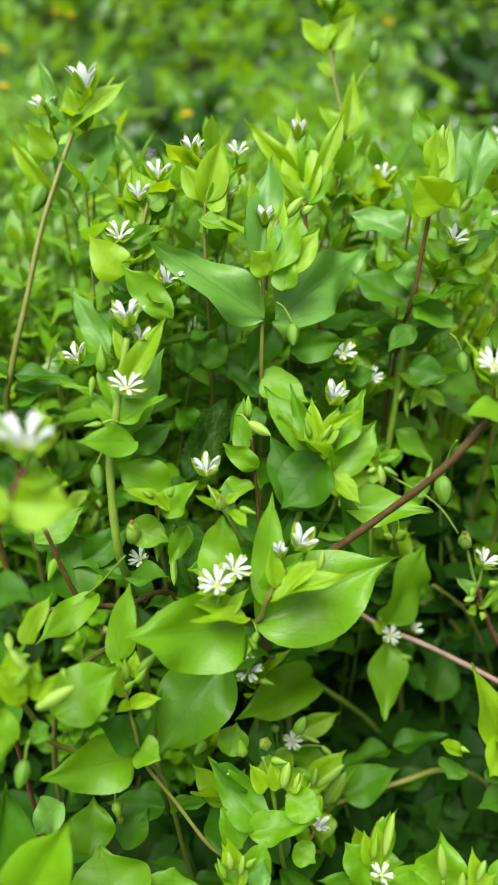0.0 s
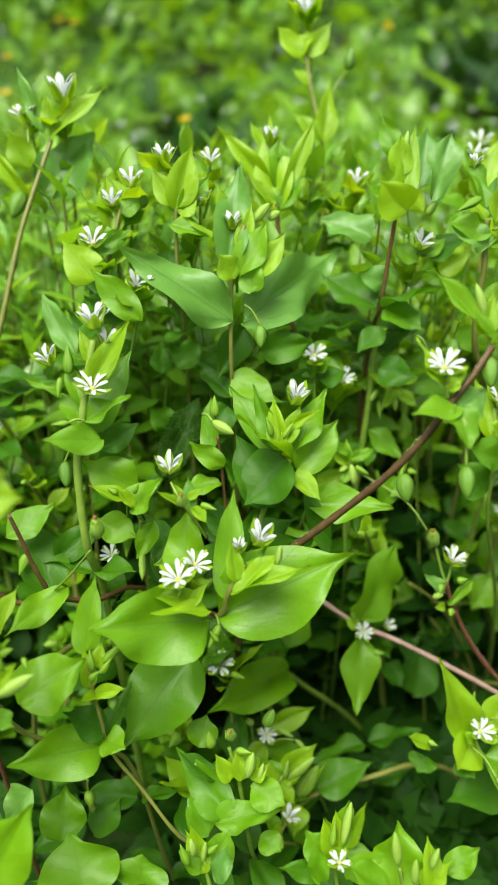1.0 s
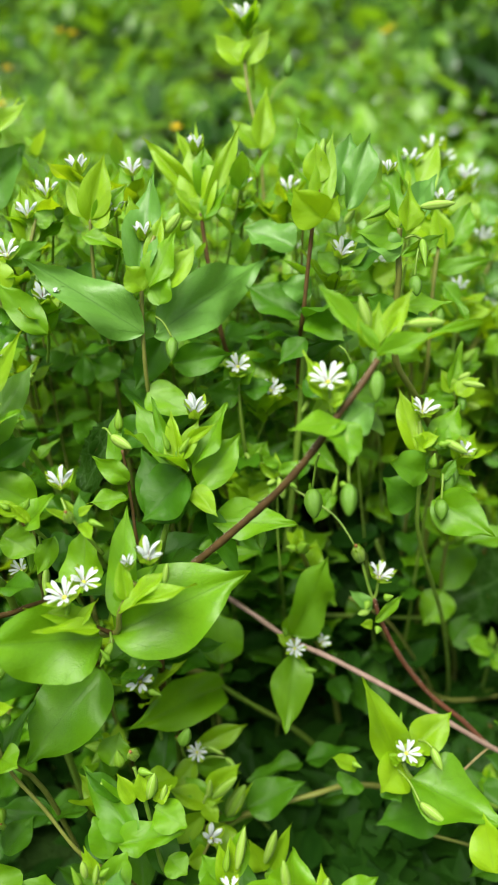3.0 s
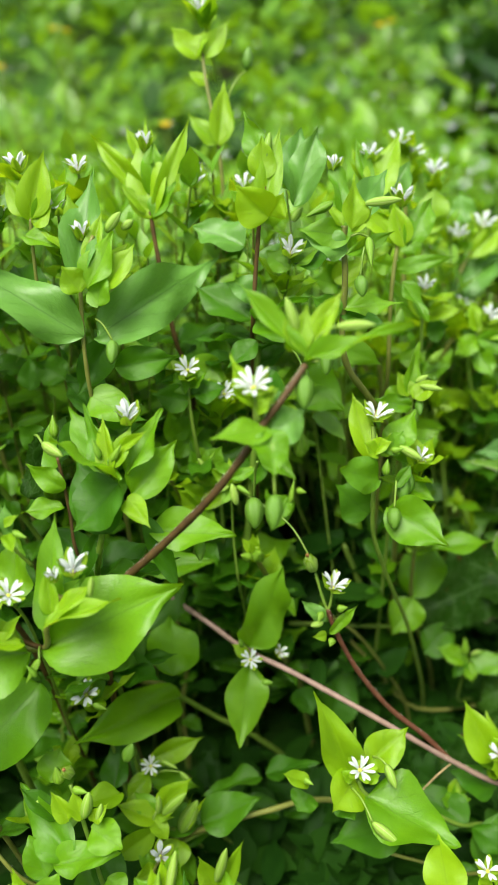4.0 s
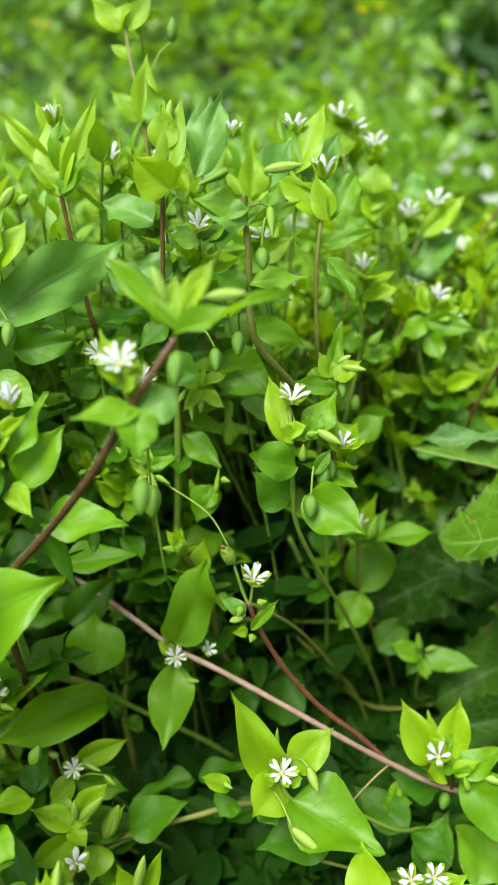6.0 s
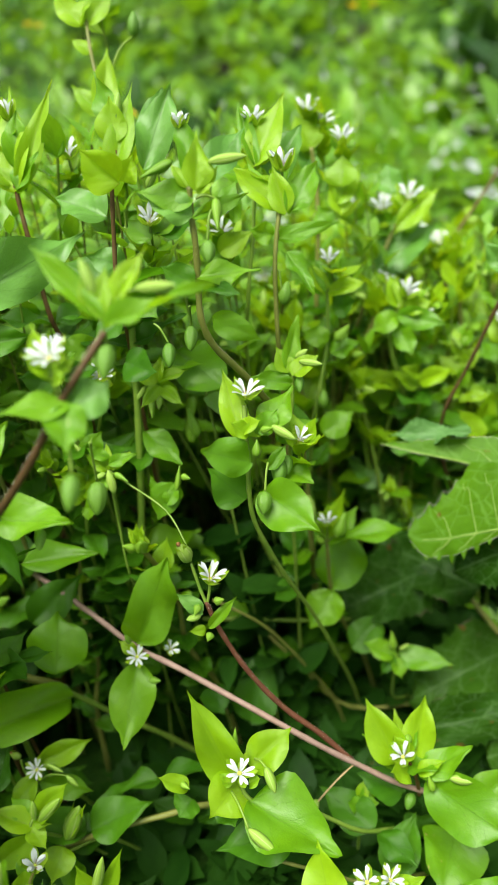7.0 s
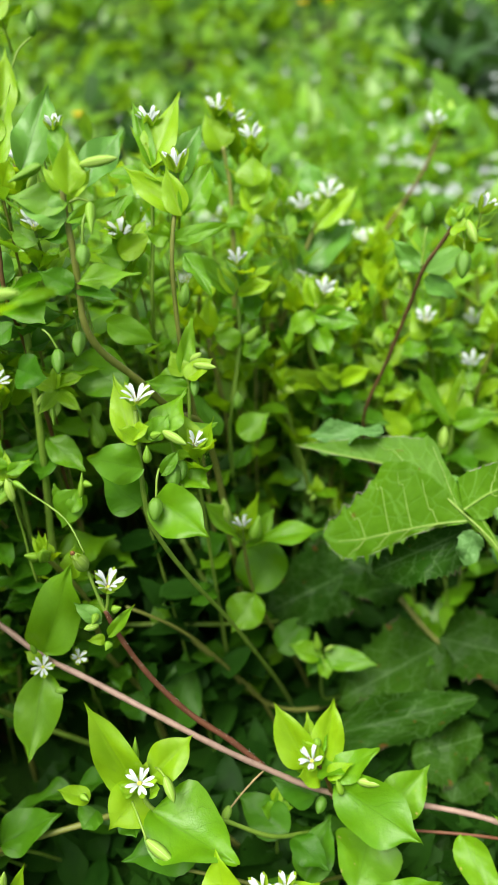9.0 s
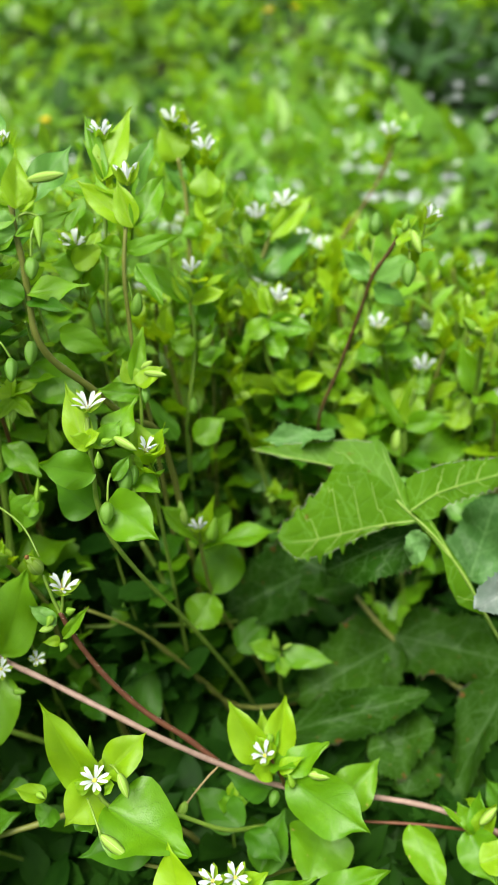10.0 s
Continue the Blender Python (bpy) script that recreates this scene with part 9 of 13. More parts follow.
leaf(p, (35.9, 146.3, 114), (32.6, 147.9, 117.1), 2.1, (0.20, -0.66, 0.73), "y")
leaf(p, (36.4, 146.5, 114.1), (39.9, 148.4, 116.5), 2.1, (0.18, -0.66, 0.73), "y")
leaf(p, (36.2, 146.1, 113.4), (33.8, 143.5, 111.7), 1.8, (0.20, -0.65, 0.74), "f")
bud(p, (37.2, 144.9, 113.3), (39.3, 142.7, 111.3), 0.66, "p")
bud(p, (41.4, 151.2, 107.3), (41.5, 147.5, 103.2), 0.64, "b")

p = plant((7.5, 96.5, 0), "bright oval chickweed leaf with a bud beside it", "chickweed", "flowering chickweed stems", "chickweed")
leaf(p, (4.2, 104.3, 28.7), (11.3, 97.6, 33.2), 5.4, (-0.30, 0.29, 0.91), "g")
leaf(p, (3.6, 105.2, 28.6), (0.5, 113.7, 32), 4.9, (0.12, -0.33, 0.94), "g")
leaf(p, (2.4, 98.3, 46.2), (3.3, 89, 51.1), 5.3, (-0.04, 0.46, 0.89), "g")
leaf(p, (2.4, 99.4, 46.3), (3.3, 110, 52.5), 6.1, (-0.04, -0.51, 0.86), "g")
stem(p, [(42, 139, -2), (30.3, 131, 22.1), (19.6, 125, 39), (10.1, 120, 54.4), (10.6, 119.2, 54.6), (14.1, 117.5, 53.5)], 0.7, 0.5, GREEN_STEM)
leaf(p, (14.1, 117.5, 53.5), (-2.9, 96.5, 64.5), 10.5, (0.05, -0.5, 0.86), "f", 2)
leaf(p, (6.4, 124.9, 68), (16.7, 132.9, 75.1), 8.5, (0.28, -0.51, 0.81), "g")
bud(p, (2.1, 99.1, 73.5), (5.1, 98.1, 73.3), 0.69, "b")

p = plant((54.6, 122.2, 0), "chickweed shoot with open star flower, buds and broad low leaf", "chickweed", "flowering chickweed stems", "chickweed")
stem(p, [(78, 158, -2), (75, 150, 20), (70.5, 141.5, 42), (65.8, 134, 61.9), (60.6, 128, 78.7), (56.2, 124.2, 94), (55.5, 123.7, 102.3), (55.6, 124.8, 107.8), (55.4, 127.1, 113.5), (55.3, 129.3, 117)], 0.46, 0.44, GREEN_STEM, hairs=60)
flower(p, (55.7, 129.4, 118.6), (0.14, -0.05, 1.0), 6.8, 56, 11)
leaf(p, (54.7, 126, 111.9), (51.1, 134.3, 121.8), 5.1, (0.25, -0.74, 0.63), "y")
leaf(p, (58.4, 127.5, 111.9), (63.8, 133.4, 118.8), 5.9, (0.17, -0.63, 0.76), "f")
leaf(p, (56.4, 123.1, 108.9), (48.4, 118.9, 114.3), 7.1, (0.26, -0.70, 0.67), "f")
leaf(p, (54.7, 123.7, 100.4), (48.1, 124.9, 106.9), 8.3, (0.22, -0.61, 0.76), "g")
leaf(p, (58.1, 121.3, 103.9), (68.3, 113.3, 101.1), 9.1, (0.19, -0.70, 0.69), "f")
leaf(p, (60.5, 132.1, 107.6), (68.4, 136.4, 109.9), 6.0, (0.14, -0.62, 0.77), "f")
leaf(p, (56.1, 124.7, 113.3), (52.9, 124.1, 116.5), 3.6, (0.21, -0.61, 0.77), "y")
leaf(p, (56.6, 124.7, 113.2), (58.6, 127.9, 116.4), 3.4, (0.19, -0.62, 0.76), "y")
leaf(p, (54.9, 126, 113.7), (58.3, 124.6, 116.7), 4.0, (0.19, -0.61, 0.76), "y")
leaf(p, (59.3, 123.5, 107.2), (62.6, 126, 110.8), 2.6, (0.17, -0.60, 0.78), "f")
leaf(p, (62.3, 127.7, 104.1), (67.2, 124.9, 103), 5.2, (0.14, -0.59, 0.80), "f")
leaf(p, (57.6, 125, 113.6), (61.4, 129.1, 116.1), 4.0, (0.18, -0.62, 0.76), "f")
flower(p, (64.6, 129.7, 109), (0.36, -0.19, 0.91), 4.4, 41, 30)
stem(p, [(65.1, 134.2, 95.2), (65.4, 131.9, 102.1), (64.5, 129.7, 108.6)], 0.3, 0.25, GREEN_STEM, name="stalk")
leaf(p, (64.8, 131.5, 103.4), (68, 134.5, 112.2), 4.9, (-0.65, -0.61, 0.45), "y")
leaf(p, (64.7, 130.5, 106.4), (61.4, 134.1, 114.2), 4.6, (0.58, -0.62, 0.53), "y")
leaf(p, (64.9, 132.3, 100.8), (56.8, 131, 104.8), 4.6, (0.43, 0.07, 0.90), "y")
leaf(p, (64.9, 132, 101.8), (64.9, 124.3, 108.7), 5.1, (-0.00, 0.67, 0.75), "f")
leaf(p, (64.8, 130.9, 105.1), (69, 126.8, 112.5), 4.7, (-0.56, 0.54, 0.63), "y")
bud(p, (57.4, 122.8, 110.2), (57.7, 123.6, 113.3), 0.86, "b")
bud(p, (60.1, 126.7, 114.1), (64.3, 124.7, 112.4), 0.75, "p")
bud(p, (58.9, 118.9, 105.6), (58.7, 116, 102.9), 0.67, "c", (59.4, 122.4, 109.2))
bud(p, (61.2, 126.3, 107.7), (61, 122.7, 103.9), 0.46, "c")
bud(p, (62.5, 127.4, 107.5), (62.5, 124.7, 105), 0.55, "c")
bud(p, (62.1, 125.2, 104), (62.2, 123, 102.4), 0.78, "b")
bud(p, (42.5, 146.3, 100.3), (40.8, 148.7, 106.3), 0.64, "b")
bud(p, (58.4, 124.4, 114.5), (60.6, 123.9, 115.4), 0.90, "b")
bud(p, (40.7, 135.3, 98), (42.7, 134.3, 98), 1.02, "b")
bud(p, (39.3, 135.4, 94.5), (40.2, 137.3, 99.4), 0.39, "b")

p = plant((63.1, 133.5, 0), "small chickweed shoot with a short upright leaf and a closing flower", "chickweed", "flowering chickweed stems", "chickweed")
leaf(p, (61.8, 153.8, 12.9), (70.7, 161.5, 11.8), 7.2, (0.07, 0.06, 1.00), "f")
leaf(p, (60.9, 153, 13.2), (53.2, 145.9, 16.3), 6.7, (0.21, 0.19, 0.96), "g")
leaf(p, (61.1, 150.1, 34.7), (53.7, 144.3, 39.4), 6.5, (0.36, 0.28, 0.89), "g")
leaf(p, (61.9, 150.8, 34.4), (72.6, 160.2, 33.7), 8.6, (0.03, 0.03, 1.00), "g")
leaf(p, (61.4, 146.9, 58.5), (57.3, 138.8, 62.5), 6.1, (0.18, 0.36, 0.92), "g")
leaf(p, (61.8, 148, 58.4), (63.9, 157.7, 61.7), 6.4, (-0.07, -0.30, 0.95), "g")
stem(p, [(61.3, 155.5, -2), (61.5, 149.5, 40.8), (61.9, 143.5, 90.7), (62.8, 137.5, 106.6), (63.4, 137.5, 114.2), (63.6, 138.6, 119.6)], 0.43, 0.33, GREEN_STEM)
leaf(p, (62.5, 138.3, 119.3), (64.8, 143.7, 127.8), 3.4, (0.15, -0.68, 0.72), "f")
leaf(p, (63, 138, 118.8), (60.6, 140.4, 123), 4.2, (0.16, -0.67, 0.73), "y")
leaf(p, (63.7, 136.8, 118.8), (68.6, 139.2, 122), 4.2, (0.14, -0.67, 0.73), "y")
bud(p, (64.9, 138.2, 120.9), (69.2, 137.2, 120.6), 0.65, "p")
bud(p, (64.2, 139.4, 121), (66.5, 139.4, 122.6), 1.03, "p")
bud(p, (64.8, 137.8, 118.2), (64.9, 135.2, 116), 0.50, "c")
leaf(p, (63.7, 137.8, 116.5), (55.8, 136.4, 118.9), 3.8, (0.17, -0.65, 0.74), "f")
leaf(p, (59.6, 139.4, 115.8), (62.7, 140.9, 119.7), 5.4, (0.16, -0.66, 0.74), "f")

p = plant((68.1, 97, 0), "bright chickweed shoot with an open flower and a large ribbed leaf", "chickweed", "flowering chickweed stems", "chickweed")
leaf(p, (83.5, 110.4, 19.5), (75.3, 108.2, 24), 5.9, (0.45, 0.12, 0.89), "g")
leaf(p, (84.5, 110.8, 19.2), (94.4, 114.3, 18.8), 6.4, (0.04, 0.01, 1.00), "g")
leaf(p, (78.2, 102.9, 32.2), (85.5, 96.4, 32.3), 6.0, (-0.01, 0.00, 1.00), "g")
leaf(p, (77.3, 103.6, 32.3), (66.3, 111.8, 33.6), 8.3, (0.08, -0.06, 1.00), "g")
stem(p, [(88, 120.2, -2), (86, 114.2, 11.1), (82.6, 108.2, 24.7), (74.5, 100, 37.2), (64.7, 97.5, 47.5), (55.1, 95.4, 52.9), (52.6, 96.4, 56.7)], 0.53, 0.39, GREEN_STEM)
flower(p, (52.8, 96.1, 60), (0.16, -0.34, 0.93), 6.3, 59, 69)
leaf(p, (54.3, 94.8, 53.9), (70.4, 85.8, 52.8), 14.2, (0.18, -0.46, 0.87), "f", 2)
leaf(p, (52.3, 97.3, 56.2), (47.6, 90.4, 55.2), 9.5, (0.25, -0.47, 0.85), "y")
leaf(p, (51.6, 97.2, 56.2), (44.2, 101.2, 75.4), 7.8, (0.2, -0.8, 0.55), "y", 4)
leaf(p, (54.4, 98, 59.1), (62.5, 102.4, 65.2), 7.3, (0.16, -0.42, 0.89), "y")
leaf(p, (43.2, 95.5, 56.3), (37.6, 94.9, 59.7), 3.9, (0.22, -0.35, 0.91), "y")
leaf(p, (49.5, 95.3, 51.5), (52, 90.9, 51.6), 5.2, (0.18, -0.34, 0.92), "g")
leaf(p, (54.5, 95.3, 58.4), (56.8, 95.2, 60), 3.1, (0.16, -0.37, 0.92), "y")
leaf(p, (51.4, 95.2, 58.6), (49.2, 95.3, 61), 2.5, (0.19, -0.36, 0.91), "y")
leaf(p, (43, 96.9, 51), (40.9, 93.7, 49.9), 6.4, (0.21, -0.34, 0.92), "g")
bud(p, (51.6, 99.1, 61.2), (52.1, 101.1, 66.3), 0.43, "b")
bud(p, (57.7, 95.7, 62.6), (59.4, 92.8, 59.6), 0.90, "p", (55.5, 98.3, 61.4))
bud(p, (54.8, 88.1, 56.3), (59.6, 85.6, 53.7), 0.76, "p", (51.3, 94.4, 57.3))
bud(p, (42.2, 94.7, 58.9), (44, 93.6, 58.8), 0.98, "b")
stem(p, [(52.4, 96.4, 56.7), (52.5, 96.4, 58.5), (52.8, 96, 59.8)], 0.24, 0.19, GREEN_STEM)

p = plant((53.7, 91, 0), "chickweed leaves lying low beside dark undergrowth", "chickweed", "flowering chickweed stems", "chickweed")
leaf(p, (88.3, 105, 14.1), (98.6, 112.1, 18.5), 8.1, (-0.27, -0.19, 0.94), "g")
leaf(p, (87.2, 104.5, 13.9), (78.2, 101.8, 13.4), 5.8, (-0.05, -0.01, 1.00), "g")
leaf(p, (79.7, 97.4, 24.2), (68.2, 91.1, 23.9), 7.9, (-0.02, -0.01, 1.00), "g")
leaf(p, (80.5, 98.2, 24.5), (86.6, 108.2, 30.9), 8.1, (-0.25, -0.41, 0.88), "g")
stem(p, [(92.7, 114.3, -2), (90.3, 108.3, 8), (86.1, 102.3, 17.9), (76.2, 94.7, 28.4), (66.8, 93.2, 34.6), (58.6, 92.7, 38.7)], 0.44, 0.34, OLIVE_STEM)
leaf(p, (61.7, 96.8, 41.1), (47.2, 91.9, 42.5), 9.8, (0.16, -0.35, 0.92), "g")
leaf(p, (68.5, 80.6, 46.5), (66.7, 87.9, 54.7), 7.8, (0.13, -0.38, 0.91), "y")
flower(p, (74.7, 81.6, 53.1), (-0.16, -0.18, 0.97), 4.8, 49, 60)
flower(p, (78.4, 82, 53.3), (0.24, -0.17, 0.96), 4.8, 49, 20)
leaf(p, (76.5, 80.2, 48.8), (84.5, 82.7, 53.7), 5.7, (0.05, -0.31, 0.95), "y")
leaf(p, (74.7, 79.2, 49.2), (73.1, 81.9, 53.8), 3.8, (0.08, -0.30, 0.95), "y")
leaf(p, (80.3, 78.8, 48), (92, 82.6, 52.8), 4.8, (0.03, -0.30, 0.95), "f")

p = plant((87.9, 103.8, 0), "yellow-green chickweed shoot in flower with a large pointed leaf", "chickweed", "flowering chickweed stems", "chickweed")
stem(p, [(86.8, 108.6, 36.4), (86.1, 108.1, 41.4), (85.2, 108.1, 45.2), (84.2, 108.3, 47.7)], 0.46, 0.36, RED_STEM)
flower(p, (83.1, 108, 49.1), (-0.18, -0.27, 0.95), 5.7, 47, 38)
stem(p, [(84, 112.3, 35.3), (84.1, 110.1, 42.2), (83.2, 108.1, 48.7)], 0.3, 0.25, GREEN_STEM, name="stalk")
leaf(p, (83.7, 111, 39.5), (82.3, 106.1, 43.7), 3.3, (0.18, 0.61, 0.77), "y")
leaf(p, (83.3, 109, 45.8), (89.2, 104.6, 50.2), 4.3, (-0.41, 0.31, 0.86), "f")
leaf(p, (83.3, 108.9, 46.1), (85.9, 111.6, 52.8), 3.8, (-0.61, -0.63, 0.49), "f")
leaf(p, (83.3, 108.9, 46.1), (82.2, 118.3, 50.7), 5.3, (0.05, -0.43, 0.90), "y")
leaf(p, (83.5, 109.8, 43.2), (75.7, 113.1, 49.8), 5.3, (0.57, -0.24, 0.79), "f")
leaf(p, (82, 108.9, 46.9), (76, 115.3, 57.9), 7.6, (0.07, -0.53, 0.85), "y")
leaf(p, (85.2, 109, 46.7), (87.8, 116.3, 58.2), 6.7, (0.03, -0.53, 0.85), "y")
leaf(p, (86.3, 106.2, 45.8), (96, 107.8, 53.1), 6.0, (0.00, -0.39, 0.92), "f")
leaf(p, (87.4, 105.8, 45.1), (102.8, 96.3, 41.4), 12.2, (-0.02, -0.49, 0.87), "f", 3)
leaf(p, (94, 106, 27.6), (90.3, 94.4, 26.4), 14.6, (-0.00, -0.42, 0.91), "s")
leaf(p, (97.5, 106.8, 34.2), (106.6, 112.8, 40.8), 8.9, (-0.04, -0.37, 0.93), "s")
leaf(p, (84.1, 106.5, 46.6), (79.9, 103.7, 50.1), 4.9, (0.04, -0.38, 0.92), "y")
leaf(p, (85.8, 105.9, 47.4), (91, 106.3, 51.2), 3.3, (0.01, -0.39, 0.92), "y")
leaf(p, (84.2, 108.6, 48.1), (81.1, 110.3, 53.1), 4.5, (0.04, -0.40, 0.92), "y")
leaf(p, (83.6, 108.1, 37.7), (74.1, 110.9, 39.6), 8.3, (0.05, -0.38, 0.93), "g")
bud(p, (91.4, 104.5, 48.3), (95.8, 103.6, 48.2), 0.84, "p")
bud(p, (88.5, 103.6, 45.3), (87.5, 104.5, 48.6), 0.71, "b")
bud(p, (84.4, 111.1, 52), (83.2, 108.6, 50.1), 0.84, "b")
bud(p, (84.9, 105.7, 41.3), (83.7, 103.2, 39.5), 0.68, "c")

p = plant((74.7, 107.7, 0), "tiny chickweed seedling tuft beside the pink stem", "chickweed", "flowering chickweed stems", "chickweed")
stem(p, [(74.3, 107.3, 18.5), (74.8, 107.7, 28.6), (74.9, 108.4, 33.6)], 0.39, 0.30, GREEN_STEM)
leaf(p, (74.9, 107.8, 32.5), (72.2, 107.1, 35.6), 3.6, (0.07, -0.36, 0.93), "f")
leaf(p, (75.1, 107.4, 32), (76.8, 104.2, 32.2), 4.3, (0.06, -0.35, 0.93), "f")
leaf(p, (75.2, 108.4, 33.5), (77.8, 110.7, 36.9), 3.1, (0.06, -0.37, 0.93), "f")
leaf(p, (75, 108.7, 34.1), (76.1, 111, 37.6), 2.9, (0.06, -0.37, 0.93), "y")
leaf(p, (74.7, 108.1, 33.1), (78.7, 107.3, 35.2), 2.9, (0.06, -0.36, 0.93), "f")
stem(p, [(74, 108.3, 46.8), (71.2, 107.5, 43.9), (68, 106.2, 40.3), (65.7, 105.3, 37.2)], 0.17, 0.14, STRAW)
bud(p, (66, 105.8, 38), (64.6, 103.3, 36.1), 1.16, "p")

p = plant((78.3, 160, 0), "chickweed shoot with a cup of leaves round a small flower", "chickweed", "flowering chickweed stems", "chickweed")
stem(p, [(82, 166, -2), (78.3, 160, 19.9), (73.2, 156, 36), (69.8, 152, 52.6), (69.1, 150, 65.1), (69, 150, 69.8)], 0.55, 0.42, OLIVE_STEM, hairs=60)
leaf(p, (69, 150.2, 69.3), (59.9, 151, 82), 5.2, (0.62, -0.36, 0.7), "f", 2)
leaf(p, (69, 149.6, 69), (88.1, 150, 72.6), 7.6, (-0.1, -0.05, 0.99), "f", 5)
leaf(p, (69.4, 150.4, 70.5), (73.7, 153, 82), 4.6, (-0.2, -0.8, 0.56), "y", 1)
leaf(p, (70, 152, 66), (76.3, 156, 75), 5.2, (-0.2, -0.75, 0.6), "f", 4)
leaf(p, (69.6, 151.6, 53.2), (75.5, 158, 66.5), 12.5, (0.1, -0.85, 0.52), "f", 3)
leaf(p, (70.1, 151, 52.8), (64.6, 143.5, 47.6), 9.6, (0.1, -0.62, 0.78), "f", 6)
flower(p, (69.2, 149.6, 74.2), (-0.1, -0.1, 1.0), 4.6, 38, 56)
stem(p, [(69, 150, 69), (69.1, 149.8, 71.5), (69.2, 149.6, 73.9)], 0.3, 0.25, GREEN_STEM, name="stalk")
bud(p, (66, 151, 74.6), (65, 153, 80.4), 0.72, "p", (68.5, 150.3, 70))
bud(p, (71.4, 148.4, 71.8), (73.2, 150, 77.6), 0.8, "b", (69.6, 149.8, 69.6))
bud(p, (68, 148, 70.4), (66.6, 147.2, 73.2), 0.85, "b", (68.8, 149.6, 69))
leaf(p, (70.6, 149, 71.2), (72.6, 148.6, 76.2), 2.4, (-0.1, -0.8, 0.6), "y", 7)
leaf(p, (68, 150.6, 71.6), (69.6, 152, 78.6), 2.6, (0.0, -0.8, 0.6), "y", 3)

p = plant((97.3, 182, 0), "slender red-brown chickweed twig leaning out, hanging capsules at its tip", "chickweed", "flowering chickweed stems", "chickweed")
leaf(p, (126.4, 216.7, 14.8), (118.4, 223.2, 18.1), 6.6, (0.24, -0.19, 0.95), "f")
leaf(p, (127.3, 215.9, 14.7), (134.8, 208.2, 15.9), 6.6, (-0.08, 0.08, 0.99), "f")
leaf(p, (124.8, 211.1, 21), (126.2, 200.1, 25.6), 7.3, (-0.05, 0.38, 0.92), "g")
leaf(p, (124.6, 212.3, 20.7), (122.7, 226, 20.3), 8.4, (-0.00, 0.03, 1.00), "f")
leaf(p, (121.6, 206, 27.7), (114.1, 201.4, 29.7), 5.6, (0.19, 0.12, 0.97), "g")
leaf(p, (122.5, 206.6, 27.7), (131.6, 213.7, 31.3), 7.3, (-0.23, -0.18, 0.96), "f")
stem(p, [(130, 227.5, -2), (128.7, 221.5, 7.2), (126.5, 215.5, 15.9), (117, 204, 29.6), (103, 190.5, 58), (98.6, 182.5, 81.4), (104.2, 181.5, 98.4), (109.4, 180.6, 113.9), (111.8, 179.7, 121.7), (115.4, 178.9, 127.6), (117.3, 178.8, 130.9)], 0.51, 0.45, RED_STEM, hairs=120)
bud(p, (112.7, 183.6, 129.8), (113.2, 185.5, 134.6), 0.58, "c", (111.2, 179.7, 121.7))
bud(p, (119.1, 174, 126.8), (118.2, 170, 122.4), 0.48, "c", (119.1, 177.4, 130.4))
bud(p, (119.8, 176.4, 132.5), (121.2, 172.8, 128.5), 0.90, "p")
flower(p, (122.9, 177.4, 133.8), (0.55, -0.12, 0.82), 4.8, 33, 62)
stem(p, [(119.2, 178.2, 120.3), (121.7, 177.8, 127.1), (122.7, 177.4, 133.5)], 0.3, 0.25, GREEN_STEM, name="stalk")
leaf(p, (121.8, 177.6, 129.6), (118.3, 181, 136), 4.0, (0.57, -0.55, 0.61), "f")
leaf(p, (120.5, 177.9, 124.8), (117.3, 174.1, 131), 4.0, (0.49, 0.60, 0.63), "y")
leaf(p, (121, 177.8, 126.8), (123.8, 170.4, 130), 4.3, (-0.13, 0.35, 0.93), "y")
leaf(p, (121.8, 177.6, 129.8), (126.8, 178.4, 134), 3.3, (-0.63, -0.10, 0.77), "y")
leaf(p, (120.6, 177.9, 125.1), (121, 183.4, 129.5), 3.5, (-0.05, -0.63, 0.78), "f")
leaf(p, (117.5, 178.6, 130.7), (116.6, 179.9, 134.8), 3.2, (-0.11, -0.75, 0.65), "y")
leaf(p, (117.6, 177.7, 131), (120.1, 180.6, 135.5), 3.2, (-0.12, -0.75, 0.65), "f")
leaf(p, (117.5, 178.5, 130.5), (122, 179.4, 135.1), 2.7, (-0.13, -0.75, 0.65), "y")
leaf(p, (117.1, 177.6, 131), (120.1, 174.4, 131.2), 4.4, (-0.12, -0.74, 0.66), "y")
bud(p, (118.1, 177.3, 132.3), (119.3, 178, 135.1), 0.80, "b")
leaf(p, (111.2, 180.1, 120.5), (105.1, 183.9, 127.3), 4.7, (-0.07, -0.74, 0.67), "b")
leaf(p, (112.4, 182.1, 119.7), (123.3, 191.2, 121.8), 6.7, (-0.11, -0.73, 0.68), "b")
leaf(p, (112, 181.2, 118.4), (120, 181.2, 113.7), 6.6, (-0.10, -0.71, 0.69), "b")
leaf(p, (110.6, 180, 120.3), (108.9, 186.7, 127.6), 3.1, (-0.08, -0.74, 0.67), "f")
leaf(p, (109.5, 181.5, 111.4), (105.7, 184.2, 116.3), 2.7, (-0.07, -0.71, 0.70), "f")

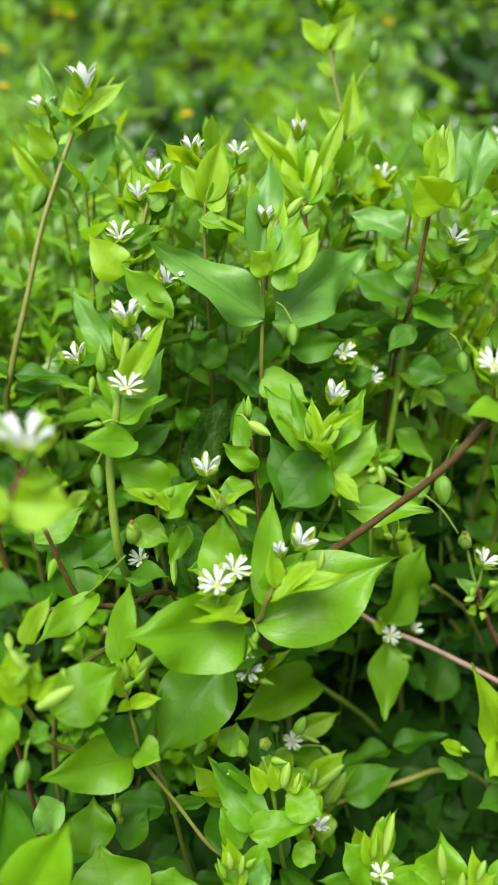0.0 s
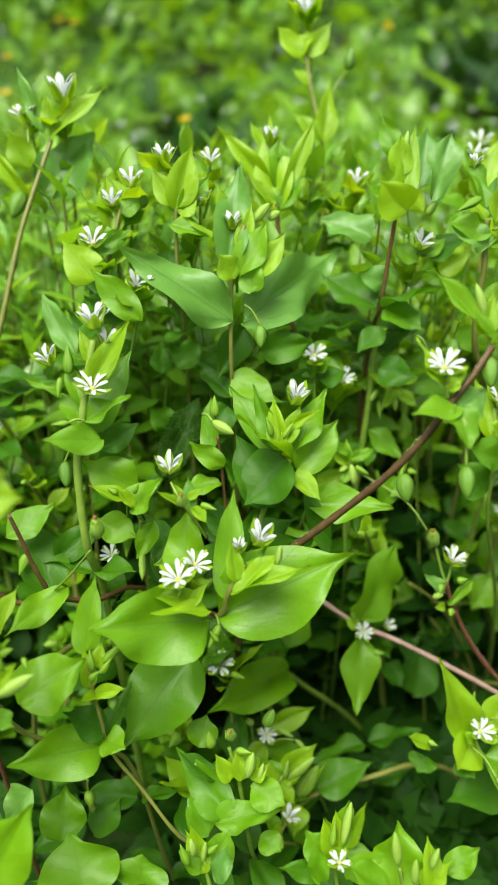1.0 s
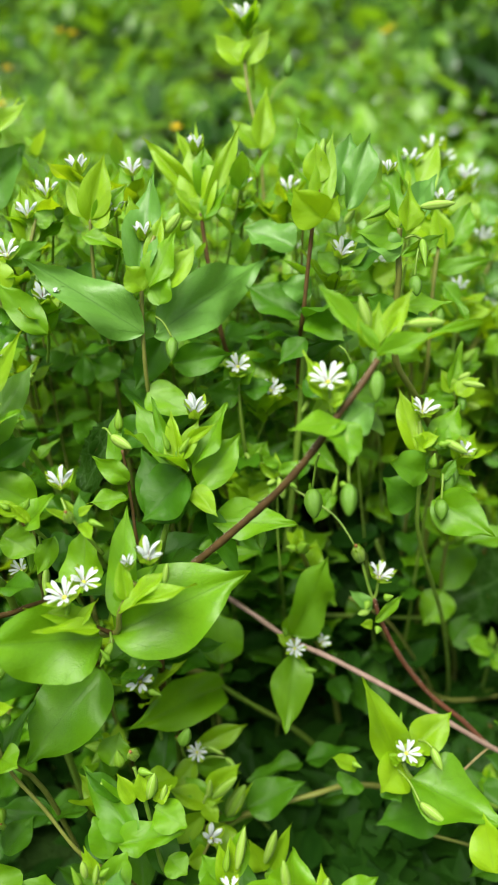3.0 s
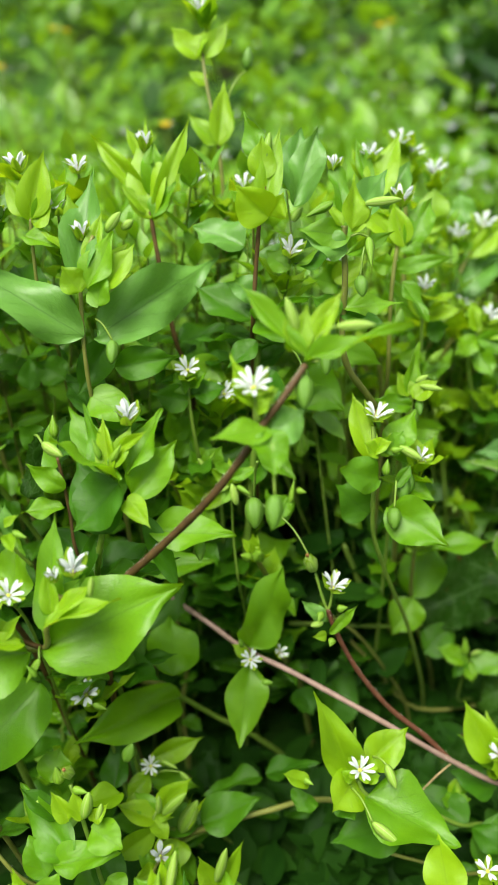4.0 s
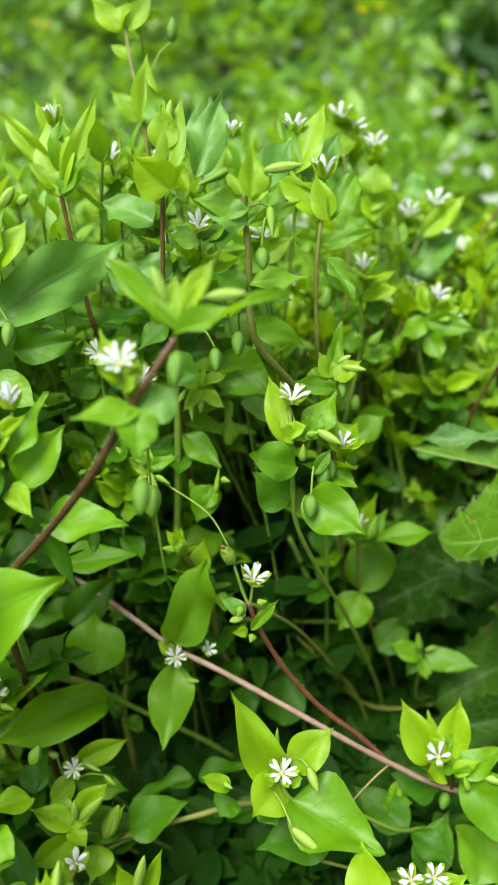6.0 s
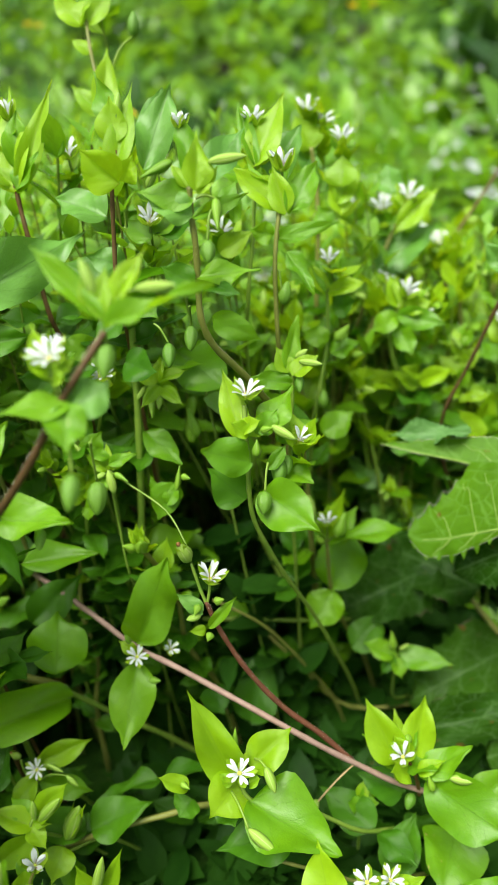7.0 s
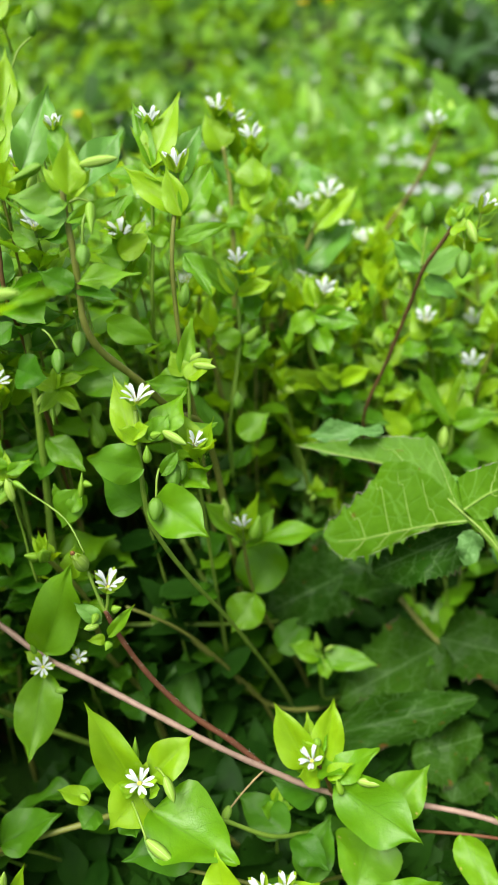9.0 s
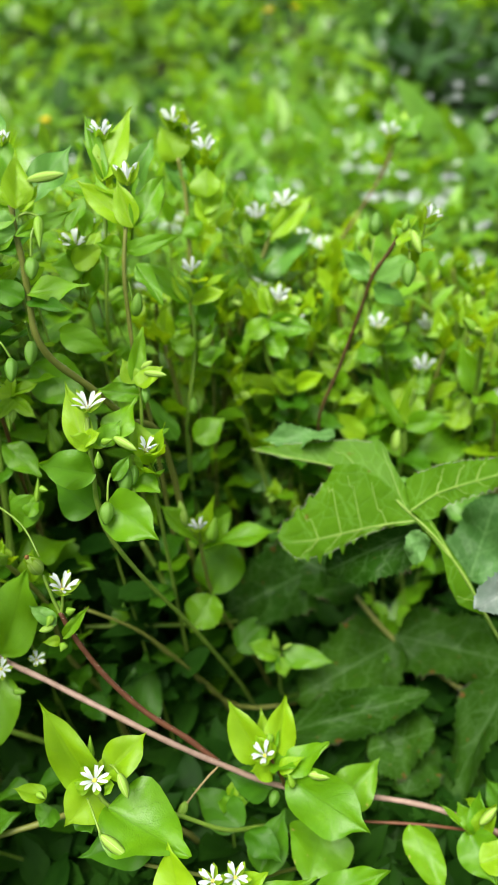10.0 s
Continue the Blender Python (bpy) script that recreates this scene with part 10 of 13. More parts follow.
p = plant((60.2, 151.6, 0), "upright chickweed shoot with a half-open flower in the stand", "chickweed", "flowering chickweed stems", "chickweed")
leaf(p, (60.3, 166.7, 14.5), (56.4, 155.6, 14.3), 7.2, (-0.01, -0.02, 1.00), "g")
leaf(p, (60.6, 167.8, 14.8), (62.5, 178.6, 21.5), 7.8, (-0.09, -0.51, 0.86), "f")
leaf(p, (60, 164, 38.4), (51, 156.8, 42.6), 7.5, (0.27, 0.21, 0.94), "g")
leaf(p, (60.9, 164.7, 38.2), (67.6, 169.7, 39.3), 5.2, (-0.10, -0.08, 0.99), "f")
leaf(p, (60.5, 160.7, 64.6), (61, 150.8, 63.8), 6.1, (0.00, -0.07, 1.00), "g")
leaf(p, (60.7, 161.8, 64.9), (65.6, 171.2, 70.3), 7.2, (-0.21, -0.40, 0.89), "g")
stem(p, [(60.5, 169.4, -2), (60.5, 163.4, 45.2), (60.4, 157.4, 100.5), (60.3, 152.9, 116.5), (60.2, 154, 125.9), (60.4, 155.9, 134.6), (61.4, 159.6, 142.4), (62.3, 163.1, 147.9)], 0.54, 0.41, OLIVE_STEM)
flower(p, (62.2, 163.9, 149.3), (0.03, -0.16, 0.99), 5.1, 33, 37)
stem(p, [(60.1, 167.8, 135.4), (61.7, 165.9, 142.4), (62.2, 164, 149)], 0.3, 0.25, GREEN_STEM, name="stalk")
leaf(p, (61, 166, 141.7), (58.1, 169.4, 148.7), 4.2, (0.56, -0.63, 0.53), "y")
leaf(p, (61.7, 164.9, 145.9), (56.1, 162.4, 149.2), 3.5, (0.43, 0.20, 0.88), "y")
leaf(p, (61.3, 165.5, 143.5), (59.8, 162.3, 149.7), 3.6, (0.36, 0.79, 0.50), "f")
leaf(p, (60.7, 166.7, 139.4), (65.7, 163.6, 143.3), 3.5, (-0.47, 0.29, 0.84), "y")
leaf(p, (60.9, 166.2, 141), (63.4, 170, 149.1), 4.7, (-0.48, -0.73, 0.48), "f")
leaf(p, (62.8, 159.5, 142.1), (60.3, 163.3, 150.4), 5.0, (0.16, -0.77, 0.62), "y")
leaf(p, (63.5, 159.5, 142), (69, 167.2, 150), 5.8, (0.13, -0.77, 0.62), "f")
leaf(p, (61.5, 160.9, 142.6), (51.7, 164, 150.6), 5.1, (0.18, -0.77, 0.62), "y")
leaf(p, (60.8, 157.9, 137.9), (73.1, 156, 141), 3.5, (0.13, -0.75, 0.65), "f")
leaf(p, (58.7, 172.6, 144.7), (65.6, 180.5, 154.8), 7.1, (0.14, -0.79, 0.60), "b")
leaf(p, (60.1, 158.2, 138.4), (55.7, 156.7, 140.3), 4.4, (0.18, -0.74, 0.65), "f")
bud(p, (61.6, 154, 125.8), (62.6, 155.5, 130), 0.54, "c", (61, 155.7, 132.3))
leaf(p, (62.5, 157.5, 135.1), (68, 151.6, 128.8), 3.8, (0.14, -0.72, 0.68), "f")
leaf(p, (59.8, 161.1, 143.1), (55.1, 167, 151.3), 3.3, (0.18, -0.77, 0.61), "f")

p = plant((55.7, 164.2, 0), "chickweed shoots with narrow bright leaves and small flowers", "chickweed", "flowering chickweed stems", "chickweed")
leaf(p, (51.3, 178.1, 15.7), (57.4, 189.2, 20.2), 8.1, (-0.16, -0.29, 0.94), "g")
leaf(p, (50.9, 177.1, 15.7), (47.3, 165.1, 20.9), 8.2, (0.11, 0.37, 0.92), "g")
leaf(p, (50.8, 175, 40.8), (41.9, 182.4, 46.5), 7.9, (0.34, -0.28, 0.90), "g")
leaf(p, (51.6, 174.2, 40.5), (59.7, 164.3, 40.8), 7.7, (-0.01, 0.02, 1.00), "g")
leaf(p, (51.8, 171.1, 68.5), (57.1, 161.4, 67.8), 6.8, (0.03, -0.06, 1.00), "f")
leaf(p, (51.4, 172.2, 68.7), (49.6, 185.1, 70.1), 7.9, (0.02, -0.11, 0.99), "f")
stem(p, [(50.9, 179.7, -2), (51.3, 173.7, 48), (52, 167.7, 106.7), (53.6, 163.2, 122.5), (55.5, 165, 136.6), (56.4, 168.1, 147.1), (56.4, 170.6, 153.2)], 0.47, 0.35, GREEN_STEM)
flower(p, (56.1, 174.5, 155.7), (0.04, -0.16, 0.99), 5.0, 35, 66)
stem(p, [(54.1, 176.8, 141.7), (55.7, 175.7, 148.7), (56.1, 174.6, 155.3)], 0.3, 0.25, GREEN_STEM, name="stalk")
leaf(p, (55.2, 175.5, 149.7), (60.4, 178.5, 155.5), 4.2, (-0.60, -0.35, 0.72), "y")
leaf(p, (55.5, 175.3, 151.2), (52.8, 178.7, 158.7), 4.3, (0.53, -0.69, 0.50), "y")
leaf(p, (55.3, 175.4, 150), (52.3, 175.5, 156.4), 3.6, (0.91, -0.03, 0.42), "y")
leaf(p, (54.9, 175.9, 147.4), (55.8, 169.5, 153.6), 4.5, (-0.10, 0.68, 0.72), "y")
leaf(p, (54.7, 176.1, 145.9), (61.8, 171, 151.6), 5.2, (-0.44, 0.32, 0.84), "y")
leaf(p, (56.8, 168.2, 149.3), (53, 176.4, 161), 3.4, (0.19, -0.79, 0.58), "f")
leaf(p, (56.2, 168.1, 149.1), (62.8, 178, 160.6), 7.1, (0.16, -0.80, 0.58), "y")
leaf(p, (52.2, 162.2, 140), (52.3, 167.8, 145.2), 3.4, (0.20, -0.75, 0.63), "f")
leaf(p, (49.5, 160.7, 141.7), (52.9, 166.7, 147.2), 3.4, (0.21, -0.76, 0.62), "f")
flower(p, (49, 165.8, 136.8), (0.09, -0.33, 0.94), 6.7, 49, 33)
stem(p, [(46.5, 168.5, 122.9), (48.4, 167.2, 129.8), (49, 166, 136.4)], 0.3, 0.25, GREEN_STEM, name="stalk")
leaf(p, (47.9, 167, 130.6), (50.4, 163.4, 136.4), 3.7, (-0.45, 0.66, 0.60), "y")
leaf(p, (47.2, 167.8, 126.9), (53.6, 166.1, 134.4), 5.0, (-0.73, 0.19, 0.66), "y")
leaf(p, (47.6, 167.4, 128.7), (51, 170.9, 136.6), 4.6, (-0.60, -0.60, 0.53), "y")
leaf(p, (48.3, 166.7, 132.5), (46.3, 169.5, 138.1), 3.3, (0.48, -0.71, 0.52), "y")
leaf(p, (47.8, 167.2, 129.8), (38.6, 164.8, 135.3), 5.5, (0.48, 0.13, 0.87), "y")
flower(p, (49.6, 169, 139.9), (0.56, -0.20, 0.80), 5.2, 37, 35)
stem(p, [(47.3, 172.4, 126.5), (49.1, 170.7, 133.2), (49.3, 169.1, 139.6)], 0.3, 0.25, GREEN_STEM, name="stalk")
leaf(p, (48.7, 170.2, 135), (39.4, 169.2, 139.2), 5.2, (0.41, 0.05, 0.91), "f")
leaf(p, (48.9, 170, 135.9), (46.9, 163.6, 139.7), 3.9, (0.15, 0.47, 0.87), "f")
leaf(p, (48.7, 170.2, 135), (54.7, 167.6, 142.2), 4.9, (-0.67, 0.30, 0.67), "y")
leaf(p, (48.1, 171.2, 131.2), (52.3, 177.1, 138), 5.0, (-0.39, -0.56, 0.73), "y")
leaf(p, (48.5, 170.6, 133.4), (45.2, 174.9, 137.3), 3.3, (0.36, -0.47, 0.81), "y")
leaf(p, (48.6, 163, 134.1), (56.2, 163.6, 138.1), 5.1, (0.19, -0.73, 0.65), "y")
leaf(p, (50.3, 164.4, 132.3), (43.9, 162.9, 134.5), 5.8, (0.22, -0.72, 0.66), "f")
leaf(p, (48.2, 167.4, 149), (55.6, 169.1, 147), 4.6, (0.20, -0.77, 0.61), "f")

p = plant((67.5, 193.9, 0), "tall chickweed shoot with pair of white flowers on a red stalk", "chickweed", "flowering chickweed stems", "chickweed")
leaf(p, (66.4, 206.8, 13.4), (61.3, 217.2, 12.5), 7.1, (-0.03, 0.07, 1.00), "g")
leaf(p, (67, 205.7, 13.6), (72.1, 197.4, 16.3), 6.2, (-0.14, 0.23, 0.96), "f")
leaf(p, (66.2, 203.5, 35.6), (59, 208.3, 36.4), 5.4, (0.08, -0.05, 1.00), "f")
leaf(p, (67.3, 202.9, 35.5), (80.1, 196.5, 36.4), 8.7, (-0.05, 0.03, 1.00), "f")
leaf(p, (67.2, 200.7, 60.2), (74.6, 208.4, 60.6), 6.5, (-0.03, -0.03, 1.00), "g")
leaf(p, (66.4, 199.9, 60.3), (57.4, 192.7, 63.7), 7.3, (0.22, 0.18, 0.96), "f")
leaf(p, (66.7, 196.7, 86), (62.5, 185.6, 88.1), 7.3, (0.06, 0.17, 0.98), "f")
leaf(p, (67.3, 197.7, 86.1), (73.9, 206.5, 90.7), 7.3, (-0.23, -0.31, 0.92), "g")
leaf(p, (66.8, 195.7, 99.2), (60.1, 201.6, 102.1), 5.7, (0.23, -0.20, 0.95), "f")
leaf(p, (67.7, 195, 99.1), (76.2, 189.6, 99.4), 6.2, (-0.03, 0.02, 1.00), "g")
leaf(p, (67.4, 193.5, 107.1), (66.9, 182.9, 113.9), 7.7, (0.03, 0.54, 0.84), "g")
leaf(p, (67.4, 194.6, 107), (66.6, 203, 109.8), 5.5, (0.03, -0.31, 0.95), "g")
stem(p, [(66.6, 208.3, -2), (66.8, 202.3, 42.1), (67, 196.3, 93.6), (67.5, 193.6, 109.1), (68.4, 198.6, 126.6), (68.3, 203.2, 137.9), (67.2, 205.5, 145.5)], 0.68, 0.52, OLIVE_STEM)
flower(p, (66.6, 209.5, 152), (0.03, -0.26, 0.96), 7.0, 43, 23)
stem(p, [(67.4, 213.6, 138.2), (67.6, 211.6, 145.1), (66.6, 209.6, 151.7)], 0.3, 0.25, GREEN_STEM, name="stalk")
leaf(p, (66.8, 210.6, 148.5), (63.2, 213.9, 153.7), 3.6, (0.54, -0.49, 0.69), "y")
leaf(p, (66.9, 211, 146.9), (64.8, 206.6, 156.1), 5.2, (0.37, 0.80, 0.47), "y")
leaf(p, (66.8, 210.5, 148.8), (70.1, 205.3, 156.4), 4.9, (-0.41, 0.66, 0.63), "y")
leaf(p, (66.9, 211.2, 146.5), (74.9, 211.5, 151.1), 4.6, (-0.49, -0.02, 0.87), "y")
leaf(p, (66.9, 211.2, 146.4), (66.9, 215.8, 153.3), 4.1, (-0.00, -0.83, 0.56), "f")
flower(p, (69.7, 209.6, 149.9), (0.39, -0.34, 0.86), 6.1, 43, 20)
stem(p, [(69.7, 211.4, 136.3), (70.3, 210.5, 143.1), (69.5, 209.7, 149.5)], 0.3, 0.25, GREEN_STEM, name="stalk")
leaf(p, (69.7, 210.6, 142), (70, 206, 150.4), 4.8, (-0.05, 0.88, 0.48), "y")
leaf(p, (69.7, 210.4, 143.4), (78.4, 210.3, 149.9), 5.5, (-0.60, 0.01, 0.80), "y")
leaf(p, (69.7, 210.1, 145.7), (69.5, 216.8, 151.3), 4.3, (0.02, -0.64, 0.77), "f")
leaf(p, (69.7, 210.5, 142.6), (62.1, 215.3, 149.2), 5.6, (0.50, -0.32, 0.80), "f")
leaf(p, (69.7, 210.8, 140.4), (66.3, 209.1, 146.4), 3.6, (0.75, 0.39, 0.53), "y")
leaf(p, (67.2, 205.2, 145), (63.5, 207.7, 153.2), 8.5, (0.13, -0.91, 0.39), "y")
leaf(p, (66.9, 205.1, 143), (65.2, 208.7, 149), 4.7, (0.11, -0.80, 0.59), "f")
leaf(p, (68.6, 202.9, 137.3), (63.8, 208.7, 149.1), 4.7, (0.11, -0.79, 0.60), "b")
leaf(p, (69, 202.8, 135.2), (75, 206.7, 140.8), 5.6, (0.08, -0.78, 0.61), "f")
flower(p, (74.6, 200.8, 146.6), (0.02, -0.26, 0.97), 6.2, 37, 68)
stem(p, [(73.8, 203.7, 132.7), (74.8, 202.3, 139.6), (74.6, 200.9, 146.2)], 0.3, 0.25, GREEN_STEM, name="stalk")
leaf(p, (74, 203, 136.2), (67.6, 197.4, 142.1), 5.2, (0.43, 0.38, 0.82), "y")
leaf(p, (74.3, 201.7, 142.4), (74.8, 196.4, 148.4), 4.0, (-0.06, 0.75, 0.66), "y")
leaf(p, (74.1, 202.4, 139.2), (78.6, 201, 146.3), 4.2, (-0.80, 0.24, 0.55), "y")
leaf(p, (74.4, 201.5, 143.3), (76.4, 208.5, 150), 5.0, (-0.19, -0.65, 0.73), "f")
leaf(p, (74.4, 201.6, 142.6), (71.4, 202.7, 149.1), 3.6, (0.84, -0.32, 0.44), "f")
leaf(p, (74.1, 195.5, 138.1), (74.6, 198.7, 145.1), 8.0, (0.08, -0.79, 0.61), "y")
leaf(p, (73, 195.4, 134.2), (78.8, 202.6, 141.4), 5.5, (0.07, -0.78, 0.62), "y")
leaf(p, (70.9, 196.4, 128.5), (68.4, 199.3, 133.4), 5.6, (0.09, -0.76, 0.64), "f")
leaf(p, (74.2, 194, 131.8), (71.2, 199.9, 139.8), 5.4, (0.08, -0.78, 0.63), "y")

p = plant((81.3, 206.1, 0), "chickweed shoots carrying two half-open flowers side by side", "chickweed", "flowering chickweed stems", "chickweed")
leaf(p, (71.3, 218.2, 30.8), (68, 230.8, 32.2), 8.0, (0.03, -0.10, 0.99), "g")
leaf(p, (71.6, 217.1, 31), (74.2, 208, 36.5), 6.7, (-0.14, 0.48, 0.86), "f")
leaf(p, (72, 214.1, 52.1), (68.2, 206, 51.5), 5.5, (-0.03, -0.06, 1.00), "f")
leaf(p, (72.5, 215.1, 52.2), (78.3, 224, 52.9), 6.5, (-0.04, -0.06, 1.00), "g")
leaf(p, (73, 211, 74.6), (69.9, 197.5, 76.9), 8.5, (0.04, 0.17, 0.99), "g")
leaf(p, (72.9, 212.1, 74.7), (69.7, 222.9, 80.5), 7.7, (0.13, -0.44, 0.89), "f")
leaf(p, (75.3, 209.2, 86.3), (83.9, 203.6, 85.5), 6.3, (0.06, -0.04, 1.00), "g")
leaf(p, (74.3, 209.8, 86.6), (65.5, 214.4, 90.1), 6.5, (0.30, -0.15, 0.94), "g")
leaf(p, (76.7, 207.4, 94.1), (72.4, 197.2, 100.2), 7.7, (0.19, 0.45, 0.87), "g")
leaf(p, (77.2, 208.4, 94), (81.7, 217.6, 97), 6.5, (-0.12, -0.25, 0.96), "g")
stem(p, [(70.5, 222.7, -2), (71.6, 216.7, 36.5), (73.4, 210.7, 81.1), (77.6, 207.4, 96), (83.3, 211.1, 110.8), (88.7, 216.6, 122.9)], 0.74, 0.57, OLIVE_STEM)
flower(p, (85.3, 218.1, 125.7), (0.01, -0.35, 0.94), 7.1, 41, 49)
stem(p, [(86.1, 221.8, 111.9), (86.3, 219.9, 118.8), (85.3, 218.2, 125.4)], 0.3, 0.25, GREEN_STEM, name="stalk")
leaf(p, (85.6, 219.5, 120.6), (85.6, 215.6, 127.7), 4.1, (0.00, 0.88, 0.48), "y")
leaf(p, (85.6, 219.5, 120.4), (93, 220.7, 124.1), 4.2, (-0.44, -0.07, 0.90), "f")
leaf(p, (85.5, 219.1, 122.1), (87.2, 227.1, 126), 4.5, (-0.09, -0.42, 0.90), "y")
leaf(p, (85.6, 219.4, 120.7), (79.8, 223.8, 128.5), 5.4, (0.59, -0.44, 0.68), "y")
leaf(p, (85.7, 219.7, 119.8), (80.9, 216.7, 129.5), 5.6, (0.74, 0.46, 0.50), "y")
flower(p, (92.5, 221.1, 127.8), (-0.00, -0.35, 0.94), 7.5, 43, 17)
stem(p, [(95.2, 225.2, 114), (94.5, 223.1, 120.9), (92.5, 221.2, 127.4)], 0.3, 0.25, GREEN_STEM, name="stalk")
leaf(p, (93.6, 222.6, 122.5), (88, 220.6, 128.5), 4.2, (0.67, 0.25, 0.70), "f")
leaf(p, (93.7, 222.9, 121.5), (91, 217.9, 128.8), 4.6, (0.38, 0.69, 0.62), "y")
leaf(p, (93.4, 222.3, 123.5), (99.2, 220.3, 128), 3.8, (-0.56, 0.20, 0.81), "f")
leaf(p, (93.9, 223.2, 120.5), (98.6, 227.3, 129.1), 5.3, (-0.61, -0.53, 0.59), "y")
leaf(p, (93.4, 222.4, 123.4), (91.2, 227.6, 126.6), 3.3, (0.19, -0.45, 0.87), "y")
leaf(p, (88.6, 214.8, 121.9), (100.6, 222.1, 130.5), 6.1, (-0.01, -0.77, 0.64), "y")
leaf(p, (87, 214.9, 120.4), (82.9, 217.8, 127.5), 6.1, (0.03, -0.76, 0.65), "f")
leaf(p, (88.7, 225.7, 128.1), (87.1, 231.2, 135.3), 7.2, (0.01, -0.79, 0.62), "b")
leaf(p, (83.4, 210.9, 112.5), (99.5, 219.8, 121.2), 10.8, (0.00, -0.75, 0.66), "b")
leaf(p, (83.6, 211.6, 115.4), (76.6, 216.1, 125.4), 4.6, (0.04, -0.75, 0.66), "y")
leaf(p, (90.1, 215.8, 121.5), (95.7, 219.4, 124.7), 5.5, (-0.00, -0.76, 0.65), "f")
leaf(p, (81.8, 210.1, 111.3), (71.5, 209.5, 115.4), 7.7, (0.06, -0.73, 0.68), "f")

p = plant((87.2, 186.2, 0), "chickweed shoot with a side-facing flower and spreading leaves", "chickweed", "flowering chickweed stems", "chickweed")
leaf(p, (94, 203.7, 26.8), (95, 192.2, 26.5), 7.0, (0.00, -0.02, 1.00), "f")
leaf(p, (94, 204.8, 27), (94, 216, 30.6), 7.1, (-0.00, -0.30, 0.95), "f")
leaf(p, (92.8, 201.4, 45.7), (80.2, 203.9, 50.7), 8.4, (0.35, -0.07, 0.93), "g")
leaf(p, (93.9, 201, 45.5), (106, 193.8, 46), 8.5, (-0.03, 0.02, 1.00), "g")
leaf(p, (92.2, 198.1, 65.2), (83, 195.4, 68.5), 6.2, (0.31, 0.09, 0.95), "g")
leaf(p, (93.3, 198.4, 65.2), (101.7, 200.5, 67.7), 5.6, (-0.27, -0.07, 0.96), "g")
leaf(p, (92, 194.9, 76.7), (102.5, 192.8, 84), 7.9, (-0.55, 0.11, 0.83), "f")
leaf(p, (90.9, 194.9, 76.5), (82.4, 194.4, 79.1), 5.6, (0.29, 0.02, 0.96), "f")
leaf(p, (90.2, 191, 84.3), (95, 179.4, 87.9), 7.9, (-0.11, 0.26, 0.96), "g")
leaf(p, (89.7, 192, 84.2), (82.8, 203.4, 85.5), 8.1, (0.05, -0.09, 0.99), "g")
stem(p, [(94.6, 209.4, -2), (93.8, 203.4, 31.9), (92.6, 197.4, 70.9), (89.5, 190.5, 86.4), (85.9, 189.5, 100.4), (87.9, 191.1, 110.4)], 0.71, 0.53, GREEN_STEM)
flower(p, (89.4, 191.2, 112.2), (0.24, -0.32, 0.92), 6.5, 37, 1)
stem(p, [(85.9, 195.6, 98.5), (88.3, 193.4, 105.3), (89.3, 191.3, 111.8)], 0.3, 0.25, GREEN_STEM, name="stalk")
leaf(p, (87.7, 193.3, 105.6), (85.5, 200.7, 111.3), 4.8, (0.17, -0.57, 0.80), "f")
leaf(p, (88.7, 192, 109.5), (83, 196.5, 116.5), 5.0, (0.55, -0.43, 0.72), "y")
leaf(p, (87, 194.3, 102.6), (80.5, 189, 110.4), 5.7, (0.53, 0.43, 0.73), "y")
leaf(p, (87.2, 193.9, 103.8), (92.3, 187.3, 110.2), 5.2, (-0.37, 0.49, 0.79), "y")
leaf(p, (88.5, 192.4, 108.5), (96.6, 196.8, 112.2), 5.0, (-0.33, -0.18, 0.93), "f")
leaf(p, (87.1, 189.6, 108), (98.8, 185, 107), 5.6, (-0.00, -0.70, 0.71), "f")
leaf(p, (87.1, 189.6, 108), (80.7, 183.5, 106.5), 5.6, (0.03, -0.70, 0.71), "f")
leaf(p, (87.9, 190.3, 109.2), (85.5, 194.8, 116.6), 5.7, (0.02, -0.72, 0.69), "y")
leaf(p, (89.3, 189.4, 109.5), (95.7, 188.8, 111.5), 4.8, (-0.00, -0.71, 0.70), "y")
leaf(p, (89.5, 190.5, 86.4), (96.4, 202.3, 97.1), 10.7, (-0.00, -0.68, 0.74), "g")
leaf(p, (87.6, 189, 105.2), (90.8, 182.6, 100.2), 5.7, (0.01, -0.69, 0.72), "f")

p = plant((69.2, 165.3, 0), "chickweed tips with small flowers in the middle of the stand", "chickweed", "flowering chickweed stems", "chickweed")
leaf(p, (64.2, 178.4, 30.6), (61.1, 168.5, 29.9), 6.4, (-0.02, -0.07, 1.00), "g")
leaf(p, (64.6, 179.5, 30.6), (67.9, 189.1, 30.4), 6.2, (0.01, 0.02, 1.00), "g")
leaf(p, (64.5, 176.4, 52.3), (59, 185.9, 58.4), 7.6, (0.25, -0.42, 0.87), "f")
leaf(p, (65, 175.5, 52.2), (69.8, 164.2, 57.8), 8.2, (-0.16, 0.38, 0.91), "g")
leaf(p, (65.5, 173.5, 74.4), (70, 180.7, 76.7), 5.5, (-0.14, -0.23, 0.96), "g")
leaf(p, (64.9, 172.4, 74.2), (59.7, 162.8, 73.3), 6.7, (-0.04, -0.07, 1.00), "f")
stem(p, [(63.9, 184.1, -2), (64.4, 178.1, 36.4), (65.4, 172.1, 80.9), (67.6, 169.1, 96.3), (70.1, 172.6, 109.2), (70.3, 175.3, 119.2), (70.1, 177.1, 124)], 0.52, 0.40, GREEN_STEM)
flower(p, (70.8, 178.1, 125.6), (0.03, -0.24, 0.97), 4.8, 37, 19)
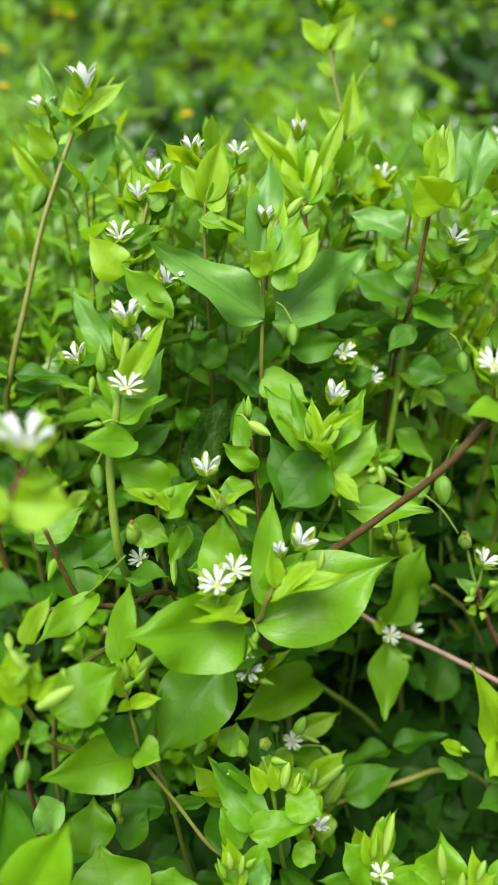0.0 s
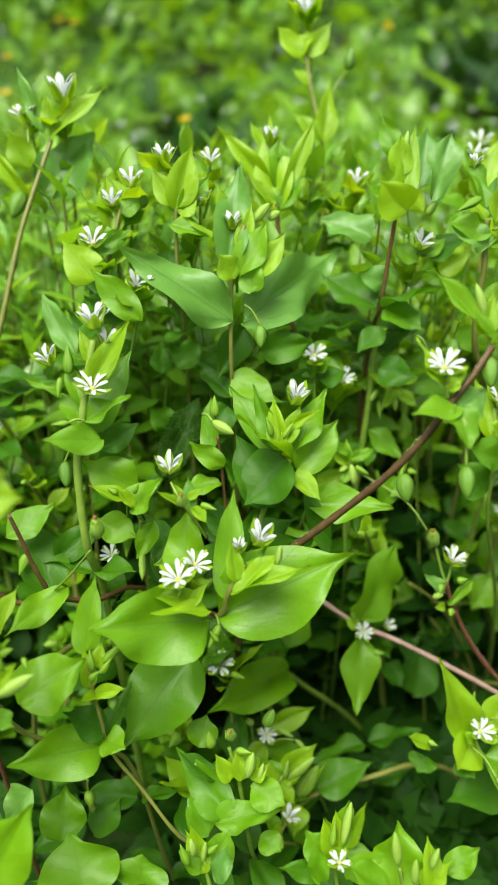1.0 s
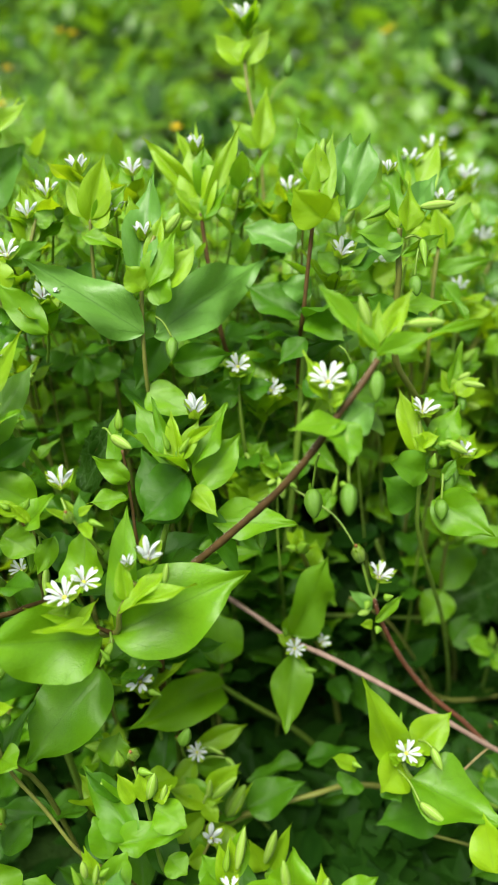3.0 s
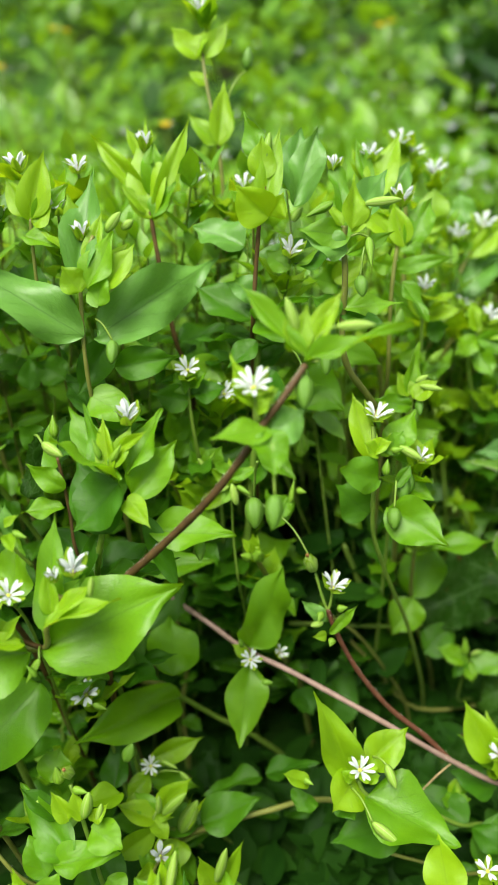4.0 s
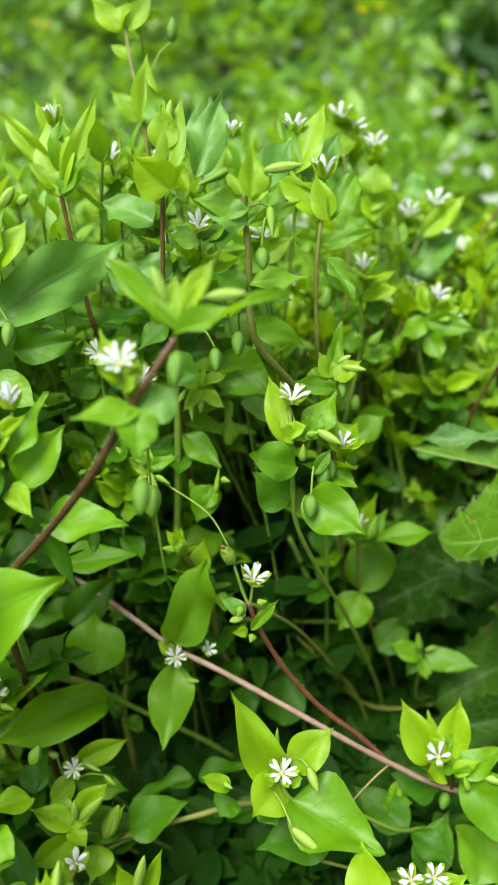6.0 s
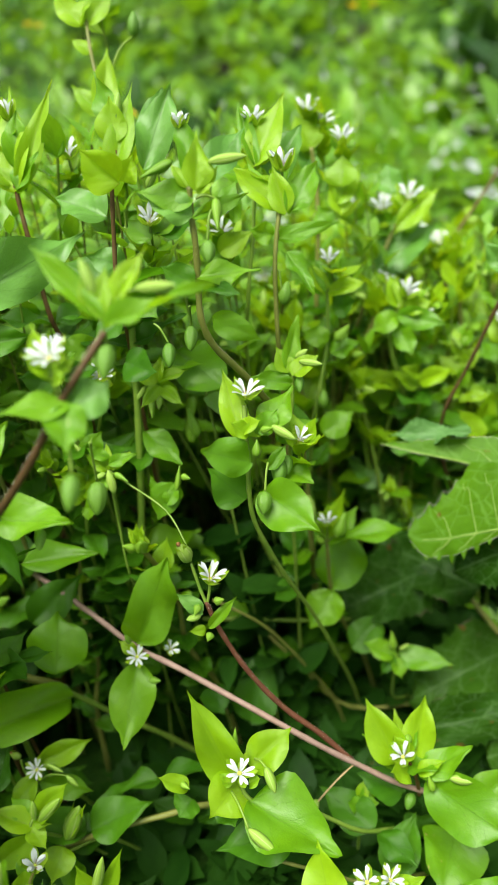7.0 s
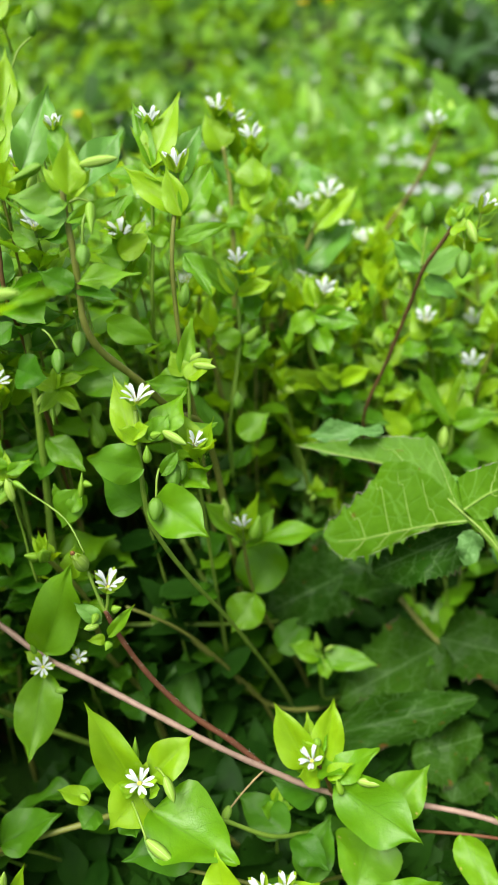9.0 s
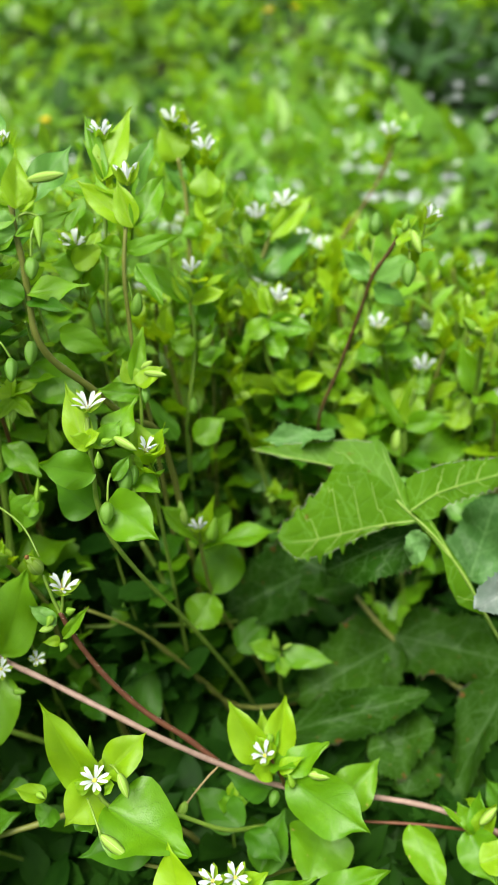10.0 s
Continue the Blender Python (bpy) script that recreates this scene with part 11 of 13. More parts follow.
stem(p, [(73.5, 178.9, 111.7), (72.7, 178.5, 118.6), (70.8, 178.2, 125.2)], 0.3, 0.25, GREEN_STEM, name="stalk")
leaf(p, (71.3, 178.2, 123.2), (72.9, 168.3, 127.7), 5.5, (-0.07, 0.40, 0.91), "y")
leaf(p, (71.8, 178.4, 120.4), (79.4, 180.3, 125.1), 4.5, (-0.50, -0.12, 0.86), "y")
leaf(p, (71.5, 178.3, 122), (73.9, 182.4, 127.6), 3.7, (-0.39, -0.66, 0.65), "f")
leaf(p, (72, 178.5, 119.2), (67.2, 183.4, 125.7), 4.7, (0.48, -0.49, 0.73), "f")
leaf(p, (72.5, 178.6, 116.8), (66.8, 175.7, 122.9), 4.4, (0.61, 0.31, 0.73), "y")
leaf(p, (69.9, 174.7, 120.2), (65.9, 177.4, 126.8), 3.8, (0.11, -0.73, 0.68), "y")
leaf(p, (70.5, 174.7, 120.2), (79.2, 173.4, 122.8), 4.3, (0.08, -0.72, 0.69), "y")
leaf(p, (69.2, 174.3, 119.7), (59.9, 177.6, 129.8), 5.1, (0.12, -0.73, 0.68), "f")
leaf(p, (70.2, 171.7, 109.6), (64.8, 171.1, 113.1), 5.2, (0.11, -0.69, 0.72), "f")
leaf(p, (70.6, 171.2, 106.9), (77.5, 171, 109.5), 5.2, (0.08, -0.68, 0.73), "f")
bud(p, (71.9, 169, 110.8), (75.1, 170.2, 114.2), 0.84, "b")
bud(p, (68.7, 166.4, 95.5), (69.1, 167.6, 99.3), 0.59, "c")
leaf(p, (68.5, 164.9, 89.3), (76.1, 167.9, 93.3), 6.7, (0.08, -0.63, 0.77), "f")
leaf(p, (64.1, 163.1, 90.7), (58.4, 166.8, 101.1), 4.8, (0.13, -0.64, 0.76), "g")
leaf(p, (71.4, 174.9, 116.6), (76.7, 174.8, 117.7), 6.5, (0.08, -0.71, 0.70), "g")

p = plant((124.7, 189.8, 0), "leafy chickweed tips with a cluster of flowers opening", "chickweed", "flowering chickweed stems", "chickweed")
leaf(p, (121.3, 200, 19.7), (128.6, 207.3, 20.8), 6.4, (-0.08, -0.08, 0.99), "f")
leaf(p, (120.5, 199.1, 19.7), (112.8, 191.7, 20.2), 6.5, (0.04, 0.04, 1.00), "g")
leaf(p, (121.6, 196.7, 33.4), (135.2, 200.5, 32.7), 8.6, (0.05, 0.01, 1.00), "g")
leaf(p, (120.6, 196.3, 33.8), (113.7, 191.7, 38.8), 6.0, (0.43, 0.29, 0.85), "g")
leaf(p, (121.7, 193.6, 48.1), (131.8, 194.2, 54.2), 7.2, (-0.51, -0.03, 0.86), "f")
leaf(p, (120.6, 193.7, 47.9), (107.2, 197.9, 49.2), 8.6, (0.09, -0.03, 1.00), "f")
leaf(p, (121.2, 191.7, 57.6), (115, 203.9, 56.6), 8.3, (-0.03, 0.06, 1.00), "g")
leaf(p, (121.9, 190.7, 57.8), (128.8, 181.6, 60.3), 7.1, (-0.13, 0.17, 0.98), "g")
leaf(p, (121.7, 189.6, 65.7), (117.4, 201.7, 69.5), 8.1, (0.09, -0.26, 0.96), "f")
leaf(p, (122.1, 188.5, 65.7), (127.6, 176.7, 68), 8.0, (-0.08, 0.16, 0.98), "g")
stem(p, [(120.7, 204.6, -2), (120.9, 198.6, 23.4), (121.2, 192.6, 52.1), (122, 188.4, 68), (122.6, 189.9, 77.8), (124.8, 191.3, 85.6)], 0.73, 0.56, GREEN_STEM)
leaf(p, (121, 188.2, 75.4), (113.2, 194.7, 90.5), 3.9, (-0.09, -0.65, 0.76), "f")
leaf(p, (123.2, 188.2, 77), (125.2, 194.5, 88.9), 6.7, (-0.12, -0.64, 0.76), "y")
leaf(p, (121.8, 188.6, 76), (133.5, 184.9, 80.1), 6.0, (-0.13, -0.62, 0.77), "f")
flower(p, (128, 197.3, 87.4), (-0.04, -0.22, 0.97), 7.0, 41, 30)
stem(p, [(126.2, 200.5, 73.5), (127.7, 198.9, 80.4), (128, 197.4, 87)], 0.3, 0.25, GREEN_STEM, name="stalk")
leaf(p, (127.1, 198.8, 80.7), (130.8, 201.6, 86), 3.5, (-0.60, -0.45, 0.66), "f")
leaf(p, (126.7, 199.6, 77.3), (119, 205.6, 81.8), 5.4, (0.33, -0.26, 0.91), "y")
leaf(p, (127.3, 198.6, 81.9), (122.2, 196.4, 89.6), 4.7, (0.75, 0.33, 0.58), "f")
leaf(p, (127.3, 198.4, 82.5), (127.1, 191.3, 85.4), 3.9, (0.01, 0.37, 0.93), "f")
leaf(p, (127, 199.1, 79.6), (134.9, 197, 86.8), 5.5, (-0.64, 0.17, 0.75), "f")
leaf(p, (124.9, 191.4, 83.8), (130.2, 198.1, 90.3), 5.2, (-0.13, -0.65, 0.75), "f")
leaf(p, (110.4, 188, 72.5), (103.3, 190.2, 80.6), 6.7, (-0.05, -0.63, 0.77), "y")
leaf(p, (113.7, 190.6, 72.5), (119.2, 199.1, 81.8), 7.8, (-0.09, -0.64, 0.77), "f")
leaf(p, (135.3, 191.1, 72.8), (140.6, 197, 79.8), 7.8, (-0.16, -0.62, 0.76), "y")
leaf(p, (140.3, 193.7, 74.5), (148.3, 197.2, 79.2), 7.1, (-0.18, -0.62, 0.76), "y")
leaf(p, (117, 193.2, 76.3), (123.7, 198.3, 83.7), 6.2, (-0.10, -0.64, 0.76), "y")
bud(p, (118.7, 182.4, 72), (119.6, 184.7, 77.5), 0.99, "p")

p = plant((117.5, 198.9, 0), "chickweed shoots with white flowers further back in the stand", "chickweed", "flowering chickweed stems", "chickweed")
leaf(p, (123, 215.7, 23.8), (129.4, 224.3, 25.7), 6.7, (-0.11, -0.14, 0.98), "g")
leaf(p, (122.3, 214.7, 23.8), (115.5, 206.4, 26.8), 6.8, (0.17, 0.21, 0.96), "g")
leaf(p, (122.5, 212.7, 40.3), (128.3, 225.6, 41.1), 8.5, (-0.02, -0.05, 1.00), "f")
leaf(p, (122.1, 211.6, 40.3), (118.4, 200.3, 40.8), 7.3, (0.01, 0.04, 1.00), "g")
leaf(p, (122, 209.8, 57.6), (124.6, 219.2, 58.7), 6.0, (-0.03, -0.11, 0.99), "f")
leaf(p, (121.7, 208.7, 57.7), (117.8, 197, 62.7), 8.1, (0.12, 0.36, 0.93), "g")
leaf(p, (121.2, 205.5, 68.5), (123.8, 196.9, 74.1), 6.5, (-0.15, 0.50, 0.85), "g")
leaf(p, (121, 206.6, 68.2), (121.9, 217.7, 68.9), 6.8, (-0.00, -0.06, 1.00), "g")
leaf(p, (120.1, 203.3, 76.3), (122.1, 213, 80), 6.4, (-0.07, -0.34, 0.94), "g")
leaf(p, (119.7, 202.3, 76.2), (113.3, 190, 77.3), 8.4, (0.04, 0.07, 1.00), "f")
stem(p, [(123.1, 220.3, -2), (122.6, 214.3, 28.2), (121.7, 208.3, 62.7), (119.7, 201.8, 78.5), (117.8, 201.4, 89.4), (116.4, 201, 96.5)], 0.62, 0.48, GREEN_STEM)
flower(p, (116, 200.5, 99.6), (-0.04, -0.32, 0.95), 7.0, 45, 28)
stem(p, [(118.9, 201.9, 85.8), (118.1, 201.2, 92.7), (116, 200.7, 99.3)], 0.3, 0.25, GREEN_STEM, name="stalk")
leaf(p, (117.9, 201.4, 90.8), (116.6, 193, 95.1), 4.8, (0.07, 0.44, 0.89), "y")
leaf(p, (116.8, 200.9, 95.9), (121.4, 198.4, 102), 4.0, (-0.66, 0.37, 0.65), "y")
leaf(p, (116.7, 200.9, 96.3), (118.9, 203.1, 102.8), 3.6, (-0.62, -0.65, 0.43), "f")
leaf(p, (116.5, 200.8, 97.1), (115.7, 209, 103.1), 5.1, (0.06, -0.58, 0.81), "f")
leaf(p, (117.8, 201.4, 91.4), (111.8, 202.9, 98.9), 4.8, (0.75, -0.19, 0.63), "y")
flower(p, (132.8, 221.1, 89.1), (-0.06, -0.31, 0.95), 7.4, 45, 56)
stem(p, [(135.7, 223.5, 75.3), (134.9, 222.3, 82.2), (132.8, 221.3, 88.8)], 0.3, 0.25, GREEN_STEM, name="stalk")
leaf(p, (134.2, 222.3, 82.4), (127.5, 218.3, 88.3), 4.9, (0.52, 0.31, 0.80), "f")
leaf(p, (134.7, 222.7, 80.1), (136.2, 217.7, 86.5), 4.1, (-0.22, 0.74, 0.64), "y")
leaf(p, (134.3, 222.4, 82), (139.7, 221, 91.4), 5.5, (-0.84, 0.21, 0.51), "f")
leaf(p, (133.7, 221.8, 85.1), (138.2, 225.6, 91.6), 4.4, (-0.57, -0.47, 0.68), "f")
leaf(p, (133.3, 221.5, 86.8), (132.2, 224.5, 93.4), 3.7, (0.32, -0.84, 0.43), "y")
leaf(p, (116.2, 199.2, 95.6), (112.5, 203.1, 102.3), 6.1, (-0.08, -0.69, 0.72), "y")
leaf(p, (116.7, 199.2, 95.6), (124, 203.7, 98.1), 5.5, (-0.10, -0.69, 0.72), "f")
leaf(p, (116, 199.3, 93.9), (108.8, 195.7, 92.7), 6.1, (-0.08, -0.68, 0.73), "f")
leaf(p, (117.6, 200.3, 93.4), (126.9, 201, 91.6), 6.1, (-0.11, -0.68, 0.73), "f")
flower(p, (100.9, 237.1, 84.3), (-0.01, -0.32, 0.95), 6.0, 42, 59)
stem(p, [(99.3, 239.2, 70.4), (100.7, 238.2, 77.3), (101, 237.2, 83.9)], 0.3, 0.25, GREEN_STEM, name="stalk")
leaf(p, (100.5, 237.7, 80.6), (102.6, 243.8, 89.8), 5.7, (-0.26, -0.77, 0.58), "y")
leaf(p, (99.9, 238.5, 75.3), (97.7, 240.4, 81.4), 3.4, (0.67, -0.60, 0.43), "f")
leaf(p, (100, 238.3, 76.2), (94.6, 234.9, 84.7), 5.3, (0.67, 0.43, 0.60), "y")
leaf(p, (100.2, 238.1, 77.7), (99.8, 230.9, 83.6), 4.6, (0.03, 0.63, 0.77), "f")
leaf(p, (100.5, 237.7, 80.1), (106.1, 237.5, 89.9), 5.6, (-0.87, 0.04, 0.50), "y")

p = plant((101.7, 243.3, 0), "far pinkish chickweed stem with a flower at its tip", "chickweed", "flowering chickweed stems", "chickweed")
leaf(p, (87, 250.5, 12.5), (78.4, 243.2, 19.5), 8.1, (0.40, 0.34, 0.85), "f")
leaf(p, (87.9, 251.1, 12.2), (99.6, 256, 12), 7.7, (0.01, 0.01, 1.00), "g")
leaf(p, (87.9, 248.3, 32.5), (79.6, 259.5, 35.2), 8.6, (0.11, -0.15, 0.98), "g")
leaf(p, (88.7, 247.4, 32.6), (94.1, 241.1, 34.9), 5.4, (-0.17, 0.20, 0.96), "g")
leaf(p, (89.3, 244.4, 55.1), (82.8, 235.6, 58.1), 6.9, (0.16, 0.22, 0.96), "f")
leaf(p, (89.9, 245.3, 55.2), (96.4, 253.2, 60.8), 7.1, (-0.30, -0.37, 0.88), "g")
leaf(p, (91.5, 242.3, 78.6), (99.7, 250.2, 81.8), 7.2, (-0.20, -0.19, 0.96), "g")
leaf(p, (90.6, 241.5, 78.5), (82.6, 235.4, 79.3), 6.2, (0.06, 0.05, 1.00), "g")
leaf(p, (94, 241.4, 89.7), (92.5, 252.6, 89.6), 6.9, (-0.00, 0.01, 1.00), "f")
leaf(p, (94.2, 240.2, 89.9), (95.8, 229.3, 95.4), 7.5, (-0.07, 0.44, 0.89), "g")
leaf(p, (97.3, 240.9, 95.7), (88.7, 250, 98.6), 7.8, (0.15, -0.16, 0.98), "g")
leaf(p, (98.1, 240.1, 95.7), (107.2, 231.5, 98.5), 7.7, (-0.16, 0.15, 0.98), "g")
stem(p, [(86.7, 253, -2), (88.5, 247, 38.5), (91.6, 241, 85.5), (98.8, 240.4, 97.4), (113.1, 251, 113), (123.8, 260.8, 125.6), (130, 269.1, 136.4)], 0.50, 0.40, RED_STEM)
flower(p, (126.7, 267, 135.3), (-0.05, -0.36, 0.93), 7.8, 43, 7)
stem(p, [(125.5, 270.8, 121.5), (126.7, 268.9, 128.4), (126.7, 267.1, 134.9)], 0.3, 0.25, GREEN_STEM, name="stalk")
leaf(p, (126, 269.1, 127.6), (129.2, 274.3, 130.8), 3.4, (-0.25, -0.39, 0.89), "y")
leaf(p, (125.9, 269.5, 126.1), (121.1, 274.5, 130.3), 4.0, (0.36, -0.38, 0.85), "y")
leaf(p, (125.9, 269.4, 126.6), (120, 263.8, 131.2), 4.7, (0.36, 0.34, 0.87), "f")
leaf(p, (126.3, 268.3, 130.4), (127.9, 265.7, 136.7), 3.5, (-0.48, 0.76, 0.44), "y")
leaf(p, (126, 269.3, 126.9), (132.6, 270.1, 129.7), 3.6, (-0.39, -0.04, 0.92), "y")
leaf(p, (129.7, 266.6, 134.3), (127, 275.2, 146.5), 5.4, (-0.11, -0.81, 0.58), "f")
leaf(p, (129.7, 266.6, 134.3), (138.8, 270.4, 141.4), 6.1, (-0.13, -0.80, 0.58), "f")
leaf(p, (129.9, 268.1, 134.9), (133.1, 273.4, 143), 6.1, (-0.12, -0.81, 0.58), "y")

p = plant((134.3, 146.7, 0), "sow-thistle with large toothed lobed leaves, purple along the edges", "sow thistle", "", "sow_thistle")
lobed_leaf(p, [
    ([(140, 128, 45), (132.1, 132, 59.9), (125.7, 136.5, 71.6), (121.1, 140.5, 77), (115.7, 145, 80.8), (112.4, 148.5, 83.7), (108.5, 152, 85.3), (104.3, 154.5, 86.1), (98.1, 157, 86.1), (89.1, 160, 86.8), (81.9, 163, 87.3)],
     ((0, 0.33, 0.38, 0.44, 0.5, 0.58, 0.61, 0.625, 0.69, 0.75, 0.81, 0.88, 0.95, 1.0), (0.4, 0.5, 1.6, 2.4, 4.0, 6.0, 7.5, 10.4, 7.9, 6.8, 5.3, 3.6, 1.8, 0.1)),
     ((0, 0.22, 0.3, 0.36, 0.42, 0.5, 1.0), (0.4, 0.5, 4.6, 4.4, 1.0, 0.5, 0.1)),
     (0.1, 0.75, 0.6), (-0.5, -0.4, -0.7), (0.615, 0.7)),
    ([(118.2, 143.5, 79.1), (113.2, 144, 78.3), (107.2, 145, 76.5), (101, 146, 74.2), (94.6, 147, 71.9), (89.7, 148, 71), (87.2, 148.5, 72.1)],
     ((0, 0.15, 0.31, 0.46, 0.62, 0.69, 0.77, 0.85, 0.92, 1.0), (0.4, 6.4, 11.6, 15.2, 16.2, 12.5, 9.8, 7.4, 5.4, 0.8)),
     ((0, 0.23, 0.38, 0.54, 0.69, 0.85, 0.92, 1.0), (0.4, 0.8, 1.6, 3.1, 4.2, 4.1, 2.9, 0.3)),
     (0.1, 0.5, 0.85), (0.0, -0.5, -0.85), (0.64, 0.12), 1.9, 48),
    ([(116.4, 144, 81.5), (122, 147, 83.3), (127.3, 149.5, 83.4), (132.5, 151, 83.8), (139, 152.5, 84.3), (145.9, 153, 84.1)],
     ((0, 0.09, 0.18, 0.36, 0.55, 0.73, 0.91, 1.0), (6.8, 6.8, 6.1, 5.7, 4.9, 3.8, 2.2, 0.3)),
     ((0, 0.09, 0.18, 0.27, 0.5, 0.73, 0.91, 1.0), (0.2, 3.8, 4.7, 3.1, 2.9, 2.6, 1.2, 0.3)),
     (-0.1, 0.7, 0.7), (0.1, -0.6, -0.75), (0.06, 0.2))])
toothed(p, (119.7, 149, 72.7), (97.7, 148, 61.5), 15, (-0.1, -0.75, 0.65), THISTLE_LEAVES)
toothed(p, (101.3, 160, 91.2), (83.6, 165.5, 88.6), 5.6, (0.0, -0.45, 0.9), BLUE_TOOTHED)
toothed(p, (85.4, 134.9, 20.1), (121.7, 134.8, 34.8), 12, (-0.05, -0.51, 0.86), THISTLE_LEAVES)
toothed(p, (117.5, 158.7, 26.3), (89.3, 145.2, 21), 21, (-0.05, -0.55, 0.84), THISTLE_LEAVES)
toothed(p, (116.8, 159.5, 27.6), (145.1, 151.6, 25.1), 20, (-0.14, -0.49, 0.86), THISTLE_LEAVES)
toothed(p, (97.9, 169.9, 44.6), (71.6, 159.4, 38.3), 20, (0.03, -0.59, 0.81), THISTLE_LEAVES)
toothed(p, (106.3, 131.9, 16.6), (122.6, 132.7, 23.6), 17, (-0.08, -0.43, 0.90), THISTLE_LEAVES)
toothed(p, (108, 163.9, 41.4), (82.8, 173.6, 50.3), 18, (-0.01, -0.49, 0.87), THISTLE_LEAVES)
toothed(p, (133, 152, 54), (139.5, 160, 73), 16, (-0.35, -0.63, 0.7), BLUE_TOOTHED)
toothed(p, (118.1, 140.2, 79), (115.9, 138, 71.6), 5.4, (-0.14, -0.85, 0.5), BLUE_TOOTHED)
# low leaves in the darkened copy, which fill the shaded ground with dark colour
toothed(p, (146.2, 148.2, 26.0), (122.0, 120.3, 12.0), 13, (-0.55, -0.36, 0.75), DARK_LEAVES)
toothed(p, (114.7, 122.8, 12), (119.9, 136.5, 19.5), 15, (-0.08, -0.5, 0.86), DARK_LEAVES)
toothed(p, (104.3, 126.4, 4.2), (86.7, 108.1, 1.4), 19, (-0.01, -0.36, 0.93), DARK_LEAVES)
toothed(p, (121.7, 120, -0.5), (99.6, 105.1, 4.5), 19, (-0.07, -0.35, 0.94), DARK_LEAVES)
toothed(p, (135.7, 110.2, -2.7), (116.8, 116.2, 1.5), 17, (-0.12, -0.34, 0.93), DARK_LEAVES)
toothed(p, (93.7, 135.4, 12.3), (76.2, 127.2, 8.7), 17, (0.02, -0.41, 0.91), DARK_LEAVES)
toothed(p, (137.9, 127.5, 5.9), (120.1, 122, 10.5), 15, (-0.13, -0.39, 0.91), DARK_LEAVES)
toothed(p, (138.5, 128, 76.5), (126.2, 124, 71.8), 8.5, (-0.21, -0.65, 0.73), PURPLE_LEAVES)
stem(p, [(143.6, 146.4, 10.1), (134.3, 146.7, 18.3), (116.7, 158.7, 26.3), (105.4, 167.9, 36.8), (96.7, 177.2, 41.4)], 0.81, 0.70, OLIVE_STEM)
leaf(p, (114.6, 154.5, 80.6), (119.5, 157.6, 81.3), 2.1, (-0.05, -0.27, 0.96), "b")

p = plant((92, 158, 0), "small chickweed tip with buds between toothed leaves", "chickweed", "flowering chickweed stems", "chickweed")
stem(p, [(94, 162, -2), (91, 157, 8), (85.4, 151, 15.3), (85.7, 149, 32.9)], 0.35, 0.28, GREEN_STEM)
leaf(p, (86.6, 149, 32.9), (99.3, 145, 34.2), 6.4, (0.15, -0.5, 0.85), "f")
leaf(p, (85.4, 149, 32.5), (77.4, 150, 36.4), 5.6, (0.15, -0.5, 0.85), "f")
leaf(p, (85.7, 148.5, 32.6), (86.7, 145, 29), 4.0, (0.15, -0.5, 0.85), "f")
leaf(p, (85.1, 149, 33), (81.7, 146, 29.1), 3.6, (0.15, -0.5, 0.85), "g")
bud(p, (84.9, 149, 35), (84.4, 150, 40.5), 0.6, "b")
bud(p, (86.4, 149, 35), (88.8, 149, 36.9), 0.7, "p")

p = plant((64.1, 148.6, 0), "green creeping stems crossing in the shade", "chickweed", "flowering chickweed stems", "chickweed")
leaf(p, (116, 166.6, 12.8), (125.9, 173.3, 18.8), 8.1, (-0.37, -0.25, 0.89), "f")
leaf(p, (115.1, 166, 12.7), (108.1, 161.6, 15.2), 5.4, (0.25, 0.15, 0.96), "g")
leaf(p, (113, 162.8, 18.1), (107.9, 151.6, 23), 8.0, (0.15, 0.33, 0.93), "g")
leaf(p, (113.4, 163.9, 17.9), (117.3, 177.6, 17.6), 8.6, (0.00, 0.02, 1.00), "f")
leaf(p, (108.9, 158.9, 21.7), (115.1, 152.9, 24.6), 5.6, (-0.23, 0.22, 0.95), "g")
leaf(p, (108, 159.6, 21.6), (101.1, 164.7, 23.2), 5.4, (0.15, -0.11, 0.98), "g")
leaf(p, (103.1, 155.2, 24.4), (108.3, 163.5, 25.2), 6.0, (-0.04, -0.07, 1.00), "f")
stem(p, [(120.1, 174.4, -2), (117.3, 168.4, 8.8), (110, 161, 12), (98, 155, 10), (74, 150, 12), (60, 146.5, 34), (50.4, 146.9, 47.1)], 0.5, 0.42, OLIVE_STEM)
stem(p, [(38.4, 145.1, 49.4), (49.1, 147, 47.4), (63.9, 150.4, 43.6), (74.5, 158.3, 36.2)], 0.54, 0.47, GREEN_STEM)
stem(p, [(44, 134, 66), (54.4, 138, 54), (64, 143, 34), (70, 147, 18), (74, 150, -2)], 0.36, 0.4, OLIVE_STEM)
stem(p, [(61.8, 155.2, 42.1), (56.9, 157.5, 52), (52.5, 159.6, 63.5)], 0.80, 0.62, GREEN_STEM)
leaf(p, (11.6, 102.7, 27.1), (24.1, 101.6, 31.1), 8.0, (-0.31, 0.03, 0.95), "g")
leaf(p, (10.5, 102.8, 27.1), (-1.9, 102.3, 30.8), 7.8, (0.29, 0.01, 0.96), "g")
leaf(p, (19.4, 98.4, 36.8), (7.8, 98.6, 39.5), 7.3, (0.23, -0.00, 0.97), "g")
leaf(p, (20.5, 98.5, 36.8), (33.4, 102.1, 41.4), 8.6, (-0.31, -0.09, 0.95), "g")
stem(p, [(10.7, 98, 29.5), (15.3, 98, 32.2), (24.8, 99, 36.7), (34.7, 102, 36.9), (43.4, 106, 34.9), (54, 111, 26), (63, 114, 12), (67, 116, -2)], 0.6, 0.66, OLIVE_STEM, hairs=100)
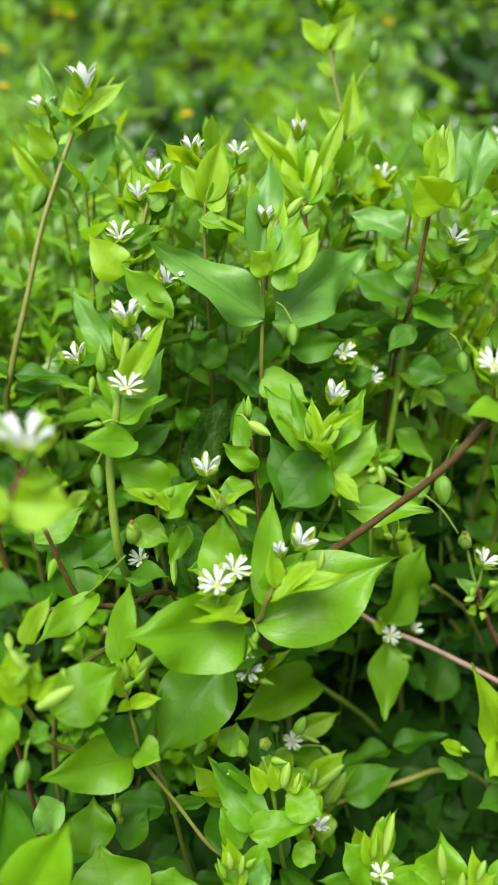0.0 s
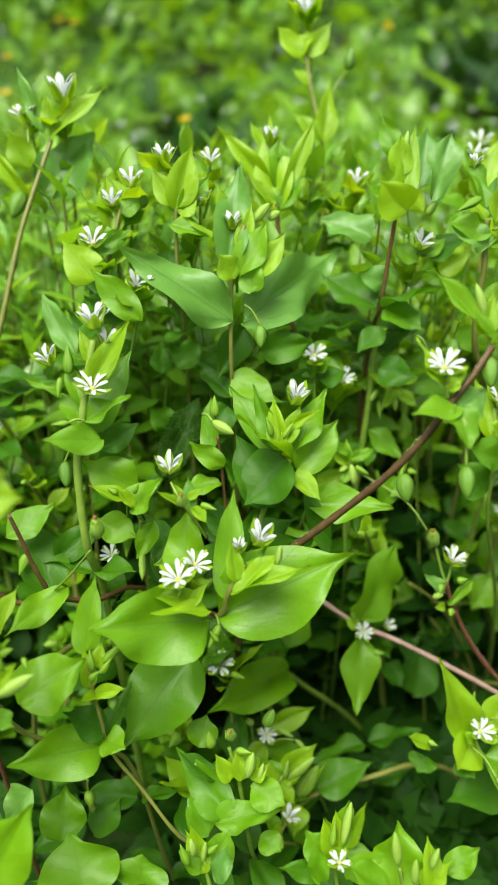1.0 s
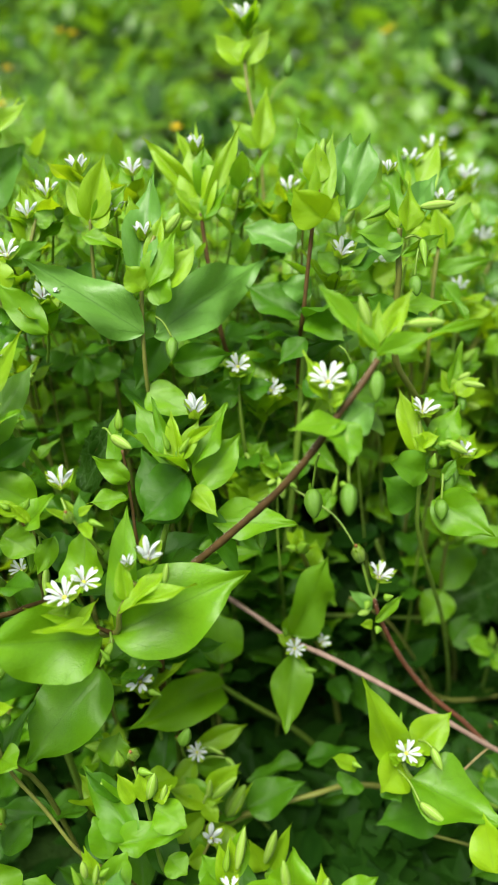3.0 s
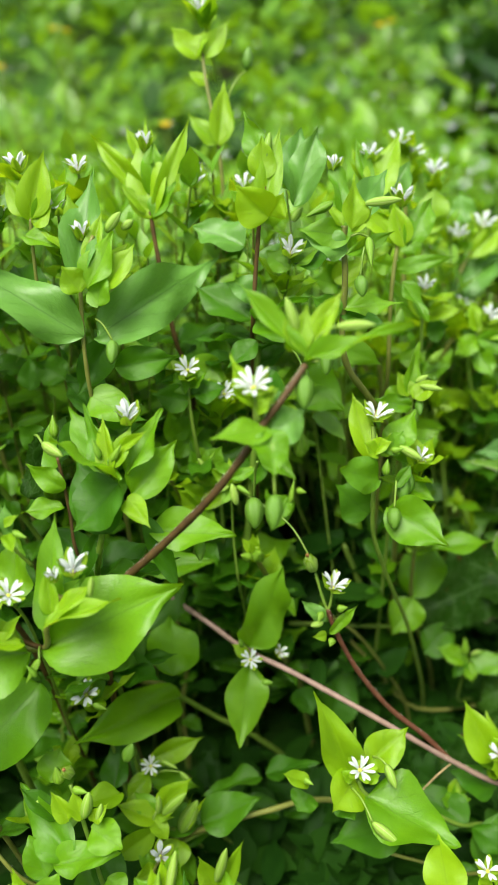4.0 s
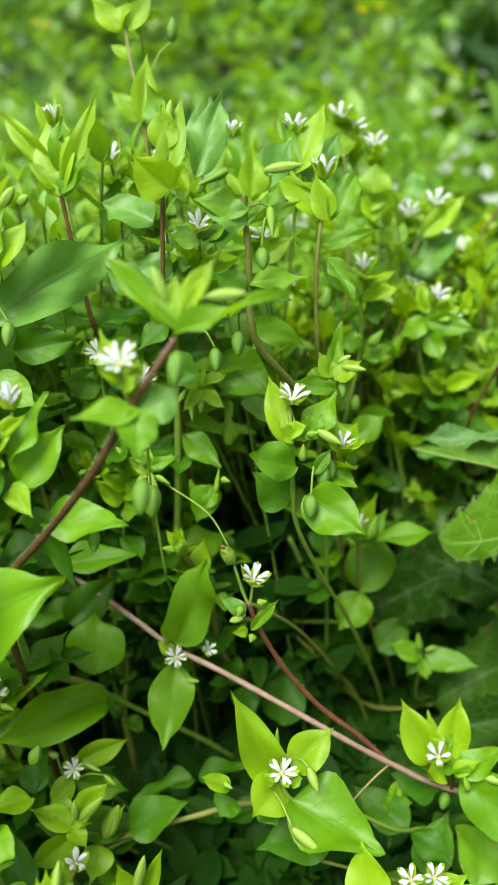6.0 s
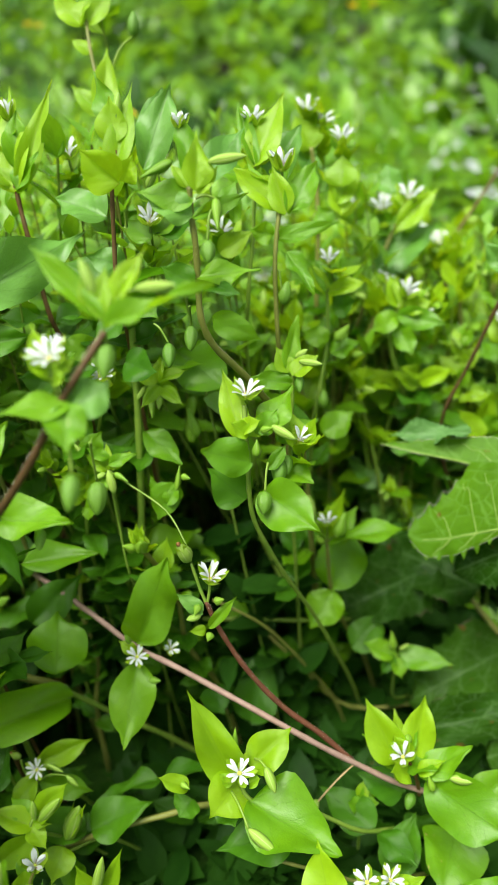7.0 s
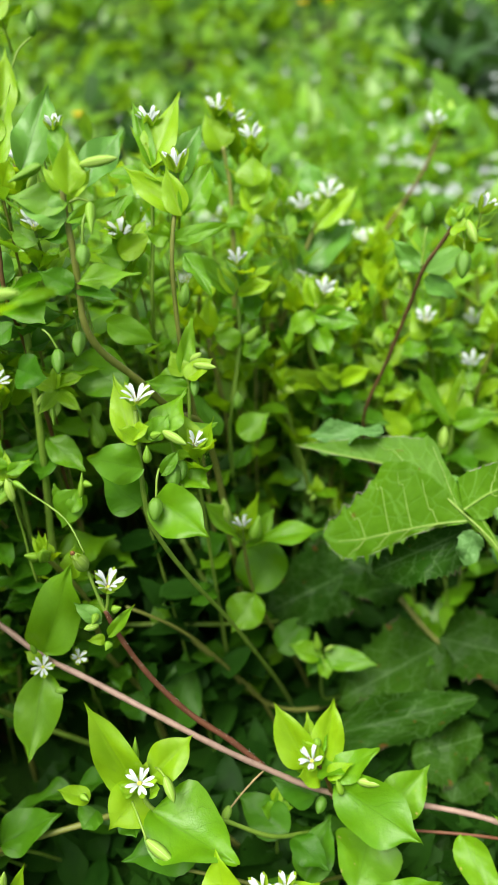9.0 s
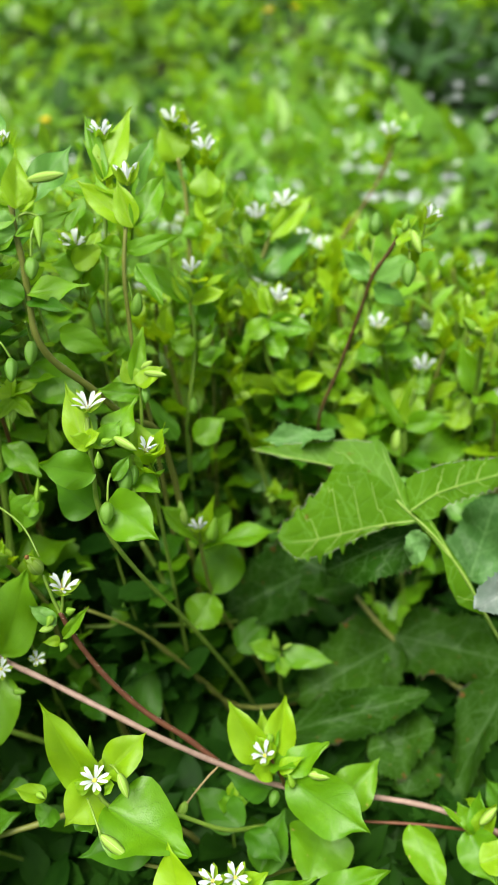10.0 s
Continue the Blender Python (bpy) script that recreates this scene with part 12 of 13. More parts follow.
leaf(p, (46.9, 146, 46.1), (47.3, 150.5, 53.3), 4.8, (0.16, -0.49, 0.86), "f")
leaf(p, (49.4, 132.9, 26.5), (52.5, 145.4, 40.6), 11.3, (0.14, -0.44, 0.89), "g")
leaf(p, (40.7, 132.4, 40), (44.3, 127.6, 35.7), 8.0, (0.18, -0.42, 0.89), "g")
leaf(p, (74.5, 150.8, 33.6), (83.7, 157.9, 38.3), 8.9, (0.04, -0.48, 0.87), "g")

p = plant((115.8, 100, 0), "yellowed chickweed leaves with brown spots at the front", "chickweed", "flowering chickweed stems", "chickweed")
leaf(p, (138.1, 108.8, 18.9), (142.8, 100.2, 22.8), 6.5, (-0.17, 0.32, 0.93), "g")
leaf(p, (137.6, 109.9, 18.7), (132.2, 122.9, 19.2), 8.5, (0.01, -0.03, 1.00), "g")
stem(p, [(151.9, 125.5, -2), (149.1, 119.5, 6.1), (144.5, 113.5, 13.6), (133.4, 106.6, 22.1), (124.6, 105.8, 25.7), (113.9, 105.6, 28.5), (102.3, 107.4, 27)], 0.38, 0.30, RUSSET_STEM)
leaf(p, (112.3, 105.4, 28.7), (117.9, 93.9, 22.4), 7.2, (-0.11, -0.42, 0.90), "s")
leaf(p, (124.2, 104.7, 27.7), (128.1, 95.3, 23.6), 9.2, (-0.13, -0.32, 0.94), "f")
leaf(p, (125.7, 103.5, 27.6), (126.5, 107.9, 36.4), 4.2, (-0.13, -0.35, 0.93), "f")
leaf(p, (125.7, 103.5, 27.6), (129.6, 105.5, 36.1), 4.6, (-0.14, -0.34, 0.93), "y")
leaf(p, (125.2, 104.1, 28.6), (122.2, 107.7, 32.9), 3.5, (-0.12, -0.35, 0.93), "f")
leaf(p, (124.5, 103.5, 27.7), (118.1, 107.6, 33.2), 1.4, (-0.11, -0.35, 0.93), "f")
leaf(p, (125.3, 98.8, 25.7), (134.1, 99.7, 29.9), 6.8, (-0.14, -0.32, 0.94), "y")
bud(p, (125.5, 102.4, 33.4), (128.8, 103.7, 37), 0.76, "p")
leaf(p, (91.8, 90.6, 27.6), (106.2, 93.3, 34.2), 6.6, (-0.03, -0.31, 0.95), "f")
leaf(p, (127, 107.8, 30.6), (123.4, 108.1, 33.3), 2.4, (-0.13, -0.35, 0.93), "y")

p = plant((92.8, 192, 0), "yellow-green chickweed shoot filling the shoulder of the stand", "chickweed", "flowering chickweed stems", "chickweed")
leaf(p, (92.7, 202, 24.8), (81.9, 201.7, 26.7), 6.7, (0.18, 0.01, 0.98), "g")
leaf(p, (93.9, 201.9, 24.6), (103.1, 200.4, 24.1), 5.7, (0.06, -0.01, 1.00), "g")
leaf(p, (92.8, 199, 42), (81.1, 198.7, 42.4), 7.1, (0.03, 0.00, 1.00), "g")
leaf(p, (94, 199.1, 42.1), (103.2, 200.7, 43.5), 5.9, (-0.15, -0.03, 0.99), "f")
leaf(p, (93.9, 195.7, 59.9), (103.2, 188.2, 58.9), 7.3, (0.07, -0.05, 1.00), "g")
leaf(p, (92.9, 196.3, 60), (83.7, 201.5, 60.9), 6.5, (0.07, -0.04, 1.00), "g")
leaf(p, (93.5, 193.9, 71), (92.5, 207, 73.4), 8.1, (0.01, -0.18, 0.98), "g")
leaf(p, (93.5, 192.7, 70.9), (93.6, 179.4, 69.9), 8.1, (0.00, -0.07, 1.00), "g")
leaf(p, (94.1, 190.4, 78.9), (105.3, 183.2, 79.8), 8.1, (-0.06, 0.04, 1.00), "g")
leaf(p, (93.1, 191, 78.9), (85, 195.2, 78.5), 5.6, (-0.04, 0.02, 1.00), "g")
stem(p, [(93.3, 207.1, -2), (93.3, 201.1, 29.4), (93.4, 195.1, 65.3), (93.6, 190, 81.3), (93.8, 190.7, 92), (93.2, 191.2, 102.3)], 0.48, 0.36, GREEN_STEM)
leaf(p, (92.7, 187.4, 88.7), (86.2, 187.8, 93.9), 4.3, (0.01, -0.64, 0.77), "y")
leaf(p, (93.2, 187.9, 90.4), (101.1, 183.1, 95.9), 5.1, (-0.02, -0.59, 0.80), "y")
leaf(p, (92.9, 188.4, 92.2), (88, 183.3, 96.8), 3.9, (0.01, -0.82, 0.58), "y")
leaf(p, (92.3, 188.9, 93.9), (91.1, 189.4, 101.2), 4.6, (0.00, -0.79, 0.61), "f")
leaf(p, (92.7, 189.3, 95.6), (96.9, 191.8, 97.3), 5.1, (-0.01, -0.75, 0.66), "f")
leaf(p, (92.6, 189.8, 97.3), (88.1, 187.1, 104.6), 3.9, (0.01, -0.78, 0.63), "y")
leaf(p, (92.9, 190.3, 99), (96.5, 191.9, 105.1), 5.0, (-0.01, -0.67, 0.74), "f")
leaf(p, (93.1, 190.7, 100.6), (93.5, 189.5, 104.8), 4.7, (-0.01, -0.70, 0.71), "y")
leaf(p, (92.7, 191.2, 102.3), (91, 191.6, 109.4), 3.7, (0.00, -0.85, 0.53), "y")
bud(p, (93.2, 190.2, 102.7), (95.2, 191.5, 106.4), 0.60, "b")
bud(p, (93.2, 189.8, 102), (90.5, 190.5, 105.3), 0.77, "p")
flower(p, (94.1, 192.8, 106.8), (-0.00, -0.32, 0.95), 5.4, 41, 38)
stem(p, [(95.3, 194.9, 93), (95.3, 193.9, 99.9), (94.1, 193, 106.4)], 0.3, 0.25, GREEN_STEM, name="stalk")
leaf(p, (94.5, 193.6, 102), (94.6, 188.1, 108.2), 4.1, (-0.01, 0.75, 0.66), "y")
leaf(p, (94.3, 193.2, 104.5), (98.5, 191.3, 113.1), 4.9, (-0.81, 0.35, 0.47), "y")
leaf(p, (94.5, 193.6, 101.9), (96.9, 201.6, 109.3), 5.6, (-0.19, -0.63, 0.75), "y")
leaf(p, (94.3, 193.2, 104.4), (87.7, 199.8, 109.1), 5.2, (0.32, -0.32, 0.89), "f")
leaf(p, (94.4, 193.4, 103.3), (89.1, 191.9, 112.4), 5.3, (0.83, 0.23, 0.52), "y")

p = plant((105.2, 199.6, 0), "yellow-green chickweed shoot filling the shoulder of the stand", "chickweed", "flowering chickweed stems", "chickweed")
leaf(p, (96, 208.4, 21.9), (103.3, 197.7, 23.7), 8.0, (-0.08, 0.11, 0.99), "g")
leaf(p, (95.2, 209.2, 22), (84.8, 216.5, 26.5), 8.2, (0.27, -0.19, 0.94), "g")
leaf(p, (96.3, 206.4, 37.5), (93.3, 214.6, 42.6), 6.2, (0.17, -0.47, 0.86), "g")
leaf(p, (96.6, 205.4, 37.5), (99.1, 198.5, 41.7), 5.3, (-0.17, 0.47, 0.87), "f")
leaf(p, (97.9, 202.9, 53.3), (109, 203, 58), 7.3, (-0.39, -0.00, 0.92), "g")
leaf(p, (96.8, 202.8, 53.4), (84.6, 200.9, 60.3), 8.6, (0.48, 0.08, 0.87), "g")
leaf(p, (98.6, 200, 63.3), (90.8, 194.9, 65.9), 6.0, (0.22, 0.15, 0.96), "f")
leaf(p, (99.5, 200.7, 63.3), (106.4, 207.4, 66.7), 6.3, (-0.24, -0.23, 0.94), "g")
leaf(p, (101.6, 198.3, 70.8), (109.2, 206.5, 72.3), 6.9, (-0.09, -0.10, 0.99), "f")
leaf(p, (100.7, 197.6, 70.8), (92.6, 192, 72.2), 6.1, (0.12, 0.08, 0.99), "g")
stem(p, [(94.8, 214, -2), (95.9, 208, 26), (97.6, 202, 57.8), (101.8, 197.2, 73), (105.9, 198.3, 83.9), (105.3, 199.1, 94.7)], 0.50, 0.38, GREEN_STEM)
leaf(p, (104.7, 194.9, 80.5), (113.3, 191.9, 83.6), 4.1, (-0.06, -0.59, 0.80), "y")
leaf(p, (105.2, 195.5, 82.2), (99.1, 193.7, 84.7), 3.5, (-0.05, -0.79, 0.61), "y")
leaf(p, (105.2, 196, 84.1), (106.7, 195.5, 91.4), 3.4, (-0.05, -0.62, 0.78), "f")
leaf(p, (104.7, 196.5, 85.9), (108, 196.7, 87.7), 5.3, (-0.05, -0.68, 0.74), "y")
leaf(p, (104.6, 197, 87.7), (99.5, 200.5, 92.3), 4.4, (-0.03, -0.60, 0.80), "y")
leaf(p, (105.5, 197.6, 89.4), (110.4, 202.1, 93.5), 4.6, (-0.06, -0.67, 0.74), "y")
leaf(p, (105.6, 198.1, 91.2), (104.9, 198.7, 94.3), 4.1, (-0.05, -0.76, 0.65), "y")
leaf(p, (105, 198.6, 93), (103.6, 203.1, 98.7), 4.3, (-0.05, -0.80, 0.60), "y")
leaf(p, (105.2, 199.1, 94.7), (107.9, 197.8, 100.1), 3.4, (-0.06, -0.78, 0.63), "f")
bud(p, (105.3, 198.2, 95.1), (107.2, 199.5, 99), 0.60, "b")
bud(p, (105.2, 197.7, 94.4), (102.3, 198.5, 97.8), 0.77, "p")

p = plant((111, 194, 0), "yellow-green chickweed shoot filling the shoulder of the stand", "chickweed", "flowering chickweed stems", "chickweed")
leaf(p, (109.6, 203.2, 15.5), (99.4, 207, 16.1), 6.7, (0.05, -0.02, 1.00), "g")
leaf(p, (110.7, 202.8, 15.4), (122.4, 199.8, 14.6), 7.4, (0.07, -0.02, 1.00), "f")
leaf(p, (109.9, 199.5, 26.4), (105.3, 191.9, 25.5), 5.5, (-0.05, -0.08, 1.00), "g")
leaf(p, (110.4, 200.4, 26.8), (113.4, 208.5, 32.4), 6.3, (-0.19, -0.51, 0.84), "f")
leaf(p, (109.8, 196.6, 37.9), (99.3, 187.8, 41.5), 8.5, (0.19, 0.16, 0.97), "f")
leaf(p, (110.7, 197.3, 37.8), (121.8, 205.5, 38.7), 8.4, (-0.05, -0.04, 1.00), "g")
leaf(p, (109.9, 194.8, 47), (101.9, 200.4, 52.4), 6.8, (0.40, -0.28, 0.87), "g")
leaf(p, (110.8, 194.4, 46.9), (120.1, 193, 51.1), 6.3, (-0.40, 0.06, 0.91), "f")
leaf(p, (110.7, 192.6, 54.7), (117, 201, 54.9), 6.4, (-0.01, -0.01, 1.00), "g")
leaf(p, (110, 191.8, 54.9), (103.3, 186.2, 58.3), 5.8, (0.28, 0.23, 0.93), "f")
stem(p, [(110.1, 208.1, -2), (110.2, 202.1, 18.5), (110.2, 196.1, 41.1), (110.4, 191.4, 57), (110.6, 192.7, 68.7), (110.9, 193.8, 79.8)], 0.51, 0.39, GREEN_STEM)
leaf(p, (109.9, 189.4, 65.2), (101, 185.6, 69.8), 3.8, (-0.06, -0.72, 0.69), "f")
leaf(p, (110, 190, 67.1), (115.5, 186.4, 74.8), 3.9, (-0.08, -0.70, 0.71), "f")
leaf(p, (111, 190.5, 68.9), (111.7, 190.7, 69.7), 4.8, (-0.08, -0.69, 0.72), "f")
leaf(p, (110.9, 191.1, 70.7), (106.7, 191.8, 77.7), 3.6, (-0.05, -0.56, 0.83), "y")
leaf(p, (110.4, 191.6, 72.6), (115.7, 189.9, 78.7), 5.2, (-0.09, -0.76, 0.65), "f")
leaf(p, (110.2, 192.2, 74.4), (105.9, 191.6, 79.4), 3.5, (-0.06, -0.67, 0.74), "y")
leaf(p, (111, 192.7, 76.2), (112.9, 192.1, 84.5), 5.3, (-0.08, -0.69, 0.72), "y")
leaf(p, (110.5, 193.3, 78.1), (112.5, 197.3, 79.8), 4.0, (-0.07, -0.64, 0.77), "y")
leaf(p, (110.8, 193.8, 79.9), (108.3, 197.8, 84.6), 5.2, (-0.07, -0.69, 0.72), "y")
bud(p, (110.8, 192.9, 80.3), (112.8, 194.4, 84.3), 0.60, "b")
bud(p, (110.8, 192.4, 79.6), (107.8, 193.3, 83.1), 0.75, "p")

p = plant((121.8, 204.6, 0), "yellow-green chickweed shoot filling the shoulder of the stand", "chickweed", "flowering chickweed stems", "chickweed")
leaf(p, (127.2, 213.2, 18.1), (123.7, 205.8, 22.6), 5.7, (0.21, 0.43, 0.88), "g")
leaf(p, (127.8, 214.1, 18), (135, 223, 19.7), 7.0, (-0.09, -0.12, 0.99), "g")
leaf(p, (127.5, 210.6, 30.7), (138.8, 209.1, 34.1), 7.2, (-0.28, 0.04, 0.96), "g")
leaf(p, (126.4, 210.8, 30.6), (117, 213, 32.7), 6.1, (0.20, -0.05, 0.98), "g")
leaf(p, (126.8, 207.3, 43.5), (134.1, 201.1, 42.6), 5.9, (0.07, -0.06, 1.00), "f")
leaf(p, (125.9, 208, 43.6), (116, 214.2, 44.8), 7.2, (0.08, -0.05, 1.00), "g")
leaf(p, (124.8, 205.4, 53.2), (116.1, 211.1, 58.9), 7.2, (0.40, -0.26, 0.88), "g")
leaf(p, (125.7, 204.8, 53.3), (134.9, 199.6, 59.5), 7.5, (-0.44, 0.25, 0.86), "g")
leaf(p, (124.5, 202.7, 60.9), (133.1, 202.4, 62.6), 5.5, (-0.20, 0.01, 0.98), "g")
leaf(p, (123.4, 202.9, 61.1), (114.1, 206.2, 67.7), 7.2, (0.52, -0.19, 0.83), "g")
stem(p, [(128.1, 218.8, -2), (127.4, 212.8, 21.4), (126.2, 206.8, 47.5), (123.5, 202, 63.1), (120.7, 203.2, 74.9), (121.4, 204.3, 86.1)], 0.52, 0.40, GREEN_STEM)
leaf(p, (120.6, 199.8, 71.3), (119.8, 199.5, 77.7), 4.9, (-0.12, -0.77, 0.63), "y")
leaf(p, (121.1, 200.4, 73.1), (126.6, 199.5, 74.3), 4.8, (-0.11, -0.62, 0.78), "f")
leaf(p, (121, 200.9, 75), (113.4, 197.9, 81.6), 3.4, (-0.08, -0.60, 0.79), "y")
leaf(p, (120.6, 201.5, 76.9), (125, 200.1, 84), 5.0, (-0.11, -0.67, 0.73), "y")
leaf(p, (120.7, 202.1, 78.8), (119.9, 200.3, 82.1), 4.2, (-0.09, -0.56, 0.82), "y")
leaf(p, (121.1, 202.6, 80.6), (117.1, 201.7, 88.5), 3.9, (-0.09, -0.64, 0.76), "f")
leaf(p, (121.4, 203.2, 82.4), (125.5, 203.4, 87.8), 4.3, (-0.11, -0.65, 0.75), "f")
leaf(p, (121.8, 203.7, 84.2), (119.8, 203.7, 88.4), 5.0, (-0.12, -0.78, 0.62), "f")
leaf(p, (121.8, 204.3, 86), (120.5, 204.3, 93.8), 3.4, (-0.10, -0.63, 0.77), "y")
bud(p, (121.3, 203.4, 86.5), (123.2, 204.8, 90.5), 0.61, "b")
bud(p, (121.2, 202.9, 85.7), (118.1, 203.7, 89.3), 0.76, "p")

p = plant((13, 144, 0), "bright chickweed shoot with small leaves among the stems", "chickweed", "flowering chickweed stems", "chickweed")
leaf(p, (7.6, 155.4, 29.1), (-2, 152.5, 32.7), 5.3, (0.32, 0.10, 0.94), "g")
leaf(p, (8.7, 155.9, 29.1), (16.9, 161, 32.9), 5.2, (-0.31, -0.19, 0.93), "g")
leaf(p, (8.4, 152.1, 49.3), (4.2, 143.3, 54.3), 5.5, (0.19, 0.41, 0.89), "g")
leaf(p, (8.7, 153.1, 49.4), (9.4, 162.9, 55.4), 5.7, (-0.04, -0.52, 0.85), "g")
leaf(p, (8.9, 149.1, 70.2), (4, 139.2, 73.4), 5.7, (0.12, 0.25, 0.96), "g")
leaf(p, (9.1, 150.2, 70.3), (8.9, 160.3, 74.2), 5.4, (0.01, -0.36, 0.93), "g")
leaf(p, (10.2, 147.2, 82.1), (12.7, 157, 85.1), 5.3, (-0.07, -0.28, 0.96), "g")
leaf(p, (10.1, 146, 82), (9.3, 133.1, 83.7), 6.5, (0.01, 0.13, 0.99), "g")
leaf(p, (11.1, 143.1, 89.8), (7.7, 131.5, 90.2), 6.0, (0.01, 0.03, 1.00), "g")
leaf(p, (11.4, 144.3, 89.8), (14.5, 157.3, 90.3), 6.6, (-0.01, -0.03, 1.00), "g")
stem(p, [(7.7, 160.7, -2), (8.3, 154.7, 34.4), (9.3, 148.7, 76.4), (11.6, 142.8, 92.1), (13.5, 142.8, 101.4), (15.5, 142.6, 110.2)], 0.38, 0.29, GREEN_STEM)
leaf(p, (13.7, 140.1, 98.9), (10.2, 139.1, 105.4), 4.8, (0.32, -0.63, 0.71), "f")
leaf(p, (14.3, 140.5, 100.3), (22, 141.1, 101.6), 4.2, (0.31, -0.70, 0.64), "f")
leaf(p, (14, 140.8, 101.8), (7.3, 141, 106), 4.3, (0.30, -0.60, 0.74), "f")
leaf(p, (14.4, 141.1, 103.2), (21, 140, 110.7), 5.2, (0.29, -0.64, 0.71), "f")
leaf(p, (14.6, 141.4, 104.6), (16.4, 141.6, 107), 4.5, (0.28, -0.61, 0.74), "f")
leaf(p, (15, 141.7, 106), (14.2, 140, 114.5), 4.4, (0.31, -0.66, 0.68), "f")
leaf(p, (14.7, 142, 107.5), (21.1, 140.5, 114.1), 4.7, (0.31, -0.69, 0.66), "f")
leaf(p, (15.5, 142.4, 108.8), (15.3, 141.1, 113.6), 3.4, (0.27, -0.57, 0.77), "f")
leaf(p, (15.7, 142.6, 110.2), (15.6, 145.6, 116.7), 4.0, (0.34, -0.75, 0.56), "f")
bud(p, (15.9, 141.8, 110.7), (17.7, 142.7, 113.7), 0.56, "b")
bud(p, (15.9, 141.4, 110.1), (14.1, 141.7, 112.9), 0.80, "p")

p = plant((22.7, 155.2, 0), "bright chickweed shoot with small leaves among the stems", "chickweed", "flowering chickweed stems", "chickweed")
leaf(p, (26.2, 170.6, 12.4), (38.1, 171, 19.8), 6.9, (-0.53, -0.02, 0.85), "g")
leaf(p, (25.2, 170.4, 12.4), (16.6, 168.8, 17.6), 5.2, (0.51, 0.10, 0.86), "g")
leaf(p, (25.3, 168.1, 32.2), (20.7, 180.7, 35.4), 6.8, (0.08, -0.21, 0.97), "g")
leaf(p, (25.9, 167.1, 32.2), (32.3, 158.6, 33.9), 5.4, (-0.09, 0.12, 0.99), "g")
leaf(p, (24.9, 165, 54.4), (19, 174.8, 53.9), 5.7, (-0.02, 0.03, 1.00), "g")
leaf(p, (25.5, 164.1, 54.7), (31.5, 153.3, 61.8), 7.1, (-0.24, 0.43, 0.87), "g")
leaf(p, (25.5, 161.5, 77.9), (34.6, 161.4, 80.3), 4.8, (-0.26, 0.00, 0.97), "g")
leaf(p, (24.4, 161.6, 78), (12.1, 164.3, 82.8), 6.7, (0.35, -0.08, 0.93), "g")
leaf(p, (24, 158.9, 90.3), (17, 171.2, 90.8), 7.1, (0.02, -0.03, 1.00), "g")
leaf(p, (24.5, 157.8, 90.5), (26.6, 147.1, 94.3), 5.8, (-0.06, 0.32, 0.95), "g")
leaf(p, (23.4, 154.7, 98.5), (20.8, 146.2, 102.2), 4.8, (0.12, 0.37, 0.92), "g")
leaf(p, (23.7, 155.8, 98.4), (25.3, 164, 100.6), 4.4, (-0.05, -0.25, 0.97), "g")
stem(p, [(25.8, 172.6, -2), (25.5, 166.6, 38.1), (24.9, 160.6, 84.7), (23.4, 154.2, 100.6), (22.2, 153.9, 110), (24.8, 153.7, 118.6)], 0.39, 0.29, GREEN_STEM)
leaf(p, (23, 151.2, 107.3), (20.2, 148.8, 114.2), 4.1, (0.29, -0.74, 0.61), "f")
leaf(p, (23.7, 151.6, 108.7), (34, 147.1, 114), 4.5, (0.23, -0.66, 0.71), "y")
leaf(p, (23.2, 151.8, 110.2), (17.2, 151.7, 113), 4.2, (0.30, -0.76, 0.57), "y")
leaf(p, (23.5, 152.2, 111.6), (28.5, 150.1, 119.5), 4.9, (0.26, -0.73, 0.63), "y")
leaf(p, (24.3, 152.5, 112.9), (27.5, 153.1, 115.3), 5.0, (0.21, -0.60, 0.77), "f")
leaf(p, (24.3, 152.8, 114.4), (21.1, 151.1, 120.9), 4.3, (0.27, -0.70, 0.66), "f")
leaf(p, (24.8, 153.1, 115.7), (28.2, 156.2, 121.5), 3.7, (0.25, -0.73, 0.64), "f")
leaf(p, (24.4, 153.4, 117.2), (24.4, 156.5, 119.5), 4.5, (0.28, -0.79, 0.55), "f")
leaf(p, (24.5, 153.7, 118.6), (22.1, 159.2, 123.7), 4.2, (0.27, -0.75, 0.60), "f")
bud(p, (25.1, 152.8, 119), (26.9, 153.7, 122), 0.58, "b")
bud(p, (25.1, 152.4, 118.4), (23.2, 152.7, 121.1), 0.81, "p")

p = plant((19.4, 137.8, 0), "bright chickweed shoot with small leaves among the stems", "chickweed", "flowering chickweed stems", "chickweed")
leaf(p, (14, 149.2, 26.1), (2.7, 147.1, 26.7), 5.7, (0.06, 0.01, 1.00), "g")
leaf(p, (15.2, 149.4, 26.1), (24.2, 151.1, 26.9), 4.7, (-0.09, -0.02, 1.00), "g")
leaf(p, (15.1, 145.7, 44.2), (15.3, 136, 44.9), 4.9, (-0.00, 0.07, 1.00), "g")
leaf(p, (15.2, 146.8, 44.5), (16.3, 154.2, 48.5), 4.3, (-0.07, -0.47, 0.88), "g")
leaf(p, (16, 142.9, 63.4), (23, 136.2, 68.1), 5.4, (-0.32, 0.30, 0.90), "g")
leaf(p, (15.3, 143.7, 63.5), (9, 151.5, 70), 6.0, (0.34, -0.42, 0.84), "g")
leaf(p, (17.3, 140.3, 74.5), (30, 139.8, 80.1), 6.9, (-0.40, 0.02, 0.92), "g")
leaf(p, (16.2, 140.3, 74.5), (4.5, 140.4, 78.8), 6.1, (0.35, -0.00, 0.94), "g")
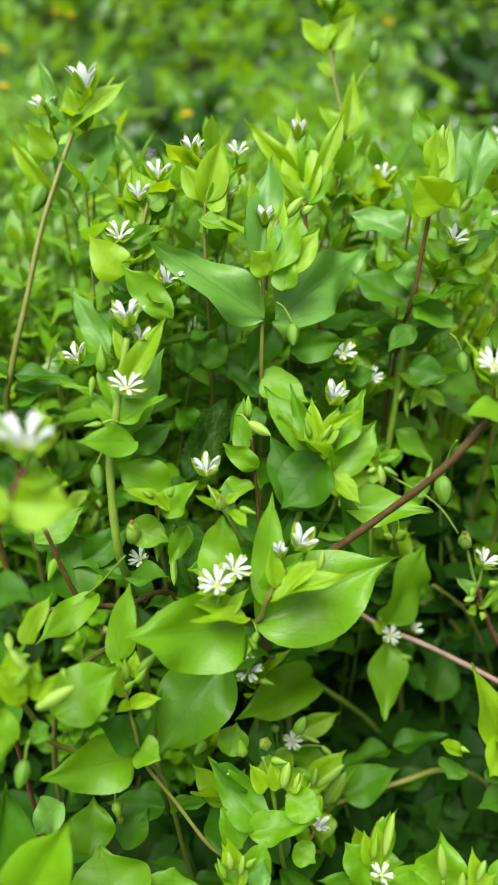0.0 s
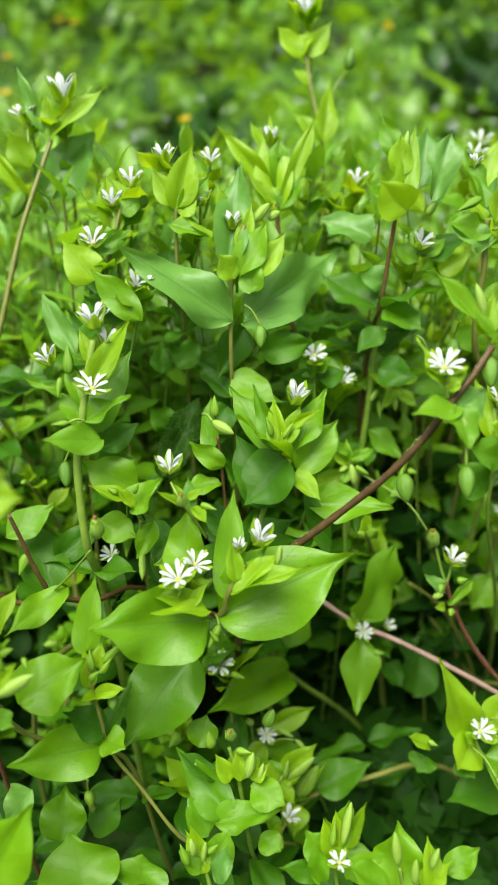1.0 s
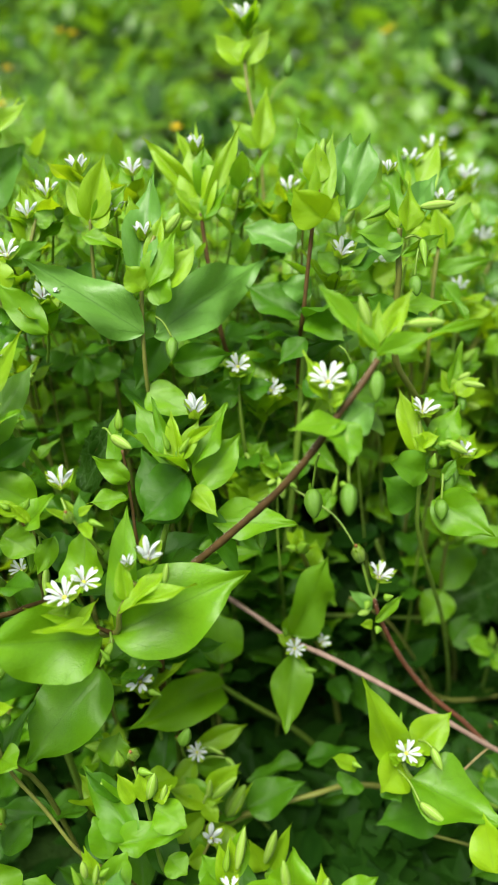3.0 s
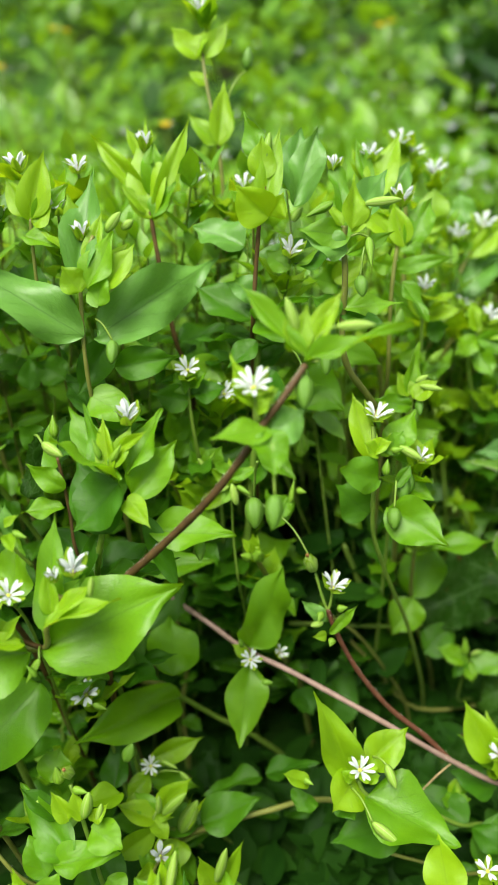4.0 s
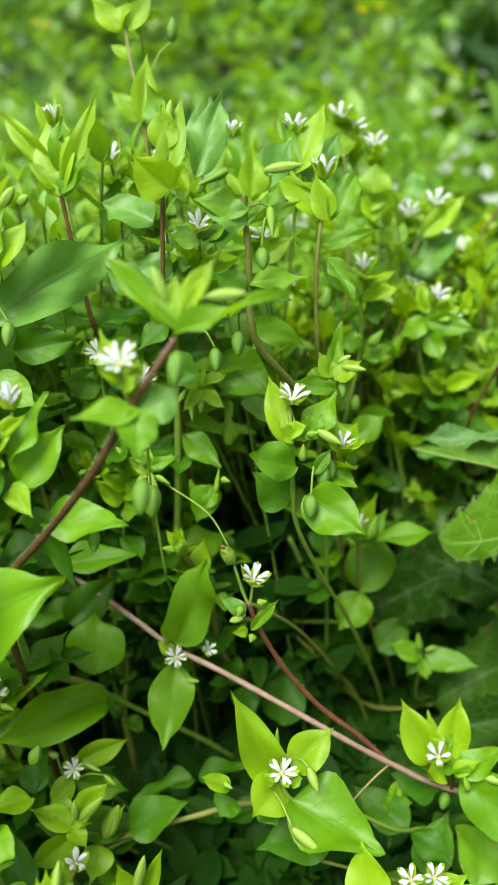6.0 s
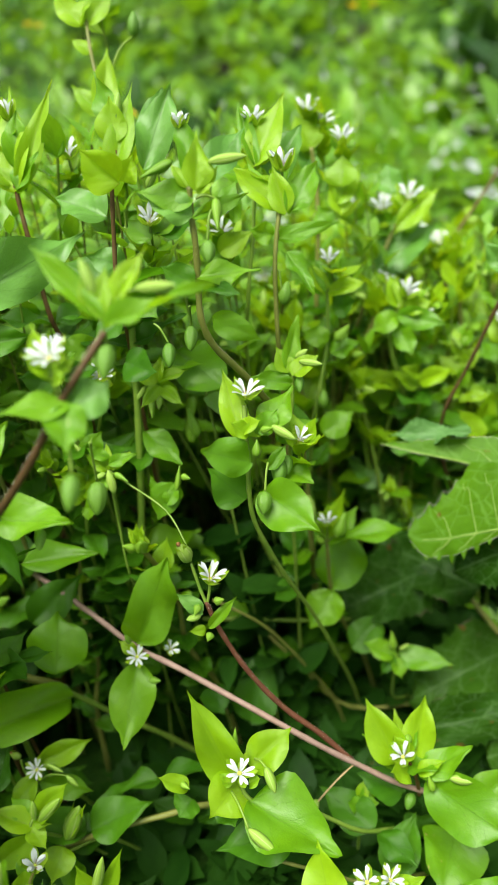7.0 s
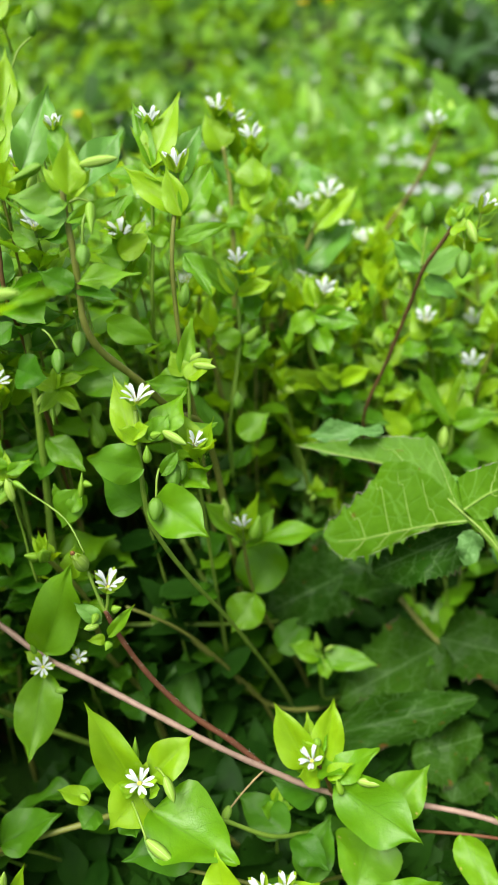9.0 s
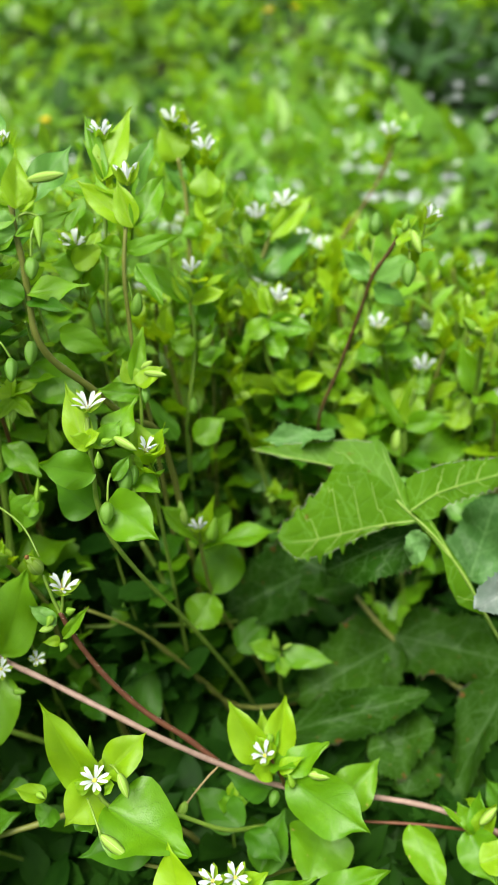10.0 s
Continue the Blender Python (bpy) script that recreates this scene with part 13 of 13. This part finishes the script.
leaf(p, (17.7, 137.9, 82.3), (11.2, 145.8, 83.9), 5.2, (0.10, -0.12, 0.99), "g")
leaf(p, (18.4, 137, 82.1), (23.7, 129.2, 82), 4.8, (0.01, -0.02, 1.00), "g")
stem(p, [(14.1, 154.4, -2), (14.7, 148.4, 31), (15.8, 142.4, 68.8), (18.4, 136.6, 84.5), (20.5, 136.8, 93.9), (21.7, 136.6, 103)], 0.38, 0.28, GREEN_STEM)
leaf(p, (19.8, 134, 91.6), (23.9, 131.3, 92.7), 4.6, (0.27, -0.60, 0.75), "f")
leaf(p, (20, 134.4, 93.1), (15.5, 132.2, 100.4), 4.6, (0.25, -0.53, 0.81), "y")
leaf(p, (20, 134.7, 94.5), (28.6, 134, 99.2), 4.2, (0.24, -0.58, 0.78), "y")
leaf(p, (20.6, 135, 95.9), (16.7, 132.6, 101.3), 3.4, (0.32, -0.68, 0.66), "y")
leaf(p, (21.3, 135.4, 97.3), (23.5, 139.6, 102.9), 5.2, (0.24, -0.58, 0.78), "f")
leaf(p, (21.3, 135.7, 98.8), (21.9, 137.2, 100.9), 5.2, (0.29, -0.66, 0.69), "y")
leaf(p, (21, 136, 100.2), (18.2, 137.8, 106.7), 4.0, (0.32, -0.71, 0.63), "f")
leaf(p, (21.1, 136.3, 101.7), (25.1, 138.9, 106.7), 4.7, (0.28, -0.66, 0.70), "f")
leaf(p, (22.1, 136.6, 103), (19, 140.6, 105.7), 3.5, (0.27, -0.63, 0.73), "f")
bud(p, (22, 135.8, 103.5), (23.8, 136.7, 106.6), 0.56, "b")
bud(p, (22, 135.4, 103), (20.2, 135.7, 105.7), 0.78, "p")

p = plant((129.2, 203.4, 0), "yellow-green chickweed shoot filling the shoulder of the stand", "chickweed", "flowering chickweed stems", "chickweed")
leaf(p, (130.3, 208.5, 16.1), (141.4, 201, 15.5), 8.1, (0.04, -0.03, 1.00), "g")
leaf(p, (129.2, 209, 16.1), (117.4, 212.4, 15.7), 7.5, (-0.03, 0.01, 1.00), "f")
leaf(p, (129.9, 205.2, 23.1), (132.8, 193.1, 25), 7.7, (-0.03, 0.14, 0.99), "f")
leaf(p, (129.6, 206.4, 23.2), (127.3, 216.4, 25.3), 6.4, (0.04, -0.20, 0.98), "f")
leaf(p, (129.6, 202.8, 30.8), (130.9, 189.4, 34.6), 8.4, (-0.03, 0.26, 0.96), "f")
leaf(p, (129.5, 203.9, 31), (128.5, 212, 35.6), 5.8, (0.06, -0.49, 0.87), "g")
leaf(p, (129.5, 201.7, 38.7), (131.1, 213.4, 41.1), 7.3, (-0.03, -0.20, 0.98), "g")
leaf(p, (129.3, 200.6, 38.7), (128, 188.3, 40.4), 7.6, (0.01, 0.13, 0.99), "g")
stem(p, [(129.9, 216.9, -2), (129.8, 210.9, 11.3), (129.7, 204.9, 25.1), (129.3, 200.5, 41), (128.9, 202.1, 53.2), (128.4, 203.4, 64.9)], 0.53, 0.40, GREEN_STEM)
leaf(p, (129.2, 198.7, 49.5), (135.5, 193.3, 53.9), 3.7, (-0.13, -0.52, 0.84), "f")
leaf(p, (129.1, 199.3, 51.5), (120.8, 199, 55.5), 3.5, (-0.14, -0.66, 0.74), "y")
leaf(p, (128, 199.8, 53.5), (134.3, 202.6, 57.6), 3.8, (-0.18, -0.72, 0.67), "y")
leaf(p, (128.3, 200.5, 55.4), (124.5, 195.5, 61), 4.2, (-0.14, -0.61, 0.78), "f")
leaf(p, (127.9, 201, 57.4), (126.4, 204.8, 63.4), 5.3, (-0.16, -0.74, 0.65), "y")
leaf(p, (128, 201.7, 59.3), (132.3, 201.8, 64.1), 3.7, (-0.14, -0.60, 0.79), "y")
leaf(p, (128, 202.2, 61.2), (123.3, 199.6, 68.2), 3.4, (-0.15, -0.68, 0.72), "f")
leaf(p, (128, 202.8, 63.1), (129.8, 202.8, 70.9), 4.7, (-0.15, -0.64, 0.76), "y")
leaf(p, (127.9, 203.4, 65), (128.5, 203.4, 69.2), 3.4, (-0.16, -0.70, 0.70), "y")
bud(p, (128.2, 202.6, 65.5), (130.1, 204.2, 69.6), 0.60, "b")
bud(p, (128.2, 202.1, 64.7), (124.9, 202.9, 68.4), 0.74, "p")

p = plant((138.4, 220.6, 0), "yellow-green chickweed shoot filling the shoulder of the stand", "chickweed", "flowering chickweed stems", "chickweed")
leaf(p, (136.9, 228.4, 13.5), (130.4, 220, 14.2), 6.5, (0.04, 0.05, 1.00), "g")
leaf(p, (137.7, 229.2, 13.7), (147.2, 236.6, 19.4), 8.1, (-0.33, -0.26, 0.91), "g")
leaf(p, (137.6, 226.3, 23.3), (143.3, 232.9, 25.8), 5.6, (-0.18, -0.21, 0.96), "g")
leaf(p, (136.8, 225.6, 23.3), (125.1, 219, 26.3), 8.3, (0.19, 0.11, 0.97), "g")
leaf(p, (136.9, 222.6, 33.3), (127.1, 216.1, 39.9), 8.2, (0.41, 0.27, 0.87), "g")
leaf(p, (137.8, 223.1, 33.1), (147.2, 227.8, 33.8), 6.4, (-0.06, -0.03, 1.00), "g")
leaf(p, (137.9, 220.1, 41.6), (149.6, 212.9, 41.8), 8.3, (-0.01, 0.01, 1.00), "g")
leaf(p, (136.9, 220.8, 41.5), (130.7, 226.9, 40.8), 5.4, (-0.06, 0.06, 1.00), "f")
leaf(p, (137, 218, 49.7), (129.9, 214.1, 52.9), 5.4, (0.32, 0.17, 0.93), "g")
leaf(p, (138.1, 218.2, 49.5), (150.5, 218.7, 49.4), 7.6, (0.01, 0.00, 1.00), "f")
stem(p, [(137.2, 234, -2), (137.2, 228, 16.2), (137.3, 222, 36), (137.5, 217.6, 51.9), (137.7, 219.2, 64), (137.4, 220.5, 75.7)], 0.55, 0.42, GREEN_STEM)
leaf(p, (138.2, 215.6, 60.1), (131.1, 212.4, 62.4), 4.1, (-0.18, -0.73, 0.66), "y")
leaf(p, (138.1, 216.3, 62.1), (139.9, 218.3, 67.7), 4.5, (-0.19, -0.72, 0.67), "y")
leaf(p, (138.1, 216.9, 64), (141.6, 215.3, 66.2), 3.9, (-0.18, -0.66, 0.73), "f")
leaf(p, (138.1, 217.5, 66), (131.6, 218, 71), 5.0, (-0.17, -0.72, 0.67), "y")
leaf(p, (137.2, 218.1, 68), (141.9, 218.8, 73.7), 4.8, (-0.18, -0.67, 0.72), "y")
leaf(p, (137.4, 218.7, 69.9), (134.2, 218.8, 73.6), 5.3, (-0.15, -0.60, 0.79), "f")
leaf(p, (137.2, 219.3, 71.9), (136.8, 223.3, 78.1), 3.7, (-0.18, -0.74, 0.64), "y")
leaf(p, (137.7, 219.9, 73.8), (139.9, 217.7, 79.8), 4.2, (-0.16, -0.63, 0.76), "y")
leaf(p, (136.9, 220.5, 75.8), (133.5, 219.7, 81.6), 4.2, (-0.15, -0.63, 0.76), "y")
bud(p, (137.2, 219.6, 76.2), (139.1, 221.3, 80.4), 0.61, "b")
bud(p, (137.2, 219.1, 75.3), (133.8, 219.9, 79.2), 0.75, "p")
flower(p, (138.1, 222.7, 80.9), (-0.08, -0.30, 0.95), 6.2, 41, 48)

p = plant((121.3, 208.2, 0), "yellow-green chickweed shoot filling the shoulder of the stand", "chickweed", "flowering chickweed stems", "chickweed")
leaf(p, (119.3, 217, 12.9), (128.2, 222.7, 13.7), 6.5, (-0.06, -0.04, 1.00), "f")
leaf(p, (118.3, 216.4, 12.9), (109.4, 211.2, 12.1), 6.4, (-0.07, -0.04, 1.00), "g")
leaf(p, (119.1, 214.3, 22.3), (121, 224.9, 23.7), 6.7, (-0.02, -0.13, 0.99), "g")
leaf(p, (119, 213.2, 22.5), (121, 202.6, 29.3), 7.7, (-0.10, 0.53, 0.85), "g")
leaf(p, (118.7, 210.4, 31.8), (108.5, 203.9, 34.4), 7.5, (0.17, 0.11, 0.98), "g")
leaf(p, (119.6, 211, 31.9), (128.9, 216.6, 37.3), 7.4, (-0.38, -0.23, 0.90), "f")
leaf(p, (119.3, 207.7, 40.1), (114.1, 197.3, 41.3), 7.1, (0.04, 0.09, 1.00), "g")
leaf(p, (119.9, 208.7, 40.3), (128.6, 218.5, 44.9), 8.4, (-0.22, -0.25, 0.94), "g")
leaf(p, (120.6, 205.8, 48.2), (130.7, 200.5, 51.2), 7.2, (-0.23, 0.12, 0.97), "g")
leaf(p, (119.5, 206, 48), (109.9, 205.8, 48.3), 5.9, (0.03, 0.00, 1.00), "f")
stem(p, [(118.6, 221.8, -2), (118.8, 215.8, 15.5), (119.2, 209.8, 34.5), (120.2, 205.4, 50.4), (121.2, 206.9, 62.2), (120.8, 208.2, 73.8)], 0.53, 0.40, GREEN_STEM)
leaf(p, (121.3, 203.5, 58.6), (125.7, 200.9, 65.6), 4.3, (-0.12, -0.59, 0.80), "y")
leaf(p, (120.6, 204, 60.5), (119.7, 198.1, 64.3), 3.8, (-0.10, -0.53, 0.84), "f")
leaf(p, (120.2, 204.6, 62.5), (115.7, 201, 71.9), 3.6, (-0.12, -0.72, 0.68), "y")
leaf(p, (120.3, 205.2, 64.4), (126.9, 207.9, 67), 4.6, (-0.13, -0.67, 0.73), "y")
leaf(p, (120.4, 205.8, 66.3), (115.6, 207.8, 69.4), 5.1, (-0.10, -0.61, 0.78), "y")
leaf(p, (120.5, 206.4, 68.2), (120.5, 207, 76.1), 3.5, (-0.12, -0.67, 0.73), "y")
leaf(p, (121.3, 207, 70), (124.4, 210.2, 72.2), 5.1, (-0.13, -0.70, 0.70), "f")
leaf(p, (120.7, 207.6, 71.9), (117.2, 210.1, 76.7), 4.7, (-0.12, -0.71, 0.69), "y")
leaf(p, (120.3, 208.1, 73.8), (122.6, 213.5, 78.7), 3.4, (-0.11, -0.63, 0.77), "f")
bud(p, (120.6, 207.3, 74.3), (122.6, 208.8, 78.4), 0.60, "b")
bud(p, (120.6, 206.8, 73.5), (117.4, 207.6, 77.2), 0.75, "p")

for spot in ((0.090, 0.549, 0.163), (-0.035, 0.453, 0.123), (-0.141, 0.473, 0.135), (-0.164, 0.563, 0.147), (-0.134, 0.599, 0.167), (-0.121, 0.584, 0.166), (0.110, 0.686, 0.159)):
    yellow_flower(*spot)
